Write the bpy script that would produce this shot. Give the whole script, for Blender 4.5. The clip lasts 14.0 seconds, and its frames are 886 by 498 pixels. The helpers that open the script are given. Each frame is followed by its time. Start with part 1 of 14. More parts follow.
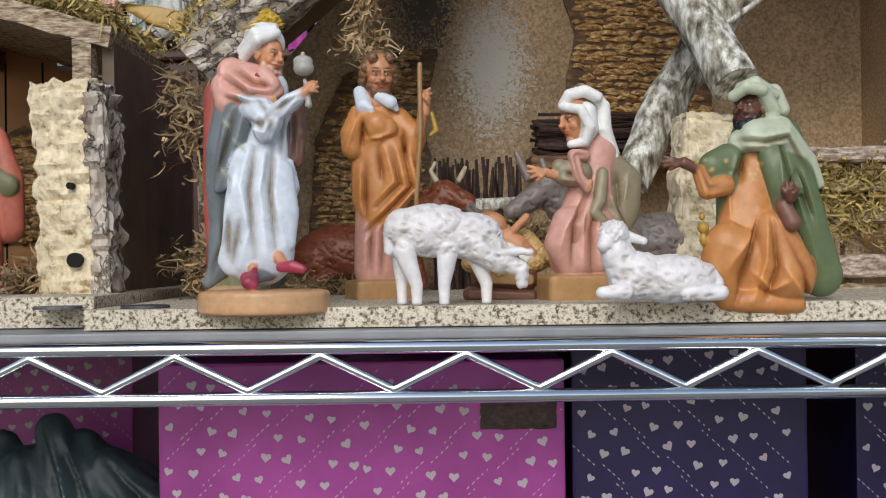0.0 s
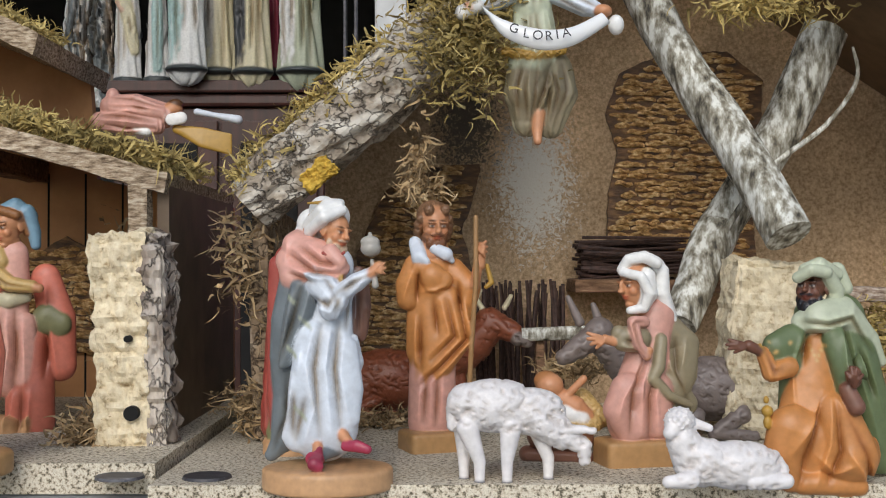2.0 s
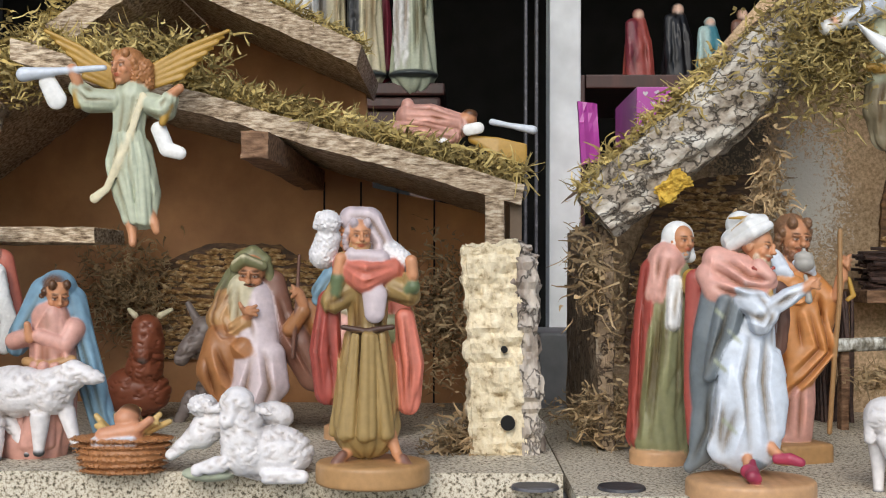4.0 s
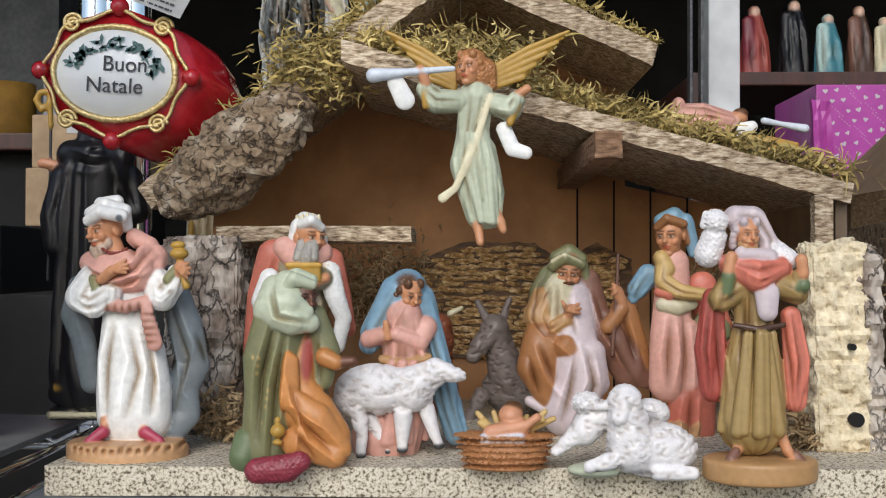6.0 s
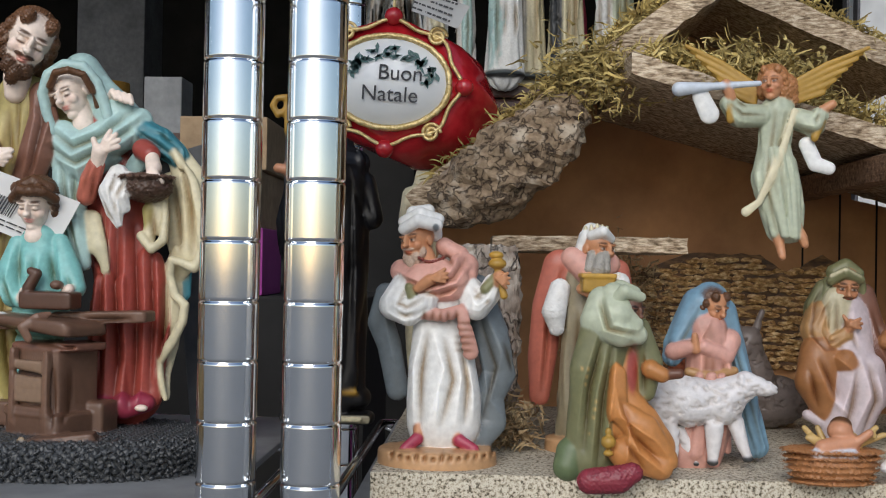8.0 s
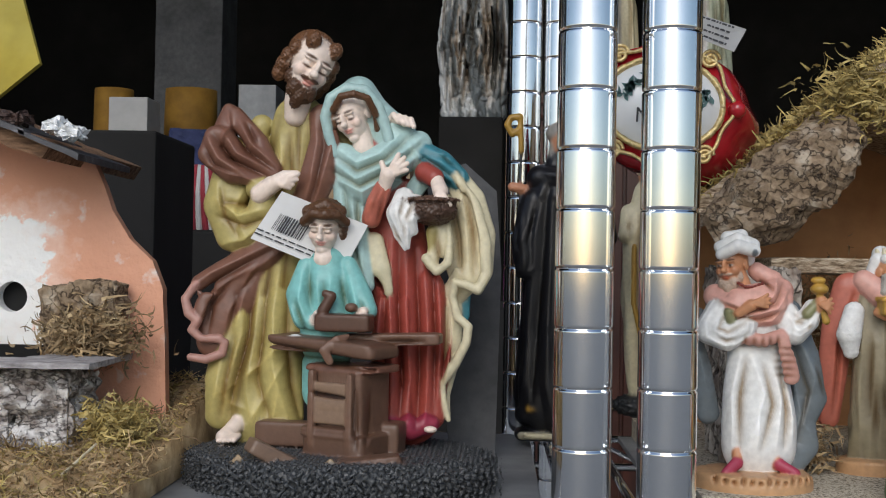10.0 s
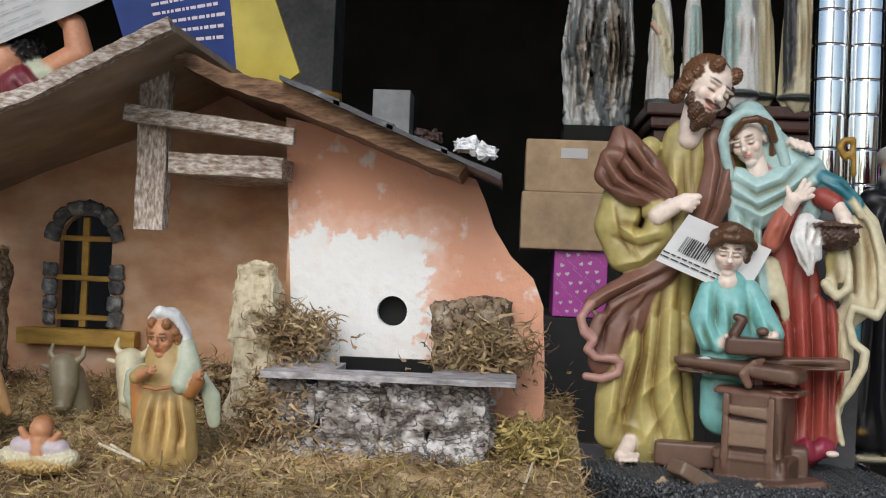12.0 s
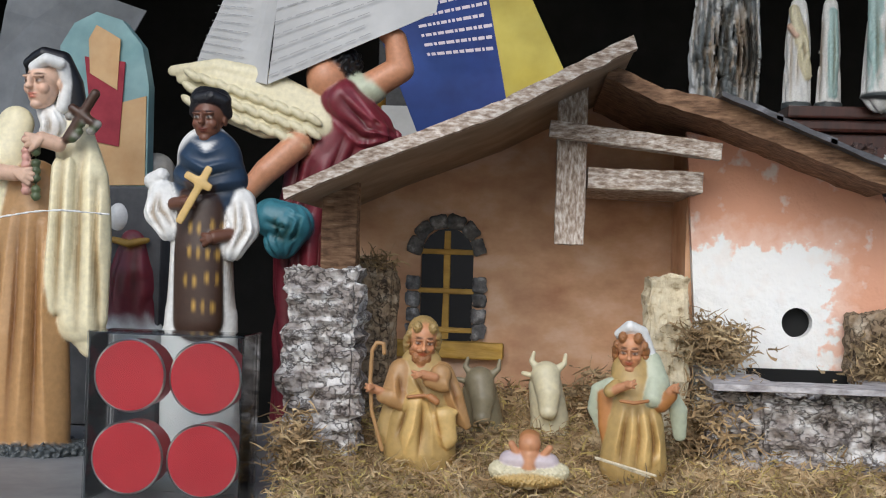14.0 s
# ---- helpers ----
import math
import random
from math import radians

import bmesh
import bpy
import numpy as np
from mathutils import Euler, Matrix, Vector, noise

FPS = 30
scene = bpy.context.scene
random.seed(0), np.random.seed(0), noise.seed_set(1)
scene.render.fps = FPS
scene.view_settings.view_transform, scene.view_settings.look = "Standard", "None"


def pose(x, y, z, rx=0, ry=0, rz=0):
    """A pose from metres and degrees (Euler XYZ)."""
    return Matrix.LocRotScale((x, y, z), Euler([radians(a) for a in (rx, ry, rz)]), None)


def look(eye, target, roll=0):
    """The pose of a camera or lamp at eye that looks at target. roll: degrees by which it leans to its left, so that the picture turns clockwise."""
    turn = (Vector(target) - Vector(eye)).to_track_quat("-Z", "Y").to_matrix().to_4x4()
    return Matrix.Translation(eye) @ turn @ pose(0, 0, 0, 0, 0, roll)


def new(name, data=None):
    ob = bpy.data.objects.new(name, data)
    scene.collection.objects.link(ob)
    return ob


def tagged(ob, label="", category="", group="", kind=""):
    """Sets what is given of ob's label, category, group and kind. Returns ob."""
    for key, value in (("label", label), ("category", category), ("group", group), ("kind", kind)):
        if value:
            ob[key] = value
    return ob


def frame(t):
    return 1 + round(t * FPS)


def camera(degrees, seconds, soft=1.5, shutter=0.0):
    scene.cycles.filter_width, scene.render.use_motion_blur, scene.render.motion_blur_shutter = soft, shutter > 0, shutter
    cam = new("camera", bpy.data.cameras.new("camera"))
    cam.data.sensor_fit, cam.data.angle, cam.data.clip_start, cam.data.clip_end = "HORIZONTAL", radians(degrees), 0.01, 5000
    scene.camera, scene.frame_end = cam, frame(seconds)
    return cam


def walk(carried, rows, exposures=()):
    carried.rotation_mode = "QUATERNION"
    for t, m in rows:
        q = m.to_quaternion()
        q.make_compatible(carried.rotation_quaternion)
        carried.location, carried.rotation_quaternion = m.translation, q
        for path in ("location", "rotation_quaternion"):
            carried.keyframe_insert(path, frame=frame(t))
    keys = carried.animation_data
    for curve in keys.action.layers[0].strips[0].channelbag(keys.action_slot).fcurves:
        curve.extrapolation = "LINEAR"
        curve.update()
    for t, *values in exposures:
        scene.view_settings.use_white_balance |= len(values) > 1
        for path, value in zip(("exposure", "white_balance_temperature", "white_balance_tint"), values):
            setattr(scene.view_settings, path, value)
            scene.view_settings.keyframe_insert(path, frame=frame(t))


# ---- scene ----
cam = camera(41.5, 14.0, soft=1.1)
METRES, EYE, TILT, LEAN, TURN = 1.15, 1.15, 0.0, 0.0, 0.0
ROWS = [
    (0.0, 0.0, 0.0, 0.0, 0.01, 0.5, 0.75),
    (0.5, -0.0004, -0.0004, 0.0263, -0.0, 0.74, 0.33),
    (1.0, -0.0006, -0.0007, 0.0474, -0.01, 0.84, 0.26),
    (1.5, -0.0031, -0.0012, 0.0584, -0.01, 0.89, 0.81),
    (2.0, -0.0222, -0.0019, 0.0609, 0.07, 0.93, 0.16),
    (2.5, -0.056, -0.0036, 0.0627, 0.26, 0.93, -0.19),
    (3.0, -0.09, -0.0049, 0.0642, 0.43, 0.92, -0.04),
    (3.5, -0.1324, -0.0067, 0.0659, 0.61, 0.92, -0.11),
    (6.0, -0.3146, -0.0155, 0.0667, 1.13, 0.74, -0.07),
    (6.5, -0.3592, -0.0181, 0.0684, 1.4, 0.76, -0.63),
    (7.0, -0.3974, -0.0203, 0.0687, 1.71, 0.77, -0.84),
    (9.5, -0.5071, -0.027, 0.075, 2.37, 0.84, -0.97),
    (10.0, -0.5621, -0.0312, 0.0775, 2.65, 0.83, -1.03),
    (10.5, -0.615, -0.0356, 0.0789, 2.88, 0.85, -1.84),
    (11.0, -0.653, -0.0383, 0.0802, 3.05, 0.86, -1.81),
    (11.5, -0.6902, -0.0406, 0.0805, 3.2, 0.84, -2.88),
    (12.0, -0.7435, -0.0455, 0.082, 3.39, 0.84, -2.27),
    (12.5, -0.8025, -0.051, 0.0841, 3.6, 0.86, -2.16),
    (13.0, -0.8509, -0.0557, 0.0836, 3.8, 0.85, -1.22),
    (13.5, -0.8953, -0.0601, 0.0825, 3.92, 0.86, -1.96),
    (14.0, -0.9407, -0.0651, 0.0811, 4.1, 0.86, -1.87),
]
walk(cam, [(t, pose(0, 0, EYE, TILT, LEAN, TURN) @ pose(METRES * x, METRES * y, METRES * z, 90 + pitch, roll, yaw)) for t, x, y, z, yaw, pitch, roll in ROWS],
     exposures=[(0.0, 0.2, 6550, 10), (1.5, 0.12, 6550, 10), (3.0, 0.34, 6600, 10), (5.8, 0.32, 6500, 10), (7.0, 0.18, 6500, 10), (9.5, -0.1, 6350, 10), (11.0, 0.08, 6600, 10), (12.5, 0.04, 6450, 10), (14.0, 0.18, 6350, 10)])

# ---- light: overcast street in front of the open shop window ----
world = bpy.data.worlds.new("overcast_sky")
scene.world = world
world.use_nodes = True
wt = world.node_tree
sky = wt.nodes.new("ShaderNodeTexSky")
sky.sky_type, sky.sun_disc = "NISHITA", False
sky.sun_elevation, sky.sun_rotation = radians(34), radians(190)
sky.air_density, sky.dust_density = 1.0, 1.2
wt.links.new(sky.outputs[0], wt.nodes["Background"].inputs[0])
wt.nodes["Background"].inputs[1].default_value = 0.12
sun = new("sun", bpy.data.lights.new("sun", "SUN"))
sun.data.energy, sun.data.angle, sun.data.color = 1.5, radians(40), (1.0, 0.985, 0.96)
sun.matrix_world = look((-1.1, -3.6, 3.95), (-0.4, 0.6, 1.1))


# ---- mesh helpers ----
def thing(name, label, category, at=(0, 0, 0), group="", kind=""):
    ob = new(name)
    ob.empty_display_size = 0.02
    ob.location = at
    return tagged(ob, label, category, group, kind)


def part(name, bm, material, parent=None, label="", smooth=False):
    """One mesh object out of a bmesh given in world coordinates, under a thing or a part."""
    me = bpy.data.meshes.new(name)
    if smooth:
        for f in bm.faces:
            f.smooth = True
    bm.to_mesh(me)
    bm.free()
    me.materials.append(material)
    ob = new(name, me)
    if parent:
        ob.parent = parent
        ob.matrix_parent_inverse = Matrix.Translation(-parent.location)
    if label:
        ob["label"] = label
    return ob


def single(name, bm, material, label, category, group="", kind="", smooth=False):
    return tagged(part(name, bm, material, None, "", smooth), label, category, group, kind)


def box(bm, lo, hi, bevel=0.0, turn=None):
    old = set(bm.verts)
    vs = bmesh.ops.create_cube(bm, size=1)["verts"]
    c = (Vector(lo) + Vector(hi)) / 2
    s = Vector(hi) - Vector(lo)
    for v in vs:
        v.co = Vector((v.co.x * s.x, v.co.y * s.y, v.co.z * s.z))
    if bevel:
        es = list({e for v in vs for e in v.link_edges})
        bmesh.ops.bevel(bm, geom=es, offset=bevel, segments=2, affect="EDGES", profile=0.6)
        vs = [v for v in bm.verts if v not in old]
    for v in vs:
        v.co = (turn @ v.co if turn else v.co) + c
    return bm


def rough_block(bm, lo, hi, cuts=10, amp=0.002, freq=90, turn=None, seed=0.0, ridge=0.0, waist=0.0):
    """A worn block: a cut-up box whose skin is pushed in and out by noise; ridge adds level layers."""
    old = set(bm.verts)
    es = list({e for v in bmesh.ops.create_cube(bm, size=1)["verts"] for e in v.link_edges})
    bmesh.ops.subdivide_edges(bm, edges=es, cuts=cuts, use_grid_fill=True)
    vs = [v for v in bm.verts if v not in old]
    c = (Vector(lo) + Vector(hi)) / 2
    s = Vector(hi) - Vector(lo)
    for v in vs:
        u = v.co.copy()
        k = max(abs(u.x), abs(u.y), abs(u.z))
        n = Vector([a if abs(a) > k - 0.03 else a * 0.35 for a in u]).normalized()
        p = Vector((u.x * s.x, u.y * s.y, u.z * s.z))
        q = (p + c) * freq + Vector((seed, seed * 1.7, 0))
        d = noise.noise(q) + 0.55 * noise.noise(q * 2.3) + 0.8 * noise.noise(q * 0.4) + 0.3 * noise.noise(q * 5.1)
        if ridge:
            d += ridge * noise.noise(Vector((q.x * 0.25, q.y * 0.25, q.z * 2.2)))
        d -= waist * (1 - abs(u.z) * 2)
        corner = sum(abs(a) > 0.45 for a in u)
        p = p + n * amp * (d - (0.6 if corner > 1 else 0))
        v.co = (turn @ p if turn else p) + c
    return bm


def prism(bm, outline, y0, y1, step=0.0, amp=0.0, seed=0.0):
    """A board whose face is an outline in x and z, from y0 back to y1, its edge frayed by amp."""
    pts = []
    for (a, b), (c, d) in zip(outline, outline[1:] + outline[:1]):
        k = max(1, int(math.hypot(c - a, d - b) / step)) if step else 1
        for i in range(k):
            x, z = a + (c - a) * i / k, b + (d - b) * i / k
            if amp:
                x += amp * noise.noise((x * 160 + seed, z * 160, 3.1))
                z += amp * noise.noise((x * 160 + seed, z * 160, 7.7))
            pts.append((x, z))
    front = [bm.verts.new((x, y0, z)) for x, z in pts]
    back = [bm.verts.new((x, y1, z)) for x, z in pts]
    bm.faces.new(front)
    bm.faces.new(back[::-1])
    for i in range(len(pts)):
        j = (i + 1) % len(pts)
        bm.faces.new((front[j], front[i], back[i], back[j]))
    bmesh.ops.recalc_face_normals(bm, faces=bm.faces[:])
    return bm


def spline(pts, n):
    """n + 1 places along a smooth line through pts."""
    out = []
    p = [Vector(q) for q in pts]
    for i in range(n + 1):
        f = i / n * (len(p) - 1)
        k = min(int(f), len(p) - 2)
        t = f - k
        a, b, c, d = p[max(k - 1, 0)], p[k], p[k + 1], p[min(k + 2, len(p) - 1)]
        out.append(0.5 * (2 * b + (c - a) * t + (2 * a - 5 * b + 4 * c - d) * t * t + (3 * b - a - 3 * c + d) * t ** 3))
    return out


def tube(bm, pts, radii, sides=10, rings=12, amp=0.0, freq=60, along=0.25, seed=0.0, caps=True):
    """A round bar along pts with radii; amp roughens it with ridges that run lengthwise."""
    path = spline(pts, rings)
    rad = np.interp(np.linspace(0, 1, rings + 1), np.linspace(0, 1, len(radii)), radii)
    up = Vector((0.31, 0.87, 0.38))
    loops = []
    run = 0
    for i, c in enumerate(path):
        t = (path[min(i + 1, rings)] - path[max(i - 1, 0)]).normalized()
        a = t.cross(up).normalized()
        b = t.cross(a)
        run += (c - path[i - 1]).length if i else 0
        ring = []
        for k in range(sides):
            w = 2 * math.pi * k / sides
            o = a * math.cos(w) + b * math.sin(w)
            r = rad[i]
            if amp:
                q = o * r * freq + Vector((0, 0, run * freq * along)) + Vector((seed, seed, seed))
                r += amp * (noise.noise(q) + 0.6 * abs(noise.noise(q * 2.1)))
            ring.append(bm.verts.new(c + o * r))
        loops.append(ring)
    for p, q in zip(loops, loops[1:]):
        for k in range(sides):
            j = (k + 1) % sides
            bm.faces.new((p[k], p[j], q[j], q[k]))
    if caps:
        bm.faces.new(loops[0][::-1])
        bm.faces.new(loops[-1])
    bmesh.ops.recalc_face_normals(bm, faces=bm.faces[:])
    return bm


def strands(name, material, places, length, width, label, category, lift=0.6, seed=1, parent=None):
    """Moss, straw or shavings: many thin curling ribbons that start at the given places (x, y, z, up)."""
    rng = random.Random(seed)
    vs, fs = [], []
    for x, y, z in places:
        L = length * rng.uniform(0.5, 1.4)
        a = rng.uniform(0, 2 * math.pi)
        d = Vector((math.cos(a), math.sin(a), rng.uniform(-0.25, lift))).normalized()
        side = d.cross(Vector((rng.uniform(-1, 1), rng.uniform(-1, 1), rng.uniform(-1, 1)))).normalized() * width * rng.uniform(0.7, 1.5)
        bend = Vector((rng.uniform(-1, 1), rng.uniform(-1, 1), rng.uniform(-1.1, 0.9)))
        p = Vector((x, y, z))
        k = len(vs)
        for i in range(6):
            w = side * (1 - 0.15 * i)
            vs += [p - w, p + w]
            p = p + d * L / 5
            bend = (bend + Vector((rng.uniform(-1, 1), rng.uniform(-1, 1), rng.uniform(-1, 1))) * 0.6).normalized()
            d = (d + bend * rng.uniform(0.7, 1.5)).normalized()
        fs += [(k + 2 * i, k + 2 * i + 1, k + 2 * i + 3, k + 2 * i + 2) for i in range(5)]
    me = bpy.data.meshes.new(name)
    me.from_pydata([tuple(v) for v in vs], [], fs)
    me.materials.append(material)
    ob = new(name, me)
    return tagged(ob, label, category, kind="stuff")


# ---- materials ----
def nodes_of(name):
    m = bpy.data.materials.new(name)
    m.use_nodes = True
    return m, m.node_tree.nodes, m.node_tree.links, m.node_tree.nodes["Principled BSDF"]


def ramp_of(nodes, stops):
    r = nodes.new("ShaderNodeValToRGB")
    e = r.color_ramp.elements
    for i, (p, c) in enumerate(stops):
        if i > 1:
            e.new(p)
        e[i].position, e[i].color = p, (*c, 1)
    return r


def surface(name, stops, scale=150, stretch=(1, 1, 1), rough=0.75, bump=0.4, deep=0.0008, detail=6, blotch=0.25, blotch_scale=14, metal=0.0, island=0.0, distort=0.0, coat=0.0):
    """Colour stops over a fine noise, broken by larger blotches, with relief from the same grain."""
    m, nodes, links, bsdf = nodes_of(name)
    tc = nodes.new("ShaderNodeTexCoord")
    mp = nodes.new("ShaderNodeMapping")
    mp.inputs["Scale"].default_value = stretch
    nz = nodes.new("ShaderNodeTexNoise")
    nz.inputs["Scale"].default_value, nz.inputs["Detail"].default_value, nz.inputs["Distortion"].default_value = scale, detail, distort
    nz.inputs["Roughness"].default_value = 0.6
    links.new(tc.outputs["Object"], mp.inputs[0])
    links.new(mp.outputs[0], nz.inputs["Vector"])
    rp = ramp_of(nodes, stops)
    links.new(nz.outputs["Fac"], rp.inputs[0])
    big = nodes.new("ShaderNodeTexNoise")
    big.inputs["Scale"].default_value, big.inputs["Detail"].default_value = blotch_scale, 4
    links.new(tc.outputs["Object"], big.inputs["Vector"])
    lift = nodes.new("ShaderNodeMapRange")
    lift.inputs[1].default_value, lift.inputs[2].default_value = 0.3, 0.7
    lift.inputs[3].default_value, lift.inputs[4].default_value = 1 - blotch, 1 + blotch
    links.new(big.outputs["Fac"], lift.inputs[0])
    value = lift.outputs[0]
    if island:
        geo = nodes.new("ShaderNodeNewGeometry")
        mr = nodes.new("ShaderNodeMapRange")
        mr.inputs[3].default_value, mr.inputs[4].default_value = 1 - island, 1 + island
        links.new(geo.outputs["Random Per Island"], mr.inputs[0])
        mu = nodes.new("ShaderNodeMath")
        mu.operation = "MULTIPLY"
        links.new(value, mu.inputs[0]), links.new(mr.outputs[0], mu.inputs[1])
        value = mu.outputs[0]
    mix = nodes.new("ShaderNodeVectorMath")
    mix.operation = "SCALE"
    links.new(rp.outputs[0], mix.inputs[0]), links.new(value, mix.inputs["Scale"])
    links.new(mix.outputs[0], bsdf.inputs["Base Color"])
    bsdf.inputs["Roughness"].default_value, bsdf.inputs["Metallic"].default_value = rough, metal
    bsdf.inputs["Coat Weight"].default_value = coat
    if bump:
        bp = nodes.new("ShaderNodeBump")
        bp.inputs["Strength"].default_value, bp.inputs["Distance"].default_value = bump, deep
        links.new(nz.outputs["Fac"], bp.inputs["Height"])
        links.new(bp.outputs[0], bsdf.inputs["Normal"])
    return m


def cloud_patch(m, x, z, rx, rz, colour, reach=0.75):
    """Adds a cloud of another colour round (x, z), breaking up towards its rim."""
    nodes, links = m.node_tree.nodes, m.node_tree.links
    bsdf = nodes["Principled BSDF"]
    was = bsdf.inputs["Base Color"].links[0].from_socket
    tc = nodes.new("ShaderNodeTexCoord")
    mp = nodes.new("ShaderNodeMapping")
    mp.inputs["Location"].default_value = (-x / rx, 0, -z / rz)
    mp.inputs["Scale"].default_value = (1 / rx, 0, 1 / rz)
    links.new(tc.outputs["Object"], mp.inputs[0])
    ln = nodes.new("ShaderNodeVectorMath")
    ln.operation = "LENGTH"
    links.new(mp.outputs[0], ln.inputs[0])
    nz = nodes.new("ShaderNodeTexNoise")
    nz.inputs["Scale"].default_value, nz.inputs["Detail"].default_value, nz.inputs["Distortion"].default_value = 330, 4, 1.5
    links.new(tc.outputs["Object"], nz.inputs["Vector"])
    ad = nodes.new("ShaderNodeMath")
    ad.operation = "MULTIPLY_ADD"
    ad.inputs[1].default_value = 2.6
    links.new(nz.outputs["Fac"], ad.inputs[0]), links.new(ln.outputs["Value"], ad.inputs[2])
    rp = ramp_of(nodes, [(0.0, (1, 1, 1)), (1.0, (0, 0, 0))])
    mr = nodes.new("ShaderNodeMapRange")
    mr.inputs[1].default_value, mr.inputs[2].default_value = 1.3 + reach - 0.25, 1.3 + reach + 0.25
    links.new(ad.outputs[0], mr.inputs[0])
    links.new(mr.outputs[0], rp.inputs[0])
    mx = nodes.new("ShaderNodeMixRGB")
    mx.inputs[2].default_value = (*colour, 1)
    links.new(rp.outputs[0], mx.inputs[0]), links.new(was, mx.inputs[1])
    links.new(mx.outputs[0], bsdf.inputs["Base Color"])
    return m


def bark_material(name, plate, edge, crack, scale, stretch, pale=(0.5, 0.48, 0.42), pale_from=0.55, bump=0.9, deep=0.002):
    """Plates parted by dark cracks, with pale lichen in patches."""
    m, nodes, links, bsdf = nodes_of(name)
    tc = nodes.new("ShaderNodeTexCoord")
    mp = nodes.new("ShaderNodeMapping")
    mp.inputs["Scale"].default_value = stretch
    links.new(tc.outputs["Object"], mp.inputs[0])
    wob = nodes.new("ShaderNodeTexNoise")
    wob.inputs["Scale"].default_value, wob.inputs["Detail"].default_value = scale * 1.5, 5
    links.new(mp.outputs[0], wob.inputs["Vector"])
    add = nodes.new("ShaderNodeVectorMath")
    add.operation = "MULTIPLY_ADD"
    add.inputs[1].default_value = (2.2 / scale,) * 3
    links.new(wob.outputs["Color"], add.inputs[0]), links.new(mp.outputs[0], add.inputs[2])
    vo = nodes.new("ShaderNodeTexVoronoi")
    vo.feature = "DISTANCE_TO_EDGE"
    vo.inputs["Scale"].default_value = scale
    links.new(add.outputs[0], vo.inputs["Vector"])
    fade = nodes.new("ShaderNodeMath")
    fade.operation = "MULTIPLY_ADD"
    fade.inputs[1].default_value = 0.16
    links.new(wob.outputs["Fac"], fade.inputs[0])
    links.new(vo.outputs["Distance"], fade.inputs[2])
    cr = ramp_of(nodes, [(0.05, (0, 0, 0)), (0.15, (1, 1, 1))])
    links.new(fade.outputs[0], cr.inputs[0])
    fine = nodes.new("ShaderNodeTexNoise")
    fine.inputs["Scale"].default_value, fine.inputs["Detail"].default_value = scale * 3, 8
    links.new(mp.outputs[0], fine.inputs["Vector"])
    wood = ramp_of(nodes, [(0.3, edge), (0.65, plate)])
    links.new(fine.outputs["Fac"], wood.inputs[0])
    big = nodes.new("ShaderNodeTexNoise")
    big.inputs["Scale"].default_value, big.inputs["Detail"].default_value = scale * 0.9, 8
    links.new(mp.outputs[0], big.inputs["Vector"])
    lich = ramp_of(nodes, [(pale_from - 0.06, (0, 0, 0)), (pale_from + 0.1, (1, 1, 1))])
    links.new(big.outputs["Fac"], lich.inputs[0])
    m1 = nodes.new("ShaderNodeMixRGB")
    m1.inputs[2].default_value = (*pale, 1)
    links.new(lich.outputs[0], m1.inputs[0]), links.new(wood.outputs[0], m1.inputs[1])
    m2 = nodes.new("ShaderNodeMixRGB")
    m2.inputs[1].default_value = (*crack, 1)
    links.new(cr.outputs[0], m2.inputs[0]), links.new(m1.outputs[0], m2.inputs[2])
    links.new(m2.outputs[0], bsdf.inputs["Base Color"])
    bsdf.inputs["Roughness"].default_value = 0.9
    h = nodes.new("ShaderNodeMath")
    h.operation = "MULTIPLY_ADD"
    h.inputs[1].default_value = 0.35
    links.new(fine.outputs["Fac"], h.inputs[0]), links.new(cr.outputs[0], h.inputs[2])
    bp = nodes.new("ShaderNodeBump")
    bp.inputs["Strength"].default_value, bp.inputs["Distance"].default_value = bump, deep
    links.new(h.outputs[0], bp.inputs["Height"]), links.new(bp.outputs[0], bsdf.inputs["Normal"])
    return m


def plain(name, colour, rough=0.5, metal=0.0, emit=0.0):
    m, nodes, links, bsdf = nodes_of(name)
    bsdf.inputs["Base Color"].default_value = (*colour, 1)
    bsdf.inputs["Roughness"].default_value, bsdf.inputs["Metallic"].default_value = rough, metal
    return m


STONE = surface("flecked_stone_paper", [(0.36, (0.1, 0.085, 0.055)), (0.47, (0.5, 0.43, 0.32)), (0.6, (0.74, 0.69, 0.57)), (0.7, (0.3, 0.25, 0.17))], 620, rough=0.85, bump=0.5, detail=3, blotch=0.12)
GREY = surface("grey_liner", [(0.3, (0.2, 0.21, 0.22)), (0.7, (0.27, 0.28, 0.29))], 60, rough=0.5, bump=0.05)
CHROME = surface("chrome", [(0.3, (0.80, 0.82, 0.84)), (0.7, (0.9, 0.91, 0.92))], 30, rough=0.1, bump=0.0, metal=1.0, blotch=0.06)
TANWALL = surface("sanded_tan_wall", [(0.34, (0.32, 0.215, 0.115)), (0.66, (0.64, 0.47, 0.3))], 520, rough=0.8, bump=0.5, blotch=0.35, blotch_scale=9)
# white sprayed paint
cloud_patch(TANWALL, 0.0333, 1.2775, 0.028, 0.05, (0.74, 0.72, 0.66))
# dark brown cloud high on the wall
cloud_patch(TANWALL, -0.011, 1.3155, 0.03, 0.045, (0.12, 0.1, 0.075), 0.6)
SPRAYED = surface("white_sprayed_wall", [(0.3, (0.34, 0.27, 0.19)), (0.52, (0.62, 0.58, 0.5)), (0.7, (0.8, 0.78, 0.72))], 260, rough=0.8, bump=0.6, stretch=(1.6, 1, 1))
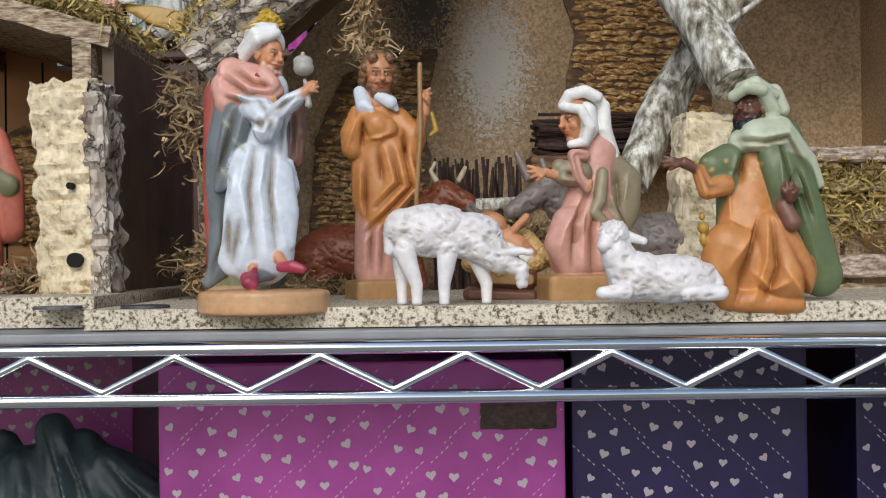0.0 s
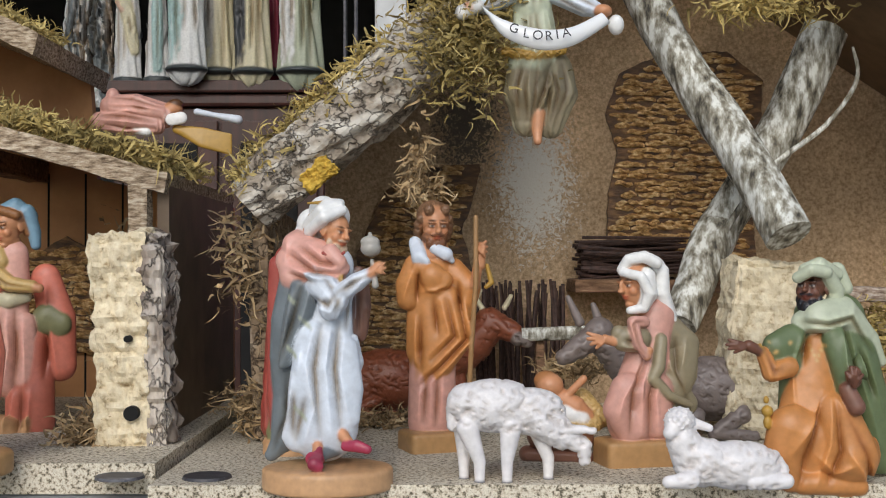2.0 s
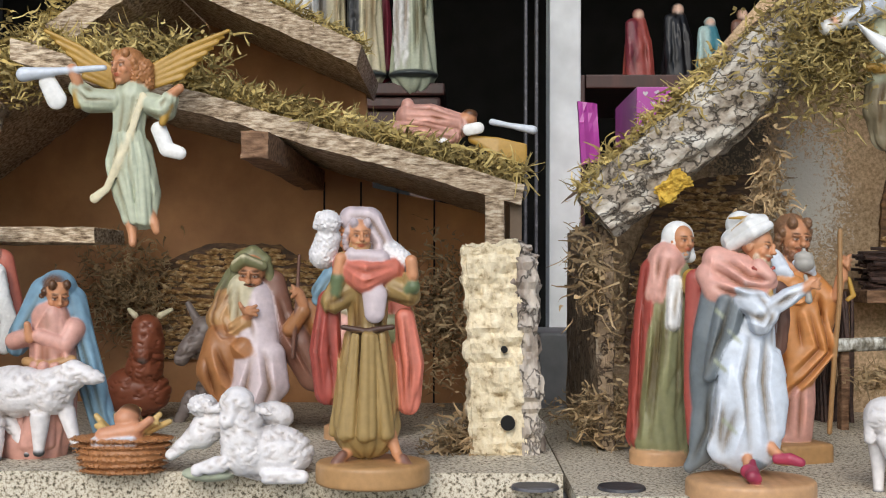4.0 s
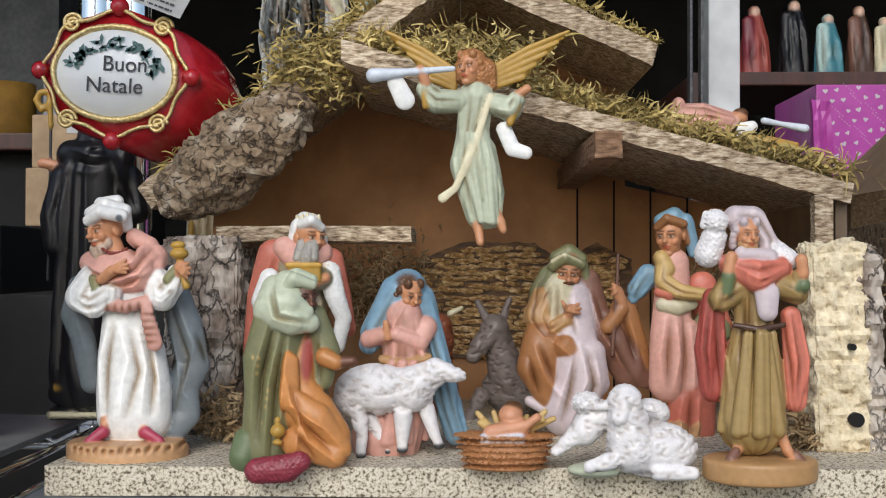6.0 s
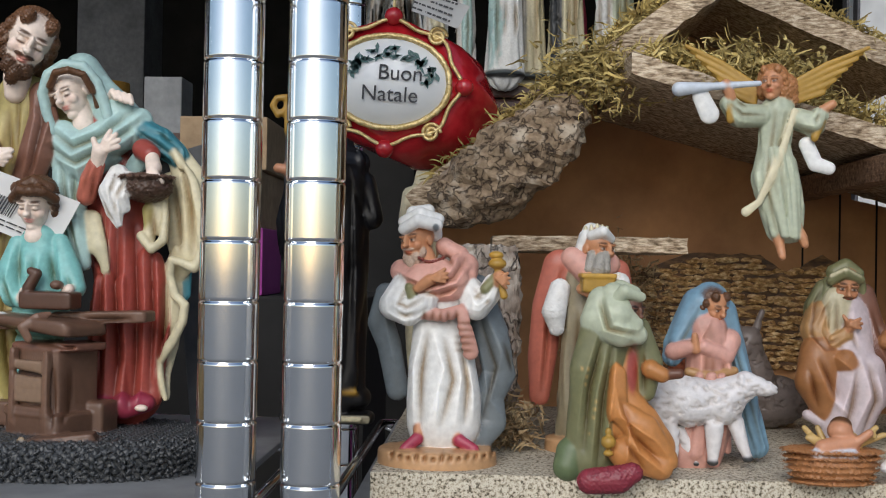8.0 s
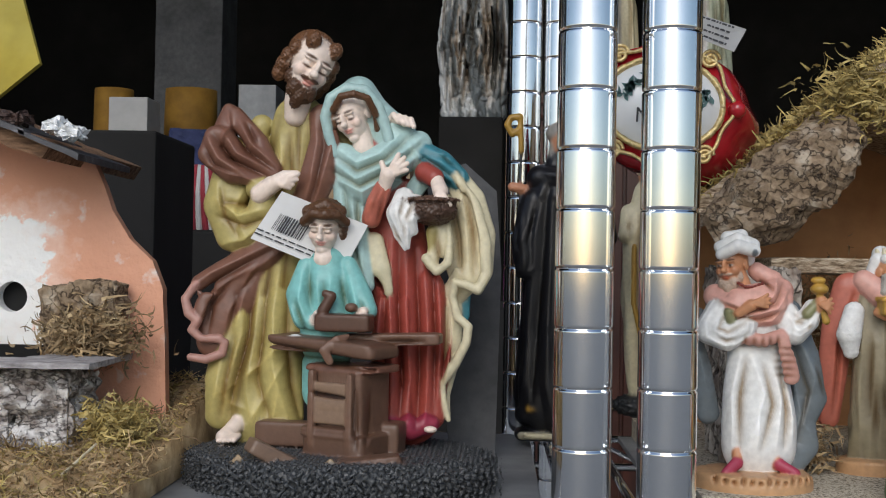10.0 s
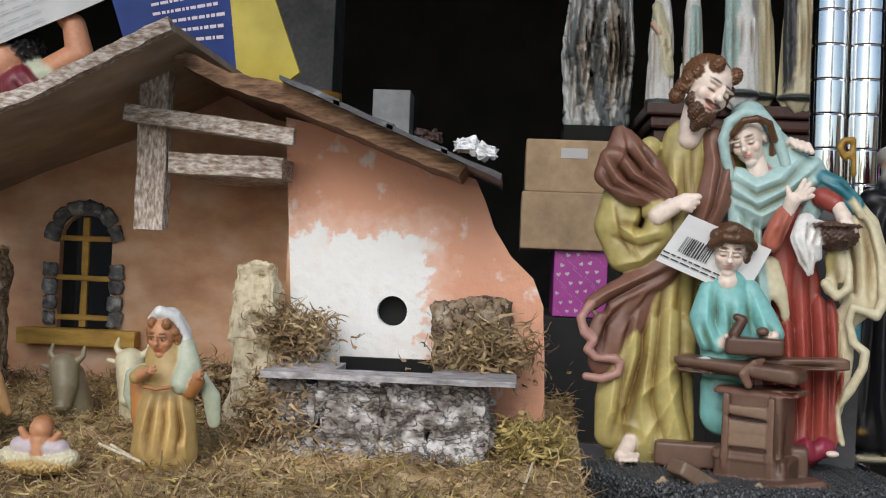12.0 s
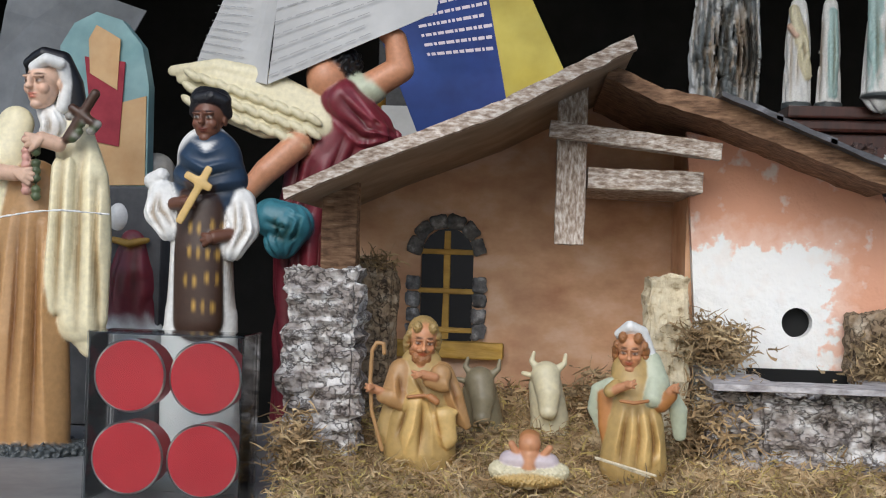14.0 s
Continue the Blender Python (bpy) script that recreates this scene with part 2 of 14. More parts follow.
BROWNWALL = surface("brown_painted_wall", [(0.3, (0.36, 0.16, 0.06)), (0.7, (0.56, 0.29, 0.12))], 24, rough=0.6, bump=0.2, blotch=0.3, blotch_scale=8)
OCHREWALL = surface("brushed_clay_wall", [(0.28, (0.42, 0.2, 0.1)), (0.5, (0.6, 0.35, 0.2)), (0.72, (0.74, 0.54, 0.4))], 26, rough=0.5, bump=0.15, blotch=0.25, blotch_scale=10, stretch=(0.8, 1, 1.3))
DARKPANEL = surface("dark_brown_panel", [(0.3, (0.13, 0.085, 0.05)), (0.7, (0.24, 0.165, 0.1))], 40, rough=0.6, bump=0.1)
BARKWOOD = surface("rough_sawn_wood", [(0.34, (0.1, 0.065, 0.035)), (0.5, (0.4, 0.3, 0.2)), (0.64, (0.66, 0.56, 0.42))], 600, stretch=(0.3, 0.6, 1.2), rough=0.9, bump=0.8, deep=0.0012)
DRIFT = surface("whitewashed_wood", [(0.3, (0.13, 0.085, 0.06)), (0.47, (0.36, 0.28, 0.22)), (0.62, (0.6, 0.54, 0.48)), (0.75, (0.78, 0.75, 0.7))], 620, stretch=(0.35, 0.7, 1.0), rough=0.85, bump=0.7)
DRIFTPOST = surface("whitewashed_upright_wood", [(0.3, (0.13, 0.085, 0.06)), (0.47, (0.36, 0.28, 0.22)), (0.62, (0.6, 0.54, 0.48)), (0.75, (0.78, 0.75, 0.7))], 620, stretch=(1.0, 0.7, 0.35), rough=0.85, bump=0.7)
BROWNWOOD = surface("brown_rough_wood", [(0.35, (0.1, 0.05, 0.025)), (0.6, (0.28, 0.16, 0.09)), (0.75, (0.42, 0.28, 0.18))], 300, stretch=(0.3, 1, 1.3), rough=0.85, bump=0.7)
# base kept dark, the shade between ridges put into the colour
CORKMAT = surface("ridged_bark_mat", [(0.3, (0.04, 0.018, 0.006)), (0.5, (0.12, 0.055, 0.018)), (0.7, (0.3, 0.16, 0.06))], 220, stretch=(0.5, 1, 1.6), rough=0.45, bump=0.7, deep=0.0015)
# ridges lighter, their highlights put into the golden brown
RIDGE = surface("golden_highlit_ridge", [(0.34, (0.2, 0.095, 0.03)), (0.5, (0.56, 0.33, 0.12)), (0.64, (0.88, 0.68, 0.38))], 330, stretch=(0.8, 1, 1.4), rough=0.5, bump=0.8, deep=0.001)
CORK = surface("pale_cork", [(0.3, (0.3, 0.22, 0.12)), (0.45, (0.66, 0.56, 0.38)), (0.7, (0.82, 0.74, 0.55))], 240, rough=0.95, bump=0.9, deep=0.0015)
CORKBARK = bark_material("cork_bark", (0.34, 0.28, 0.23), (0.14, 0.1, 0.075), (0.03, 0.022, 0.018), 75, (1, 1, 0.6), (0.56, 0.5, 0.43), 0.5)
LOGBARK = bark_material("furrowed_bark", (0.44, 0.38, 0.3), (0.2, 0.16, 0.12), (0.06, 0.045, 0.032), 110, (0.8, 1, 1), (0.62, 0.58, 0.5), 0.53)
CHUNK = bark_material("brown_bark", (0.34, 0.25, 0.16), (0.15, 0.1, 0.06), (0.05, 0.03, 0.02), 95, (1, 1, 1), (0.5, 0.42, 0.32), 0.6)
WHITEBARK = bark_material("whitened_bark", (0.42, 0.38, 0.35), (0.16, 0.13, 0.12), (0.12, 0.1, 0.09), 110, (0.7, 1, 1.2), (0.74, 0.72, 0.7), 0.53)
BIRCH = surface("birch_bark", [(0.34, (0.05, 0.045, 0.035)), (0.44, (0.22, 0.2, 0.15)), (0.52, (0.42, 0.41, 0.35)), (0.6, (0.72, 0.73, 0.68))], 190, stretch=(1.2, 1, 0.4), rough=0.85, bump=0.7, detail=10, blotch=0.25, blotch_scale=30)
LICHEN = surface("yellow_lichen", [(0.35, (0.4, 0.24, 0.03)), (0.65, (0.75, 0.5, 0.08))], 300, rough=0.95, bump=0.8)
MOSS = surface("dry_moss", [(0.3, (0.2, 0.14, 0.045)), (0.5, (0.42, 0.32, 0.11)), (0.7, (0.62, 0.5, 0.22))], 60, rough=0.9, bump=0, island=0.45)
HAY = surface("brown_hay", [(0.3, (0.17, 0.105, 0.05)), (0.5, (0.36, 0.25, 0.13)), (0.7, (0.54, 0.42, 0.25))], 60, rough=0.9, bump=0, island=0.45)
TWIG = surface("dark_twig", [(0.3, (0.03, 0.016, 0.014)), (0.7, (0.12, 0.065, 0.05))], 300, rough=0.6, bump=0.5, island=0.4)
PLASTER = surface("white_plaster", [(0.3, (0.68, 0.68, 0.65)), (0.7, (0.84, 0.84, 0.82))], 70, rough=0.8, bump=0.5, deep=0.001, blotch=0.05)
SLATE = surface("slate", [(0.35, (0.03, 0.03, 0.035)), (0.6, (0.08, 0.08, 0.09)), (0.78, (0.3, 0.3, 0.33))], 160, stretch=(0.4, 1, 1), rough=0.5, bump=0.5)
SLABGREY = surface("grey_painted_slab", [(0.3, (0.2, 0.18, 0.18)), (0.5, (0.4, 0.38, 0.38)), (0.7, (0.58, 0.56, 0.56))], 240, stretch=(0.5, 1, 1), rough=0.7, bump=0.4)
PLANKTAN = surface("plain_tan_plank", [(0.3, (0.26, 0.19, 0.13)), (0.7, (0.38, 0.29, 0.21))], 90, stretch=(0.3, 0.6, 1), rough=0.8, bump=0.2)
ROCK = surface("painted_grey_stone", [(0.35, (0.045, 0.045, 0.048)), (0.55, (0.16, 0.16, 0.165)), (0.75, (0.55, 0.55, 0.56))], 150, rough=0.6, bump=0.6)
OCHRE = surface("ochre_painted_wood", [(0.3, (0.36, 0.2, 0.03)), (0.7, (0.62, 0.38, 0.07))], 160, stretch=(0.3, 1, 1), rough=0.6, bump=0.4)
# flat black, the shade inside openings put into the colour
BLACK = plain("black_opening", (0.006, 0.006, 0.006), 0.9)
MAHOGANY = surface("mahogany", [(0.3, (0.03, 0.008, 0.005)), (0.7, (0.075, 0.02, 0.012))], 60, stretch=(1, 1, 0.1), rough=0.4, bump=0.1)
# near-black, so the darkness of the unlit shop is in the colour
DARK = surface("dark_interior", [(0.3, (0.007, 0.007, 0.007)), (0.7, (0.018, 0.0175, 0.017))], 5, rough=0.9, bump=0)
ALU = surface("white_frame", [(0.3, (0.62, 0.65, 0.65)), (0.7, (0.72, 0.74, 0.74))], 20, rough=0.45, bump=0)
CARD = surface("cardboard", [(0.3, (0.32, 0.22, 0.13)), (0.7, (0.42, 0.3, 0.18))], 90, rough=0.85, bump=0.1)
PAVING = surface("pavement_concrete", [(0.3, (0.2, 0.195, 0.185)), (0.7, (0.32, 0.31, 0.29))], 12, rough=0.9, bump=0.2)
TILES = surface("shop_floor", [(0.3, (0.08, 0.07, 0.06)), (0.7, (0.14, 0.12, 0.1))], 9, rough=0.5, bump=0.05)

# ---- the setting: street, shop shell ----
single("ground", box(bmesh.new(), (-300, -300, -0.2), (300, 0.3, 0)), PAVING, "grey concrete pavement in front of the shop", "pavement", kind="structure")
single("floor", box(bmesh.new(), (-3.2, 0.3, -0.2), (2.4, 5.0, 0.02)), TILES, "dark shop floor", "floor", kind="structure")
# unseen; height chosen to limit how much daylight reaches the shop's depth
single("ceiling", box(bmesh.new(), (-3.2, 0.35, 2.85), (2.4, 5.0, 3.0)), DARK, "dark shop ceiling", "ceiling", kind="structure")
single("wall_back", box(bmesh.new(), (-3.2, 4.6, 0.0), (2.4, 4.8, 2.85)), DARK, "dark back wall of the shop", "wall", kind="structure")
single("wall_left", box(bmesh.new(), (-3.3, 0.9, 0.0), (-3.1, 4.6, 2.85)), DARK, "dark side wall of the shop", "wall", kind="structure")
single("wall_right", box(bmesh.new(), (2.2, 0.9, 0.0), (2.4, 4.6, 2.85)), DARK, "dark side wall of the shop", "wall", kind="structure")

# ---- chrome wire shelving ----
SHELF_Z = 1.118
PEAK = 0.0087


def shelf_post(x, y):
    """Grooved chrome tube, a groove each inch."""
    bm = bmesh.new()
    zs = []
    z = 0.02
    while z < 1.9:
        zs += [(z, 0.0120), (z + 0.0005, 0.0126), (z + 0.0009, 0.0127), (z + 0.0014, 0.0127), (z + 0.0236, 0.0127), (z + 0.0241, 0.0127), (z + 0.0245, 0.0126), (z + 0.025, 0.0120)]
        z += 0.0254
    loops = []
    for z, r in zs:
        loops.append([bm.verts.new((x + r * math.cos(a * math.pi / 14), y + r * math.sin(a * math.pi / 14), z)) for a in range(28)])
    for p, q in zip(loops, loops[1:]):
        for k in range(28):
            f = bm.faces.new((p[k], p[(k + 1) % 28], q[(k + 1) % 28], q[k]))
            f.smooth = True
    bm.faces.new(loops[-1])
    return bm


def wire_shelf(x0, x1, y0, y1, inset, label):
    rack = thing("wire_shelf_unit", label, "shelf unit", (x0, y0, 0.02), group="chrome wire shelf units")
    for x, y in ((x0, y0), (x1, y0), (x0 + inset, y1), (x1 + inset, y1)):
        part("post", shelf_post(x, y), CHROME, rack, "grooved chrome post")
    for z in (SHELF_Z - 0.0025, 0.955, 0.35):
        for y in (y0 - 0.003, y1):
            part("rod", tube(bmesh.new(), [(x0, y, z), (x1, y, z)], [0.0028, 0.0028], 10, 2), CHROME, rack, smooth=True)
            part("rod", tube(bmesh.new(), [(x0, y, z - 0.02), (x1, y, z - 0.02)], [0.0028, 0.0028], 10, 2), CHROME, rack, smooth=True)
            pts = [(PEAK + 0.02895 * i, y, z - (0.017 if i % 2 else 0.003)) for i in range(-60, 30) if x0 < PEAK + 0.02895 * i < x1]
            bent = []
            for a, b in zip(pts, pts[1:]):
                bent += [Vector(a).lerp(Vector(b), k) for k in (0.0, 0.08, 0.5, 0.92)]
            part("zigzag_wire", tube(bmesh.new(), bent, [0.0019, 0.0019], 8, len(bent) - 1), CHROME, rack, smooth=True)
        for x in (x0, x1):
            part("rod", tube(bmesh.new(), [(x, y0, z), (x, y1, z)], [0.0028, 0.0028], 8, 2), CHROME, rack, smooth=True)
    return rack


wire_shelf(-0.573, 0.266 - (-0.6022 + 0.573), 0.468, 0.82, -0.6022 + 0.573, "chrome wire shelf unit carrying two nativity stables")
wire_shelf(-1.53, -0.609, 0.468, 0.82, -0.6288 + 0.609, "chrome wire shelf unit carrying statues and a stable")
single("shelf_liner", box(bmesh.new(), (-0.56, 0.47, SHELF_Z), (0.335, 0.79, SHELF_Z + 0.004), 0.001), GREY, "flat grey liner panel on the wire shelf", "shelf liner", group="shelf liners")
single("shelf_liner", box(bmesh.new(), (-1.52, 0.47, SHELF_Z), (-0.622, 0.79, SHELF_Z + 0.004), 0.001), GREY, "flat grey liner panel on the wire shelf", "shelf liner", group="shelf liners")
single("shelf_liner", box(bmesh.new(), (-0.56, 0.47, 0.957), (0.335, 0.79, 0.961), 0.001), GREY, "grey liner panel on the lower wire shelf", "shelf liner", group="shelf liners")

BOARD_Z = 1.131
YA, YB, YC = 0.77, 0.77, 0.70

# ---- stable with the crossed logs ----
stable = thing("nativity_stable", "tan wooden nativity stable with bark-covered log roof and moss", "nativity stable", (0.05, 0.6, 1.122), group="nativity stables")
part("base_board", rough_block(bmesh.new(), (-0.148, 0.48, 1.1225), (0.31, 0.785, BOARD_Z), 4, 0.0003, 60), STONE, stable, "stone-flecked base board")
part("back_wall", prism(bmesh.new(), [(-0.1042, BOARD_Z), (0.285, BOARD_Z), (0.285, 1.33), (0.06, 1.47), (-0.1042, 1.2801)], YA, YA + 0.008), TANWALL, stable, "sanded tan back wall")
part("side_wall", box(bmesh.new(), (0.277, 0.53, BOARD_Z), (0.285, YA, 1.318)), TANWALL, stable, "sanded tan side wall")
part("side_wall", rough_block(bmesh.new(), (-0.1257, 0.6, BOARD_Z), (-0.1154, YA, 1.25), 8, 0.002, 90), CHUNK, stable, "bark-clad side wall")
# roof: two sloping panels behind the log
part("roof", prism(bmesh.new(), [(-0.1301, 1.2682), (0.0168, 1.3862), (0.075, 1.46), (0.065, 1.485), (0.011, 1.4009)], 0.6, YA - 0.001), DARKPANEL, stable, "dark roof panel")
part("roof", prism(bmesh.new(), [(0.075, 1.46), (0.4, 1.243), (0.4, 1.258), (0.065, 1.485)], 0.55, YA - 0.001), DARKPANEL, stable, "dark roof panel")
log = part("roof_log", tube(bmesh.new(), [(-0.1257, 0.6, 1.252), (-0.0831, 0.6, 1.2903), (-0.0262, 0.605, 1.3414), (0.0318, 0.61, 1.3948)], [0.0158, 0.0178, 0.0178, 0.017], 56, 100, 0.0042, 130, 0.35), LOGBARK, stable, "furrowed bark log along the roof edge")
part("lichen", rough_block(bmesh.new(), (-0.0978, 0.5815, 1.2624), (-0.0802, 0.594, 1.2724), 16, 0.0022, 240, Matrix.Rotation(radians(-40), 3, "Y")), LICHEN, log, "yellow lichen patch")


def bark_mat(outline, y, seed, parent):
    """A thin bark mat with level ridges, cut to an outline, on a wall."""
    bm = prism(bmesh.new(), outline, y - 0.0035, y - 0.0003, 0.004, 0.0015, seed)
    mat_part = part("bark_mat", bm, CORKMAT, parent, "ridged golden-brown bark mat")
    xs = [p[0] for p in outline]
    zs = [p[1] for p in outline]
    rng = random.Random(int(seed * 10))

    def inside(x, z):
        hit = False
        for (a, b), (c, d) in zip(outline, outline[1:] + outline[:1]):
            if (b > z) != (d > z) and x < (c - a) * (z - b) / (d - b) + a:
                hit = not hit
        return hit
    z = min(zs) + 0.003
    while z < max(zs):
        x = min(xs) + rng.uniform(0, 0.01)
        while x < max(xs):
            L = rng.uniform(0.005, 0.02)
            if inside(x, z) and inside(x + L, z):
                zz = z + rng.uniform(-0.0008, 0.0008)
                bm = bmesh.new()
                tube(bm, [(x, y - 0.0034, zz), (x + L * 0.3, y - 0.0042, zz + rng.uniform(-0.001, 0.001)), (x + L * 0.7, y - 0.0042, zz + rng.uniform(-0.001, 0.001)), (x + L, y - 0.0034, zz)],
                     [0.0009, rng.uniform(0.0013, 0.0021), rng.uniform(0.0013, 0.0021), 0.0009], 7, 10, 0.0012, 620)
                part("ridge", bm, RIDGE, mat_part)
            x += L + rng.uniform(-0.002, 0.002)
        z += rng.uniform(0.0037, 0.0047)


bark_mat([(0.0811, 1.2358), (0.0824, 1.2694), (0.0888, 1.2954), (0.081, 1.3217), (0.0904, 1.3478), (0.1205, 1.3624), (0.1616, 1.3618), (0.1845, 1.3427), (0.1833, 1.3165), (0.1759, 1.2792), (0.1797, 1.2232), (0.1144, 1.2167)], YA, 1.3, stable)
bark_mat([(-0.0876, 1.1637), (-0.083, 1.2306), (-0.0639, 1.2714), (-0.0375, 1.286), (-0.002, 1.2885), (-0.0042, 1.2706), (-0.0139, 1.2446), (-0.0068, 1.2184), (-0.0132, 1.1552)], YA, 2.3, stable)
# crossing logs
part("log", tube(bmesh.new(), [(0.0874, 0.66, 1.3773), (0.1057, 0.64, 1.3316), (0.1323, 0.61, 1.2768), (0.1474, 0.585, 1.2358)], [0.0115, 0.0115, 0.012, 0.0118], 24, 40, 0.0012, 130, 0.3), BIRCH, stable, "leaning log with whitened bark")
part("log", tube(bmesh.new(), [(0.1942, 0.67, 1.357), (0.1708, 0.665, 1.3061), (0.1349, 0.66, 1.2498), (0.1257, 0.655, 1.2354), (0.101, 0.63, 1.1892)], [0.0125, 0.0125, 0.0115, 0.012, 0.0095], 24, 50, 0.0013, 130, 0.3, 4.0), BIRCH, stable, "forked log with whitened bark")
part("twig", tube(bmesh.new(), [(0.1284, 0.645, 1.2382), (0.1541, 0.645, 1.2738), (0.1858, 0.645, 1.2984), (0.2035, 0.645, 1.3233), (0.2014, 0.645, 1.3421)], [0.0018, 0.0016, 0.0014, 0.0012, 0.0006], 8, 24, 0.0003, 300), BIRCH, stable, "thin bare twig")
# stall planks with moss
for k, (x, z, h) in enumerate([(0.2028, 1.2048, 0.008), (0.212, 1.1867, 0.006), (0.2143, 1.171, 0.008), (0.2143, 1.1433, 0.012), (0.2171, 1.1286, 0.009)]):
    part("plank", rough_block(bmesh.new(), (x - 0.01 * (k == 0), 0.64, z - h / 2), (0.277, 0.652, z + h / 2), 8, 0.001, 200, None, k), DRIFT if k in (0, 3) else BARKWOOD, stable, "weathered stall plank")
part("post", rough_block(bmesh.new(), (0.2246, 0.653, BOARD_Z), (0.2341, 0.662, 1.2085), 6, 0.001, 200), BARKWOOD, stable)
part("ledge", rough_block(bmesh.new(), (0.0543, 0.715, 1.2043), (0.1554, YA - 0.001, 1.213), 8, 0.001, 150), BROWNWOOD, stable, "small wooden ledge")

# bundle of twigs on the ledge, and one standing on a birch rail
def twig_bundle(lo, hi, n, upright, label, seed):
    rng = random.Random(seed)
    bundle = thing("twig_bundle", label, "twig bundle", ((lo[0] + hi[0]) / 2, (lo[1] + hi[1]) / 2, lo[2]), group="twig bundles")
    for i in range(n):
        bm = bmesh.new()
        y, r = rng.uniform(lo[1], hi[1]), rng.uniform(0.0007, 0.0016)
        if upright:
            x = rng.uniform(lo[0], hi[0])
            a, b = (x + rng.uniform(-0.004, 0.004), y, lo[2]), (x + rng.uniform(-0.006, 0.006), y, hi[2] + rng.uniform(-0.006, 0.003))
        else:
            z = rng.uniform(lo[2] + 0.001, hi[2])
            a, b = (lo[0] + rng.uniform(0, 0.008), y, z + rng.uniform(-0.005, 0.004)), (hi[0] + rng.uniform(-0.01, 0.004), y, z + rng.uniform(-0.005, 0.004))
        c = [(p + q) / 2 + rng.uniform(-0.002, 0.002) for p, q in zip(a, b)]
        part("twig", tube(bm, [a, c, b], [r, r * 0.9, r * 0.7], 6, 8, 0.0003, 300), TWIG, bundle)
    return bundle


twig_bundle((0.0565, 0.72, 1.2132), (0.1276, 0.75, 1.2376), 60, False, "bundle of dark brown twigs lying on a ledge", 3)
twig_bundle((-0.0034, 0.715, BOARD_Z), (0.0488, 0.735, 1.2102), 55, True, "row of dark upright twigs behind a birch rail", 4)
part("rail", tube(bmesh.new(), [(0.0194, 0.68, 1.181), (0.0704, 0.68, 1.1826)], [0.004, 0.004], 14, 16, 0.0006, 200), BIRCH, stable, "whitened birch rail")
part("rail_post", rough_block(bmesh.new(), (0.028, 0.682, BOARD_Z), (0.033, 0.69, 1.1832), 4, 0.0006, 200), BROWNWOOD, stable)
single("cork_block", rough_block(bmesh.new(), (0.1216, 0.6, BOARD_Z), (0.1754, 0.635, 1.2232), 30, 0.0024, 120, Matrix.Rotation(radians(4), 3, "Y"), 2.0, 0.6), CORK, "pale cork block with a bark side", "cork block")


# cork towers that stand on the board gap
def cork_tower(x, y, w, depth, h, label, seed, holes=()):
    bm = bmesh.new()
    rough_block(bm, (x - w / 2, y - depth / 2, BOARD_Z - 0.001), (x + w / 2, y + depth / 2, BOARD_Z + h), 44, 0.0027, 120, Matrix.Rotation(radians(-2), 3, "Y"), seed, 0.6, 0.7)
    tower = thing("cork_tower", label, "cork tower", (x, y, BOARD_Z))
    core = part("cork_face", bm, CORK, tower, "pale crumbling cork")
    bm = bmesh.new()
    rough_block(bm, (x + w / 2 - 0.004, y - depth / 2 + 0.001, BOARD_Z), (x + w / 2 + 0.006, y + depth / 2, BOARD_Z + h - 0.001), 34, 0.0034, 120, Matrix.Rotation(radians(-2), 3, "Y"), seed + 3, 0.9)
    part("bark_side", bm, CORKBARK, tower, "grey bark edge")
    # black discs on the cork face paint the shade of bored holes
    for hx, hz, r in holes:
        bm = bmesh.new()
        tube(bm, [(hx, y - depth / 2 - 0.0028, hz), (hx, y - depth / 2 + 0.002, hz)], [r, r], 18, 1)
        part("hole", bm, BLACK, tower, "black disc for the shade of a bored hole")
    return tower


cork_tower(-0.1792, 0.565, 0.0294, 0.026, 1.2381 - BOARD_Z, "weathered pale cork block standing on end with bored holes", 1.0,
           [(-0.1735, 1.1518, 0.0035), (-0.1753, 1.1869, 0.0016)])

# ---- stable with the trumpet angel ----
stable_b = thing("nativity_stable", "brown wooden nativity stable with mossy plank roof", "nativity stable", (-0.33, 0.65, 1.122), group="nativity stables")
part("base_board", rough_block(bmesh.new(), (-0.5511, 0.505, 1.1225), (-0.151, 0.785, 1.136), 4, 0.0003, 60), STONE, stable_b, "stone-flecked base board")
part("back_wall", prism(bmesh.new(), [(-0.5402, BOARD_Z), (-0.1655, BOARD_Z), (-0.1655, 1.2603), (-0.255, 1.2793), (-0.26, 1.3481), (-0.3653, 1.3935), (-0.5322, 1.2661)], YB, YB + 0.008), BROWNWALL, stable_b, "brown painted back wall")
for k in range(4):
    x = -0.2876 + k * 0.0245
    part("plank_joint", box(bmesh.new(), (x, YB - 0.0006, BOARD_Z), (x + 0.0012, YB + 0.001, 1.283)), BLACK, stable_b)
part("side_wall", box(bmesh.new(), (-0.171, 0.59, BOARD_Z), (-0.165, YB, 1.262)), DARKPANEL, stable_b, "dark brown side wall")
part("post", rough_block(bmesh.new(), (-0.184, 0.582, BOARD_Z), (-0.174, 0.592, 1.2622), 8, 0.0008, 200), BARKWOOD, stable_b, "rough wooden corner post")
part("roof_lower", prism(bmesh.new(), [(-0.4262, 1.3425), (-0.1641, 1.2679), (-0.1655, 1.2575), (-0.4261, 1.3311)], 0.582, YB - 0.001, 0.006, 0.0012, 2.0), BARKWOOD, stable_b, "rough plank roof")
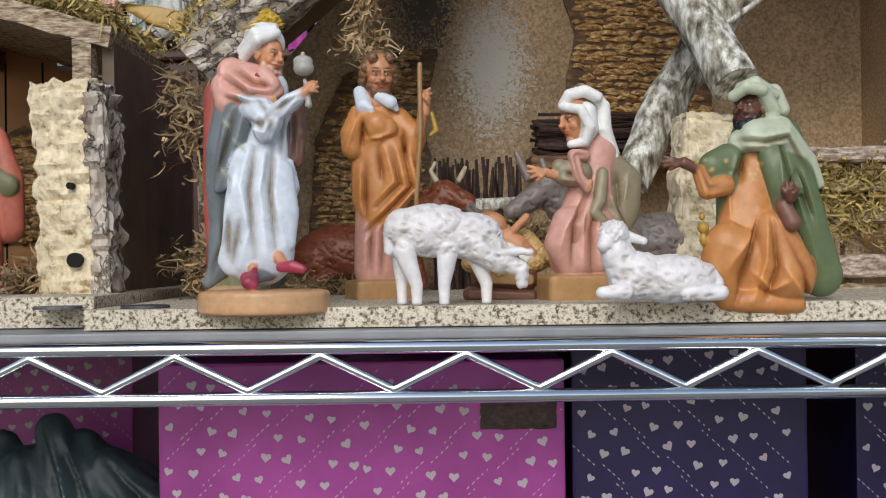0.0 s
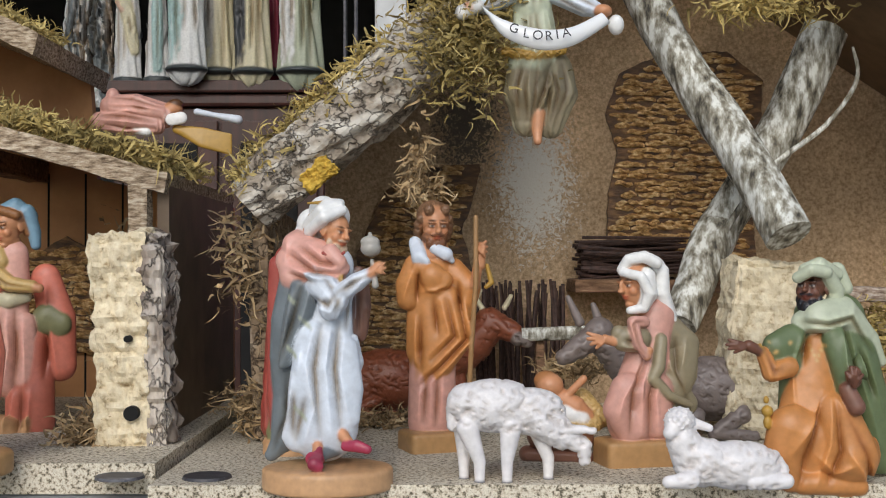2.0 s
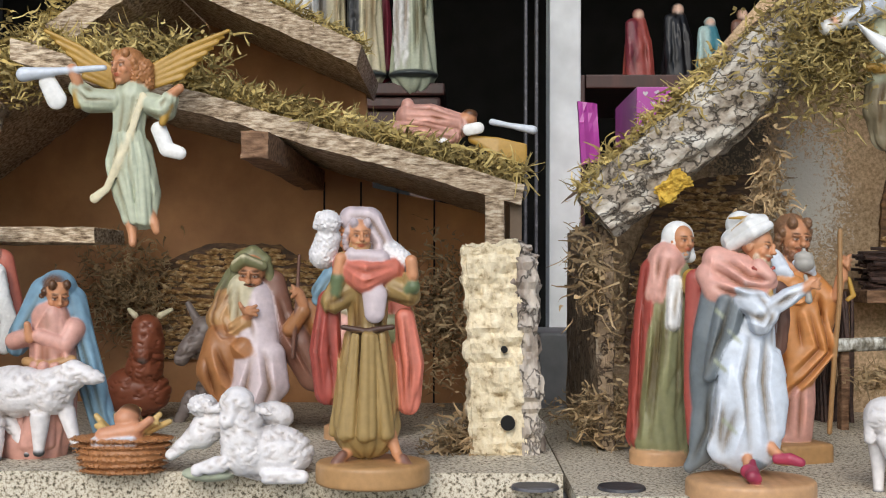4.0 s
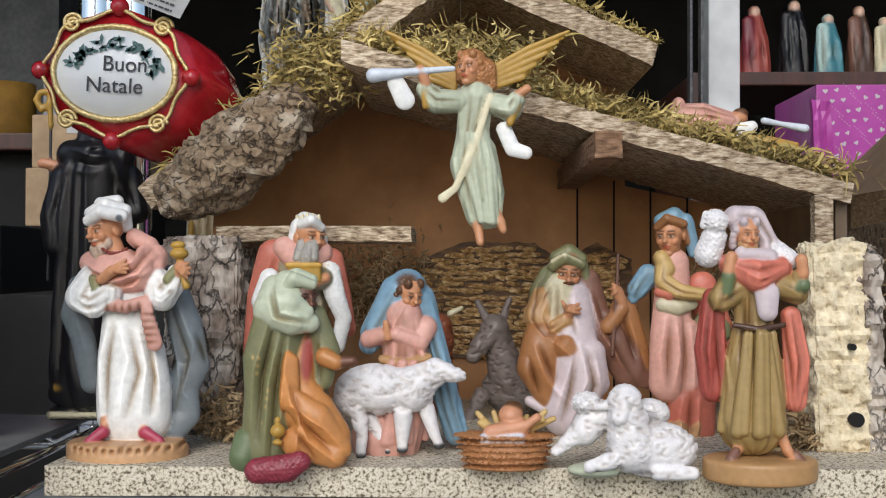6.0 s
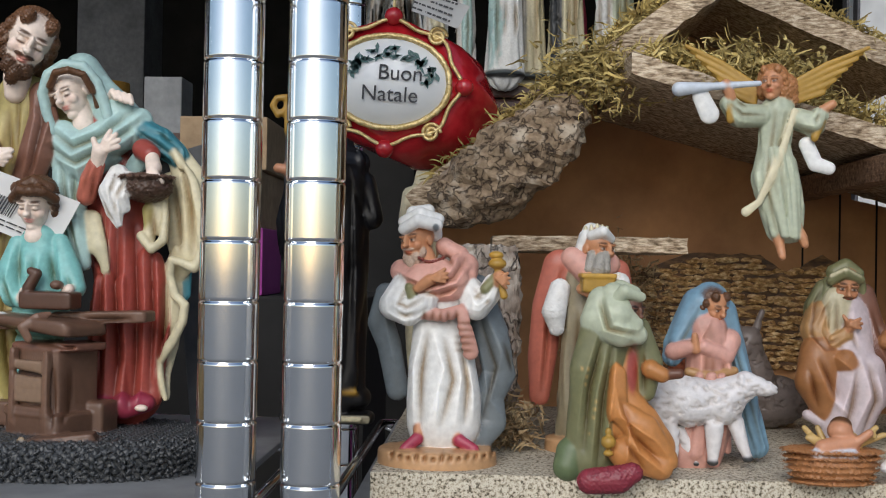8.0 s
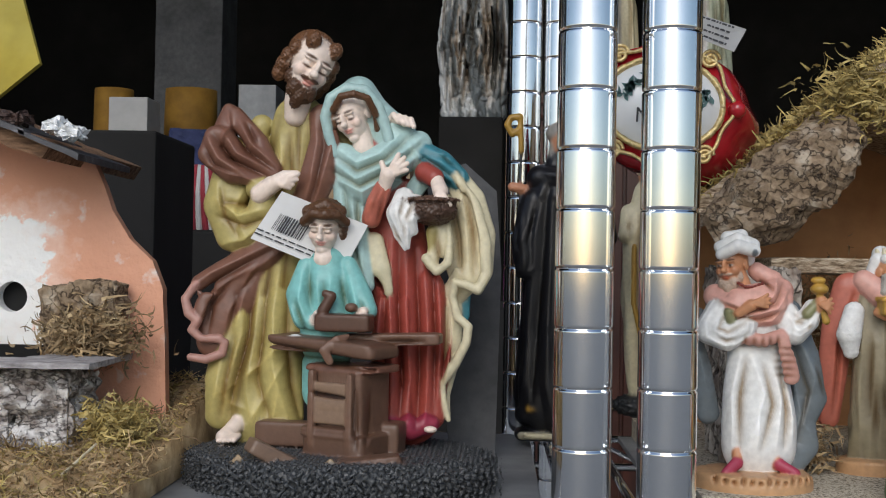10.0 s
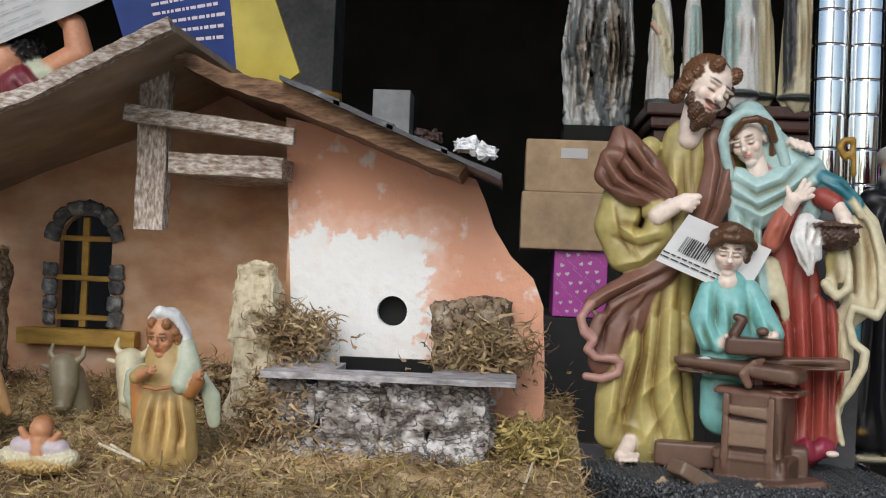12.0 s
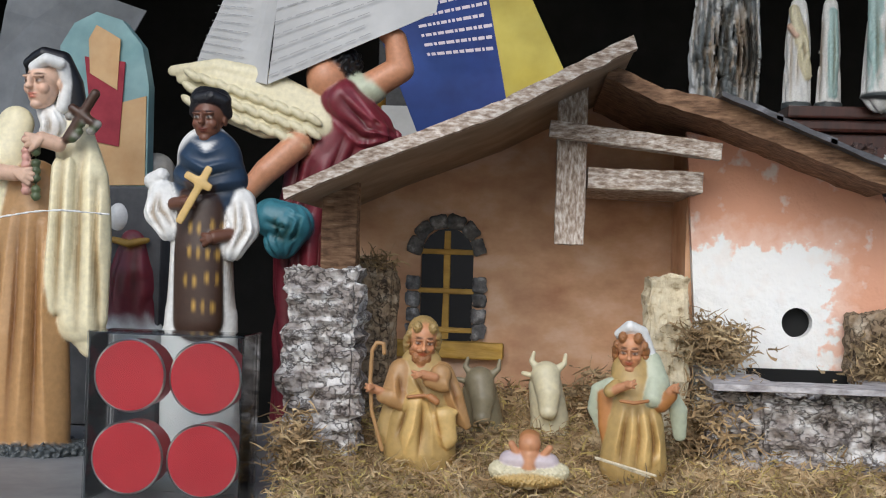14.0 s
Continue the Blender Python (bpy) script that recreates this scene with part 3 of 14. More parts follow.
part("roof_upper", prism(bmesh.new(), [(-0.3605, 1.4018), (-0.2519, 1.3522), (-0.256, 1.3405), (-0.3653, 1.3886)], 0.65, YB + 0.02, 0.006, 0.0012, 4.0), BARKWOOD, stable_b, "rough plank upper roof")
part("roof_left", prism(bmesh.new(), [(-0.547, 1.2692), (-0.3742, 1.4008), (-0.366, 1.3879), (-0.5386, 1.2579)], 0.635, YB - 0.001, 0.006, 0.0015, 6.0), BARKWOOD, stable_b, "rough plank roof")
part("bark_chunk", tube(bmesh.new(), [(-0.5277, 0.625, 1.26), (-0.4989, 0.62, 1.2771), (-0.4712, 0.62, 1.2992), (-0.4499, 0.625, 1.3187)], [0.012, 0.021, 0.02, 0.009], 32, 40, 0.006, 110, 0.8, 5.0), CHUNK, stable_b, "thick brown bark piece on the roof edge")
part("beam", rough_block(bmesh.new(), (-0.4972, 0.61, 1.2384), (-0.3909, 0.665, 1.2472), 10, 0.0008, 200), BARKWOOD, stable_b, "rough lintel board")
part("beam", rough_block(bmesh.new(), (-0.3007, 0.54, 1.2772), (-0.2869, YB, 1.2905), 10, 0.0008, 200), BROWNWOOD, stable_b, "brown roof beam with a sawn end")
bark_mat([(-0.4027, 1.1635), (-0.3957, 1.2285), (-0.3654, 1.241), (-0.3159, 1.2408), (-0.2968, 1.2277), (-0.2742, 1.2412), (-0.2514, 1.2301), (-0.2434, 1.1656)], YB, 3.7, stable_b)
single("bark_pillar", rough_block(bmesh.new(), (-0.5241, 0.6, BOARD_Z), (-0.4824, 0.66, 1.2411), 36, 0.003, 110, None, 7.0, 0.5), CORKBARK, "grey bark block standing on the base board", "bark block")

# ---- stable with the fountain ----
stable_c = thing("nativity_stable", "clay-coloured nativity stable with pink wall and slate roof", "nativity stable", (-1.02, 0.6, 1.122), group="nativity stables")
part("base_board", box(bmesh.new(), (-1.2, 0.5, 1.1225), (-0.835, 0.72, 1.129), 0.001), BROWNWOOD, stable_c, "wooden base board")
WX, WZ = -1.1347, 1.1954


def window_outline(x, z, w, h):
    return [(x - w, z), (x + w, z), (x + w, z + h - w)] + [(x + w * math.cos(a * math.pi / 8), z + h - w + w * math.sin(a * math.pi / 8)) for a in range(1, 8)] + [(x - w, z + h - w)]


# back wall in pieces round the window opening
WW, WH = 0.0175, 0.0736
part("back_wall", prism(bmesh.new(), [(-1.1887, 1.0956), (-1.1952, 1.2875), (-1.1561, 1.3075), (WX - WW, 1.3075), (WX - WW, BOARD_Z - 0.01)], YC, YC + 0.007), OCHREWALL, stable_c, "brushed clay-coloured back wall")
part("back_wall", prism(bmesh.new(), [(WX - WW, WZ - 0.002), (WX + WW, WZ - 0.002), (WX + WW, 1.125), (WX - WW, 1.125)], YC, YC + 0.007), OCHREWALL, stable_c)
arch = window_outline(WX, WZ, WW, WH)[2:]
part("back_wall", prism(bmesh.new(), arch + [(WX - WW, 1.3075), (WX + WW, 1.3272)], YC, YC + 0.007), OCHREWALL, stable_c)
part("back_wall", prism(bmesh.new(), [(WX + WW, 1.125), (-0.9698, 1.1057), (-0.9767, 1.3419), (-1.0381, 1.3629), (WX + WW, 1.3272)], YC, YC + 0.007), OCHREWALL, stable_c)
window = part("window_sill", rough_block(bmesh.new(), (-1.1743, 0.688, 1.1835), (-1.0957, YC - 0.0005, 1.1942), 8, 0.0006, 200), OCHRE, stable_c, "ochre wooden window sill")
for k in range(3):
    zz = WZ + WH * (0.06 + 0.37 * k) * 0.95
    part("window_bar", rough_block(bmesh.new(), (WX - WW - 0.001, YC - 0.002, zz), (WX + WW + 0.001, YC + 0.001, zz + 0.0035), 4, 0.0004, 300), OCHRE, window, "ochre window bar")
part("window_bar", rough_block(bmesh.new(), (WX - 0.0022, YC - 0.0012, WZ), (WX + 0.0022, YC + 0.002, WZ + WH - 0.002), 4, 0.0004, 300), OCHRE, window, "ochre window bar")
rng = random.Random(8)
for side in (-1, 1):
    for k in range(4):
        z = WZ + k * 0.0105
        part("stone", rough_block(bmesh.new(), (WX + side * (WW + 0.0045) - 0.0045, YC - 0.005, z + 0.0005), (WX + side * (WW + 0.0045) + 0.0045, YC - 0.0004, z + 0.0098), 6, 0.0014, 160, None, k + side), ROCK, window, smooth=True)
for k in range(6):
    a = math.pi * (k + 0.5) / 6
    r = WW + 0.0042
    c = (WX + r * math.cos(a), YC - 0.003, WZ + WH - WW + r * math.sin(a))
    part("stone", rough_block(bmesh.new(), (c[0] - 0.0045, YC - 0.0052, c[2] - 0.0055), (c[0] + 0.0045, YC - 0.0004, c[2] + 0.0055), 6, 0.0014, 160, Matrix.Rotation(-a, 3, "Y"), k), ROCK, window, smooth=True)
# pink and white wall with a bored hole
HX, HZ, HR = -0.9235, 1.2171, 0.0088
wall_line = [(-0.9827, 1.138), (-0.99, 1.3276), (-0.9366, 1.316), (-0.8776, 1.2949), (-0.8716, 1.282), (-0.8663, 1.2675), (-0.856, 1.2515), (-0.8426, 1.239), (-0.8362, 1.223), (-0.8347, 1.197), (-0.8329, 1.1452)]
hole = [(HX + HR * math.cos(a * math.pi / 12), HZ + HR * math.sin(a * math.pi / 12)) for a in range(24)]
mid = HZ
# upper and lower halves meet at the hole's middle
up = [(wall_line[0][0], mid)] + wall_line[1:9] + [(-0.8362, mid)] + [hole[k] for k in range(0, 13)]
low = [(wall_line[0][0], mid)] + [hole[k % 24] for k in range(12, 25)] + [(-0.8362, mid)] + [wall_line[-2], wall_line[-1], wall_line[0]]


def pinkwall():
    m, nodes, links, bsdf = nodes_of("pink_and_white_plaster")
    tc = nodes.new("ShaderNodeTexCoord")
    sp = nodes.new("ShaderNodeSeparateXYZ")
    links.new(tc.outputs["Object"], sp.inputs[0])
    nz = nodes.new("ShaderNodeTexNoise")
    nz.inputs["Scale"].default_value, nz.inputs["Detail"].default_value = 150, 9
    links.new(tc.outputs["Object"], nz.inputs["Vector"])

    def calc(op, a, b):
        n = nodes.new("ShaderNodeMath")
        n.operation = op
        for i, v in enumerate((a, b)):
            if isinstance(v, (int, float)):
                n.inputs[i].default_value = v
            else:
                links.new(v, n.inputs[i])
        return n.outputs[0]
    # the bare white area is low and to one side of the wall
    side = calc("SUBTRACT", sp.outputs[0], -0.9027)
    high = calc("SUBTRACT", sp.outputs[2], 1.2624)
    worst = calc("MAXIMUM", side, high)
    edge = calc("ADD", calc("MULTIPLY", worst, 28), calc("SUBTRACT", nz.outputs["Fac"], 0.0))
    rp = ramp_of(nodes, [(0.42, (0.9, 0.9, 0.88)), (0.52, (0.86, 0.58, 0.46)), (0.95, (0.78, 0.4, 0.26))])
    links.new(edge, rp.inputs[0])
    # chips of the paint let the white through, and darker brush marks cross it
    chips = nodes.new("ShaderNodeTexNoise")
    chips.inputs["Scale"].default_value, chips.inputs["Detail"].default_value = 70, 10
    links.new(tc.outputs["Object"], chips.inputs["Vector"])
    bare = ramp_of(nodes, [(0.58, (0, 0, 0)), (0.68, (0.75, 0.75, 0.75))])
    links.new(chips.outputs["Fac"], bare.inputs[0])
    show = nodes.new("ShaderNodeMixRGB")
    show.inputs[2].default_value = (0.88, 0.84, 0.8, 1)
    links.new(bare.outputs[0], show.inputs[0]), links.new(rp.outputs[0], show.inputs[1])
    links.new(show.outputs[0], bsdf.inputs["Base Color"])
    bp = nodes.new("ShaderNodeBump")
    bp.inputs["Strength"].default_value, bp.inputs["Distance"].default_value = 0.7, 0.0025
    links.new(nz.outputs["Fac"], bp.inputs["Height"]), links.new(bp.outputs[0], bsdf.inputs["Normal"])
    bsdf.inputs["Roughness"].default_value = 0.8
    return m


PINK = pinkwall()
part("front_wall", prism(bmesh.new(), up, 0.622, 0.630), PINK, stable_c, "pink plaster wall worn to white")
part("front_wall", prism(bmesh.new(), low, 0.622, 0.630), PINK, stable_c, "pink plaster wall worn to white")
part("hole_lining", tube(bmesh.new(), [(HX, 0.6305, HZ), (HX, 0.65, HZ)], [HR * 1.2, HR * 1.2], 20, 1), BLACK, stable_c)
part("side_wall", box(bmesh.new(), (-0.9878, 0.631, 1.129), (-0.9878 + 0.006, YC, 1.3243)), OCHREWALL, stable_c, "clay-coloured inner side wall")
# black strip paints the shade of the trough's opening
part("opening_shade", box(bmesh.new(), (-0.952, 0.616, 1.176), (-0.8929, 0.6215, 1.19)), BLACK, stable_c, "black strip for the dark opening of the trough")
part("roof_left", prism(bmesh.new(), [(-1.2087, 1.2805), (-1.1682, 1.3011), (-1.1023, 1.3267), (-1.0317, 1.3637), (-1.0295, 1.3569), (-1.1007, 1.3201), (-1.1651, 1.2948), (-1.2079, 1.2755)], 0.52, 0.528, 0.006, 0.001, 1.0), DRIFT, stable_c, "whitewashed roof edge")
part("roof_left", prism(bmesh.new(), [(-1.208, 1.2796), (-1.1682, 1.3002), (-1.1023, 1.3258), (-1.0323, 1.3628), (-1.0301, 1.3575), (-1.1007, 1.321), (-1.1651, 1.2956), (-1.2073, 1.2761)], 0.5283, YC + 0.02), PLANKTAN, stable_c, "plain tan plank roof")
part("roof_right", prism(bmesh.new(), [(-1.0403, 1.3567), (-1.0104, 1.3437), (-0.9794, 1.3384), (-0.8802, 1.3003), (-0.885, 1.2911), (-0.9805, 1.3268), (-1.0131, 1.3359), (-1.0415, 1.349)], 0.565, YC + 0.02, 0.006, 0.001, 3.0), BROWNWOOD, stable_c, "brown plank roof")
for k in range(4):
    bm = bmesh.new()
    x0 = -0.981 + k * 0.0288
    z0 = 1.3414 - k * 0.0119
    L = 0.0322
    prism(bm, [(x0, z0), (x0 + L, z0 - L * 0.37), (x0 + L, z0 - L * 0.37 - 0.0035), (x0, z0 - 0.0025)], 0.555, 0.64, 0.006, 0.0008, k)
    part("slate", bm, SLATE, stable_c)
part("post", rough_block(bmesh.new(), (-1.0668, 0.588, 1.2581), (-1.0502, 0.6, 1.3494), 10, 0.0006, 220), DRIFTPOST, stable_c, "whitewashed hanging post")
part("beam", rough_block(bmesh.new(), (-1.0717, 0.577, 1.3123), (-0.9763, 0.587, 1.3217), 10, 0.0006, 220, Matrix.Rotation(radians(6.5), 3, "Y")), DRIFT, stable_c, "whitewashed crossbeam")
part("beam", rough_block(bmesh.new(), (-1.0491, 0.589, 1.2896), (-0.9844, 0.69, 1.3018), 10, 0.0006, 220, Matrix.Rotation(radians(1), 3, "Y")), DRIFT, stable_c, "whitewashed beam")
part("post", rough_block(bmesh.new(), (-1.1987, 0.58, 1.129), (-1.1781, 0.592, 1.2906), 10, 0.0006, 220), BROWNWOOD, stable_c, "brown rough post")
single("bark_pillar", rough_block(bmesh.new(), (-1.2127, 0.55, 1.126), (-1.1718, 0.58, 1.2394), 40, 0.0036, 130, None, 3.0, 1.3), WHITEBARK, "whitened bark block standing beside the stable", "bark block", group="bark blocks")
single("bark_pillar", rough_block(bmesh.new(), (-1.1855, 0.63, 1.129), (-1.1617, 0.65, 1.2454), 20, 0.003, 110, None, 5.0, 0.4), CHUNK, "brown bark block against the back wall", "bark block", group="bark blocks")
single("bark_pillar", rough_block(bmesh.new(), (-1.0127, 0.6, 1.129), (-0.9885, 0.62, 1.2409), 20, 0.003, 110, None, 9.0, 0.4), CORK, "pale cork bark against the wall", "bark block", group="bark blocks")

# fountain trough
trough = thing("fountain_trough", "grey slab trough on rough whitened bark stones", "trough", (-0.9111, 0.57, 1.128))
for k, (x0, x1, z1) in enumerate([(755, 850, 700), (845, 965, 705), (955, 1045, 708), (1035, 1150, 708)]):
    p0, p1 = -1.2091 + x0 * 0.0003, -1.2091 + x1 * 0.0003
    part("bark_stone", rough_block(bmesh.new(), (p0, 0.558, 1.125), (p1, 0.6, 1.179), 30, 0.0055, 75, None, k * 3.0, 0.8), WHITEBARK, trough)
SX0, SX1, SZ = -0.9827, -0.8505, 1.1851
part("slab", rough_block(bmesh.new(), (SX0, 0.545, SZ - 0.0018), (SX1, 0.572, SZ + 0.0018), 10, 0.0006, 200), SLABGREY, trough, "grey front slab")
part("slab", rough_block(bmesh.new(), (SX0, 0.572, SZ - 0.0018), (SX0 + 0.035, 0.615, SZ + 0.0018), 8, 0.0006, 200), SLABGREY, trough, "grey side slab")
part("slab", rough_block(bmesh.new(), (SX1 - 0.045, 0.572, SZ - 0.0018), (SX1, 0.615, SZ + 0.0018), 8, 0.0006, 200), SLABGREY, trough, "grey side slab")
single("bark_piece", rough_block(bmesh.new(), (-0.8979, 0.6, 1.1839), (-0.8546, 0.617, 1.2252), 18, 0.003, 110, Matrix.Rotation(radians(-4), 3, "Y"), 4.0, 0.5), CHUNK, "flat brown bark piece leaning on the pink wall", "bark piece")

# ---- painted figures: soft unions of limbs and draped cloth, one closed mesh each ----
def rgb(h):
    return np.array([((int(h[i:i + 2], 16) / 255 + 0.055) / 1.055) ** 2.4 if int(h[i:i + 2], 16) > 10 else 0.003 for i in (0, 2, 4)], np.float32)


SKIN, DSKIN, PALE = rgb("c78d66"), rgb("6b4636"), rgb("d9b49c")
WHITE, LBLUE, GREYB, PINKC, ROSE = rgb("e9e9e6"), rgb("cdd5df"), rgb("6d7579"), rgb("d6a294"), rgb("cc9a8c")
RED, CORAL, ORANGE, TAN, OLIVE = rgb("a14a40"), rgb("cb7460"), rgb("c0824a"), rgb("b0885a"), rgb("868660")
GREEN, SAGE, BLUE, BROWN, DBROWN = rgb("62704e"), rgb("b7bea6"), rgb("7a9db2"), rgb("7a5546"), rgb("4b3327")
GOLD, BASE, SHEEP, DONK, OXRED = rgb("b08a3c"), rgb("c79c72"), rgb("e6e3e3"), rgb("7e736e"), rgb("8a4e36")
HAIR, GREYH, BLACKC, MAG, CREAM = rgb("5f4029"), rgb("a09c94"), rgb("16161a"), rgb("a63a52"), rgb("d8cfae")
LILAC, AQUA, TEAL, WINE, STRAW = rgb("c6b8bb"), rgb("abc9c6"), rgb("3f7f8c"), rgb("762a35"), rgb("c4a468")
TAUPE, NAVY, SLATEC, WOODC, FLESH = rgb("8b8168"), rgb("24384f"), rgb("4a5052"), rgb("6e4430"), rgb("c98e6c")
BENCH, FAIR = rgb("6d5243"), rgb("f2dfd0")
YOCHRE, DGREY, GINGER = rgb("b3a568"), rgb("3b3d3f"), rgb("b0794c")


def paint():
    m, nodes, links, bsdf = nodes_of("hand_painted_resin")
    at = nodes.new("ShaderNodeAttribute")
    at.attribute_name = "paint"
    tc = nodes.new("ShaderNodeTexCoord")
    nz = nodes.new("ShaderNodeTexNoise")
    nz.inputs["Scale"].default_value, nz.inputs["Detail"].default_value = 300, 8
    links.new(tc.outputs["Object"], nz.inputs["Vector"])
    mr = nodes.new("ShaderNodeMapRange")
    mr.inputs[1].default_value, mr.inputs[2].default_value = 0.25, 0.75
    mr.inputs[3].default_value, mr.inputs[4].default_value = 0.86, 1.1
    links.new(nz.outputs["Fac"], mr.inputs[0])
    sc = nodes.new("ShaderNodeVectorMath")
    sc.operation = "SCALE"
    links.new(at.outputs["Color"], sc.inputs[0]), links.new(mr.outputs[0], sc.inputs["Scale"])
    links.new(sc.outputs[0], bsdf.inputs["Base Color"])
    bp = nodes.new("ShaderNodeBump")
    bp.inputs["Strength"].default_value, bp.inputs["Distance"].default_value = 0.3, 0.0004
    links.new(nz.outputs["Fac"], bp.inputs["Height"]), links.new(bp.outputs[0], bsdf.inputs["Normal"])
    bsdf.inputs["Roughness"].default_value = 0.42
    return m


RESIN = paint()


class Sculpt:
    """Sizes in millimetres from the figure's foot: x to the right, y away from the street, z up."""

    def __init__(self, cell=0.9, melt=1.2, fine=0.0):
        self.cell, self.melt, self.forms = cell, melt, []
        self.fine, self.small = fine or cell * 0.7, []

    def chain(self, colour, pts, flat=1.0, rot=0.0, fold=0.0, n=7, wob=0.06, lump=0.0, pleat=None, small=False):
        """A limb or a fall of cloth through (x, y, z, radius); folds deepen towards its end."""
        p = np.array(pts, np.float32)
        (self.small if small else self.forms).append(("chain", colour, p, (flat, rot, fold * 0.6, n, wob, lump)))
        long = float(np.linalg.norm(p[1:, :3] - p[:-1, :3], axis=1).sum())
        if pleat is None and fold and long > 1.3 * p[:, 3].mean():
            pleat = fold
        if pleat:
            self.pleat(p, pleat)

    def pleat(self, p, high):
        """Sharp ridges and grooves of cloth that run along a chain, more and deeper towards its end."""
        rng = random.Random(int(abs(p[:, :3].sum()) * 10) + len(p))
        r = float(p[:, 3].mean())
        count = int(max(3, min(9, r / max(1.1, self.cell * 1.5))))
        t = np.linspace(0, 1, 9)
        k = np.linspace(0, 1, len(p))
        x, z, q = (np.interp(t, k, p[:, i]) for i in (0, 2, 3))
        dx, dz = np.gradient(x), np.gradient(z)
        ln = np.hypot(dx, dz) + 1e-6
        nx, nz = dz / ln, -dx / ln
        for i in range(count):
            u = -0.88 + 1.76 * (i + rng.uniform(0.1, 0.9)) / count
            lo, hi = (0, 9) if rng.random() < 0.45 else (rng.randint(0, 4), rng.randint(6, 9))
            amp, ph, fr = rng.uniform(0.02, 0.12), rng.uniform(0, 6), rng.uniform(2, 5)
            o = q * (u + (amp * np.sin(fr * t + ph)) + rng.uniform(-0.25, 0.25) * (t - 0.5))
            line = [(float(a), float(c)) for a, c in zip((x + nx * o)[lo:hi], (z + nz * o)[lo:hi])]
            w = max(self.cell * 1.1, r * rng.uniform(0.08, 0.16))
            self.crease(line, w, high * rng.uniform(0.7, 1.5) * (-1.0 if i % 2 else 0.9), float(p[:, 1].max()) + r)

    def fur(self, c, r, n=60, long=4.0, lean=-0.7, h=-0.55, seed=1):
        """Short scratched strokes of a coat over an oval in x and z."""
        rng = random.Random(seed)
        for _ in range(n):
            a, q = rng.uniform(0, 2 * math.pi), math.sqrt(rng.random())
            x, z, t = c[0] + r[0] * q * math.cos(a), c[1] + r[1] * q * math.sin(a), lean + rng.uniform(-0.7, 0.7)
            e = long * rng.uniform(0.5, 1.2)
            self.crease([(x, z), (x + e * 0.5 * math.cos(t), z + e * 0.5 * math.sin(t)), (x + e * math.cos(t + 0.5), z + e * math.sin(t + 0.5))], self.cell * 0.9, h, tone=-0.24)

    def crease(self, line, w, h, back=1e3, small=False, tone=0.0):
        """A ridge (h above 0) or groove along a line in x and z, worked into the forms laid down so far, its shading
        tinted in.
        """
        (self.small if small else self.forms).append(("crease", None, np.array(line, np.float32), (w, h, back, tone)))

    def daub(self, colour, c, r, turn=None, soft=0.25, small=False):
        """A touch of paint on what is there, with no thickness."""
        (self.small if small else self.forms).append(("daub", colour, np.array([c, r], np.float32), (turn, soft)))

    def ball(self, colour, c, r, tilt=0.0, lump=0.0, square=0, turn=None, small=False, carve=False):
        """A rounded mass; square 1 gives a puck with a flat top, 2 a block; carve takes it away."""
        (self.small if small else self.forms).append(("ball", colour, np.array([c, r], np.float32), (tilt, lump, square, turn, carve)))

    def block(self, colour, c, r, yaw=0.0, tilt=0.0):
        """A sawn block of half sizes r, turned about the upright."""
        m = np.array((Matrix.Rotation(radians(yaw), 3, "Z") @ Matrix.Rotation(radians(tilt), 3, "Y")).transposed(), np.float32)
        self.ball(colour, c, r, square=2, turn=m)

    def head(self, skin, c, k, yaw=0.0, pitch=0.0, tilt=0.0, hair=None, beard=None, shut=False, brow=None):
        """A modelled head, half as high as k: yaw turns it to +x, pitch bows it, tilt leans it to +x."""
        m = Matrix.Rotation(radians(yaw), 3, "Z") @ Matrix.Rotation(radians(pitch), 3, "X") @ Matrix.Rotation(radians(tilt), 3, "Y")
        inv = np.array(m.transposed(), np.float32)
        o = Vector(c)

        def at(u, v, w):
            return tuple(o + m @ Vector((u * k, -v * k, w * k)))

        def lump_of(colour, p, r, **kw):
            self.ball(colour, at(*p), (r[0] * k, r[1] * k, r[2] * k), turn=inv, small=True, **kw)

        dark = HAIR * 0.7 if brow is None else brow
        lump_of(skin, (0, -0.1, 0.25), (0.72, 0.86, 0.78))
        lump_of(skin, (0, 0.22, -0.3), (0.57, 0.58, 0.7))
        lump_of(skin, (0, 0.5, -0.84), (0.27, 0.26, 0.2))
        for e in (-1, 1):
            lump_of(skin, (0.34 * e, 0.52, -0.22), (0.25, 0.24, 0.25))
            lump_of(skin, (0.72 * e, -0.08, -0.05), (0.09, 0.2, 0.25))
            lump_of(skin, (0.3 * e, 0.92, 0.07), (0.2, 0.17, 0.12), carve=True)
            lump_of(skin, (0.27 * e, 0.72, 0.25), (0.26, 0.15, 0.08))
            lump_of(skin, (0.29 * e, 0.64, 0.06), (0.17, 0.17, 0.13))
            if shut:
                self.daub(dark, at(0.29 * e, 0.8, -0.02), (0.17 * k, 0.3 * k, 0.035 * k), inv, 0.4, True)
            else:
                self.daub(rgb("d8cdc2"), at(0.29 * e, 0.8, 0.05), (0.13 * k, 0.3 * k, 0.05 * k), inv, 0.5, True)
                self.daub(dark * 0.5, at(0.29 * e, 0.8, 0.06), (0.07 * k, 0.3 * k, 0.07 * k), inv, 0.5, True)
                self.daub(dark, at(0.29 * e, 0.8, 0.12), (0.17 * k, 0.3 * k, 0.03 * k), inv, 0.5, True)
            self.daub(dark, at(0.31 * e, 0.85, 0.33), (0.24 * k, 0.4 * k, 0.05 * k), inv, 0.5, True)
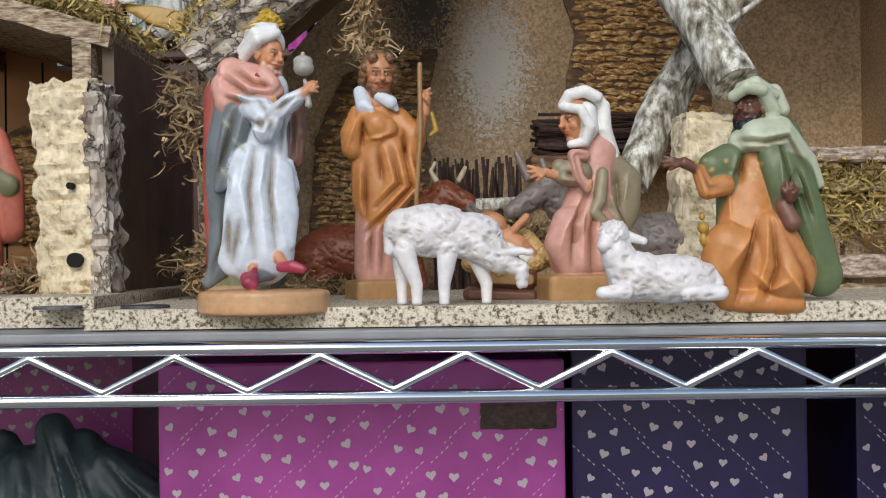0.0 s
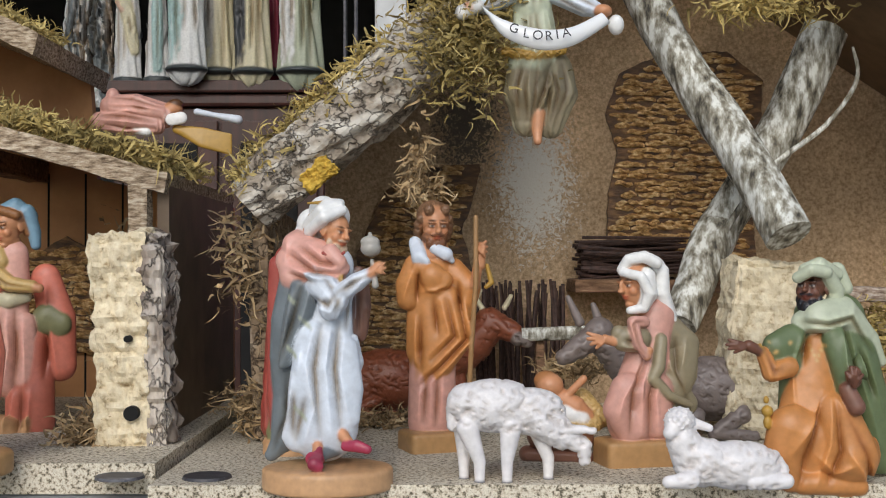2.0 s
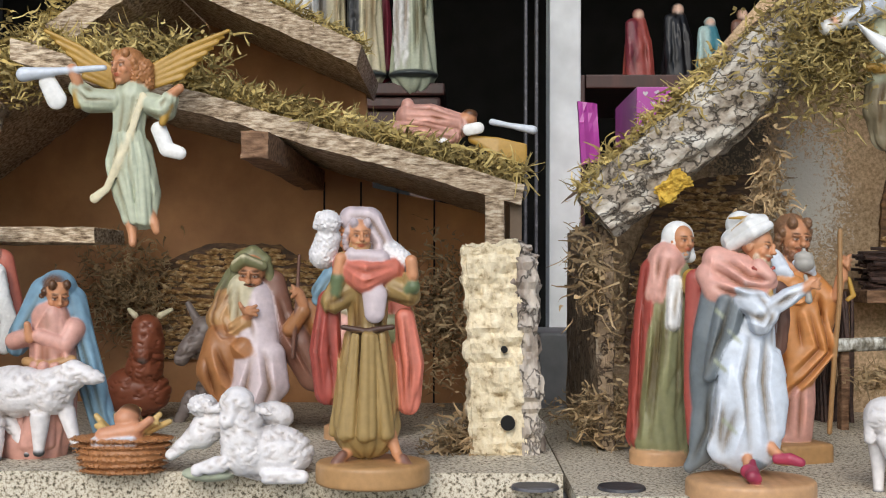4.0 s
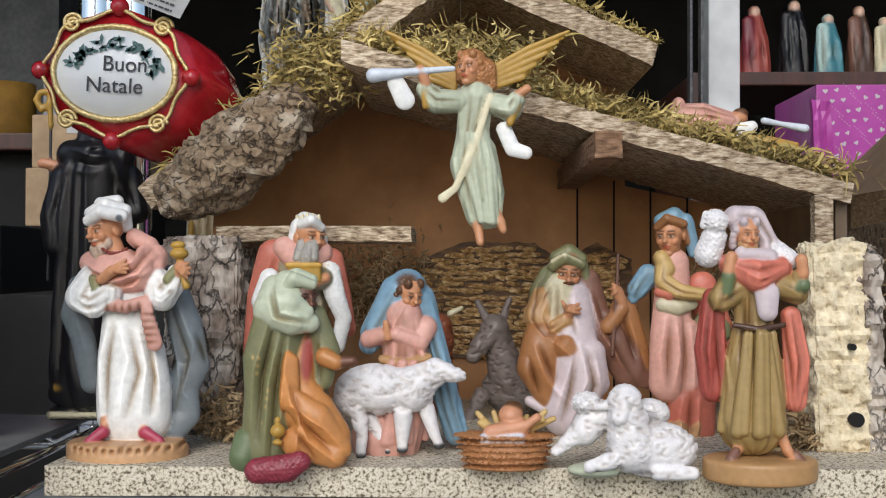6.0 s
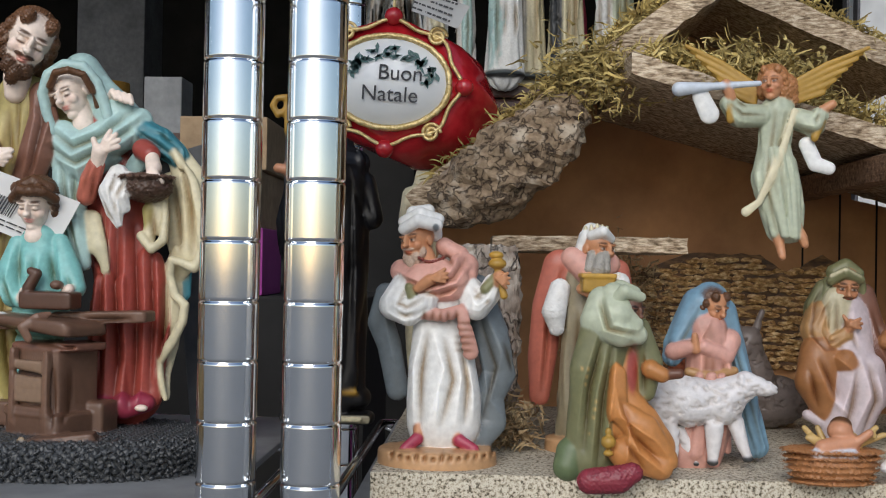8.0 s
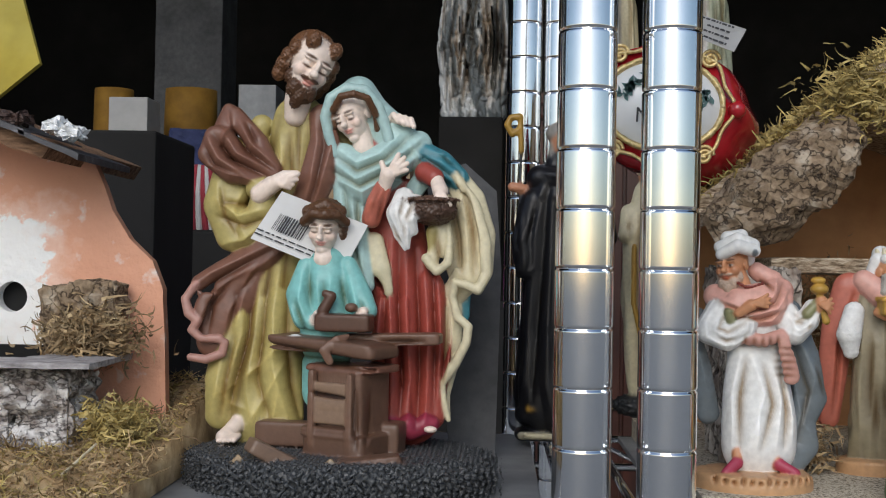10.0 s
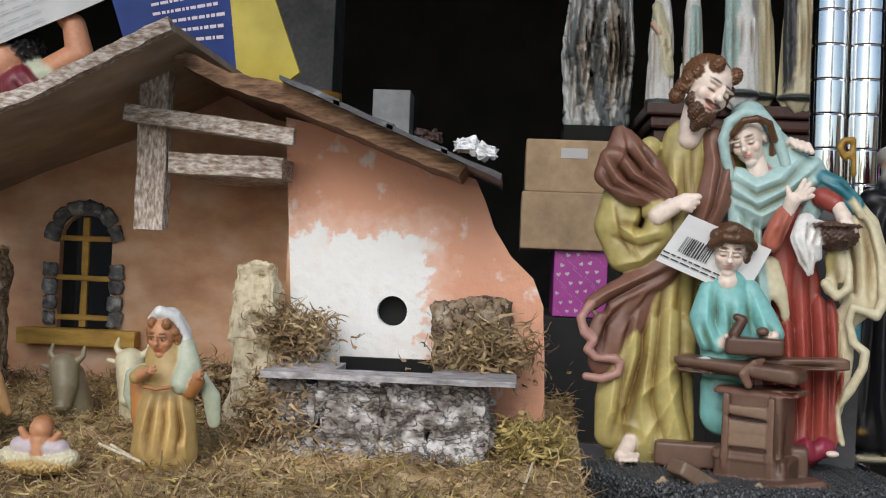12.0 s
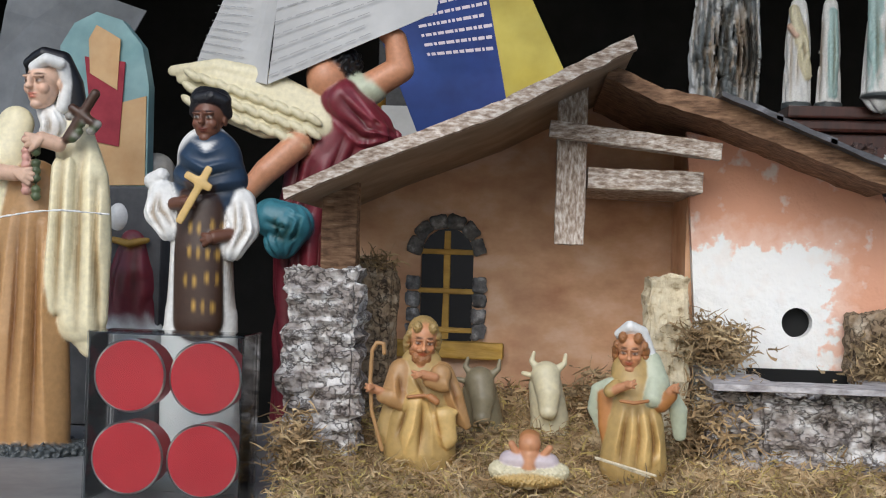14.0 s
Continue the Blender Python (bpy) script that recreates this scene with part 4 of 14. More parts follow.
            self.daub(skin * np.array([1.0, 0.72, 0.66], np.float32), at(0.4 * e, 0.75, -0.2), (0.2 * k, 0.4 * k, 0.18 * k), inv, 1.0, True)
        lump_of(skin, (0, 0.84, 0.05), (0.1, 0.18, 0.28))
        lump_of(skin, (0, 0.95, -0.16), (0.15, 0.19, 0.12))
        lips = skin * np.array([0.8, 0.42, 0.4], np.float32)
        lump_of(lips, (0, 0.76, -0.44), (0.2, 0.1, 0.05))
        lump_of(lips, (0, 0.73, -0.55), (0.16, 0.11, 0.055))
        if beard is not None:
            for u, v, w, r in ((-0.45, 0.3, -0.55, 0.22), (0.45, 0.3, -0.55, 0.22), (-0.25, 0.55, -0.82, 0.27), (0.25, 0.55, -0.82, 0.27), (0, 0.62, -0.98, 0.27), (0, 0.6, -1.2, 0.2)):
                lump_of(beard, (u, v, w), (r, r * 0.9, r * 1.25), lump=k * 0.055)
            for e in (-1, 1):
                lump_of(beard, (0.16 * e, 0.78, -0.37), (0.17, 0.1, 0.06), lump=k * 0.03)
        if hair is not None:
            lump_of(hair, (0, -0.34, 0.36), (0.8, 0.84, 0.8), lump=k * 0.07)
            for e in (-1, 1):
                for u, v, w, r in ((0.72, 0.1, 0.3, 0.2), (0.8, -0.05, -0.02, 0.2), (0.78, -0.15, -0.35, 0.22), (0.7, -0.25, -0.65, 0.24), (0.4, 0.42, 0.8, 0.24)):
                    lump_of(hair, (u * e, v, w), (r, r * 1.2, r * 1.25), lump=k * 0.06)

    def field(self, forms, h, melt):
        lo, hi = [], []
        for kind, _, p, args in forms:
            if kind == "chain":
                r = p[:, 3:4] * 1.12 + 1
                lo.append((p[:, :3] - r).min(0)), hi.append((p[:, :3] + r).max(0))
            elif kind == "ball":
                r = p[1] * 1.2 if args[3] is None and not args[0] else np.full(3, np.sqrt((p[1] ** 2).sum()) if args[2] else p[1].max() * 1.1)
                lo.append(p[0] - r), hi.append(p[0] + r)
            else:
                lo.append(None), hi.append(None)
        a = np.min([q for q in lo if q is not None], 0) - 2.5 * h
        top = np.max([q for q in hi if q is not None], 0)
        n = np.ceil((top + 2.5 * h - a) / h).astype(int) + 1
        D = np.full(n, 9.0, np.float32)
        C = np.zeros((*n, 3), np.float32)
        axes = [a[k] + h * np.arange(n[k], dtype=np.float32) for k in range(3)]

        def window(l, u):
            i0 = np.minimum(np.maximum(((l - a) / h).astype(int), 0), n)
            i1 = np.maximum(np.minimum(((u - a) / h).astype(int) + 2, n), i0)
            return tuple(slice(i, j) for i, j in zip(i0, i1)), axes[0][i0[0]:i1[0], None, None], axes[1][None, i0[1]:i1[1], None], axes[2][None, None, i0[2]:i1[2]]

        for (kind, colour, p, args), l, u in zip(forms, lo, hi):
            if kind == "crease":
                w, high, back, own = args
                m = 2.6 * w
                s, x, y, z = window(np.array([p[:, 0].min() - m, a[1], p[:, 1].min() - m]), np.array([p[:, 0].max() + m, min(back, top[1]), p[:, 1].max() + m]))
                x, z = x[:, 0], z[:, 0]
                if 0 in D[s].shape:
                    continue
                best, taper = None, None
                run = len(p) - 1
                for k in range(run):
                    b, v = p[k], p[k + 1] - p[k]
                    t = np.clip(((x - b[0]) * v[0] + (z - b[1]) * v[1]) / max(float(v @ v), 1e-6), 0, 1)
                    g = np.hypot(x - b[0] - t * v[0], z - b[1] - t * v[1])
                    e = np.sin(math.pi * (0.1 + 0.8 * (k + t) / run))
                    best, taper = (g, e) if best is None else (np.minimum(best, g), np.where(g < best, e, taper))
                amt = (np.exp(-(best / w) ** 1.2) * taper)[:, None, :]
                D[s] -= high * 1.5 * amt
                # ridges lighter, grooves darker and browner: fold shading put into the paint
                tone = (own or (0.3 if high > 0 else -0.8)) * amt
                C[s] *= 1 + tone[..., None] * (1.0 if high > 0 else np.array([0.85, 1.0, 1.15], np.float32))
                continue
            if kind == "daub":
                (turn, soft), c, r = args, p[0], p[1]
                s, x, y, z = window(c - r.max() - h, c + r.max() + h)
                if 0 in D[s].shape:
                    continue
                X, Y, Z = x - c[0], y - c[1], z - c[2]
                if turn is not None:
                    X, Y, Z = (turn[i, 0] * X + turn[i, 1] * Y + turn[i, 2] * Z for i in range(3))
                q = np.sqrt((X / r[0]) ** 2 + (Y / r[1]) ** 2 + (Z / r[2]) ** 2)
                k = (np.clip((1 - q) / soft + 0.5, 0, 1) * (0.3 if soft >= 1 else 1.0))[..., None]
                C[s] = C[s] * (1 - k) + colour * k
                continue
            s, x, y, z = window(l - 3 * melt, u + 3 * melt)
            fold_shade = None
            if kind == "ball":
                (tilt, lump, square, turn, carve), c, r = args, p[0], p[1]
                X, Y, Z = x - c[0], y - c[1], z - c[2]
                if turn is not None:
                    X, Y, Z = (turn[i, 0] * X + turn[i, 1] * Y + turn[i, 2] * Z for i in range(3))
                if tilt:
                    co, si = math.cos(radians(tilt)), math.sin(radians(tilt))
                    X, Z = co * X + si * Z, co * Z - si * X
                if square == 2:
                    q = ((X / r[0]) ** 10 + (Y / r[1]) ** 10 + (Z / r[2]) ** 10) ** 0.1
                elif square:
                    q = (((X / r[0]) ** 2 + (Y / r[1]) ** 2) ** 4 + (Z / r[2]) ** 8) ** 0.125
                else:
                    q = np.sqrt((X / r[0]) ** 2 + (Y / r[1]) ** 2 + (Z / r[2]) ** 2)
                d = (q - 1) * float(np.clip(r.min() * 1.15, 0, r.mean()))
                if carve:
                    t = np.clip(0.5 - 0.5 * (D[s] + d) / melt, 0, 1)
                    D[s] = D[s] + t * (-d - D[s]) + melt * t * (1 - t)
                    continue
            else:
                flat, rot, fold, nf, wob, lump = args
                co, si = math.cos(radians(rot)), math.sin(radians(rot))
                d = np.full(D[s].shape, 9.0, np.float32)
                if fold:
                    fold_shade = np.ones(D[s].shape, np.float32)
                run = len(p) - 1
                base = [q.start for q in s]
                for k in range(run):
                    b, e = p[k], p[k + 1]
                    m = max(b[3], e[3]) * 1.12 + 1 + 3 * melt
                    ss, xs, ys, zs = window(np.minimum(b, e)[:3] - m, np.maximum(b, e)[:3] + m)
                    ss = tuple(slice(max(q.start - o, 0), min(q.stop - o, lim)) for q, o, lim in zip(ss, base, d.shape))
                    xs, ys, zs = x[ss[0]], y[:, ss[1]], z[:, :, ss[2]]
                    w = e[:3] - b[:3]
                    t = np.clip(((xs - b[0]) * w[0] + (ys - b[1]) * w[1] + (zs - b[2]) * w[2]) / max(float(w @ w), 1e-6), 0, 1)
                    vx, vy, vz = xs - b[0] - t * w[0], ys - b[1] - t * w[1], zs - b[2] - t * w[2]
                    if rot:
                        vx, vy = co * vx + si * vy, co * vy - si * vx
                    R = b[3] + t * (e[3] - b[3])
                    g = (np.sqrt(vx * vx + (vy / flat) ** 2 + vz * vz) - R) * (min(1.0, flat) ** 0.6)
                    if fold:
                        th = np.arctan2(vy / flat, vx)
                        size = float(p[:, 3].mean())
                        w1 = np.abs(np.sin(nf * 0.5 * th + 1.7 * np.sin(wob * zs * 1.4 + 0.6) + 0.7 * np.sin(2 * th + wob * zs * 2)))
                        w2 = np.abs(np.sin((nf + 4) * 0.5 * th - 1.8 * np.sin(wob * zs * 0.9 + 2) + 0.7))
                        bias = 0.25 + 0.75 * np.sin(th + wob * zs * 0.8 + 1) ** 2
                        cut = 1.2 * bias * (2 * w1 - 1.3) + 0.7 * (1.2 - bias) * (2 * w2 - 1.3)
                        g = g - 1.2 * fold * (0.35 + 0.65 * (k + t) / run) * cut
                        # fold valleys darker and crests lighter, shade put into the colour
                        fold_shade[ss] = np.where(g < d[ss], np.clip(0.95 + 0.1 * cut, 0.7, 1.08), fold_shade[ss])
                    d[ss] = np.minimum(d[ss], g)
            tint = 1.0 if fold_shade is None else fold_shade[..., None]
            if lump:
                f = 2.1 / lump
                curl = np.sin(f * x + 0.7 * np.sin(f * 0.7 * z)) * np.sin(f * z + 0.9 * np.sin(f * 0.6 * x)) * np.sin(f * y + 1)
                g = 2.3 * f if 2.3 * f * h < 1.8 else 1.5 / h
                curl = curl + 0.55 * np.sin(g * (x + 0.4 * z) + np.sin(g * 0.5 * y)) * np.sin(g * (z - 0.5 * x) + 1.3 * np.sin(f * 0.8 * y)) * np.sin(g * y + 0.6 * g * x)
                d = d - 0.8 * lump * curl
                # hollows between lumps are coloured darker, for grey wool strokes and shade
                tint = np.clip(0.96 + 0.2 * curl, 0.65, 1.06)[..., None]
            old = D[s].copy()
            t = np.clip(0.5 + 0.5 * (old - d) / melt, 0, 1)
            D[s] = old + t * (d - old) - melt * t * (1 - t)
            c = np.clip(0.5 + (old - d) / (1.3 * h), 0, 1)[..., None]
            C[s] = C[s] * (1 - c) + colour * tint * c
        return a, D, C

    def skin(self, forms, cell, melt):
        """Corners, faces and paint of one level of forms."""
        a, D, C = self.field(forms, cell, melt)
        D[:, :, 0] = np.maximum(D[:, :, 0], 0.01)
        inside = D < 0
        n = np.array(D.shape) - 1
        cnt = np.zeros(n, np.int8)
        acc = np.zeros((*n, 3), np.float32)
        num = np.zeros(n, np.float32)
        col = np.zeros((*n, 3), np.float32)
        sl = [slice(0, -1), slice(1, None)]
        for i in (0, 1):
            for j in (0, 1):
                for k in (0, 1):
                    cnt += inside[sl[i], sl[j], sl[k]]
                    col += C[sl[i], sl[j], sl[k]] / 8
        for ax in range(3):
            o = [q for q in range(3) if q != ax]
            for i in (0, 1):
                for j in (0, 1):
                    s0, s1 = [None] * 3, [None] * 3
                    s0[ax], s1[ax] = sl[0], sl[1]
                    s0[o[0]] = s1[o[0]] = sl[i]
                    s0[o[1]] = s1[o[1]] = sl[j]
                    d0, d1 = D[tuple(s0)], D[tuple(s1)]
                    cross = (d0 < 0) != (d1 < 0)
                    t = np.where(cross, d0 / np.where(cross, d0 - d1, 1), 0)
                    num += cross
                    acc[..., ax] += t
                    acc[..., o[0]] += i * cross
                    acc[..., o[1]] += j * cross
        act = (cnt > 0) & (cnt < 8)
        idx = np.full(n, -1, np.int64)
        cells = np.argwhere(act)
        idx[act] = np.arange(len(cells))
        v = (a + cell * (cells + acc[act] / num[act][:, None])) * 0.001
        quads = []
        for ax in range(3):
            o1, o2 = (ax + 1) % 3, (ax + 2) % 3
            s0, s1 = [slice(None)] * 3, [slice(None)] * 3
            s0[ax], s1[ax] = slice(0, -1), slice(1, None)
            A, B = inside[tuple(s0)], inside[tuple(s1)]
            for flip, hit in ((False, A & ~B), (True, ~A & B)):
                e = np.argwhere(hit)
                e = e[(e[:, o1] > 0) & (e[:, o2] > 0) & (e[:, o1] < n[o1]) & (e[:, o2] < n[o2])]
                if not len(e):
                    continue
                d1, d2 = np.zeros(3, int), np.zeros(3, int)
                d1[o1], d2[o2] = 1, 1
                q = [idx[tuple((e - x).T)] for x in (d1 + d2, d2, 0 * d1, d1)]
                quads.append(np.stack(q[::-1] if flip else q, 1))
        q = np.concatenate(quads)
        return v, q, col[act]

    def mesh(self, name):
        v, q, col = self.skin(self.forms, self.cell, self.melt)
        if self.small:
            v2, q2, col2 = self.skin(self.small, self.fine, self.fine * 1.2)
            q, v, col = np.concatenate((q, q2 + len(v))), np.concatenate((v, v2)), np.concatenate((col, col2))
        me = bpy.data.meshes.new(name)
        me.from_pydata(v.tolist(), [], q.tolist())
        at = me.color_attributes.new("paint", "FLOAT_COLOR", "POINT")
        rgba = np.ones((len(v), 4), np.float32)
        rgba[:, :3] = col
        at.data.foreach_set("color", rgba.ravel())
        me.polygons.foreach_set("use_smooth", np.ones(len(q), bool))
        me.materials.append(RESIN)
        return me

    def done(self, name, at, label, category, group=""):
        ob = new(name, self.mesh(name))
        ob.location = at
        return tagged(ob, label, category, group)



# ---- things behind and beside the stables ----
def glossy_clear(name, tint, amount):
    """Thin clear film: mostly see-through, with a sheen."""
    m, nodes, links, bsdf = nodes_of(name)
    out = nodes["Material Output"]
    tr, gl, mx, fr = nodes.new("ShaderNodeBsdfTransparent"), nodes.new("ShaderNodeBsdfGlossy"), nodes.new("ShaderNodeMixShader"), nodes.new("ShaderNodeFresnel")
    tr.inputs[0].default_value = (*tint, 1)
    gl.inputs["Roughness"].default_value = 0.08
    fr.inputs[0].default_value = 1.0 + amount
    links.new(fr.outputs[0], mx.inputs[0]), links.new(tr.outputs[0], mx.inputs[1]), links.new(gl.outputs[0], mx.inputs[2])
    links.new(mx.outputs[0], out.inputs[0])
    return m


CLEAR = glossy_clear("clear_plastic", (0.93, 0.94, 0.94), 0.5)
REDGLASS = surface("red_glass", [(0.3, (0.34, 0.008, 0.014)), (0.7, (0.5, 0.02, 0.028))], 120, rough=0.15, bump=0.2, coat=0.5)
GOLDWIRE = surface("gilt_rope", [(0.3, (0.5, 0.33, 0.1)), (0.7, (0.85, 0.7, 0.38))], 600, rough=0.35, bump=0.6, metal=0.6)
ENAMEL = surface("white_enamel", [(0.3, (0.8, 0.82, 0.82)), (0.7, (0.86, 0.87, 0.87))], 40, rough=0.15, bump=0.0, blotch=0.03)
INK = plain("dark_ink", (0.04, 0.04, 0.045), 0.6)
FADED = plain("faded_ink", (0.3, 0.3, 0.3), 0.6)
LEAF = surface("painted_leaf", [(0.3, (0.03, 0.1, 0.09)), (0.7, (0.08, 0.17, 0.17))], 200, rough=0.4, bump=0)
TAGCARD = surface("white_card", [(0.3, (0.7, 0.7, 0.69)), (0.7, (0.8, 0.8, 0.79))], 30, rough=0.6, bump=0.02, blotch=0.04)
# white paper darkened, the shade at the back put into its colour
PAPER = surface("shaded_white_paper", [(0.3, (0.42, 0.42, 0.415)), (0.7, (0.5, 0.5, 0.49))], 30, rough=0.7, bump=0.02, blotch=0.06)
MAGENTA = surface("magenta_print", [(0.3, (0.36, 0.05, 0.28)), (0.7, (0.46, 0.075, 0.36))], 40, rough=0.35, bump=0.03, blotch=0.12)
INDIGO = surface("indigo_print", [(0.3, (0.012, 0.008, 0.055)), (0.7, (0.025, 0.015, 0.09))], 40, rough=0.35, bump=0.03, blotch=0.12)
PRINT = plain("pale_print", (0.55, 0.48, 0.52), 0.5)
GREYCLOTH = surface("grey_cloth", [(0.3, (0.05, 0.065, 0.07)), (0.7, (0.1, 0.12, 0.125))], 200, rough=0.8, bump=0.2)
WAX = surface("red_wax", [(0.3, (0.66, 0.02, 0.04)), (0.7, (0.78, 0.04, 0.06))], 60, rough=0.35, bump=0.05, blotch=0.08)
TIN = surface("tin_rim", [(0.3, (0.6, 0.6, 0.6)), (0.7, (0.75, 0.74, 0.72))], 90, rough=0.3, bump=0, metal=1.0)
DARKCARD = surface("grey_card", [(0.3, (0.1, 0.11, 0.12)), (0.7, (0.15, 0.16, 0.17))], 60, rough=0.6, bump=0.05)
GREYFOAM = surface("grey_foam", [(0.3, (0.07, 0.072, 0.075)), (0.7, (0.11, 0.11, 0.115))], 90, rough=0.85, bump=0.2)
SHADE = surface("ochre_lampshade", [(0.3, (0.2, 0.1, 0.01)), (0.7, (0.3, 0.16, 0.02))], 30, rough=0.8, bump=0.05)
SKYTEAL = surface("teal_paint", [(0.3, (0.12, 0.24, 0.25)), (0.7, (0.2, 0.33, 0.34))], 40, rough=0.6, bump=0.05)
PEACH = surface("peach_paint", [(0.3, (0.42, 0.24, 0.1)), (0.7, (0.52, 0.34, 0.17))], 40, rough=0.6, bump=0.05)
COVERBLUE = surface("blue_cover", [(0.3, (0.006, 0.012, 0.1)), (0.7, (0.02, 0.06, 0.24))], 8, rough=0.75, bump=0)
COVERYELLOW = surface("yellow_cover", [(0.3, (0.36, 0.27, 0.02)), (0.7, (0.48, 0.4, 0.08))], 10, rough=0.7, bump=0)
FLAGRED = surface("crimson_cloth", [(0.3, (0.2, 0.012, 0.025)), (0.7, (0.3, 0.03, 0.045))], 60, rough=0.8, bump=0.1)
FLAGBLUE = surface("navy_cloth", [(0.3, (0.012, 0.02, 0.07)), (0.7, (0.03, 0.04, 0.12))], 60, rough=0.8, bump=0.1)


def sheet(bm, corners, cols=8, rows=8, wave=0.0, thick=0.0012, seed=0.0):
    """A thin bent sheet between four corners (bottom left, bottom right, top right, top left)."""
    a, b, c, d = (Vector(p) for p in corners)
    nrm = (b - a).cross(d - a).normalized()
    grid = []
    for side in (0, 1):
        for j in range(rows + 1):
            for i in range(cols + 1):
                u, v = i / cols, j / rows
                p = a * (1 - u) * (1 - v) + b * u * (1 - v) + c * u * v + d * (1 - u) * v
                p = p + nrm * (wave * noise.noise((u * 2 + seed, v * 2, seed)) + side * thick)
                grid.append(bm.verts.new(p))
    n = (cols + 1) * (rows + 1)
    at = lambda s, i, j: grid[s * n + j * (cols + 1) + i]
    for j in range(rows):
        for i in range(cols):
            bm.faces.new((at(0, i, j), at(0, i, j + 1), at(0, i + 1, j + 1), at(0, i + 1, j)))
            bm.faces.new((at(1, i, j), at(1, i + 1, j), at(1, i + 1, j + 1), at(1, i, j + 1)))
    for i in range(cols):
        bm.faces.new((at(0, i, 0), at(0, i + 1, 0), at(1, i + 1, 0), at(1, i, 0)))
        bm.faces.new((at(0, i, rows), at(1, i, rows), at(1, i + 1, rows), at(0, i + 1, rows)))
    for j in range(rows):
        bm.faces.new((at(0, 0, j), at(1, 0, j), at(1, 0, j + 1), at(0, 0, j + 1)))
        bm.faces.new((at(0, cols, j), at(0, cols, j + 1), at(1, cols, j + 1), at(1, cols, j)))
    bmesh.ops.recalc_face_normals(bm, faces=bm.faces[:])
    return bm


def bars(bm, corners, rows, rng, lift=0.0006, fill=0.8, thin=0.32):
    """Lines of unreadable print as thin bars on a sheet between four corners."""
    a, b, c, d = (Vector(p) for p in corners)
    nrm = (b - a).cross(d - a).normalized()
    if nrm.y > 0:
        nrm = -nrm
    for r in range(rows):
        v = 1 - (r + 0.5) / rows
        u = 0.0
        while u < fill:
            w = rng.uniform(0.03, 0.11)
            if u + w > fill:
                break
            q = []
            for uu, vv in ((u, v), (u + w, v), (u + w, v + thin / rows), (u, v + thin / rows)):
                q.append(bm.verts.new(a * (1 - uu) * (1 - vv) + b * uu * (1 - vv) + c * uu * vv + d * (1 - uu) * vv + nrm * lift))
            bm.faces.new(q)
            u += w + 0.02
    return bm


def lettering(text, size, m, parent, material, label):
    cu = bpy.data.curves.new("lettering", "FONT")
    cu.body, cu.size, cu.align_x, cu.align_y, cu.extrude = text, size, "CENTER", "CENTER", 0.0002
    cu.materials.append(material)
    tmp = bpy.data.objects.new("lettering", cu)
    dg = bpy.context.evaluated_depsgraph_get()
    scene.collection.objects.link(tmp)
    dg.update()
    me = bpy.data.meshes.new_from_object(tmp.evaluated_get(dg))
    bpy.data.objects.remove(tmp)
    me.transform(m)
    ob = new("lettering", me)
    ob.parent = parent
    ob.matrix_parent_inverse = Matrix.Translation(-parent.location)
    ob["label"] = label
    return ob


def heart(bm, x, y, z, s, turn):
    co, si = math.cos(turn), math.sin(turn)
    vs = []
    for i in range(14):
        t = 2 * math.pi * i / 14
        a, b = 16 * math.sin(t) ** 3 / 16, (13 * math.cos(t) - 5 * math.cos(2 * t) - 2 * math.cos(3 * t) - math.cos(4 * t)) / 16
        vs.append(bm.verts.new((x + s * (co * a - si * b), y, z + s * (si * a + co * b))))
    bm.faces.new(vs)


def gift_box(lo, hi, material, label, seed, lean=1):
    """A printed carton with hearts and slanting lines of script."""
    rng = random.Random(seed)
    carton = thing("gift_box", label, "gift box", ((lo[0] + hi[0]) / 2, (lo[1] + hi[1]) / 2, lo[2]), group="heart-printed gift boxes")
    part("carton", box(bmesh.new(), lo, hi, 0.0015), material, carton)
    bm = bmesh.new()
    p = 0.0105
    nx, nz = int((hi[0] - lo[0]) / p), int((hi[2] - lo[2]) / p)
    for i in range(nx):
        for j in range(nz):
            x, z = lo[0] + (i + 0.5) * p + (j % 2) * 0.004, lo[2] + (j + 0.5) * p + lean * 0.0011 * (i % 9)
            if x > hi[0] - 0.004 or z > hi[2] - 0.003:
                continue
            if (i + lean * j) % 3:
                heart(bm, x + rng.uniform(-0.001, 0.001), lo[1] - 0.0004, z, rng.uniform(0.0021, 0.0027), rng.uniform(-0.6, 0.6))
            else:
                for k in range(5):
                    w = rng.uniform(0.0006, 0.0014)
                    cx, cz = x - 0.005 + k * 0.0024, z - lean * 0.005 * -1 - lean * k * 0.0022
                    q = [bm.verts.new((cx + dx, lo[1] - 0.0004, cz + dz - lean * dx * 0.9)) for dx, dz in ((0, 0), (w, 0), (w, 0.0007), (0, 0.0007))]
                    bm.faces.new(q)
    tagged(part("print", bm, PRINT, carton, "pale hearts and script lines"), kind="stuff")
    return carton


# cartons and cloth on the shelf below
gift_box((-0.1374, 0.56, 0.961), (0.0572, 0.72, 1.1016), MAGENTA, "magenta carton printed with pale hearts on the lower shelf", 1, -1)
gift_box((0.0615, 0.57, 0.985), (0.1765, 0.74, 1.1108), INDIGO, "indigo carton printed with pale hearts on the lower shelf", 2, 1)
gift_box((0.0615 + 0.004, 0.565, 0.9615), (0.1765 + 0.01, 0.74, 0.984), MAGENTA, "flat magenta carton under the indigo one", 3, -1)
gift_box((0.2104, 0.6, 0.9615), (0.2104 + 0.06, 0.75, 1.1065), INDIGO, "indigo carton printed with pale hearts on the lower shelf", 4, 1)
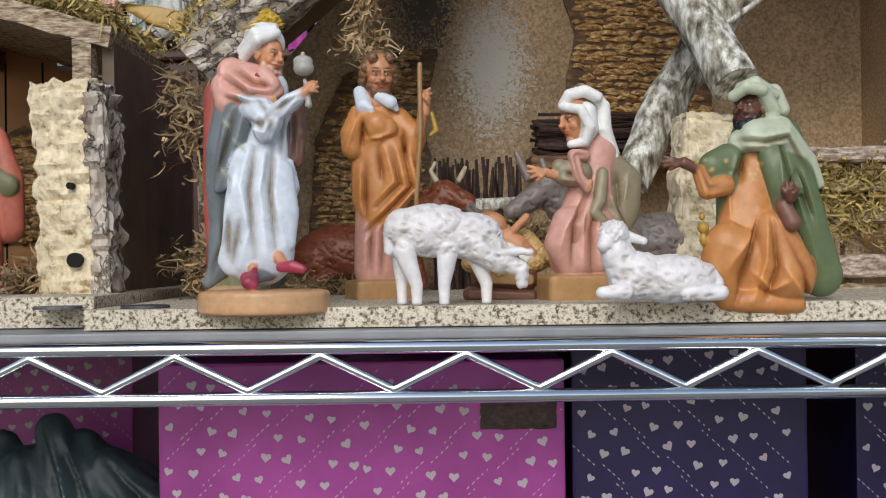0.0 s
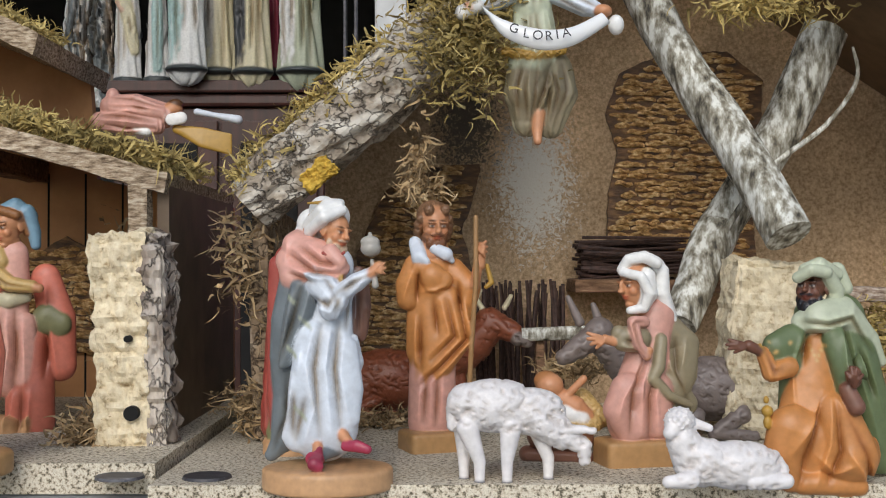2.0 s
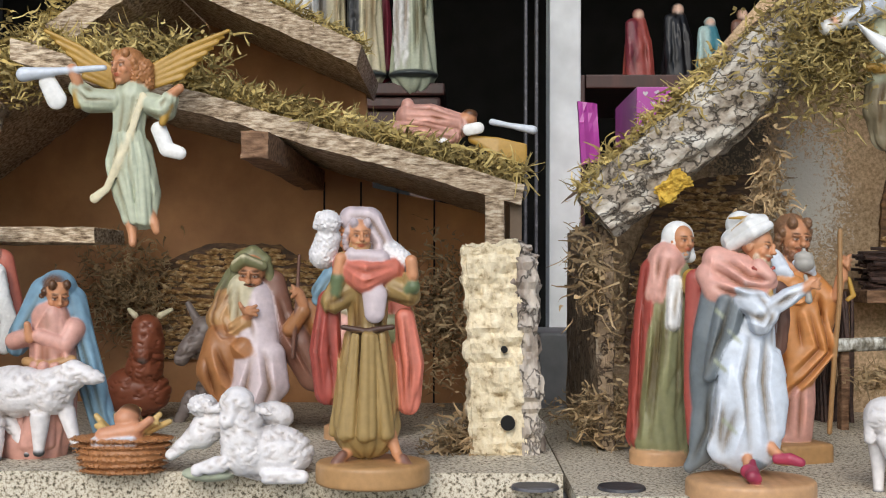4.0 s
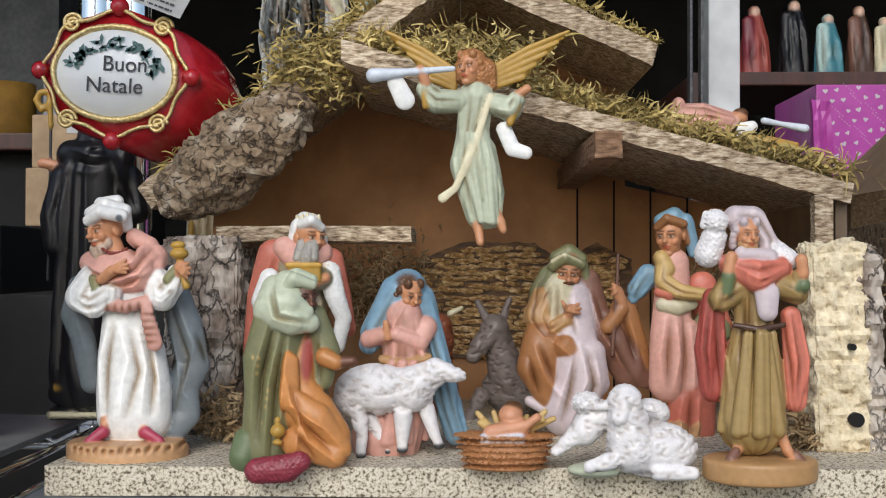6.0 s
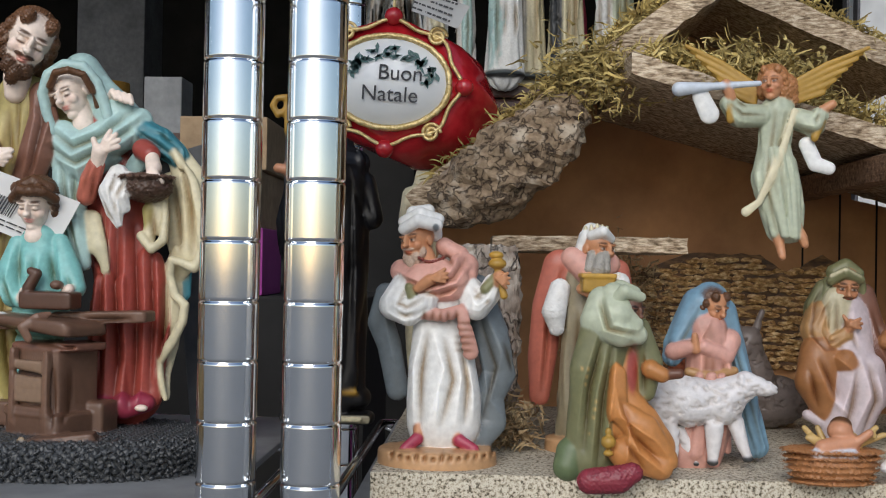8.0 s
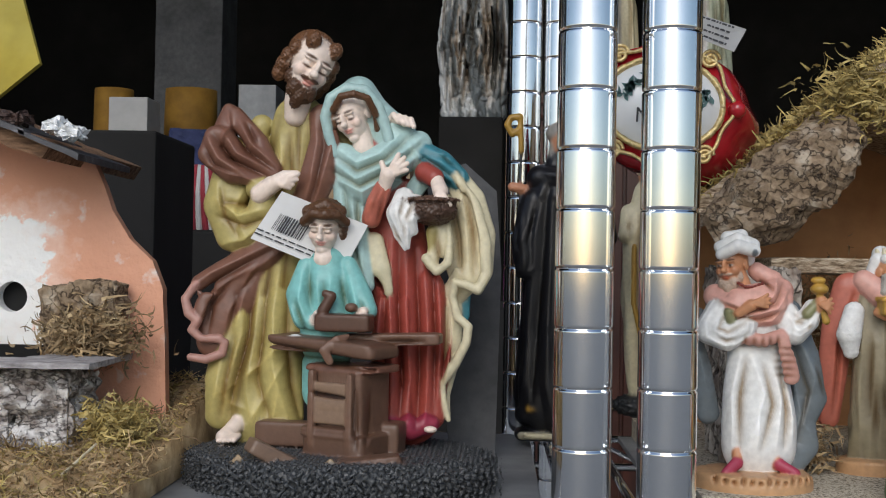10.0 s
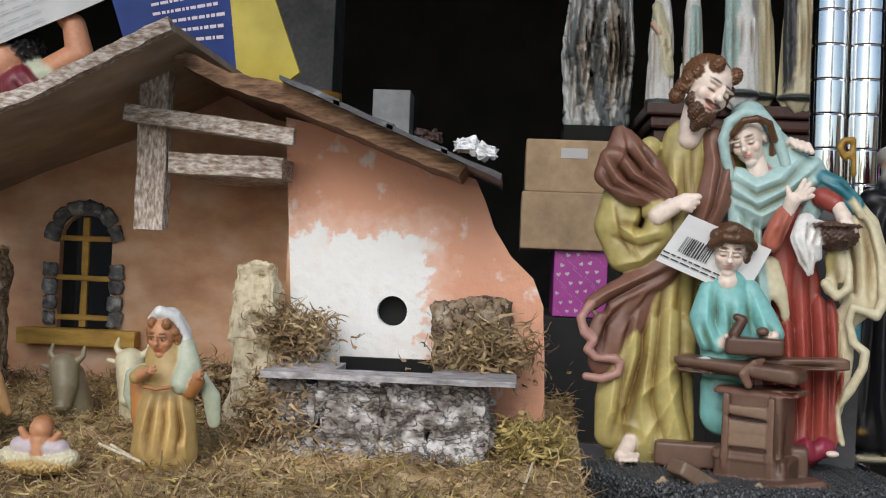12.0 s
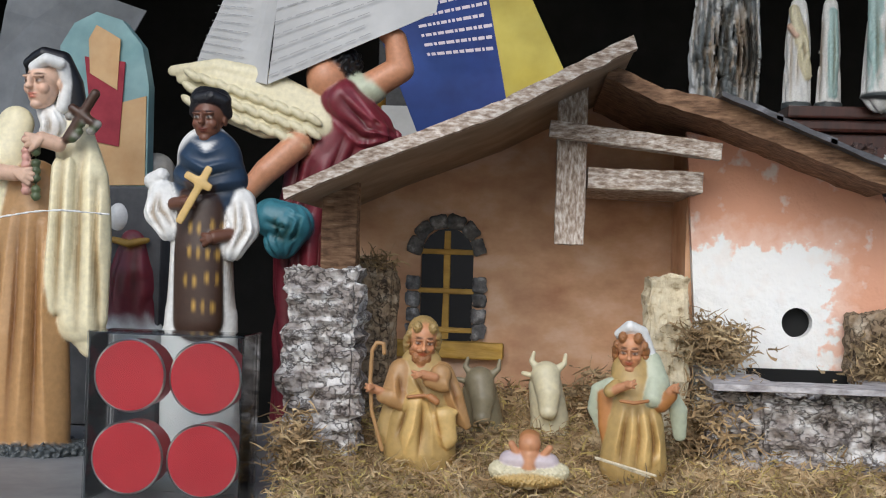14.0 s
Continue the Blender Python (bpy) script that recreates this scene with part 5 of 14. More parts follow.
gift_box((-0.2862, 0.7, 0.9615), (-0.1865, 0.77, 1.1054), MAGENTA, "magenta carton standing at the back of the lower shelf", 5, 1)
single("packing_tape", rough_block(bmesh.new(), (0.0167, 0.5585, 1.0686), (0.0531, 0.5598, 1.0874), 8, 0.0006, 200), TWIG, "torn brown packing tape on the magenta carton", "packing tape")
f = Sculpt(1.6, 3)
for k in range(7):
    f.chain(rgb("3c4b4f"), [(-60 + 14 * k, -6 + 5 * (k % 3), 82 + 9 * ((k * 2) % 3), 9), (-70 + 22 * k, -14, 44, 16), (-60 + 20 * k, -10, 4, 14)], fold=3, n=4)
f.ball(rgb("36464a"), (0, 6, 36), (70, 30, 58))
f.done("cloth_bag", (-0.1967, 0.60, 0.965), "crumpled grey cloth bag on the lower shelf", "bag")

# small round plates in the base boards
for x, z in ((-0.1268, 0), (-0.164, 0)):
    single("floor_disc", tube(bmesh.new(), [(x, 0.497, BOARD_Z), (x, 0.497, BOARD_Z + 0.0012)], [0.0105, 0.01], 24, 1), SLATE, "dark flat disc on the base board", "disc", group="flat discs")

# ---- shop interior ----
single("window_post", box(bmesh.new(), (-0.0997, 1.25, 0.02), (-0.0656, 1.3, 2.85), 0.002), ALU, "white aluminium post of the shop front", "window post", kind="structure")
for x in (-0.1292, -0.1181):
    single("door_edge", box(bmesh.new(), (x, 1.2, 0.02), (x + 0.003, 1.215, 2.3), 0.0008), SLATE, "thin dark edge of a glass door", "door edge", group="glass door edges", kind="structure")
single("grey_box", box(bmesh.new(), (-0.1415, 0.8, SHELF_Z + 0.004), (-0.1415 + 0.06, 0.88, 1.1811), 0.002), GREY, "plain grey metal box behind the stables", "metal box")
CX0, CX1, CZ = -0.615, -0.2247, 1.5507
cabinet = thing("display_cabinet", "dark mahogany display cabinet with moulded top", "cabinet", ((CX0 + CX1) / 2, 2.2, 0.02))
part("top", box(bmesh.new(), (CX0 - 0.012, 2.04, CZ - 0.022), (CX1 + 0.003, 2.45, CZ), 0.004), MAHOGANY, cabinet, "moulded mahogany top")
part("cornice", box(bmesh.new(), (CX0 - 0.004, 2.05, CZ - 0.045), (CX1 - 0.004, 2.44, CZ - 0.0225), 0.006), MAHOGANY, cabinet)
part("body", box(bmesh.new(), (CX0 + 0.004, 2.065, 0.02), (CX1 - 0.012, 2.43, CZ - 0.0455), 0.003), MAHOGANY, cabinet)
for k in range(2):
    w = (CX1 - CX0 - 0.05) / 2
    x = CX0 + 0.02 + k * (w + 0.006)
    door = part("door", box(bmesh.new(), (x, 2.055, 0.6), (x + w, 2.0645, CZ - 0.07), 0.002), MAHOGANY, cabinet)
    part("panel", box(bmesh.new(), (x + 0.035, 2.0515, 0.65), (x + w - 0.035, 2.0548, CZ - 0.11), 0.003), DARK, door, "dark glass panel")
    part("knob", tube(bmesh.new(), [(x + (w - 0.015 if k == 0 else 0.015), 2.04, 1.0), (x + (w - 0.015 if k == 0 else 0.015), 2.054, 1.0)], [0.008, 0.006], 12, 1), GOLDWIRE, door, "brass knob")
IZ = 1.4964
inner = thing("inner_shelf", "dark wooden inner shelf carrying statues", "shelf", (0.25, 1.75, 0.02))
part("board", box(bmesh.new(), (-0.02, 1.62, IZ - 0.02), (0.7, 1.95, IZ - 0.0005), 0.002), MAHOGANY, inner)
part("side", box(bmesh.new(), (-0.045, 1.62, 0.02), (-0.021, 1.95, IZ - 0.001), 0.002), MAHOGANY, inner)
part("side", box(bmesh.new(), (0.701, 1.62, 0.02), (0.72, 1.95, IZ - 0.001), 0.002), MAHOGANY, inner)
part("lower_board", box(bmesh.new(), (-0.02, 1.62, 1.2), (0.7, 1.95, 1.22), 0.002), MAHOGANY, inner)
gift_box((-0.0287, 1.1, 1.25), (-0.0287 + 0.22, 1.25, 1.3982), MAGENTA, "magenta heart-printed carton behind the stables", 6, 1)
single("side_table", box(bmesh.new(), (-0.046, 1.08, 1.22), (-0.046 + 0.3, 1.4, 1.2495), 0.002), MAHOGANY, "dark wooden counter top under a carton", "counter")
single("counter_base", box(bmesh.new(), (-0.046 + 0.02, 1.1, 0.02), (-0.046 + 0.28, 1.38, 1.2195), 0.002), MAHOGANY, "dark wooden counter base", "counter")
single("gift_bag", sheet(bmesh.new(), ((-0.1087, 0.84, 1.3005), (-0.0951, 0.84, 1.3034), (-0.0976, 0.84, 1.3445), (-0.1116, 0.84, 1.3466)), 4, 6, 0.004, 0.006), MAGENTA, "narrow magenta paper bag behind the log roof", "paper bag")

# cardboard boxes, lampshades, folded flag cloth
CB = 1.27
single("cardboard_box", box(bmesh.new(), (-0.8444, CB, 1.333), (-0.7456, CB + 0.16, 1.3924), 0.002), CARD, "taped cardboard box with a white label", "cardboard box", group="stacked cardboard boxes")
single("cardboard_box", box(bmesh.new(), (-0.8476, CB - 0.01, 1.268), (-0.7519, CB + 0.16, 1.3324), 0.002), CARD, "lower cardboard box with torn tape", "cardboard box", group="stacked cardboard boxes")
gift_box((-0.8083, CB, 1.1929), (-0.7482, CB + 0.12, 1.2685), MAGENTA, "magenta heart-printed carton under cardboard boxes", 7, 1)
single("box_label", box(bmesh.new(), (-0.8051, CB - 0.0008, 1.3714), (-0.7753, CB - 0.0002, 1.3829)), PAPER, "white paper label on the cardboard box", "label")
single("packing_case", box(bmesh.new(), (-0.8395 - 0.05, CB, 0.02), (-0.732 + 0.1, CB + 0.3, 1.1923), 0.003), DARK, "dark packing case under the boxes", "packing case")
single("shop_pillar", box(bmesh.new(), (-1.4376, 2.6, 0.02), (-1.2822, 2.75, 2.85), 0.003), GREYFOAM, "grey square pillar inside the shop", "pillar", kind="structure")
single("side_table", box(bmesh.new(), (-1.4838, 2.0, 1.4544 - 0.03), (-0.9971, 2.5, 1.4544), 0.003), MAHOGANY, "dark shop counter deep inside", "counter")
single("counter_base", box(bmesh.new(), (-1.4732, 2.05, 0.02), (-1.0076, 2.48, 1.4544 - 0.031), 0.003), DARK, "dark base of the shop counter", "counter")
for x0, x1, y in ((168, 240, 160), (297, 393, 152)):
    xa, xb = -1.6364 + x0 * 0.0011, -1.6364 + x1 * 0.0011
    r = (xb - xa) / 2
    single("lampshade", tube(bmesh.new(), [((xa + xb) / 2, 2.25, 1.4544), ((xa + xb) / 2, 2.25, 1.5777)], [r, r * 0.95], 28, 3), SHADE, "ochre drum lampshade on the shop counter", "lampshade", group="ochre lampshades", smooth=True)
single("white_box", box(bmesh.new(), (-1.3583, 2.06, 1.4544), (-1.2867, 2.14, 1.5366), 0.002), PAPER, "small white carton on the shop counter", "carton")
single("grey_carton", box(bmesh.new(), (-1.1202, 2.06, 1.4544), (-1.0514, 2.14, 1.5616), 0.002), GREY, "grey carton on the shop counter", "carton")
umb = thing("folded_flag_cloth", "folded cloth with crimson stripes and a navy field", "folded cloth", (-1.1147, 1.72, 1.2836))
for k in range(9):
    a, b = 300 + k * 11, 330 + k * 5
    xa, xb = -1.4133 + a * 0.0009, -1.4133 + b * 0.0009
    part("stripe", tube(bmesh.new(), [(xa, 1.7, 1.2878), ((xa + xb) / 2, 1.69, 1.343), (xb, 1.7, 1.3941)], [0.005, 0.0055, 0.005], 8, 6), FLAGRED if k % 2 == 0 else PAPER, umb)
part("navy_field", rough_block(bmesh.new(), (-1.1391, 1.69, 1.3839), (-1.079, 1.71, 1.4383), 8, 0.004, 40), FLAGBLUE, umb)
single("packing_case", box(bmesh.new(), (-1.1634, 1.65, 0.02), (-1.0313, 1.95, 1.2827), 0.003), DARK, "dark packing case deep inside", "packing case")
f = Sculpt(2.0, 2)
for k in range(16):
    a = k * 2.4
    # every third fold is pale, the bag's highlights put into the colour
    f.chain(rgb("e4e8ea" if k % 3 == 0 else "7a8184"), [(44 * math.cos(a), -20 + 10 * math.sin(a), 300, 16), (52 * math.cos(a + 0.4), -26 * math.sin(a), 150, 22), (46 * math.cos(a), -22 * math.sin(a * 1.3), 16, 20)], fold=4, n=5, wob=0.05)
f.fur((0, 150), (60, 140), 130, 34.0, -1.2, -3.0, 5)
f.done("plastic_bag", (-0.7, 2.3, 1.532), "crumpled grey plastic bag on an added black support", "plastic bag")
# support added under the bag, black to match the dark below it
single("bag_stand", box(bmesh.new(), (-0.765, 2.24, 0.02), (-0.64, 2.38, 1.531), 0.003), DARK, "tall black support added beside the cabinet", "stand")

# grey slab behind the family statue
single("grey_slab", prism(bmesh.new(), [(-0.6727, SHELF_Z + 0.004), (-0.6459, SHELF_Z + 0.004), (-0.6438, 1.2374), (-0.6475, 1.2845), (-0.6664, 1.3009), (-0.6897, 1.2935)], 0.665, 0.678), GREYFOAM, "grey foam slab leaning behind the family statue", "foam slab")

# ---- oval greeting ornament ----
OX, OY, OZ, OS = -0.5558, 0.625, 1.3318, 0.0003
sign = thing("greeting_ornament", "red glass oval ornament with gilt rim and Italian greeting", "ornament", (OX, OY, OZ))
LEANT = Matrix.Rotation(radians(3), 3, "Y")


def ring_at(a, rx, rz, y):
    return Vector((OX, y, OZ)) + LEANT @ Vector((rx * OS * math.cos(a), 0, rz * OS * math.sin(a)))


bm = bmesh.new()
rings = []
for j, (k, y) in enumerate(((1.0, 0.0), (1.06, 0.012), (1.04, 0.028), (0.9, 0.044), (0.6, 0.056), (0.2, 0.06))):
    ring = []
    for i in range(96):
        a = 2 * math.pi * i / 96
        s = k * (1 + 0.035 * math.cos(8 * a)) + 0.012 * noise.noise((math.cos(a) * 9, math.sin(a) * 9, y * 200))
        p = ring_at(a, 136 * s, 118 * s, OY + y)
        ring.append(bm.verts.new(p + Vector((y * 0.6, 0, -y * 0.3))))
    rings.append(ring)
for p, q in zip(rings, rings[1:]):
    for i in range(96):
        bm.faces.new((p[i], p[(i + 1) % 96], q[(i + 1) % 96], q[i]))
bm.faces.new(rings[0][::-1])
bm.faces.new(rings[-1])
bmesh.ops.recalc_face_normals(bm, faces=bm.faces[:])
part("glass_body", bm, REDGLASS, sign, "dark red moulded glass", smooth=True)
bm = bmesh.new()
loops = []
for k, y in ((1.0, -0.0008), (0.97, -0.0035), (0.0, -0.005)):
    loops.append([bm.verts.new(ring_at(2 * math.pi * i / 64, 110 * k, 82 * k, OY + y)) for i in range(64)])
for p, q in zip(loops, loops[1:]):
    for i in range(64):
        bm.faces.new((p[i], p[(i + 1) % 64], q[(i + 1) % 64], q[i]))
bmesh.ops.remove_doubles(bm, verts=bm.verts[:], dist=1e-6)
bmesh.ops.recalc_face_normals(bm, faces=bm.faces[:])
plate = part("plate", bm, ENAMEL, sign, "white enamel oval plate", smooth=True)
part("rope_rim", tube(bmesh.new(), [ring_at(2 * math.pi * i / 48, 113, 86, OY - 0.003) for i in range(49)], [0.0017, 0.0017], 8, 192, 0.0006, 900), GOLDWIRE, sign, "gilt rope rim", smooth=True)
part("scroll_wire", tube(bmesh.new(), [ring_at(2 * math.pi * i / 96, 130 * (1 + 0.045 * math.cos(8 * 2 * math.pi * i / 96)), 112 * (1 + 0.05 * math.cos(8 * 2 * math.pi * i / 96)), OY - 0.002) for i in range(97)], [0.0011, 0.0011], 7, 260, 0.0003, 900), GOLDWIRE, sign, "gilt scalloped wire", smooth=True)
for k in range(4):
    a0 = math.pi * (0.28 + 0.5 * k) if k % 2 == 0 else math.pi * (0.22 + 0.5 * k)
    c = ring_at(a0, 132, 116, OY - 0.002)
    part("scroll", tube(bmesh.new(), [c + Vector((0.0055 * (1 - i / 26) * math.cos(i * 0.55), 0, 0.0055 * (1 - i / 26) * math.sin(i * 0.55))) for i in range(22)], [0.001, 0.0013], 7, 60), GOLDWIRE, sign, "gilt scroll", smooth=True)
for a in (0.0, 0.5, 1.0, 1.5):
    bm = bmesh.new()
    bmesh.ops.create_icosphere(bm, subdivisions=3, radius=0.0052, matrix=Matrix.Translation(ring_at(a * math.pi, 140, 124, OY)))
    part("berry", bm, REDGLASS, sign, "round red glass knob", smooth=True)
rng = random.Random(4)
for k, a in enumerate([2.75, 2.6, 2.45, 2.3, 2.1, 1.85, 1.6, 1.4, 1.15, 0.95, 0.8, 0.6, 0.42, 0.25, 0.05, 2.9]):
    bm = bmesh.new()
    for q in range(4):
        c = ring_at(a + rng.uniform(-0.06, 0.06), 78 + rng.uniform(-14, 14), 56 + rng.uniform(-12, 10), OY - 0.0051)
        w, L, t = rng.uniform(0.0008, 0.0014), rng.uniform(0.002, 0.0036), rng.uniform(0, 6.28)
        vs = [bm.verts.new(c + Vector((L * u * math.cos(t) - v * w * math.sin(t), 0, L * u * math.sin(t) + v * w * math.cos(t)))) for u, v in ((-1, 0), (-0.3, 1), (0.3, 0.6), (1, 0), (0.3, -0.6), (-0.3, -1))]
        bm.faces.new(vs)
    part("leaf_sprig", bm, LEAF, plate)
FACE = Matrix.Translation((0, 0, 0)) @ Matrix.Rotation(radians(90), 4, "X")
lettering("Buon", 0.012, Matrix.Translation(ring_at(math.radians(0), 22, 0, OY - 0.0056) + Vector((0, 0, 0.0045))) @ Matrix.Rotation(radians(3), 4, "Y") @ FACE, sign, INK, "dark greeting lettering")
lettering("Natale", 0.012, Matrix.Translation(ring_at(0, 2, 0, OY - 0.0056) + Vector((0, 0, -0.0075))) @ Matrix.Rotation(radians(3), 4, "Y") @ FACE, sign, INK, "dark greeting lettering")
part("cord", tube(bmesh.new(), [ring_at(math.pi / 2, 5, 120, OY + 0.004), (OX + 0.002, OY + 0.01, OZ + 0.2), (OX + 0.004, OY + 0.03, 1.9)], [0.0009, 0.0009], 6, 12), GOLDWIRE, sign, "gilt hanging cord")
tag_c = ((-0.5435, 0.615, 1.3699), (-0.5179, 0.615, 1.3602), (-0.5112, 0.615, 1.3726), (-0.5399, 0.615, 1.3818))
tag = part("tag", sheet(bmesh.new(), tag_c, 4, 3, 0.0008, 0.0005), PAPER, sign, "white paper tag")
part("tag_print", bars(bmesh.new(), tag_c, 4, random.Random(3), 0.0008, 0.85), INK, tag)
single("ceiling_rail", tube(bmesh.new(), [(-1.6, 0.655, 1.9), (0.4, 0.655, 1.9)], [0.006, 0.006], 12, 2), CHROME, "chrome hanging rail above the shelves", "rail", smooth=True)

# ---- clear box of red candles ----
AX, AY = -1.218, 0.487
TURNB = Matrix.Rotation(radians(-1), 3, "Z")
ZB, ZT = SHELF_Z + 0.004, 1.2057
WB = 0.078


def inbox(x, y, z):
    return Vector((AX, AY, ZB)) + TURNB @ Vector((x, y, 0)) + Vector((0, 0, z))


candles = thing("candle_box", "clear plastic box holding four red candles", "candle box", inbox(-WB / 2, 0.017, 0))
HB = ZT - ZB
for nm, lo, hi in (("pane", (-WB, 0, 0), (0, 0.0008, HB)), ("pane", (-0.0008, 0.001, 0), (0, 0.034, HB)), ("pane", (-WB, 0.001, 0), (-WB + 0.0008, 0.034, HB)), ("lid", (-WB, 0.001, HB - 0.0008), (-0.001, 0.034, HB)), ("pane", (-WB + 0.001, 0.0335, 0), (-0.001, 0.0343, HB - 0.001))):
    bm = box(bmesh.new(), lo, hi)
    for v in bm.verts:
        v.co = inbox(*v.co)
    ob = part(nm, bm, CLEAR, candles, "clear plastic side")
for e in (((-WB, 0, 0), (-WB, 0, HB)), ((0, 0, 0), (0, 0, HB)), ((-WB, 0, HB), (0, 0, HB)), ((-WB, 0, 0.001), (0, 0, 0.001)), ((0, 0, HB), (0, 0.034, HB))):
    part("edge", tube(bmesh.new(), [inbox(*e[0]), inbox(*e[1])], [0.0008, 0.0008], 6, 1), CLEAR, candles)
for cx in (-WB * 0.745, -WB * 0.255):
    for cz in (HB * 0.26, HB * 0.745):
        r = 0.0177
        bm = bmesh.new()
        tube(bm, [inbox(cx, 0.004, cz), inbox(cx, 0.0055, cz), inbox(cx, 0.022, cz)], [r * 0.97, r * 0.98, r * 0.98], 40, 4)
        c = part("candle", bm, WAX, candles, "round red candle", smooth=False)
        part("rim", tube(bmesh.new(), [inbox(cx + r * math.cos(i * math.pi / 20), 0.0045, cz + r * math.sin(i * math.pi / 20)) for i in range(41)], [0.0007, 0.0007], 6, 60), TIN, c, "thin bright rim")

# ---- leaning icon, folded letter, blue booklet ----
icon_line = [(-1.4195, 1.2924), (-1.3576, 1.2941), (-1.3587, 1.3677), (-1.3647, 1.3962), (-1.3801, 1.4144), (-1.3992, 1.4202), (-1.4157, 1.4117), (-1.4256, 1.395)]
icon = thing("arched_plaque", "arched painted plaque in teal and peach", "plaque", (-1.3901, 0.75, 1.2932))
part("board", prism(bmesh.new(), icon_line, 0.752, 0.765, 0.01, 0), SKYTEAL, icon)
part("lower_field", prism(bmesh.new(), [(-1.4187, 1.2933), (-1.3589, 1.2949), (-1.36, 1.3594), (-1.3923, 1.3505), (-1.4213, 1.3601)], 0.7508, 0.752), PEACH, icon, "peach painted field")
for nm, q, m in (("painted_shape", [(-1.3977, 1.3258), (-1.3787, 1.3222), (-1.376, 1.3837), (-1.4063, 1.3872)], FLAGRED), ("painted_shape", [(-1.4016, 1.3749), (-1.3811, 1.3631), (-1.3799, 1.4), (-1.3902, 1.406), (-1.3979, 1.41), (-1.4034, 1.3996)], PEACH)):
    part(nm, prism(bmesh.new(), q, 0.7498 - (0.0008 if m is PEACH else 0), 0.7507), m, icon)
single("plaque_shelf", box(bmesh.new(), (-1.6, 0.735, SHELF_Z + 0.005), (-1.3402, 0.785, 1.2932 - 0.0002), 0.002), GREYFOAM, "grey display block under the plaque", "display block")
single("grey_card", sheet(bmesh.new(), ((-1.5182, 0.82, 1.326), (-1.4448, 0.82, 1.3278), (-1.3852, 0.82, 1.4359), (-1.4916, 0.82, 1.47)), 4, 4, 0.004), DARKCARD, "grey card sheet behind the plaque", "card")
letter = thing("folded_letter", "folded white sheet with printed lines", "paper sheet", (-1.2776, 0.79, 1.3757))
c1 = ((-1.2767, 0.775, 1.3734), (-1.1542, 0.78, 1.4301), (-1.1461, 0.8, 1.4996), (-1.2722, 0.79, 1.4653))
c2 = ((-1.3422, 0.81, 1.3884), (-1.2772, 0.775, 1.3733), (-1.2726, 0.79, 1.4653), (-1.3119, 0.81, 1.47))
for c, s, r in ((c1, 1.0, 9), (c2, 2.0, 14)):
    leaf = part("leaf", sheet(bmesh.new(), c, 10, 8, 0.003, 0.0006, s), PAPER, letter)
    part("print", bars(bmesh.new(), c, r, random.Random(int(s)), 0.003, 0.66, 0.09), FADED, leaf, "lines of small print")
book = thing("blue_booklet", "blue and yellow booklet leaning behind the stable", "booklet", (-1.1735, 0.98, 1.3566))
b1 = ((-1.1818, 0.97, 1.3578), (-1.0995, 0.97, 1.3674), (-1.1317, 1.02, 1.5271), (-1.2461, 1.02, 1.504))
b2 = ((-1.099, 0.97, 1.3675), (-1.048, 0.97, 1.4091), (-1.0999, 1.02, 1.5275), (-1.1312, 1.02, 1.5271))
cov = part("cover", sheet(bmesh.new(), b1, 4, 4, 0, 0.004), COVERBLUE, book, "blue cover")
part("print", bars(bmesh.new(), ((-1.1745, 0.965, 1.4258), (-1.109, 0.965, 1.4322), (-1.1282, 1, 1.5219), (-1.2009, 1, 1.4999)), 8, random.Random(9), 0.002, 0.95, 0.3), PRINT, cov, "lines of pale print")
part("cover_edge", sheet(bmesh.new(), b2, 3, 4, 0, 0.004), COVERYELLOW, book, "yellow cover side")
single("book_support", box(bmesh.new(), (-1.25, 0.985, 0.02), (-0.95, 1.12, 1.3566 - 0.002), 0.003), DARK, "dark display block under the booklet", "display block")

# price tag on the family statue
t1 = ((-0.7782, 0.583, 1.2521), (-0.7301, 0.588, 1.233), (-0.7158, 0.588, 1.2602), (-0.7616, 0.582, 1.2774))
ptag = thing("price_tag", "white price tag hanging on the family statue", "price tag", (-0.747, 0.5855, 1.2561))
pt = part("card", sheet(bmesh.new(), t1, 6, 6, 0.0003, 0.0006), TAGCARD, ptag)
bm = bmesh.new()
A, B, C, D = (Vector(p) for p in t1)
rng = random.Random(2)
u = 0.13
while u < 0.45:
    w = rng.choice((0.006, 0.012, 0.018))
    q = [bm.verts.new(A * (1 - a) * (1 - b) + B * a * (1 - b) + C * a * b + D * (1 - a) * b + Vector((0, -0.0018, 0))) for a, b in ((u, 0.3), (u + w, 0.3), (u + w, 0.62), (u, 0.62))]
    bm.faces.new(q)
    u += w + rng.choice((0.008, 0.014))
part("barcode", bm, INK, pt, "black barcode stripes")
part("print", bars(bmesh.new(), (A.lerp(D, 0.08), B.lerp(C, 0.08), B.lerp(C, 0.24), A.lerp(D, 0.24)), 2, rng, 0.0016, 0.8), INK, pt)

# banner of the hanging angel
banner = thing("angel_banner", "white cloth banner lettered in dark paint", "banner", (0.0203, 0.545, 1.3268))
top = [Vector(p) for p in ((-0.0076, 0.55, 1.3443), (0.0025, 0.545, 1.3366), (0.0195, 0.543, 1.3317), (0.0342, 0.545, 1.3329), (0.0493, 0.55, 1.3408))]
low = [Vector(p) for p in ((-0.0049, 0.55, 1.3399), (0.0029, 0.545, 1.3286), (0.0194, 0.543, 1.3221), (0.0354, 0.545, 1.3244), (0.0533, 0.55, 1.3359))]
bm = bmesh.new()
ta, tb = spline(top, 28), spline(low, 28)
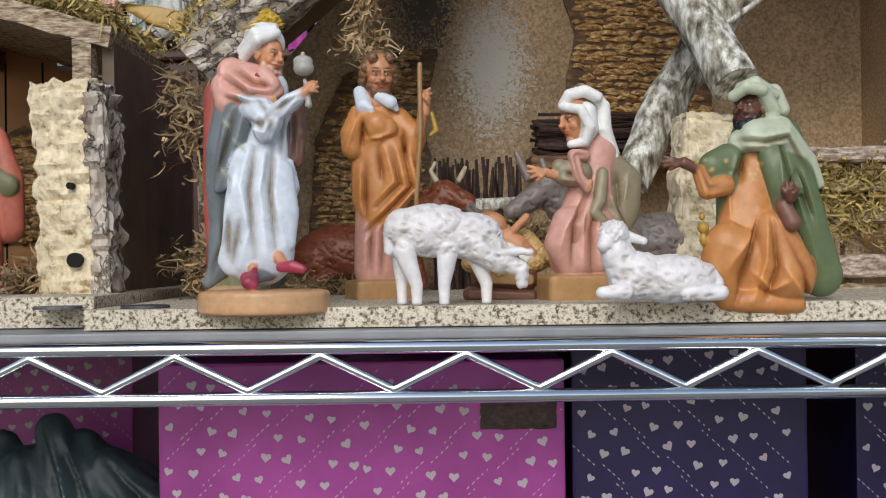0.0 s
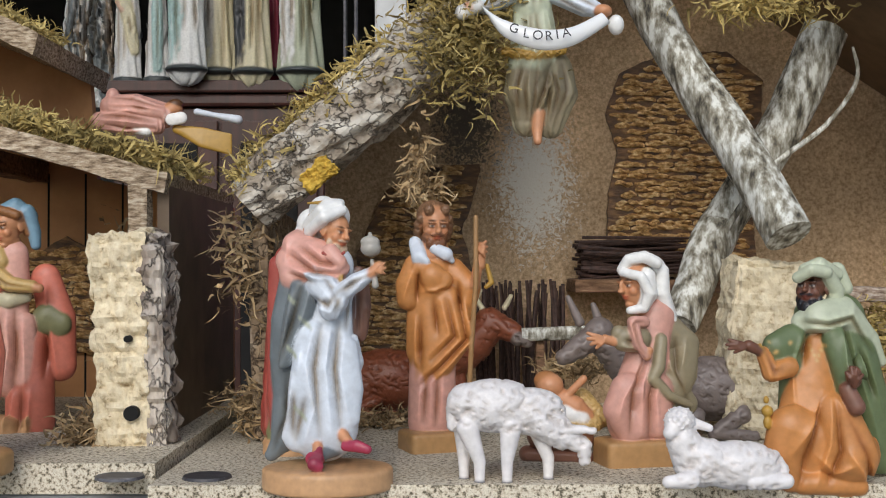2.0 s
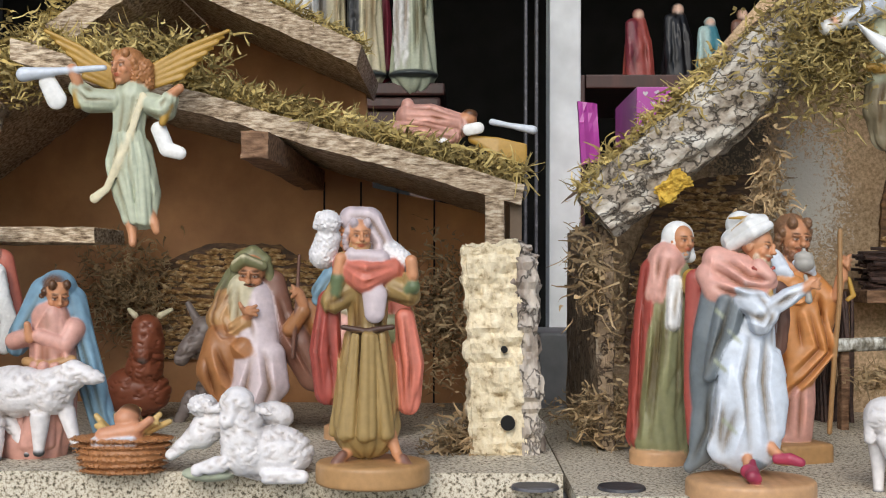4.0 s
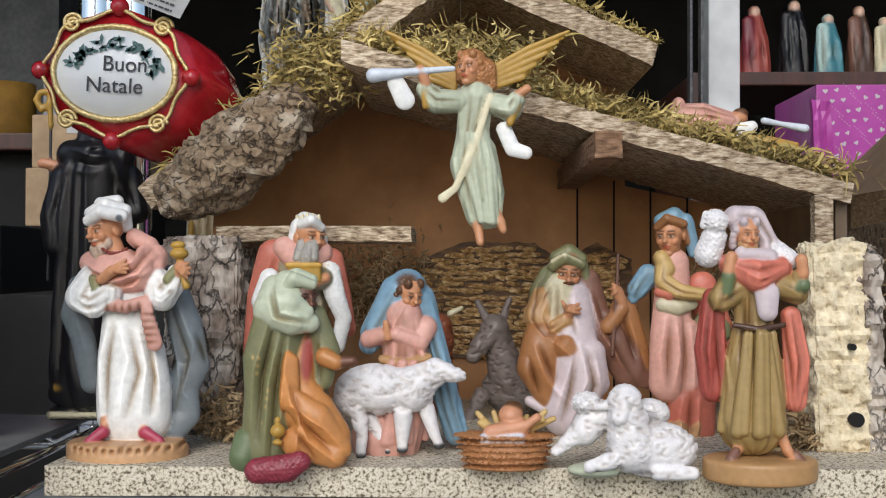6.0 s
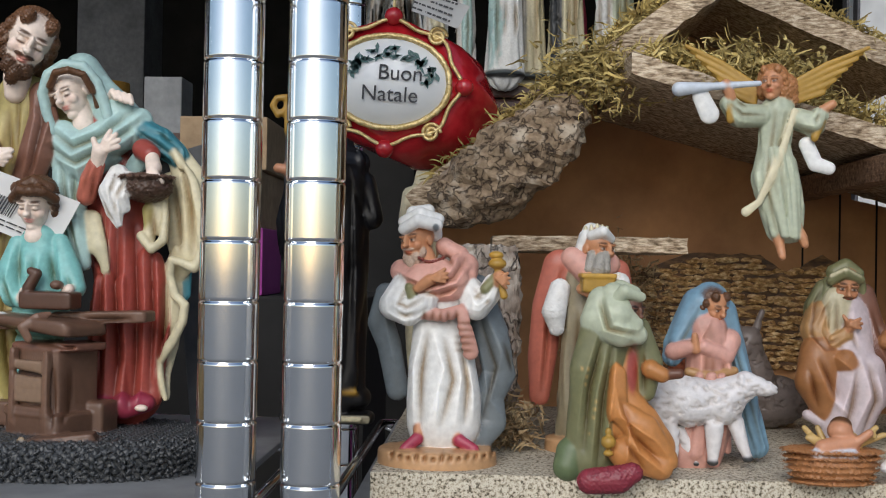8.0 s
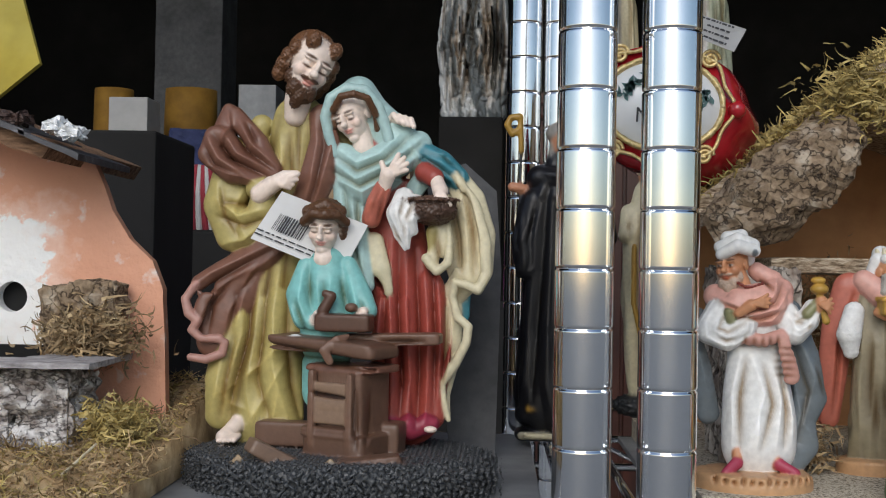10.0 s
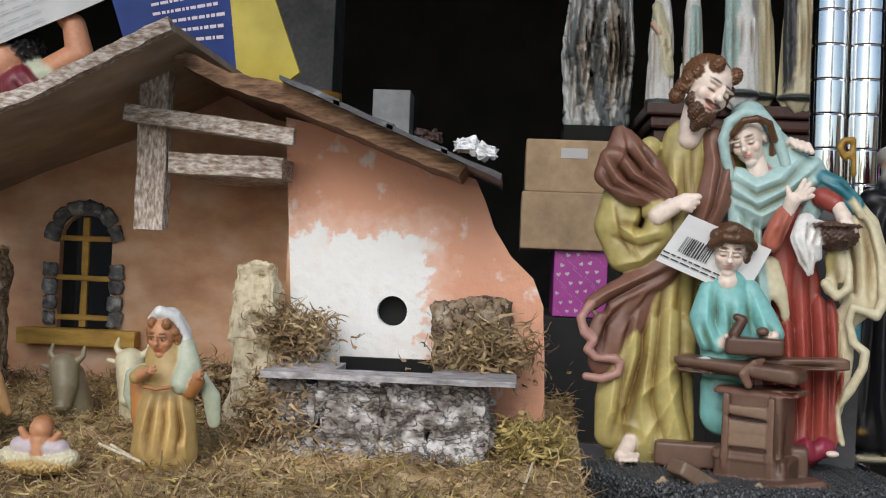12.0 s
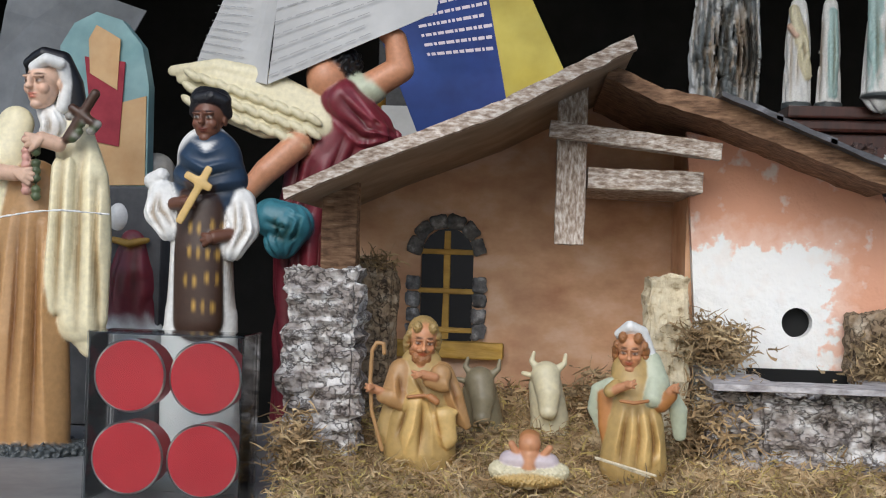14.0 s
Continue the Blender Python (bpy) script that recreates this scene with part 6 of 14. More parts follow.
rows_b = [[bm.verts.new(a.lerp(b, k / 4) + Vector((0, -0.0015 * math.sin(k / 4 * math.pi), 0))) for a, b in zip(ta, tb)] for k in range(5)]
back_r = [[bm.verts.new(v.co + Vector((0, 0.0012, 0))) for v in r] for r in (rows_b[0], rows_b[4])]
for p, q in zip(rows_b, rows_b[1:]):
    for i in range(28):
        bm.faces.new((p[i], p[i + 1], q[i + 1], q[i]))
for i in range(28):
    bm.faces.new((rows_b[0][i], back_r[0][i], back_r[0][i + 1], rows_b[0][i + 1]))
    bm.faces.new((rows_b[4][i], rows_b[4][i + 1], back_r[1][i + 1], back_r[1][i]))
    bm.faces.new((back_r[0][i], back_r[1][i], back_r[1][i + 1], back_r[0][i + 1]))
bmesh.ops.recalc_face_normals(bm, faces=bm.faces[:])
part("cloth", bm, ENAMEL, banner, smooth=True)
for ch, x, y, tilt in (("G", 824, 39, 12), ("L", 843, 47, 8), ("O", 861, 50, 2), ("R", 878, 51, -4), ("I", 891, 49, -8), ("A", 905, 46, -12)):
    at = Vector((0.0194, 0.54, 1.3279)) + Vector(((x - 865) * 0.0003, -0.0006, (50 - y) * 0.0003))
    lettering(ch, 0.0062, Matrix.Translation(at) @ Matrix.Rotation(radians(-tilt * -1), 4, "Y") @ FACE, banner, INK, "dark painted letter")

# ---- moss, hay and straw ----
def scatter(n, fn, seed):
    rng = random.Random(seed)
    return [p for p in (fn(rng) for _ in range(n)) if p]


def along(a, b, y0, y1, spread=0.004):
    """Places on a sloping roof between two (x, z) ends."""
    def fn(r):
        t = r.random()
        return (a[0] + (b[0] - a[0]) * t, y0 + (y1 - y0) * r.random() ** 1.6, a[1] + (b[1] - a[1]) * t + r.random() * spread)
    return fn


def clump(c, s):
    def fn(r):
        v = Vector((r.gauss(0, 1), r.gauss(0, 1), r.gauss(0, 1))) * 0.5
        return (c[0] + v.x * s[0], c[1] + v.y * s[1], c[2] + v.z * s[2])
    return fn


RL0, RL1 = (-0.4157, 1.3411), (-0.1627, 1.2696)
strands("roof_moss", MOSS, scatter(4200, along(RL0, RL1, 0.584, 0.70, 0.009), 1), 0.011, 0.0008, "dry green-gold moss on the plank roof", "moss", 0.7, 1)
strands("roof_moss", MOSS, scatter(1800, along((-0.5323, 1.2765), (-0.3743, 1.4057), 0.635, 0.7, 0.006), 2), 0.010, 0.0008, "dry moss on the sloping plank roof", "moss", 0.7, 2)
strands("roof_moss", MOSS, scatter(900, along((-0.3572, 1.4035), (-0.2528, 1.3535), 0.652, 0.72, 0.004), 3), 0.009, 0.0008, "thin moss on the upper roof", "moss", 0.7, 3)
strands("roof_moss", MOSS, scatter(900, clump((-0.3616, 0.6, 1.3369), (0.035, 0.02, 0.012)), 4), 0.013, 0.0008, "moss tuft behind the angel", "moss", 0.9, 4)
strands("roof_moss", MOSS, scatter(700, clump((-0.4436, 0.62, 1.3367), (0.03, 0.015, 0.02)), 5), 0.011, 0.0008, "moss tuft at the roof ridge", "moss", 0.7, 5)


def on_log(r):
    t = r.random() ** 0.8
    p = spline([(-0.1243, 0.6, 1.2541), (-0.0831, 0.6, 1.2918), (-0.0262, 0.605, 1.3429), (0.0318, 0.61, 1.3963)], 30)[int(t * 30)]
    up = r.uniform(-0.9, 1.0) if t > 0.55 else r.uniform(0.1, 1.0)
    k = 0.016
    return (p.x - 0.012 * up + r.uniform(-0.004, 0.004), p.y + r.uniform(-0.017, 0.014) * (1 - 0.4 * abs(up)), p.z + k * up + r.uniform(-0.004, 0.004))


strands("log_moss", MOSS, scatter(3600, on_log, 6), 0.010, 0.0008, "dry moss along the roof log", "moss", 0.6, 6)
strands("log_moss", MOSS, scatter(1500, clump((-0.0141, 0.575, 1.3355), (0.028, 0.014, 0.03)), 16), 0.010, 0.0008, "thick brown moss high on the log", "moss", 0.5, 16)
strands("hanging_moss", HAY, scatter(240, clump((-0.1302, 0.59, 1.2256), (0.010, 0.01, 0.026)), 7), 0.012, 0.0008, "moss hanging from the log end", "moss", -0.4, 7)
strands("hanging_moss", HAY, scatter(170, clump((-0.0388, 0.59, 1.2715), (0.006, 0.006, 0.022)), 8), 0.011, 0.0008, "moss hanging from the roof log", "moss", -0.4, 8)
strands("hanging_moss", HAY, scatter(110, clump((-0.0378, 0.59, 1.2586), (0.012, 0.006, 0.006)), 9), 0.010, 0.0008, "moss hanging over the figure", "moss", 0.2, 9)
strands("stall_moss", MOSS, scatter(2200, clump((0.2257, 0.645, 1.179), (0.05, 0.012, 0.02)), 10), 0.009, 0.0008, "moss stuffed between the stall planks", "moss", 0.5, 10)
strands("eave_moss", MOSS, scatter(300, clump((0.1402, 0.6, 1.3546), (0.03, 0.01, 0.004)), 11), 0.014, 0.0008, "moss hanging from the eave", "moss", -0.3, 11)
for k, (c, s, n) in enumerate([((-0.1225, 0.62, 1.1479), (0.018, 0.014, 0.008), 380), ((-0.0633, 0.66, 1.1345), (0.03, 0.02, 0.004), 350), ((-0.119, 0.61, 1.1481), (0.016, 0.02, 0.016), 450), ((-0.115, 0.605, 1.2004), (0.006, 0.008, 0.05), 130), ((-0.1891, 0.57, 1.1404), (0.014, 0.012, 0.012), 420), ((-0.4876, 0.58, 1.1476), (0.014, 0.012, 0.012), 420), ((-0.4146, 0.755, 1.2095), (0.03, 0.006, 0.03), 1200), ((-0.2005, 0.56, 1.1369), (0.012, 0.01, 0.012), 350), ((0.0488, 0.66, 1.1632), (0.02, 0.015, 0.006), 300), ((-0.2081, 0.68, 1.1971), (0.02, 0.02, 0.04), 900)]):
    strands("hay_tuft", HAY, scatter(n, clump(c, s), 20 + k), 0.010, 0.0008, "tuft of brown dry moss", "moss", 0.5, 20 + k)


def heap(x, y):
    return 1.123 + (y - 0.44) * 0.157 + 0.006 * noise.noise((x * 40, y * 40, 0)) + 0.003 * noise.noise((x * 110, y * 110, 4))


bm = bmesh.new()
X0, X1, Y0, Y1 = -1.2013, -0.815, 0.44, 0.695
grid = [[bm.verts.new((X0 + (X1 - X0) * i / 60, Y0 + (Y1 - Y0) * j / 40, heap(X0 + (X1 - X0) * i / 60, Y0 + (Y1 - Y0) * j / 40))) for i in range(61)] for j in range(41)]
for j in range(40):
    for i in range(60):
        bm.faces.new((grid[j][i], grid[j][i + 1], grid[j + 1][i + 1], grid[j + 1][i]))
edge = [grid[0][i] for i in range(61)] + [grid[j][60] for j in range(1, 41)] + [grid[40][i] for i in range(59, -1, -1)] + [grid[j][0] for j in range(39, 0, -1)]
foot = [bm.verts.new((v.co.x, v.co.y, 1.1225)) for v in edge]
for i in range(len(edge)):
    j = (i + 1) % len(edge)
    bm.faces.new((edge[j], edge[i], foot[i], foot[j]))
single("moss_bed", bm, HAY, "bed of brown moss under the stable figures", "moss bed", kind="stuff", smooth=True)


def bed(r):
    x, y = r.uniform(X0, X1), Y0 + (Y1 - Y0) * r.random() ** 1.5
    return (x, y, heap(x, y) + r.uniform(-0.001, 0.006))


strands("bed_moss", HAY, scatter(13000, bed, 31), 0.011, 0.00055, "tangled brown moss strands on the bed", "moss", 0.6, 31)
strands("bed_moss", MOSS, scatter(5000, bed, 32), 0.011, 0.0005, "tangled green-gold moss strands on the bed", "moss", 0.6, 32)
for k, (c, s, n) in enumerate([((-0.9752, 0.6, 1.2039), (0.02, 0.01, 0.013), 1000), ((-0.8676, 0.595, 1.1977), (0.026, 0.01, 0.014), 1000), ((-0.9786, 0.57, 1.1585), (0.02, 0.02, 0.025), 1200), ((-0.8411, 0.56, 1.1544), (0.016, 0.016, 0.010), 700), ((-1.1757, 0.635, 1.2443), (0.012, 0.006, 0.004), 160), ((-1.1981, 0.52, 1.1457), (0.012, 0.012, 0.02), 500), ((-1.0298, 0.63, 1.1697), (0.03, 0.02, 0.012), 700)]):
    strands("hay_tuft", HAY if k != 3 else MOSS, scatter(n, clump(c, s), 40 + k), 0.011, 0.0008, "tuft of brown dry moss", "moss", 0.5, 40 + k)
rng = random.Random(77)
for a, b in (((-1.0462, 0.49, 1.1542), (-1.0193, 0.47, 1.1502)), ((-0.8466, 0.5, 1.1389), (-0.8411, 0.53, 1.1489)), ((-1.0439, 0.5, 1.1523), (-1.0213, 0.48, 1.1478))):
    single("straw", tube(bmesh.new(), [a, b], [0.0008, 0.0006], 6, 3), CORK, "single pale straw stalk on the moss", "straw", group="straw stalks")
for k, (x, y) in enumerate(((-0.8925, 1.3131), (-0.8604, 1.3058), (-0.8711, 1.3091))):
    single("roof_lichen", rough_block(bmesh.new(), (x - 0.017, 0.565, y - 0.003), (x - 0.005, 0.58, y + 0.003), 8, 0.003, 260, None, k), ENAMEL if k else TWIG, "crumb of pale lichen on the slate roof", "lichen", group="lichen crumbs")

f = Sculpt(0.6, 0.6, 0.42)
f.ball(BASE, (0.5, 0.0, 2.2), (27.2, 22.5, 5.4), square=1)
f.crease([(-22.2, 13.2), (-24.0, 8.1)], 0.94, -0.7)
f.crease([(-16.8, 12.3), (-18.6, 8.1)], 0.94, -0.7)
f.crease([(-11.4, 11.4), (-13.2, 8.1)], 0.94, -0.7)
f.crease([(-6.0, 13.2), (-7.8, 8.0)], 0.94, -0.7)
f.crease([(-0.6, 12.3), (-2.4, 8.0)], 0.94, -0.7)
f.crease([(4.8, 11.4), (3.0, 8.0)], 0.94, -0.7)
f.crease([(10.2, 13.2), (8.4, 8.0)], 0.94, -0.7)
f.crease([(15.6, 12.3), (13.8, 8.0)], 0.94, -0.7)
f.crease([(21.0, 11.3), (19.2, 8.0)], 0.94, -0.7)
f.chain(RED, [(-20.5, 8, 90.3, 4.7), (-21.7, 8, 68.8, 4.2), (-22.2, 8, 40.2, 3.8), (-21.3, 8, 21.1, 3.3)], flat=0.7)
f.chain(LBLUE, [(3.0, 0, 90.2, 8.5), (1.8, 0, 72.6, 8.9), (0.1, 0, 55.0, 11.3), (-2.2, 0, 36.2, 13.7), (-1.3, 0, 23.3, 14.6)], flat=0.6)
f.chain(LBLUE, [(-3.7, -4, 59.9, 8.0), (-7.2, -4, 36.6, 8.5), (-11.4, -2, 18.9, 6.1)], flat=0.6)
f.chain(LBLUE, [(7.9, -3, 55.2, 5.7), (9.1, -3, 38.8, 6.6), (9.0, -3, 27.2, 5.2)], flat=0.6)
f.crease([(-4.1, 65.6), (-7.6, 50.3), (-4.1, 31.5), (-8.8, 16.3)], 1.41, 1.4)
f.crease([(3.0, 66.7), (0.6, 47.9), (2.9, 22.1)], 1.41, 1.4)
f.crease([(8.1, 62.0), (6.5, 45.6), (10.4, 25.6)], 1.41, 1.4)
f.crease([(-10.0, 55.0), (-11.2, 45.6)], 1.41, 1.4)
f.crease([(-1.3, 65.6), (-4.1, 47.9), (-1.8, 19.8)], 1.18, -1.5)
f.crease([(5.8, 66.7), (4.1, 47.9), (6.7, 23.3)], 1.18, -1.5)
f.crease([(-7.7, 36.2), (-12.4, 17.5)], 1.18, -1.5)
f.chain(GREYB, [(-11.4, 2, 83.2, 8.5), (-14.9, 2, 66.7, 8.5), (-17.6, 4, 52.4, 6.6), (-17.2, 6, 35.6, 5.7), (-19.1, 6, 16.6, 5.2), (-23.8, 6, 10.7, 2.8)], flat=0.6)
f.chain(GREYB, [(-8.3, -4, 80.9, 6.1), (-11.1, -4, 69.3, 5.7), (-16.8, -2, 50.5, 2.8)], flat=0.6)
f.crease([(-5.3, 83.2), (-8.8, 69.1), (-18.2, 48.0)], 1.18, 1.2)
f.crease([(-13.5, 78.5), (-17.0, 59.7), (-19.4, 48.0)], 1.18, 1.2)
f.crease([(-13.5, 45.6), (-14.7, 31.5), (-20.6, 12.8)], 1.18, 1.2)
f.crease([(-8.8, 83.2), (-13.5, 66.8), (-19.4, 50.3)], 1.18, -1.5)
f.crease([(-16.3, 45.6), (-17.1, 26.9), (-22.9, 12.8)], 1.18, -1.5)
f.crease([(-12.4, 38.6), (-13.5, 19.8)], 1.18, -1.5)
f.daub(SAGE*0.8, (-18.5, -6, 81.0), (0.7, 2.8, 1.2), soft=0.6)
f.daub(SAGE*0.8, (-9.9, -6, 68.7), (0.7, 2.8, 1.2), soft=0.6)
f.daub(SAGE*0.8, (-15.3, -6, 56.4), (0.7, 2.8, 1.2), soft=0.6)
f.daub(SAGE*0.8, (-6.7, -6, 44.0), (0.7, 2.8, 1.2), soft=0.6)
f.daub(SAGE*0.8, (-12.1, -6, 31.8), (0.7, 2.8, 1.2), soft=0.6)
f.daub(SAGE*0.8, (-17.4, -6, 79.8), (0.7, 2.8, 1.2), soft=0.6)
f.daub(SAGE*0.8, (-8.8, -6, 67.5), (0.7, 2.8, 1.2), soft=0.6)
f.daub(SAGE*0.8, (-14.1, -6, 55.2), (0.7, 2.8, 1.2), soft=0.6)
f.daub(SAGE*0.8, (-5.6, -6, 42.9), (0.7, 2.8, 1.2), soft=0.6)
f.daub(SAGE*0.8, (-10.9, -6, 30.6), (0.7, 2.8, 1.2), soft=0.6)
f.daub(SAGE*0.8, (-16.2, -6, 78.7), (0.7, 2.8, 1.2), soft=0.6)
f.daub(SAGE*0.8, (-7.6, -6, 66.3), (0.7, 2.8, 1.2), soft=0.6)
f.daub(SAGE*0.8, (-13.0, -6, 54.0), (0.7, 2.8, 1.2), soft=0.6)
f.daub(SAGE*0.8, (-18.3, -6, 41.8), (0.7, 2.8, 1.2), soft=0.6)
f.daub(SAGE*0.8, (-9.7, -6, 29.5), (0.7, 2.8, 1.2), soft=0.6)
f.daub(SAGE*0.8, (-15.1, -6, 77.5), (0.7, 2.8, 1.2), soft=0.6)
f.daub(SAGE*0.8, (-6.5, -6, 65.2), (0.7, 2.8, 1.2), soft=0.6)
f.daub(SAGE*0.8, (-11.8, -6, 52.9), (0.7, 2.8, 1.2), soft=0.6)
f.daub(SAGE*0.8, (-17.2, -6, 40.6), (0.7, 2.8, 1.2), soft=0.6)
f.daub(SAGE*0.8, (-8.6, -6, 28.3), (0.7, 2.8, 1.2), soft=0.6)
f.daub(SAGE*0.8, (-13.9, -6, 76.3), (0.7, 2.8, 1.2), soft=0.6)
f.daub(SAGE*0.8, (-5.3, -6, 64.0), (0.7, 2.8, 1.2), soft=0.6)
f.daub(SAGE*0.8, (-10.7, -6, 51.7), (0.7, 2.8, 1.2), soft=0.6)
f.daub(SAGE*0.8, (-16.0, -6, 39.4), (0.7, 2.8, 1.2), soft=0.6)
f.daub(SAGE*0.8, (-7.4, -6, 27.1), (0.7, 2.8, 1.2), soft=0.6)
f.daub(SAGE*0.8, (-12.7, -6, 75.2), (0.7, 2.8, 1.2), soft=0.6)
f.chain(GREYB*0.9, [(3.3, -4, 14.5, 3.3), (-1.0, -8, 12.9, 2.8)], flat=0.6)
f.chain(BROWN*0.8, [(12.6, 4, 85.5, 4.7), (13.0, 4, 73.6, 5.2), (12.5, 4, 63.0, 4.7)], flat=0.35, fold=0.6)
f.chain(LBLUE, [(11.2, 0, 59.6, 2.1), (12.8, 0, 50.2, 2.8), (11.9, 0, 44.4, 2.1)], lump=0.5)
f.chain(LBLUE, [(-2.3, -6, 83.3, 6.1), (3.8, -9, 76.4, 6.1), (2.7, -9, 72.2, 4.7)], flat=0.8, fold=0.5)
f.chain(LBLUE, [(6.2, -10, 78.7, 3.3), (13.2, -11, 83.3, 3.8), (19.1, -12, 86.7, 2.6)], fold=0.3)
f.crease([(-4.1, 73.8), (3.0, 70.9), (6.5, 76.1)], 0.94, 0.8)
f.crease([(8.9, 76.1), (14.8, 82.0), (18.3, 87.8)], 0.94, 0.8)
f.crease([(-4.1, 77.3), (1.8, 73.8), (5.3, 78.5)], 0.94, -0.9)
f.crease([(8.2, 79.6), (13.6, 84.3)], 0.94, -0.9)
f.chain(GOLD*0.8, [(7.0, -8, 85.6, 0.9), (7.6, -10, 74.1, 0.9)])
f.chain(PINKC, [(-12.8, 4, 98.6, 6.1), (-4.1, 0, 92.6, 8.9), (2.2, -4, 86.7, 6.1)], flat=0.85)
f.chain(PINKC, [(-16.4, 4, 92.7, 5.2), (-13.5, 0, 85.6, 5.7), (-1.2, -5, 85.6, 5.7), (7.1, -6, 89.1, 3.3)], flat=0.85)
f.chain(PINKC, [(2.4, -6, 96.0, 3.3), (6.1, -8, 91.4, 3.3)])
f.crease([(-13.5, 97.4), (-4.1, 90.3), (6.5, 87.9)], 1.18, 1.3)
f.crease([(-15.8, 90.3), (-4.1, 85.1), (5.3, 85.1)], 1.18, 1.3)
f.crease([(-7.6, 99.7), (0.6, 92.6)], 1.18, 1.3)
f.crease([(-15.8, 100.9), (-17.0, 92.7)], 1.18, 1.3)
f.crease([(-13.5, 93.8), (-4.1, 87.4), (5.8, 86.5)], 0.94, -1.5)
f.crease([(-11.1, 98.5), (-1.7, 91.4), (5.3, 90.2)], 0.94, -1.5)
f.crease([(-14.7, 86.8), (-4.1, 83.2)], 0.94, -1.5)
f.chain(MAG*0.7, [(-1.5, -12, 15.8, 1.2), (-2.6, -14, 11.5, 3.3), (-3.1, -18, 10.6, 2.8)], flat=0.8)
f.chain(MAG, [(-4.4, -14, 12.2, 2.8), (-1.7, -18, 9.7, 2.4)], flat=0.8)
f.chain(MAG, [(8.9, -10, 16.6, 2.1), (13.7, -12, 16.9, 2.6), (17.9, -13, 15.7, 1.9)], flat=0.7)
f.chain(SKIN, [(7.0, -6, 21.1, 2.4), (10.2, -9, 17.6, 2.1)])
f.chain(SKIN, [(-2.8, -8, 16.3, 2.1), (-3.1, -10, 13.2, 1.9)])
f.chain(WHITE, [(-2.0, 8, 113.7, 6.1), (2.4, 6, 110.5, 7.1), (-4.9, 8, 107.0, 5.2)], small=True)
f.chain(SKIN, [(3.0, 0, 99.7, 3.8), (2.5, 0, 93.8, 4.7)], small=True)
f.head(SKIN, (3.5, 0, 103.9), 8.01, 48, 8, 6, beard=rgb("cdb49a"))
f.chain(WHITE, [(-7.1, 2, 104.5, 2.4), (0.2, -7, 110.0, 2.6), (7.1, -4, 113.1, 2.1)], small=True)
f.chain(WHITE, [(-7.9, 3, 107.3, 2.4), (-1.2, -5, 113.1, 2.6), (5.6, -2, 115.6, 2.1)], small=True)
f.chain(WHITE, [(-6.4, 4, 109.8, 2.4), (0.9, -2, 115.6, 2.6), (5.9, 0, 116.2, 1.9)], small=True)
f.chain(WHITE, [(-7.3, 4, 103.3, 2.4), (-5.9, 6, 101.0, 1.9)], small=True)
f.chain(GOLD, [(-6.9, 0, 111.0, 0.7), (-0.3, -2, 116.5, 0.9), (-7.8, 2, 116.3, 0.5)], small=True)
f.ball(RED, (-0.4, -8.5, 95.3), (0.8, 0.8, 0.8), small=True)
f.ball(RED, (1.0, -8.5, 94.6), (0.8, 0.8, 0.8), small=True)
f.ball(RED, (2.4, -8.5, 93.9), (0.8, 0.8, 0.8), small=True)
f.ball(RED, (3.8, -8.5, 93.7), (0.8, 0.8, 0.8), small=True)
f.ball(RED, (5.2, -8.5, 93.9), (0.8, 0.8, 0.8), small=True)
f.ball(RED, (6.6, -8.5, 94.4), (0.8, 0.8, 0.8), small=True)
f.ball(RED, (8.0, -8.5, 95.3), (0.8, 0.8, 0.8), small=True)
f.chain(SKIN, [(19.1, -13, 86.7, 2.1), (23.0, -13, 89.7, 2.4)])
f.chain(SKIN, [(21.5, -14, 87.9, 1.1), (23.5, -16, 89.6, 0.8), (25.0, -15, 91.1, 0.6)], small=True)
f.chain(SKIN, [(21.5, -14, 87.9, 1.1), (23.7, -16, 88.5, 0.8), (25.4, -15, 89.0, 0.6)], small=True)
f.chain(SKIN, [(21.5, -14, 87.9, 1.1), (23.5, -16, 87.4, 0.8), (25.0, -15, 87.0, 0.6)], small=True)
f.chain(GREYH, [(21.2, -13, 82.1, 1.6), (21.2, -13, 85.6, 0.9), (19.8, -13, 92.0, 0.9)])
f.ball(GREYH, (19.4, -13, 97.0), (4.2, 3.8, 3.3))
f.ball(GREYH*1.15, (19.1, -13, 99.8), (4.0, 3.5, 2.4))
f.ball(GREYH, (19.1, -13, 102.6), (0.9, 0.9, 1.4))
f.done("king_figurine", (-0.0748, 0.4851, 1.131), "painted standing king figurine in pale blue robe with goblet", "figurine", group="nativity figurines")

f = Sculpt(0.6, 0.6, 0.42)
f.block(TAN, (0.0, 0.0, 3.0), (15.5, 13.0, 6.5), 20)
f.chain(ROSE, [(-0.8, 0, 48.6, 11.1), (-0.9, 0, 29.2, 11.7), (-1.8, 0, 13.9, 11.1)], flat=0.65)
f.crease([(-6.4, 37.5), (-7.9, 13.9)], 1.39, 1.0)
f.crease([(-0.9, 37.5), (-1.8, 12.5)], 1.39, 1.0)
f.crease([(4.7, 37.5), (3.8, 13.9)], 1.39, 1.0)
f.crease([(-3.6, 37.5), (-5.1, 13.9)], 1.11, -1.2)
f.crease([(1.9, 37.5), (1.0, 12.5)], 1.11, -1.2)
f.chain(ORANGE, [(-0.7, 2, 94.5, 9.5), (-1.6, 0, 76.4, 11.1), (-0.8, 0, 54.2, 12.8)], flat=0.65)
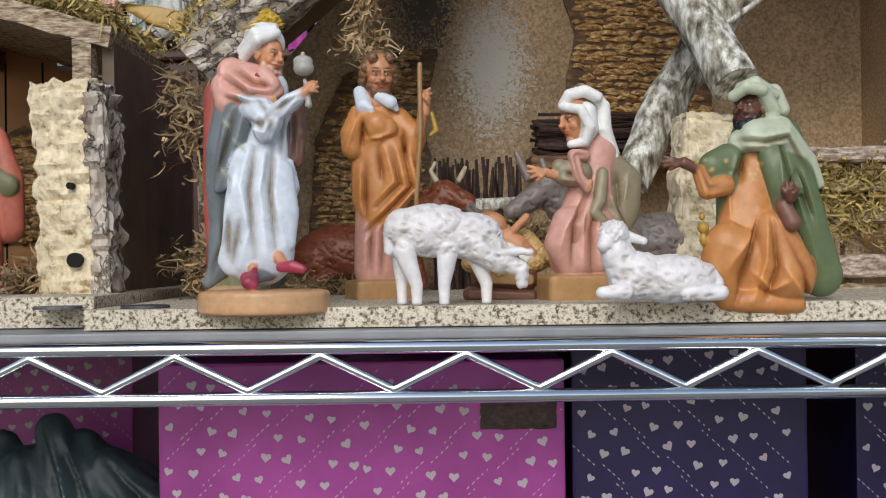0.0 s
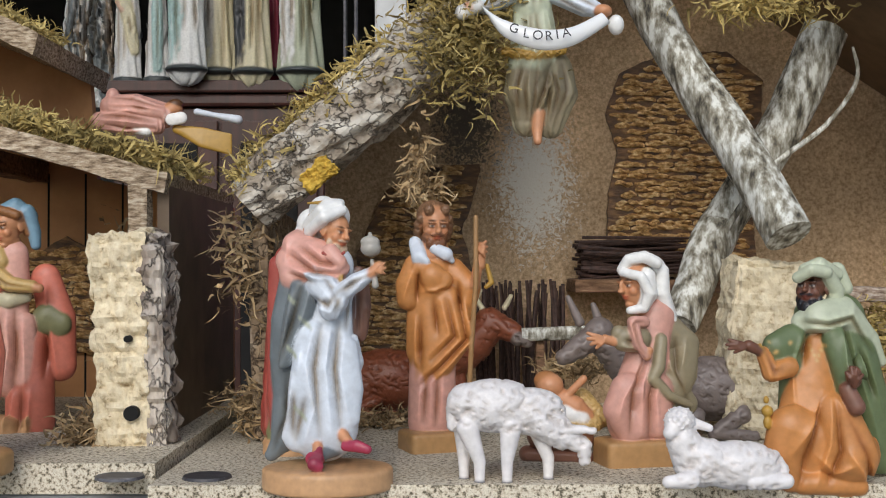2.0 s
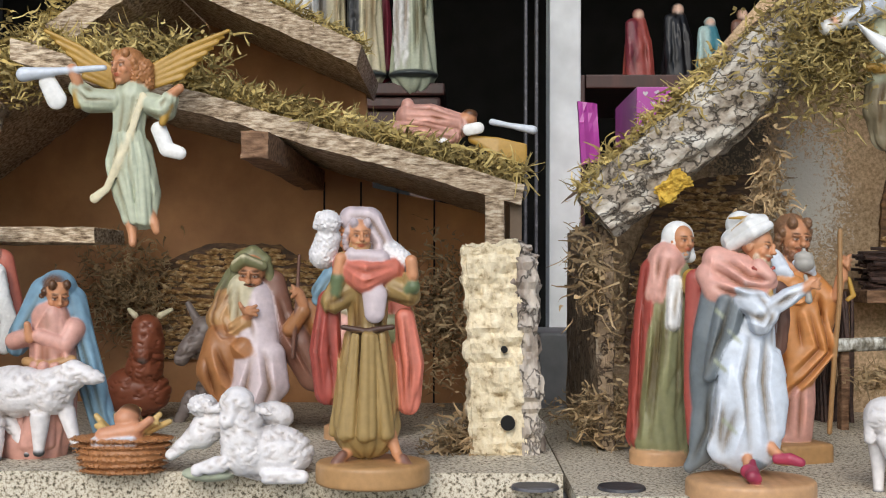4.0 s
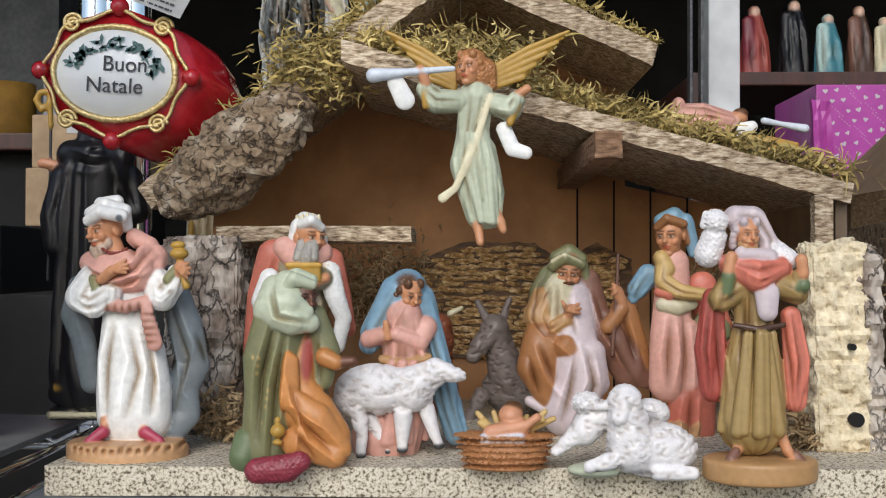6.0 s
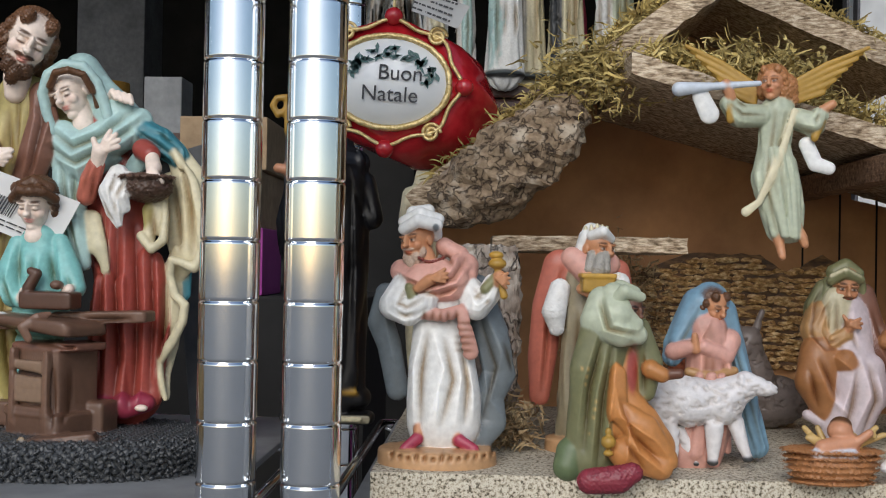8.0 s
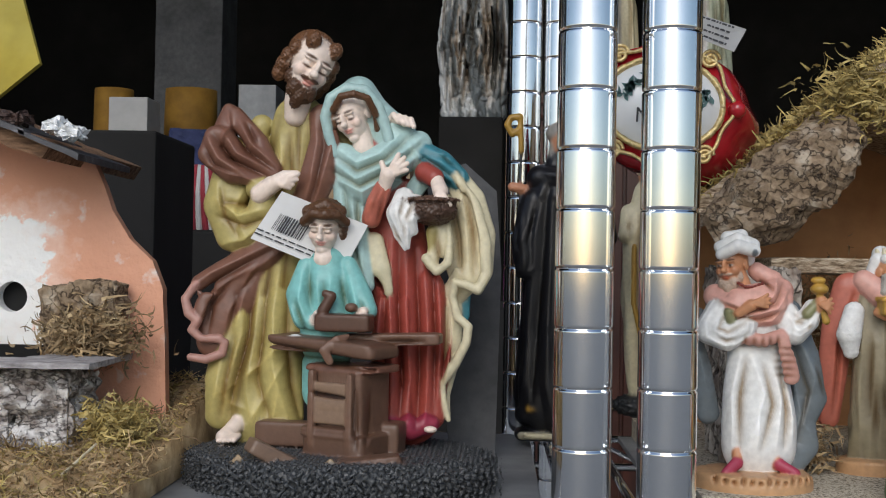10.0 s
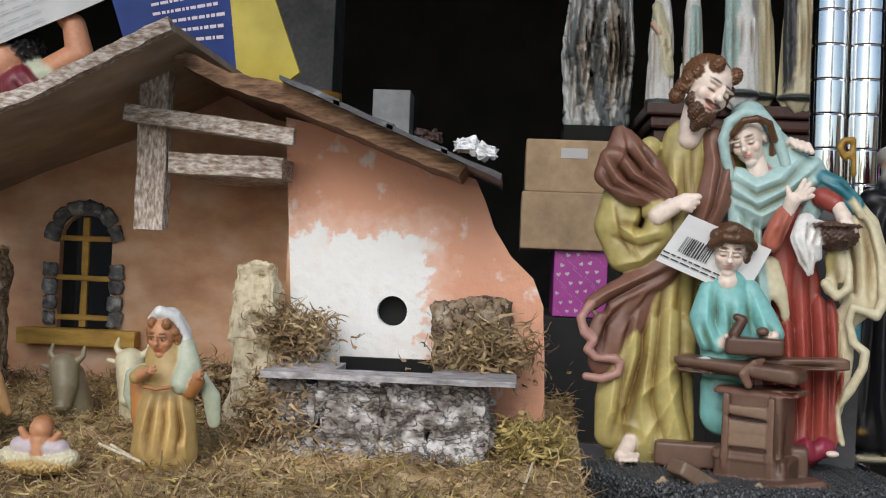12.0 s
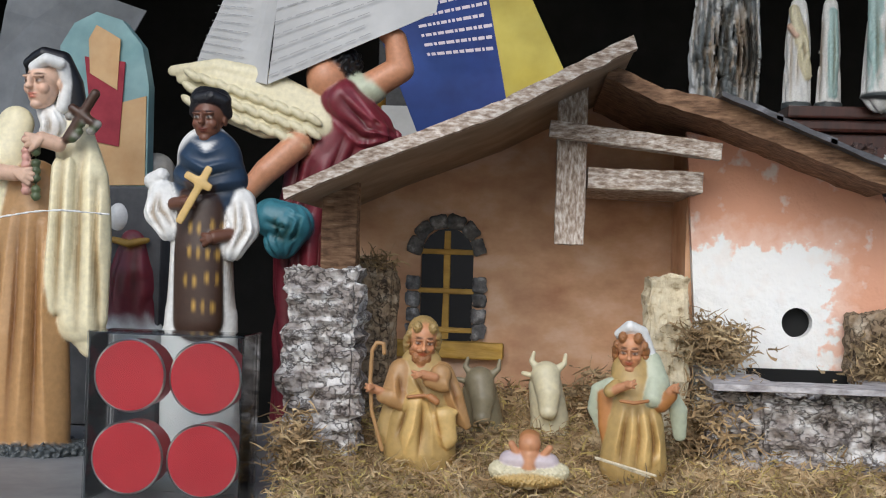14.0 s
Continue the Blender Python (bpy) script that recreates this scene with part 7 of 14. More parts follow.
f.chain(ORANGE, [(6.2, -2, 70.9, 10.0), (7.5, -3, 57.1, 11.1), (0.0, -4, 43.4, 9.5), (-7.2, -4, 29.6, 2.8)], flat=0.55)
f.chain(ORANGE, [(-6.3, -2, 65.4, 7.2), (-6.4, -2, 48.8, 7.2), (-6.4, -2, 37.7, 3.9)], flat=0.55)
f.chain(ORANGE, [(-9.1, 0, 90.4, 5.6), (-12.1, -3, 80.7, 6.7), (-12.6, -4, 73.8, 5.6)], flat=0.8)
f.chain(ORANGE, [(-6.2, -4, 89.0, 5.0), (-0.7, -6, 84.8, 6.7), (4.8, -6, 83.4, 4.5)], flat=0.7)
f.chain(ORANGE, [(9.0, 2, 87.5, 6.7), (16.0, 0, 79.1, 7.2), (14.5, 0, 68.0, 5.6)], flat=0.7)
f.crease([(15.1, 73.6), (18.7, 54.1), (6.1, 40.2), (-7.3, 27.8)], 1.39, 1.4)
f.crease([(9.0, 73.6), (13.1, 54.1), (1.9, 43.0), (-7.8, 34.7)], 1.39, 1.4)
f.crease([(3.4, 73.6), (7.5, 56.9), (-3.6, 45.8)], 1.39, 1.4)
f.crease([(-9.1, 65.3), (-9.2, 43.1)], 1.39, 1.4)
f.crease([(-10.5, 87.6), (-15.5, 72.3)], 1.39, 1.4)
f.crease([(-6.3, 77.8), (0.6, 77.8), (6.2, 80.6)], 1.39, 1.4)
f.crease([(12.3, 73.6), (15.9, 54.1), (3.9, 41.6), (-7.3, 31.4)], 1.11, -1.6)
f.crease([(6.2, 73.6), (10.3, 55.5), (-0.8, 44.4)], 1.11, -1.6)
f.crease([(0.1, 73.6), (2.0, 56.9)], 1.11, -1.6)
f.crease([(-6.4, 65.3), (-6.4, 40.3)], 1.11, -1.6)
f.crease([(-7.1, 87.6), (-8.3, 73.6)], 1.11, -1.6)
f.crease([(11.8, 81.9), (13.1, 68.0)], 1.11, -1.6)
f.chain(LBLUE, [(-9.1, 0, 101.5, 3.3), (-7.0, -5, 94.5, 3.9), (-3.4, -7, 92.5, 1.7)], flat=0.7)
f.chain(LBLUE, [(0.7, -5, 98.6, 2.8), (6.2, -5, 95.8, 3.3), (9.0, -4, 92.5, 1.4)], flat=0.7)
f.chain(SKIN, [(-0.7, 0, 104.3, 3.9), (-0.7, 0, 95.9, 5.0)], small=True)
f.head(SKIN*0.92, (0.2, 0, 110.4), 10.03, 15, 12, 0, hair=rgb("7d5c42"), beard=rgb("7a4f33"))
f.chain(SKIN*0.92, [(20.0, -4, 80.6, 2.5), (21.7, -5, 90.3, 2.5)])
f.chain(SKIN*0.92, [(22.2, -7, 98.5, 1.4), (24.0, -9, 100.3, 1.1), (25.5, -8, 101.8, 0.8)], small=True)
f.chain(SKIN*0.92, [(22.2, -7, 98.5, 1.4), (24.3, -9, 98.9, 1.1), (26.0, -8, 99.3, 0.8)], small=True)
f.chain(SKIN*0.92, [(22.2, -7, 98.5, 1.4), (24.0, -9, 97.6, 1.1), (25.5, -8, 96.8, 0.8)], small=True)
f.chain(SKIN*0.92, [(22.2, -7, 98.5, 1.4), (23.7, -9, 96.4, 1.1), (24.9, -8, 94.6, 0.8)], small=True)
f.chain(SKIN*0.92, [(22.8, -5, 90.3, 2.5), (22.8, -5, 99.1, 2.8)], small=True)
f.chain(GOLD, [(26.1, -4, 90.2, 1.1), (28.3, -4, 81.9, 1.4), (25.6, -4, 79.7, 1.1)])
f.chain(TAN*0.8, [(20.6, -8, 113.6, 1.3), (20.5, -8, 82.0, 1.3), (18.2, -6, 49.0, 1.3), (16.5, -4, 14.4, 1.3)])
f.done("bearded_man_figurine", (-0.0308, 0.5743, 1.131), "painted standing bearded man figurine in orange cloak with staff", "figurine", group="nativity figurines")

f = Sculpt(0.6, 0.6, 0.42)
f.ball(BASE, (0.0, 0.0, 2.0), (14.4, 12.2, 5.4), square=1)
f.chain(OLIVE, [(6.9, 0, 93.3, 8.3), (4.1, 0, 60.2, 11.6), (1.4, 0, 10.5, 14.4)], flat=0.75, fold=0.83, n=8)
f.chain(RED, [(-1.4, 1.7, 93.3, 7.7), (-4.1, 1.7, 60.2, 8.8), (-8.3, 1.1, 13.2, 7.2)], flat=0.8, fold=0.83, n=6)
f.chain(PINKC, [(4.1, 1.1, 98.8, 9.4), (0, 0, 82.2, 7.7)], fold=0.55)
f.chain(WHITE, [(6.9, -7.2, 87.8, 3.9), (5.5, -8.3, 68.4, 3.6)], fold=0.28)
f.head(SKIN, (11.0, -0.7, 108.5), 7.63, 25, 5)
f.chain(SKIN, [(10.2, 0.7, 104.1, 3), (9.7, 1.4, 98.4, 3.2)])
f.chain(GREYH, [(12.1, -2.9, 103.6, 2.9), (12.5, -3.2, 101.3, 2.3)], lump=0.6)
f.ball(WHITE, (9.7, 2.7, 110.5), (8.0, 7.5, 8.0))
f.chain(WHITE, [(3.5, 1.4, 107.7, 2.4), (4, 1.4, 100.6, 3)])
f.chain(WHITE, [(14.3, 1.4, 107.7, 2.4), (15.5, 1.4, 100.6, 3)])
f.chain(GOLD, [(13.8, -11, 90.5, 4.4), (14.4, -11, 85, 4.4)])
f.done("king_figurine", (-0.0992, 0.565, 1.131), "painted standing king figurine in red cloak with white beard", "figurine", group="nativity figurines")

f = Sculpt(0.6, 0.6, 0.42)
f.ball(OXRED, (-27.0, 3.4, 21.9), (29.7, 16.9, 18.9), lump=0.45)
f.ball(OXRED, (-42.1, 0.0, 16.9), (15.2, 13.5, 14.2))
f.chain(OXRED, [(-3.4, 0, 27, 15.5), (23.6, -6.7, 43.8, 12.1), (33.7, -9.4, 53.9, 9.4)])
f.chain(OXRED, [(33.7, -9.4, 57.3, 8.8), (45.5, -13.5, 52.2, 6.7), (53.3, -15.5, 47.2, 5.1)])
f.chain(DONK, [(50.6, -16.9, 47.9, 5.1), (56, -17.5, 45.8, 3.4)])
f.chain(CREAM, [(30.3, -10.1, 64, 2), (26.3, -10.8, 70.8, 1.3), (29, -10.8, 75.8, 1)])
f.chain(CREAM, [(43.1, -10.1, 65.7, 2), (46.5, -11.5, 72.5, 1.3)])
f.chain(OXRED, [(28.7, -6.7, 59.7, 2.7), (21.9, -6.7, 58.7, 1.7)])
f.chain(OXRED, [(13.5, -6.7, 27, 6.1), (20.2, -10.1, 5.1, 4), (0, -11.5, 2.7, 3.4)])
f.chain(OXRED, [(-33.7, -10.1, 10.1, 4.7), (-47.2, -12.1, 2.7, 3.4), (-20.2, -13.5, 2.7, 3)])
f.fur((-27.0, 21.9), (29.7, 18.9), 123, 4.2, seed=1)
f.fur((-42.1, 16.9), (15.2, 14.2), 47, 4.2, seed=2)
f.fur((18.0, 41.6), (34.0, 28.9), 197, 2.6, seed=3)
f.fur((44.2, 52.2), (18.6, 13.8), 51, 2.6, seed=4)
f.fur((53.3, 46.8), (7.8, 6.2), 9, 2.6, seed=5)
f.fur((11.2, 11.6), (16.2, 18.2), 59, 2.6, seed=6)
f.done("ox_figurine", (-0.033, 0.6976, 1.131), "painted reddish brown ox figurine lying on straw", "figurine", group="nativity figurines")

f = Sculpt(0.6, 0.6, 0.42)
f.ball(DONK, (32.6, 3.0, 25.2), (25.2, 15.4, 17.2), lump=0.45)
f.chain(DONK, [(11.8, 0, 26.6, 13.6), (-11.8, -3, 35.5, 10.7), (-28.1, -7.1, 53.3, 8)])
f.chain(DONK, [(-28.1, -7.7, 55.7, 7.7), (-40, -11.8, 47.4, 5.9), (-47.4, -13, 42.9, 4.4)])
f.chain(DONK, [(-28.1, -5.9, 60.7, 2.7), (-31.1, -5.3, 69.6, 1.5)])
f.chain(DONK, [(-38.5, -7.7, 60.7, 2.7), (-44.4, -7.1, 73.4, 1.5)])
f.chain(DONK, [(20.7, -11.8, 11.8, 5.3), (0, -13.6, 4.4, 3.6)])
f.chain(DONK, [(44.4, -10.7, 13.3, 5.3), (29.6, -13.6, 3.6, 3.3), (50.3, -13.6, 2.4, 3)])
f.fur((32.6, 25.2), (25.2, 17.2), 95, 4.2, seed=1)
f.fur((-9.4, 38.5), (33.6, 26.9), 180, 2.6, seed=2)
f.fur((-38.5, 48.7), (17.3, 14.1), 48, 2.6, seed=3)
f.fur((10.3, 8.1), (15.6, 9.0), 28, 2.6, seed=4)
f.fur((41.4, 6.4), (15.6, 10.8), 33, 2.6, seed=5)
f.done("donkey_figurine", (0.083, 0.6127, 1.131), "painted grey-brown donkey figurine lying down", "figurine", group="nativity figurines")

f = Sculpt(0.6, 0.6, 0.42)
f.chain(BROWN, [(-13.1, 0, 2.6, 3.7), (14.4, 0, 1.3, 3.7)], flat=2.2)
f.chain(WOODC, [(-7.9, 0, 10.5, 5.2), (13.1, 0, 9.2, 5.2)], flat=2)
f.chain(STRAW, [(-13.1, 0, 17.1, 4.2), (0, 0, 14.4, 6.3), (18.4, 0, 17.1, 4.2)], flat=1.8, lump=0.9)
f.chain(STRAW, [(13.1, 2.6, 28.9, 3.7), (22.3, 0, 18.4, 3.7)], lump=0.9)
f.ball(SKIN, (-2.6, -3.7, 34.6), (6.3, 6.3, 5.8))
f.ball(GINGER, (-4.2, -2.1, 36.7), (5.8, 5.8, 4.7))
f.chain(SKIN, [(1.3, -2.6, 28.9, 5.2), (9.2, -3.7, 24.9, 4.7), (14.4, -3.7, 21, 3.1)])
f.chain(SKIN, [(3.9, -5.2, 28.9, 1.8), (12.6, -6.8, 38, 1.8)])
f.chain(WHITE, [(3.9, -5.2, 22.3, 4.5), (11.8, -5.2, 19.7, 3.7)])
f.done("baby_in_manger_figurine", (0.0257, 0.5429, 1.131), "painted infant figurine on straw in a wooden manger", "figurine", group="nativity figurines")

f = Sculpt(0.6, 0.6, 0.42)
f.block(TAN, (-3.0, 0.0, 4.0), (16.5, 12.0, 7.5), 12)
f.chain(ROSE, [(7.4, 2, 66.7, 8.8), (3.1, 0, 51.3, 8.8), (-1.2, -2, 33.6, 11.3), (-3.9, -2, 19.5, 11.9)], flat=0.75)
f.chain(ROSE, [(-7.3, -8, 34.2, 7.7), (-11.1, -8, 25.4, 7.2), (-5.8, -6, 16.2, 7.2)], flat=0.8)
f.chain(ROSE, [(6.3, -3, 33.7, 7.7), (6.2, -3, 18.3, 7.7)], flat=0.8)
f.crease([(4.3, 51.3), (-0.9, 35.9), (-1.0, 14.1)], 1.29, 1.2)
f.crease([(-0.8, 46.2), (-9.9, 30.8), (-12.6, 19.3)], 1.29, 1.2)
f.crease([(8.2, 46.2), (5.5, 30.8), (6.7, 14.1)], 1.29, 1.2)
f.crease([(1.8, 50.1), (-5.5, 33.4), (-6.7, 14.1)], 1.29, -1.5)
f.crease([(6.9, 46.2), (2.4, 30.8), (2.8, 12.8)], 1.29, -1.5)
f.chain(TAUPE, [(12.7, 3, 60.2, 7.7), (20.6, 4, 53.6, 7.2), (17.6, 2, 40.8, 8.8), (14.5, 0, 33.3, 7.7), (21.3, 2, 26.7, 5.2)], flat=0.55)
f.chain(TAUPE, [(-1.8, -6, 56.9, 5.7), (-8.4, -8, 57.0, 5.7), (-11.1, -9, 59.6, 3.6)], flat=0.8)
f.chain(TAUPE*1.15, [(8.4, -6, 56.8, 2.6), (6.7, -8, 44.3, 3.1), (4.0, -9, 39.3, 2.6), (11.7, -8, 31.6, 2.1), (21.4, -4, 27.3, 1.8)])
f.crease([(12.1, 56.5), (13.3, 43.6), (21.0, 30.7)], 1.29, 1.2)
f.crease([(21.1, 56.4), (18.5, 43.6)], 1.29, 1.2)
f.crease([(-11.1, 54.0), (-2.1, 52.6)], 1.29, 1.2)
f.crease([(16.0, 56.5), (15.9, 41.0), (20.9, 29.5)], 1.29, -1.4)
f.crease([(-8.5, 56.5), (-0.8, 55.2)], 1.29, -1.4)
f.chain(ROSE, [(0.5, -8, 64.6, 2.6), (-5.1, -11, 64.7, 2.6), (-2.8, -12, 54.7, 2.3), (1.0, -12, 50.2, 2.3)], fold=0.3)
f.chain(SKIN, [(-13.8, -10, 55.9, 2.1), (-17.7, -11, 57.2, 2.1)])
f.chain(SKIN, [(-17.2, -11, 57.2, 1.3), (-21.9, -13, 58.7, 1.0), (-25.4, -12, 59.8, 0.8)], small=True)
f.chain(SKIN, [(-17.2, -11, 57.2, 1.3), (-21.9, -13, 57.3, 1.0), (-25.4, -12, 57.3, 0.8)], small=True)
f.chain(SKIN, [(-17.2, -11, 57.2, 1.3), (-21.1, -13, 56.0, 1.0), (-23.9, -12, 54.8, 0.8)], small=True)
f.chain(SKIN, [(-17.2, -11, 57.2, 1.3), (-19.7, -13, 55.1, 1.0), (-21.4, -12, 53.3, 0.8)], small=True)
f.chain(SKIN, [(1.0, -12, 49.2, 1.8), (2.1, -13, 52.3, 1.5)])
f.chain(SKIN, [(-0.7, 0, 77.1, 3.1), (1.9, 0, 69.4, 3.6)], small=True)
f.head(SKIN, (-1.7, 0, 81.5), 9.8, -58, 10, 0)
f.chain(WHITE, [(-0.1, 6, 87.9, 8.3), (4.6, 8, 82.1, 8.8), (8.5, 8, 74.3, 7.2)], small=True)
f.chain(WHITE, [(-2.5, 4, 90.5, 5.2), (5.6, 6, 87.4, 7.7), (8.2, 6, 76.9, 6.7), (14.6, 6, 66.5, 3.6), (17.2, 6, 62.6, 1.8)], flat=0.85)
f.chain(WHITE, [(-8.6, -2, 87.9, 2.3), (-5.8, -4, 92.5, 2.6), (1.0, -6, 93.8, 2.8), (6.8, -5, 91.2, 2.6)], small=True)
f.chain(WHITE, [(-8.7, -6, 86.9, 2.1), (-1.2, -11, 84.9, 2.3), (2.7, -10, 77.3, 2.6), (0.5, -8, 70.9, 2.3), (-5.8, -8, 69.7, 1.8)], small=True)
f.chain(WHITE, [(4.6, 0, 92.5, 3.1), (10.2, 0, 87.4, 3.1), (10.2, 0, 77.1, 3.6), (15.1, 2, 64.1, 2.3)], small=True)
f.chain(WHITE, [(2.0, -3, 84.8, 4.6), (2.9, -3, 77.1, 4.6), (0.9, -3, 71.5, 3.1)], small=True)
f.done("veiled_woman_figurine", (0.0636, 0.5314, 1.131), "painted kneeling veiled woman figurine in rose dress", "figurine", group="nativity figurines")

f = Sculpt(0.6, 0.6, 0.42)
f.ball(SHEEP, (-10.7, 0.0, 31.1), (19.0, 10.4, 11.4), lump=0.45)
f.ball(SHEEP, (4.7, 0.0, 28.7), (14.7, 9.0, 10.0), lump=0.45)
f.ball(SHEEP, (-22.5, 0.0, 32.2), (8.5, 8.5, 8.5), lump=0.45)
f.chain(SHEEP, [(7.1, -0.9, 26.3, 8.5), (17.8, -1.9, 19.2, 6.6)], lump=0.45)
f.chain(SHEEP, [(17.8, -2.4, 19.9, 5.7), (26.1, -3.3, 14.5, 3.8), (26.6, -3.3, 8.5, 2.6)])
f.chain(SHEEP, [(20.2, -6.6, 22.3, 2.4), (29.6, -7.6, 21.6, 1.7)])
f.chain(SHEEP, [(-22.5, -4.7, 22.8, 4.7), (-17.3, -4.7, 8.5, 2.6), (-17.3, -4.7, 0.9, 2.1)])
f.ball(DGREY, (-17.3, -4.7, -0.5), (2.4, 2.4, 1.9))
f.chain(SHEEP, [(-4.3, -5.2, 22.8, 4.7), (-5.9, -5.2, 8.5, 2.6), (-5.9, -5.2, 0.9, 2.1)])
f.ball(DGREY, (-5.9, -5.2, -0.5), (2.4, 2.4, 1.9))
f.chain(SHEEP, [(7.1, 2.4, 22.8, 4.7), (11.9, 2.4, 8.5, 2.6), (11.9, 2.4, 0.9, 2.1)])
f.ball(DGREY, (11.9, 2.4, -0.5), (2.4, 2.4, 1.9))
f.chain(SHEEP, [(-23.7, 3.8, 22.8, 4.7), (-23.7, 3.8, 8.5, 2.6), (-23.7, 3.8, 0.9, 2.1)])
f.ball(DGREY, (-23.7, 3.8, -0.5), (2.4, 2.4, 1.9))
f.chain(SHEEP, [(-28, 0, 29.9, 3.3), (-28.4, 0, 22.8, 2.6)], lump=0.45)
f.fur((-10.7, 31.1), (19.0, 11.4), 47, 3.2, seed=1)
f.fur((4.7, 28.7), (14.7, 10.0), 32, 3.2, seed=2)
f.fur((-22.5, 32.2), (8.5, 8.5), 15, 3.2, seed=3)
f.fur((12.4, 22.8), (13.9, 12.1), 33, 2.6, seed=4)
f.fur((23.5, 14.3), (10.1, 11.4), 23, 2.6, seed=5)
f.done("sheep_figurine", (0.0062, 0.4906, 1.131), "painted white grazing sheep figurine standing", "figurine", group="nativity figurines")

f = Sculpt(0.6, 0.6, 0.42)
f.ball(SHEEP, (4.5, 0.0, 10.1), (17.6, 9.9, 9.9), lump=0.45)
f.ball(SHEEP, (-9.0, -0.9, 11.3), (11.3, 9.0, 9.9), lump=0.45)
f.chain(SHEEP, [(-13.5, -0.9, 11.3, 8.1), (-17.6, -1.8, 20.3, 6.8)], lump=0.45)
f.ball(SHEEP, (-19.1, -2.7, 28.2), (5.9, 5.9, 5.4), lump=1.1)
f.chain(SHEEP, [(-20.7, -3.6, 27, 4.5), (-23.4, -5.9, 23.7, 2.9)])
f.chain(SHEEP, [(-14.6, -1.8, 27.5, 2.3), (-7.2, -2.3, 25.2, 1.6)])
f.chain(SHEEP, [(-15.8, -7.7, 5.6, 3.6), (-24.8, -9, 5, 2.5)])
f.chain(SHEEP, [(9, -6.8, 4.1, 3.2), (22.5, -4.5, 4.5, 3.2)])
f.chain(SHEEP, [(18, 1.4, 11.3, 5), (21.4, 0, 7.9, 3.6)], lump=0.45)
f.fur((4.5, 10.1), (17.6, 9.9), 38, 3.2, seed=1)
f.fur((-9.0, 11.3), (11.3, 9.9), 24, 3.2, seed=2)
f.fur((-15.6, 15.8), (10.2, 12.6), 25, 2.6, seed=3)
f.done("sheep_figurine", (0.0868, 0.4661, 1.131), "painted white sheep figurine lying down", "figurine", group="nativity figurines")

f = Sculpt(0.6, 0.6, 0.42)
f.chain(ORANGE, [(-8.1, 0, 54.2, 9.5), (-10.0, -2, 37.9, 11.4), (-14.3, -4, 19.4, 14.2), (-15.0, -2, 3.9, 11.8)], flat=0.6)
f.chain(ORANGE, [(-21.9, -10, 22.6, 9.9), (-25.5, -10, 13.4, 8.1), (-21.5, -8, 2.6, 6.2)], flat=0.75)
f.chain(ORANGE, [(-3.2, -6, 26.7, 10.9), (2.5, -6, 12.7, 13.3), (0.7, -4, 0.7, 8.5)], flat=0.7)
f.chain(ORANGE, [(-16.9, -8, 0.3, 4.7), (7.0, -6, -1.3, 4.3)])
f.crease([(-8.2, 37.7), (-14.2, 25.9), (-22.6, 14.2)], 1.66, 1.6)
f.crease([(-5.9, 35.3), (-7.2, 16.5), (-12.1, 0.0)], 1.66, 1.6)
f.crease([(-3.5, 35.3), (4.6, 18.8), (13.9, -0.1)], 1.66, 1.6)
f.crease([(-12.0, 11.8), (-5.0, 4.7), (2.1, 8.2)], 1.66, 1.6)
f.crease([(-0.2, 14.1), (9.2, -0.1)], 1.66, 1.6)
f.crease([(-9.4, 35.3), (-13.1, 21.2), (-19.2, 0.0)], 1.42, -1.8)
f.crease([(-4.3, 33.0), (-2.5, 14.1), (-7.4, -0.0)], 1.42, -1.8)
f.crease([(-1.2, 30.6), (8.1, 11.7), (11.5, -2.4)], 1.42, -1.8)
f.chain(GREEN, [(-8.5, 2, 68.3, 8.5), (-12.8, 0, 54.2, 6.2), (-18.2, -2, 47.3, 6.2), (-18.9, 0, 37.7, 5.2), (-20.2, 2, 30.4, 3.8)], flat=0.6)
f.chain(GREEN, [(4.0, 4, 68.2, 9.5), (9.0, 5, 49.0, 10.4), (13.9, 6, 29.8, 10.9), (21.7, 8, 10.4, 9.5)], flat=0.6)
f.chain(GREEN, [(-19.9, -4, 59.2, 6.2), (-26.3, -6, 55.9, 6.2), (-24.1, -6, 50.0, 4.7)], flat=0.7)
f.chain(GREEN, [(-3.0, -6, 59.3, 4.7), (2.1, -8, 45.5, 6.2), (2.0, -8, 38.5, 4.7)], flat=0.8)
f.crease([(5.0, 63.6), (8.4, 47.1), (18.7, 14.0)], 1.18, 1.4)
f.crease([(0.2, 63.6), (0.1, 49.5), (4.7, 30.6)], 1.18, 1.4)
f.crease([(-16.3, 61.3), (-20.0, 49.5), (-20.1, 33.0)], 1.18, 1.4)
f.crease([(12.0, 54.2), (18.9, 30.5)], 1.18, 1.4)
f.crease([(2.6, 63.6), (4.8, 44.7), (14.0, 14.1)], 1.18, -1.7)
f.crease([(-12.8, 61.3), (-15.2, 49.5)], 1.18, -1.7)
f.crease([(9.6, 54.2), (15.4, 35.3)], 1.18, -1.7)
f.daub(STRAW, (-30.5, -10, 58.4), (0.7, 2.1, 0.7), soft=0.5)
f.daub(STRAW, (-27.5, -10, 54.5), (0.7, 2.1, 0.7), soft=0.5)
f.daub(STRAW, (-24.5, -10, 50.6), (0.7, 2.1, 0.7), soft=0.5)
f.daub(STRAW, (-21.4, -10, 58.2), (0.7, 2.1, 0.7), soft=0.5)
f.daub(STRAW, (-27.7, -10, 54.3), (0.7, 2.1, 0.7), soft=0.5)
f.daub(STRAW, (-24.7, -10, 50.3), (0.7, 2.1, 0.7), soft=0.5)
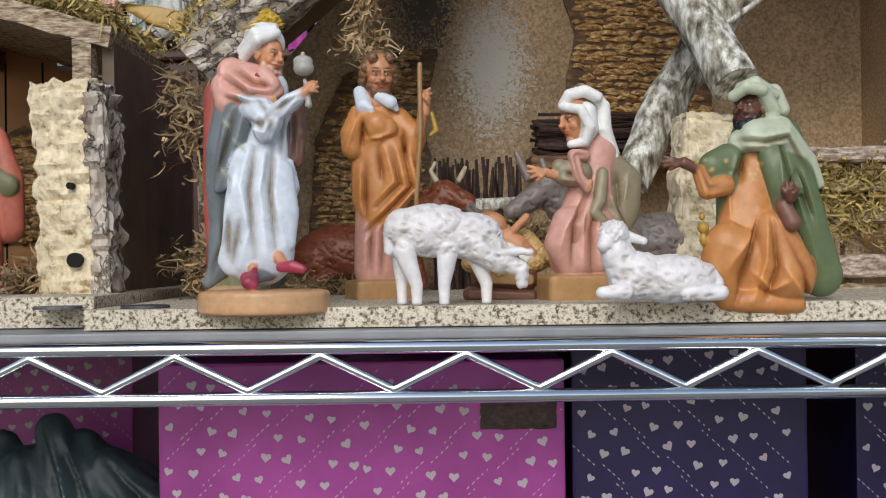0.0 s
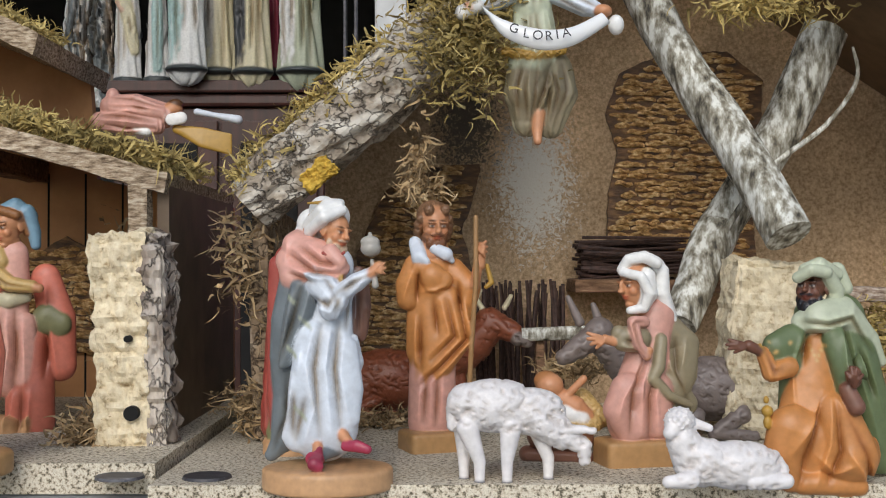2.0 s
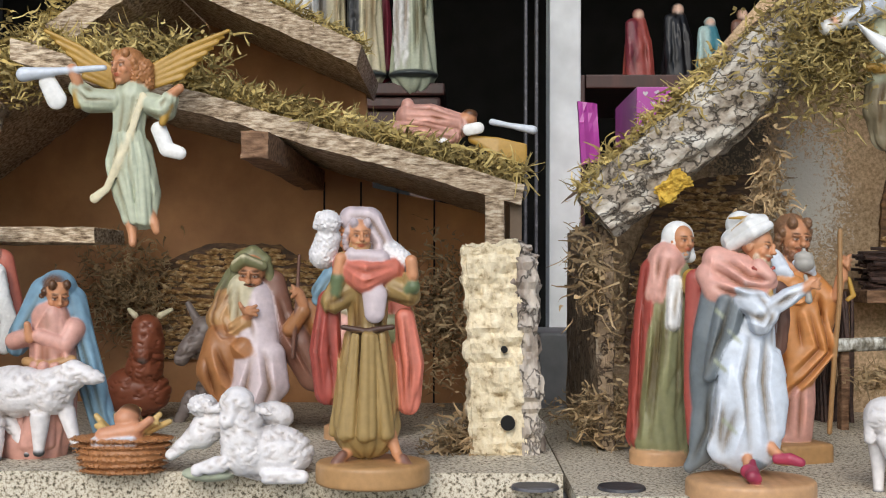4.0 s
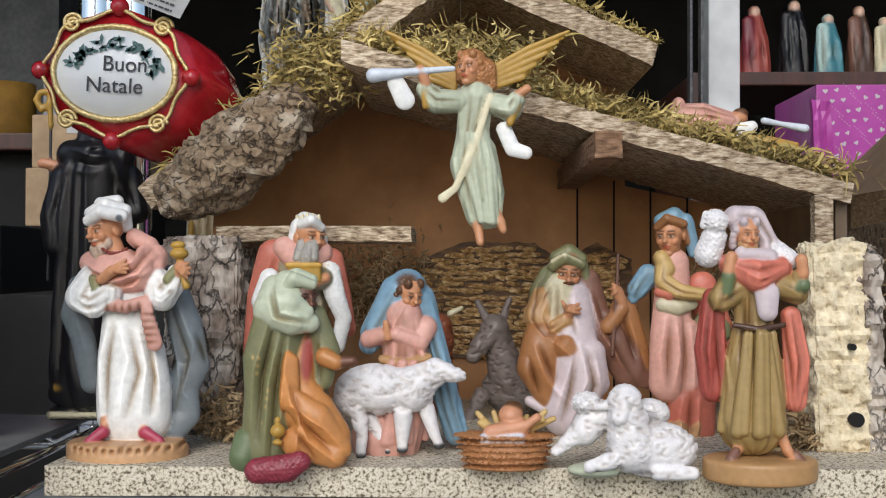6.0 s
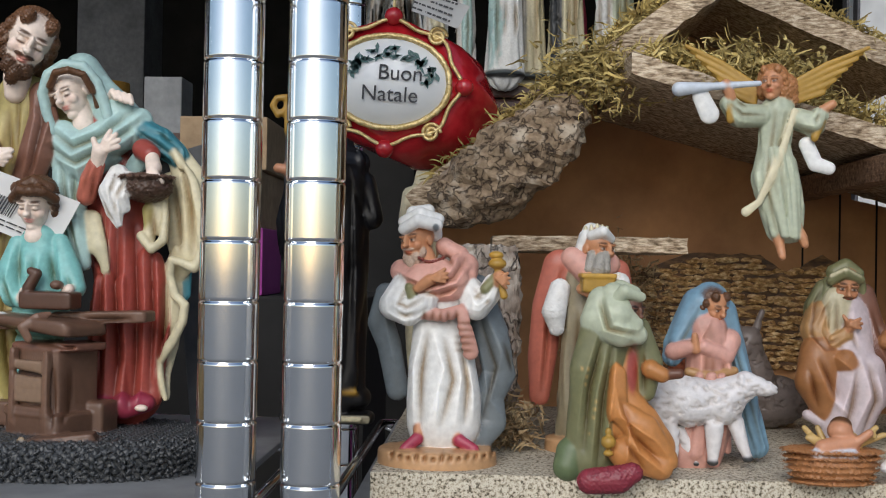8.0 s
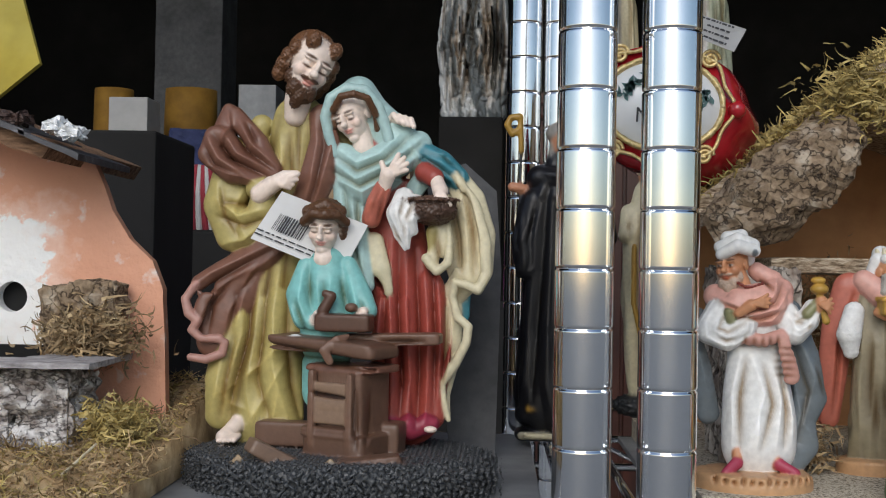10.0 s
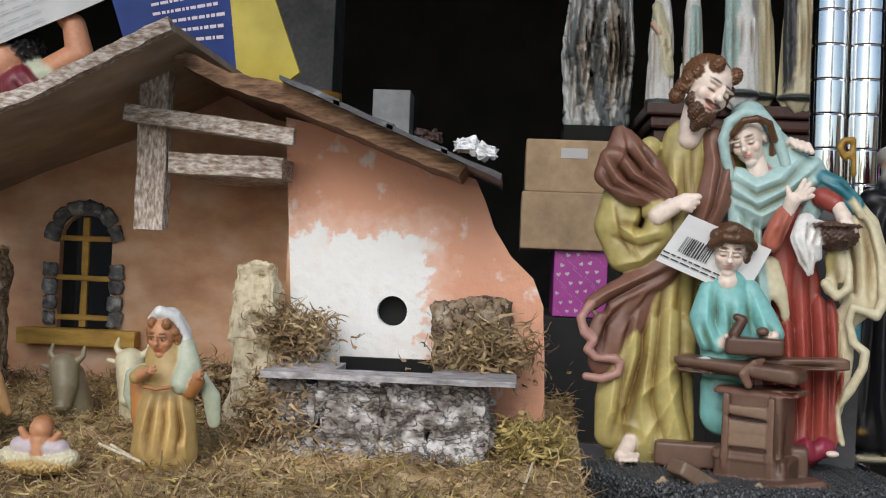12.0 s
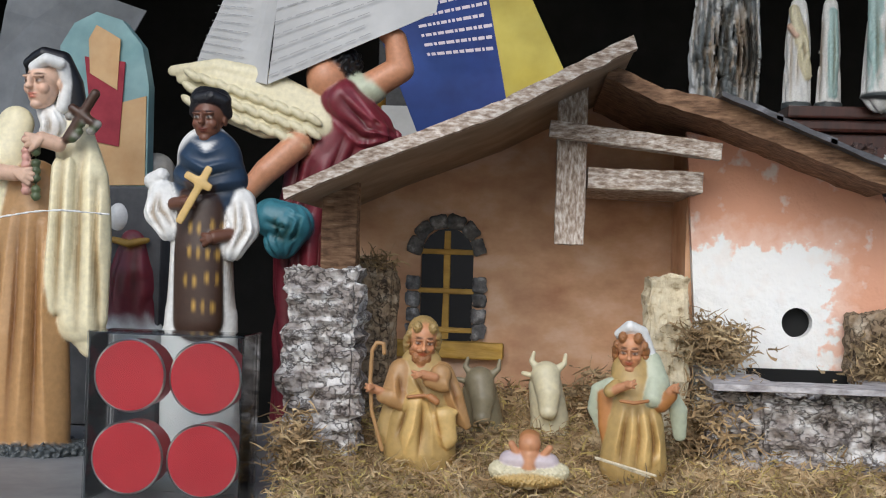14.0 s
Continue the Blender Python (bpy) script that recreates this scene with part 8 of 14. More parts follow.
f.daub(STRAW, (-21.7, -10, 58.0), (0.7, 2.1, 0.7), soft=0.5)
f.daub(STRAW, (-28.0, -10, 54.0), (0.7, 2.1, 0.7), soft=0.5)
f.daub(STRAW, (-25.0, -10, 50.1), (0.7, 2.1, 0.7), soft=0.5)
f.daub(STRAW, (-21.9, -10, 57.7), (0.7, 2.1, 0.7), soft=0.5)
f.daub(STRAW, (-28.2, -10, 53.8), (0.7, 2.1, 0.7), soft=0.5)
f.daub(STRAW, (-25.2, -10, 49.9), (0.7, 2.1, 0.7), soft=0.5)
f.chain(ORANGE, [(-22.3, -8, 47.8, 4.3), (-29.9, -10, 45.7, 3.8), (-33.3, -10, 53.8, 2.8)], fold=0.4)
f.chain(GOLD, [(-32.0, -12, 50.5, 0.7), (-35.0, -12, 57.4, 0.7)])
f.chain(DSKIN, [(-34.7, -11, 54.6, 2.1), (-39.6, -12, 57.0, 2.4)])
f.chain(DSKIN, [(-39.6, -12, 57.0, 1.2), (-44.5, -14, 58.4, 0.9), (-47.9, -13, 59.4, 0.7)], small=True)
f.chain(DSKIN, [(-39.6, -12, 57.0, 1.2), (-45.0, -14, 57.4, 0.9), (-48.8, -13, 57.5, 0.7)], small=True)
f.chain(DSKIN, [(-39.6, -12, 57.0, 1.2), (-44.5, -14, 56.4, 0.9), (-47.9, -13, 55.7, 0.7)], small=True)
f.chain(DSKIN, [(-39.6, -12, 57.0, 1.2), (-43.3, -14, 55.6, 0.9), (-45.6, -13, 54.3, 0.7)], small=True)
f.chain(BROWN, [(0.6, -12, 38.9, 3.3), (3.7, -13, 32.1, 3.8)])
f.ball(DSKIN, (2.7, -14, 44.2), (3.3, 1.9, 4.7))
f.chain(DSKIN, [(2.0, -16, 41.6, 1.4), (-0.4, -18, 44.3, 1.0), (-1.5, -17, 46.3, 0.8)], small=True)
f.chain(DSKIN, [(2.0, -16, 41.6, 1.4), (0.6, -18, 45.6, 1.0), (0.4, -17, 48.5, 0.8)], small=True)
f.chain(DSKIN, [(2.0, -16, 41.6, 1.4), (1.8, -18, 45.3, 1.0), (2.6, -17, 48.1, 0.8)], small=True)
f.chain(DSKIN, [(2.0, -16, 41.6, 1.4), (3.1, -18, 43.8, 1.0), (4.9, -17, 45.3, 0.8)], small=True)
f.daub(STRAW, (-12.7, -8, 56.6), (0.7, 4.7, 0.9), soft=0.5)
f.daub(STRAW, (-11.8, -8, 54.6), (0.7, 4.7, 0.9), soft=0.5)
f.daub(STRAW, (-10.9, -8, 52.5), (0.7, 4.7, 0.9), soft=0.5)
f.daub(STRAW, (-10.0, -8, 50.4), (0.7, 4.7, 0.9), soft=0.5)
f.daub(STRAW, (-9.0, -8, 52.5), (0.7, 4.7, 0.9), soft=0.5)
f.daub(STRAW, (-8.1, -8, 54.5), (0.7, 4.7, 0.9), soft=0.5)
f.daub(STRAW, (-7.1, -8, 56.6), (0.7, 4.7, 0.9), soft=0.5)
f.chain(SAGE, [(-14.8, -3, 66.2, 4.7), (-8.7, -6, 68.6, 6.6), (2.0, -2, 70.8, 6.2), (15.8, 4, 58.6, 3.8), (21.3, 6, 48.9, 2.1)], flat=0.7)
f.crease([(-15.1, 68.4), (-6.8, 67.2), (5.0, 69.5), (16.7, 54.1)], 1.18, 1.0)
f.crease([(-13.9, 63.7), (-4.5, 63.7), (5.0, 65.5)], 1.18, 1.0)
f.crease([(-15.1, 66.0), (-5.7, 65.1), (5.0, 67.6), (15.5, 53.0)], 0.95, -1.2)
f.chain(DSKIN, [(-9.1, 0, 74.3, 3.3), (-6.8, 0, 68.4, 4.3)], small=True)
f.head(DSKIN, (-9.8, 0, 79.8), 8.53, -38, -8, 0, beard=BLACKC*1.5, brow=BLACKC)
f.chain(SAGE*1.1, [(-17.5, -6, 84.6, 2.4), (-13.3, -10, 87.8, 2.6), (-6.4, -8, 86.9, 2.6)], small=True)
f.chain(SAGE*1.1, [(-14.1, -5, 87.8, 2.8), (-8.2, -5, 90.1, 3.1), (0.4, 0, 86.1, 2.8)], small=True)
f.chain(SAGE*1.1, [(-5.1, -6, 86.2, 2.8), (-0.3, -2, 79.1, 3.3), (-0.9, 0, 71.2, 3.8)], small=True)
f.chain(SAGE*1.1, [(1.8, 4, 87.3, 3.8), (5.3, 4, 80.1, 3.3)], small=True)
f.ball(GOLD, (-32.2, -12, 30.3), (2.4, 2.4, 2.4))
f.ball(GOLD, (-32.2, -12, 25.7), (1.7, 1.7, 2.8))
f.ball(GOLD, (-32.6, -12, 34.9), (1.2, 1.2, 1.7))
f.done("kneeling_king_figurine", (0.1382, 0.488, 1.131), "painted kneeling dark-skinned king figurine in orange robe and green cloak", "figurine", group="nativity figurines")

f = Sculpt(0.6, 0.6, 0.42)
f.chain(SAGE, [(-1.7, 0, 67, 9.5), (-1.1, 0, 47.4, 11.7), (-1.7, 0, 39.1, 12.8)], flat=0.7, fold=0.56, n=6)
f.chain(GOLD, [(-15.6, -5.6, 44.1, 2.2), (-1.7, -7.3, 41.3, 2.5), (12.3, -5.6, 44.6, 2.2)], lump=1)
f.chain(TAUPE, [(-1.1, 0, 39.1, 12.3), (-3.9, 0, 25.1, 12.3), (-5, 0, 9.8, 6.7)], flat=0.7, fold=0.98, n=6)
f.chain(TAUPE, [(8.1, 1.1, 36.3, 9.5), (10.9, 1.1, 25.1, 9.5), (6.7, 1.1, 8.4, 6.1)], flat=0.7, fold=0.84, n=5)
f.chain(SKIN, [(0.6, -2.8, 13.9, 3.3), (0, -3.9, 4.2, 2.5), (0, -5.6, 0, 2)])
f.chain(SAGE, [(-3.1, 0, 83.7, 8.9), (-2.2, 0, 67, 9.5)], flat=0.8, fold=0.42)
f.chain(LBLUE, [(6.7, -1.7, 75.3, 5.6), (23.4, -4.5, 67, 5.6), (30.4, -6.7, 63.6, 3.3)], fold=0.42)
f.chain(LBLUE, [(-10, -1.7, 75.3, 5.6), (-24, -4.5, 68.4, 5.6), (-32.4, -6.7, 64.7, 3.3)], fold=0.42)
f.ball(SKIN, (31.8, -8.9, 63.1), (4.5, 4.5, 3.3))
f.ball(SKIN, (-32.9, -8.9, 64.7), (4.2, 4.2, 3.3))
f.head(SKIN, (-2.2, -0.8, 97.6), 8.4, 0, 10, hair=GINGER)
f.chain(SKIN, [(-2.2, 0.8, 92.6, 3.5), (-2.2, 1.7, 85.9, 3.8)])
f.ball(GINGER, (-2.2, 1.7, 101.2), (7.5, 8.0, 7.0), lump=0.7)
f.chain(GINGER, [(-8.3, 0.8, 99.3, 2.3), (-8.4, 1.3, 93, 1.8)], lump=0.6)
f.chain(GINGER, [(3.8, 0.8, 99.3, 2.3), (4, 1.3, 93, 1.8)], lump=0.6)
f.chain(WHITE, [(-36.5, -8.4, 62.8, 3.9), (-29.6, -10, 65.6, 3.3)])
f.ball(WHITE, (38.2, -8.9, 56.4), (3.9, 3.9, 5.0))
f.done("banner_angel_figurine", (0.0203, 0.575, 1.2819), "painted hanging angel figurine in sage dress holding a banner", "figurine", group="nativity figurines")

f = Sculpt(0.6, 0.6, 0.42)
f.ball(BASE, (-0.8, 0.0, 1.5), (28.5, 24.0, 6.5), square=1)
f.crease([(-20.7, 7.3), (-21.7, 3.7)], 0.81, -0.6)
f.crease([(-16.8, 6.6), (-17.8, 3.7)], 0.81, -0.6)
f.crease([(-12.9, 5.9), (-13.9, 3.8)], 0.81, -0.6)
f.crease([(-9.0, 7.5), (-10.0, 3.9)], 0.81, -0.6)
f.crease([(-5.1, 6.8), (-6.1, 3.9)], 0.81, -0.6)
f.crease([(-1.1, 6.1), (-2.2, 4.0)], 0.81, -0.6)
f.crease([(2.8, 7.7), (1.8, 4.0)], 0.81, -0.6)
f.crease([(6.7, 7.0), (5.7, 4.1)], 0.81, -0.6)
f.crease([(10.6, 6.2), (9.6, 4.2)], 0.81, -0.6)
f.crease([(14.5, 7.8), (13.5, 4.2)], 0.81, -0.6)
f.crease([(18.4, 7.1), (17.4, 4.3)], 0.81, -0.6)
f.crease([(22.3, 6.4), (21.3, 4.3)], 0.81, -0.6)
f.crease([(26.2, 8.0), (25.2, 4.4)], 0.81, -0.6)
f.crease([(30.1, 7.3), (29.1, 4.4)], 0.81, -0.6)
f.chain(GREYB, [(-27.2, 8, 79.9, 5.4), (-29.7, 8, 66.2, 6.4), (-25.4, 8, 55.3, 5.9), (-21.0, 8, 33.5, 5.4)], flat=0.6)
f.chain(GREYB, [(16.8, 8, 83.2, 7.0), (23.9, 8, 61.4, 8.6), (29.6, 8, 42.4, 7.0), (22.9, 8, 31.4, 8.1), (26.1, 6, 18.1, 5.9), (18.4, 4, 10.1, 6.4)], flat=0.5)
f.crease([(20.9, 72.6), (29.3, 51.2), (24.2, 29.6), (31.0, 20.3)], 1.61, 1.2)
f.crease([(23.7, 67.2), (33.4, 45.8)], 1.61, 1.2)
f.crease([(18.4, 56.4), (22.7, 34.9), (19.0, 10.7)], 1.61, 1.2)
f.crease([(-27.8, 69.3), (-22.0, 45.1)], 1.61, 1.2)
f.crease([(18.2, 69.9), (26.7, 45.7), (20.3, 18.8)], 1.34, -1.3)
f.crease([(30.6, 56.5), (34.8, 43.2)], 1.34, -1.3)
f.chain(WHITE, [(-0.3, 0, 83.1, 11.8), (-0.7, 0, 68.3, 12.4), (0.9, 0, 48.1, 15.6), (2.0, 0, 29.3, 17.7), (2.1, 0, 19.9, 17.7)], flat=0.6)
f.crease([(-8.7, 62.8), (-12.6, 45.2), (-12.2, 19.7)], 1.61, 1.5)
f.crease([(-3.3, 61.5), (2.3, 45.4), (-5.4, 18.4)], 1.61, 1.5)
f.crease([(6.2, 58.9), (10.5, 42.8), (8.1, 20.0)], 1.61, 1.5)
f.crease([(13.1, 50.9), (16.0, 34.8), (16.2, 21.4)], 1.61, 1.5)
f.crease([(-0.2, 34.6), (-1.4, 18.5)], 1.61, 1.5)
f.crease([(-6.0, 61.5), (-8.5, 42.6), (-8.7, 18.9)], 1.34, -1.7)
f.crease([(2.2, 58.9), (6.5, 40.1), (1.3, 19.1)], 1.34, -1.7)
f.crease([(10.3, 56.3), (13.3, 37.5), (12.4, 20.0)], 1.34, -1.7)
f.chain(WHITE, [(-18.0, -2, 82.9, 7.0), (-22.9, -4, 74.9, 7.0), (-15.2, -8, 71.1, 5.9), (-6.8, -10, 76.6, 4.8)], flat=0.8, fold=0.6)
f.chain(WHITE, [(13.2, -3, 82.0, 7.0), (16.5, -6, 75.4, 7.0), (22.2, -9, 80.8, 5.4), (24.4, -10, 86.2, 4.3)], flat=0.85, fold=0.6)
f.chain(OLIVE, [(-14.6, -9, 83.1, 2.4), (-11.2, -9, 71.2, 2.4), (-9.0, -10, 77.9, 2.1)])
f.chain(OLIVE, [(21.3, -12, 83.5, 2.7), (25.8, -12, 88.9, 2.4)])
f.chain(PINKC, [(-19.1, 2, 91.0, 5.9), (-8.2, -4, 87.1, 9.1), (2.9, -6, 88.6, 9.7), (11.2, 0, 94.0, 6.4)], flat=0.8)
f.chain(PINKC, [(-3.7, -6, 81.8, 5.4), (5.8, -7, 83.3, 5.4), (13.1, -3, 90.0, 3.8)], flat=0.8)
f.chain(PINKC, [(0.8, 4, 103.4, 4.3), (8.0, 2, 98.1, 5.4), (12.6, 0, 91.3, 4.8)], flat=0.8)
f.crease([(-21.3, 91.0), (-9.0, 85.7), (4.4, 91.3), (9.7, 102.1)], 1.34, 1.3)
f.crease([(-17.2, 85.6), (-6.3, 81.7), (7.2, 85.9), (13.9, 95.4)], 1.34, 1.3)
f.crease([(-9.0, 79.0), (4.6, 79.9), (13.1, 88.7)], 1.34, 1.3)
f.crease([(-19.9, 88.3), (-7.7, 83.6), (5.8, 88.0), (11.9, 98.1)], 1.07, -1.5)
f.crease([(-13.1, 83.0), (-0.8, 79.9), (9.9, 84.6)], 1.07, -1.5)
f.crease([(1.6, 99.3), (5.8, 94.0)], 1.07, -1.5)
f.chain(ROSE, [(-7.5, -9, 71.2, 3.2), (1.6, -12, 70.6, 3.2), (11.5, -8, 73.3, 3.2)])
f.chain(ROSE, [(9.9, -11, 71.5, 3.2), (12.4, -12, 62.3, 3.8), (14.4, -11, 53.9, 4.0)], flat=0.5)
f.crease([(-7.5, 72.8), (-7.4, 67.4)], 0.81, -0.6)
f.crease([(7.5, 67.0), (16.1, 67.1)], 0.81, -0.5)
f.crease([(-3.7, 72.8), (-3.6, 67.4)], 0.81, -0.6)
f.crease([(7.5, 63.8), (16.2, 63.9)], 0.81, -0.5)
f.crease([(0.1, 72.9), (0.1, 67.5)], 0.81, -0.6)
f.crease([(7.5, 60.6), (16.2, 60.7)], 0.81, -0.5)
f.crease([(3.9, 72.9), (3.9, 67.5)], 0.81, -0.6)
f.crease([(7.6, 57.3), (16.2, 57.4)], 0.81, -0.5)
f.crease([(7.7, 73.0), (7.7, 67.6)], 0.81, -0.6)
f.crease([(7.6, 54.1), (16.3, 54.2)], 0.81, -0.5)
f.chain(SKIN, [(-10.7, -11, 83.2, 2.1), (-5.0, -13, 87.2, 2.7)])
f.chain(SKIN, [(-4.8, -14, 88.0, 1.4), (-0.8, -16, 90.5, 1.1), (1.9, -15, 92.5, 0.8)], small=True)
f.chain(SKIN, [(-4.8, -14, 88.0, 1.4), (-0.2, -16, 89.4, 1.1), (3.0, -15, 90.5, 0.8)], small=True)
f.chain(SKIN, [(-4.8, -14, 88.0, 1.4), (-0.2, -16, 88.2, 1.1), (3.1, -15, 88.4, 0.8)], small=True)
f.chain(SKIN, [(-4.8, -14, 88.0, 1.4), (-0.8, -16, 87.2, 1.1), (2.0, -15, 86.5, 0.8)], small=True)
f.chain(SKIN, [(25.8, -12, 86.2, 2.4), (27.5, -13, 89.4, 3.0)])
f.chain(SKIN, [(26.8, -15, 88.4, 1.4), (29.3, -17, 89.8, 1.1), (31.1, -16, 91.0, 0.8)], small=True)
f.chain(SKIN, [(26.8, -15, 88.4, 1.4), (29.8, -17, 88.5, 1.1), (31.9, -16, 88.7, 0.8)], small=True)
f.chain(SKIN, [(26.8, -15, 88.4, 1.4), (29.7, -17, 87.3, 1.1), (31.7, -16, 86.3, 0.8)], small=True)
f.chain(SKIN, [(26.8, -15, 88.4, 1.4), (29.1, -17, 86.1, 1.1), (30.6, -16, 84.2, 0.8)], small=True)
f.chain(GOLD, [(29.7, -13, 80.5, 1.9), (28.1, -13, 86.3, 1.3), (26.4, -13, 92.8, 1.6)])
f.ball(GOLD, (26.4, -13, 95.4), (4.3, 4.0, 2.7))
f.ball(GOLD*1.2, (25.8, -13, 99.4), (3.5, 3.2, 1.9))
f.chain(SKIN, [(7.9, -6, 18.1, 2.7), (9.1, -8, 11.7, 2.7)])
f.chain(SKIN, [(-9.5, -6, 17.8, 2.4), (-9.6, -8, 12.8, 2.4)])
f.chain(MAG, [(9.8, -9, 11.9, 3.0), (16.9, -11, 8.3, 2.4)], flat=0.8)
f.chain(MAG, [(-10.1, -9, 12.1, 3.0), (-15.5, -12, 8.0, 2.4)], flat=0.8)
f.chain(SKIN, [(-9.3, 0, 101.9, 4.3), (-7.0, 0, 95.2, 4.8)], small=True)
f.ball(rgb("7a3328"), (-10.5, -9, 97.5), (0.9, 0.9, 0.9), small=True)
f.ball(rgb("7a3328"), (-8.9, -9, 96.7), (0.9, 0.9, 0.9), small=True)
f.ball(rgb("7a3328"), (-7.3, -9, 95.9), (0.9, 0.9, 0.9), small=True)
f.ball(rgb("7a3328"), (-5.7, -9, 95.7), (0.9, 0.9, 0.9), small=True)
f.ball(rgb("7a3328"), (-4.1, -9, 95.7), (0.9, 0.9, 0.9), small=True)
f.ball(rgb("7a3328"), (-2.5, -9, 96.0), (0.9, 0.9, 0.9), small=True)
f.ball(rgb("7a3328"), (-0.9, -9, 96.8), (0.9, 0.9, 0.9), small=True)
f.ball(rgb("7a3328"), (0.7, -9, 97.6), (0.9, 0.9, 0.9), small=True)
f.head(SKIN, (-12.0, 0, 105.9), 9.94, -36, 6, -4, beard=rgb("c9b09c"))
f.chain(WHITE, [(-18.3, -6, 111.0, 2.7), (-11.3, -10, 115.0, 3.2), (-2.8, -6, 113.1, 3.2)], small=True)
f.chain(WHITE, [(-18.3, -3, 114.6, 3.0), (-10.4, -6, 118.3, 3.5), (-2.3, -2, 115.9, 3.2)], small=True)
f.chain(WHITE, [(-14.4, 0, 119.1, 3.2), (-7.2, 2, 120.4, 3.2)], small=True)
f.chain(WHITE, [(-4.4, 2, 115.5, 3.8), (-3.4, 4, 108.8, 3.2)], small=True)
f.ball(WHITE, (-14.9, 0, 120.2), (1.6, 1.6, 2.1), small=True)
f.ball(WHITE, (-6.2, 0, 119.2), (1.6, 1.6, 1.9), small=True)
f.daub(GREYB, (-2.9, -8, 111.9), (1.6, 5.4, 1.9), small=True)
f.done("king_figurine", (-0.5212, 0.535, 1.136), "painted standing king figurine in white robe and grey cloak with goblet", "figurine", group="nativity figurines")

f = Sculpt(0.6, 0.6, 0.42)
f.ball(BASE, (-1.5, 0.0, 2.0), (19.2, 16.3, 5.4), square=1)
f.chain(TAUPE, [(0.9, 2, 89.1, 11.7), (1.3, 0, 65.7, 12.8), (0.3, 0, 24.9, 14.6), (-1.0, 0, 7.4, 14.0)], flat=0.6, fold=0.8)
f.chain(CORAL*0.8, [(-14.0, 4, 94.8, 8.8), (-19.8, 5, 74.1, 8.2), (-22.4, 5, 47.5, 7.6), (-23.6, 5, 26.9, 5.3)], flat=0.6)
f.chain(CORAL*0.8, [(15.4, 4, 92.2, 7.0), (20.1, 5, 71.6, 6.4), (24.6, 4, 57.0, 4.1)], flat=0.6)
f.crease([(-15.1, 91.8), (-22.2, 65.4), (-24.1, 30.4)], 1.46, 1.2)
f.crease([(-10.8, 91.9), (-17.8, 65.5), (-20.2, 27.5)], 1.46, 1.2)
f.crease([(-13.1, 91.8), (-19.8, 65.5), (-22.3, 30.4)], 1.46, -1.5)
f.chain(WHITE, [(-14.5, -6, 83.2, 5.3), (-17.2, -7, 71.6, 6.4), (-15.8, -6, 62.9, 4.1)], lump=0.5, flat=0.7)
f.chain(WHITE, [(15.8, -5, 86.4, 5.8), (18.8, -6, 74.9, 5.3), (23.3, -5, 63.3, 4.1), (20.5, -4, 48.8, 3.5)], lump=0.5, flat=0.7)
f.chain(PINKC, [(-7.9, 0, 99.2, 5.8), (1.2, -4, 92.0, 7.6), (11.1, 0, 96.5, 5.8)], flat=0.8)
f.chain(TAUPE, [(13.0, -8, 83.5, 5.3), (7.4, -11, 80.6, 4.7)], fold=0.3)
f.block(GOLD, (4.1, -14, 86.3), (8.5, 4.5, 4.5), 8)
f.block(GOLD*1.3, (4.0, -14, 90.3), (9.2, 5.0, 1.2), 8)
f.chain(SKIN, [(-4.0, -12, 83.4, 2.6), (-0.4, -15, 81.2, 2.3)])
f.chain(SKIN, [(14.6, -12, 83.6, 2.6), (9.9, -15, 81.3, 2.3)])
f.head(SKIN, (5.2, 0, 104.3), 10.51, 36, 6, 0)
f.chain(GREYH, [(6.5, -8, 99.3, 3.2), (4.9, -10, 93.5, 3.8), (3.9, -10, 87.7, 2.6)], small=True, lump=0.5)
f.chain(GREYH, [(8.5, -8, 100.7, 2.3), (8.7, -10, 93.5, 2.3)], small=True, lump=0.5)
f.chain(GREYH, [(1.8, -6, 100.7, 2.6), (-0.1, -8, 93.4, 2.6)], small=True, lump=0.5)
f.chain(WHITE, [(1.6, -5, 110.9, 2.6), (7.0, -9, 112.8, 2.9), (11.4, -4, 109.5, 2.3)], small=True)
f.chain(WHITE, [(-0.7, 0, 110.1, 4.1), (-2.8, 2, 102.2, 4.1), (-3.6, 2, 95.5, 3.5)], small=True)
f.chain(WHITE, [(2.0, 4, 113.2, 4.7), (6.3, 6, 112.7, 4.1)], small=True)
f.chain(WHITE, [(11.0, 0, 109.1, 2.3), (11.9, 2, 102.4, 2.3)], small=True)
f.chain(CREAM, [(-1.0, -1, 111.2, 1.5), (-1.4, 0, 115.4, 0.9)], small=True)
f.chain(CREAM, [(1.8, -3, 111.5, 1.5), (1.5, -2, 115.9, 0.9)], small=True)
f.chain(CREAM, [(4.5, -5, 111.8, 1.5), (4.4, -4, 116.4, 0.9)], small=True)
f.chain(CREAM, [(7.0, -3, 111.6, 1.5), (7.1, -2, 116.0, 0.9)], small=True)
f.chain(CREAM, [(9.6, -1, 111.4, 1.5), (9.8, 0, 115.5, 0.9)], small=True)
f.done("king_figurine", (-0.4475, 0.5833, 1.136), "painted standing king figurine in red cloak holding a golden box", "figurine", group="nativity figurines")

f = Sculpt(0.6, 0.6, 0.42)
f.chain(ORANGE, [(4.2, 2, 53.6, 6.1), (2.0, 0, 35.8, 7.7), (8.6, -2, 23.4, 11.3), (16.3, -3, 13.5, 10.2), (18.9, -2, 5.8, 6.7)], flat=0.7)
f.chain(ORANGE, [(-0.4, -6, 46.6, 4.1), (-0.2, -7, 31.5, 4.6), (11.3, -8, 21.7, 7.7), (21.5, -6, 9.0, 5.6)], flat=0.7)
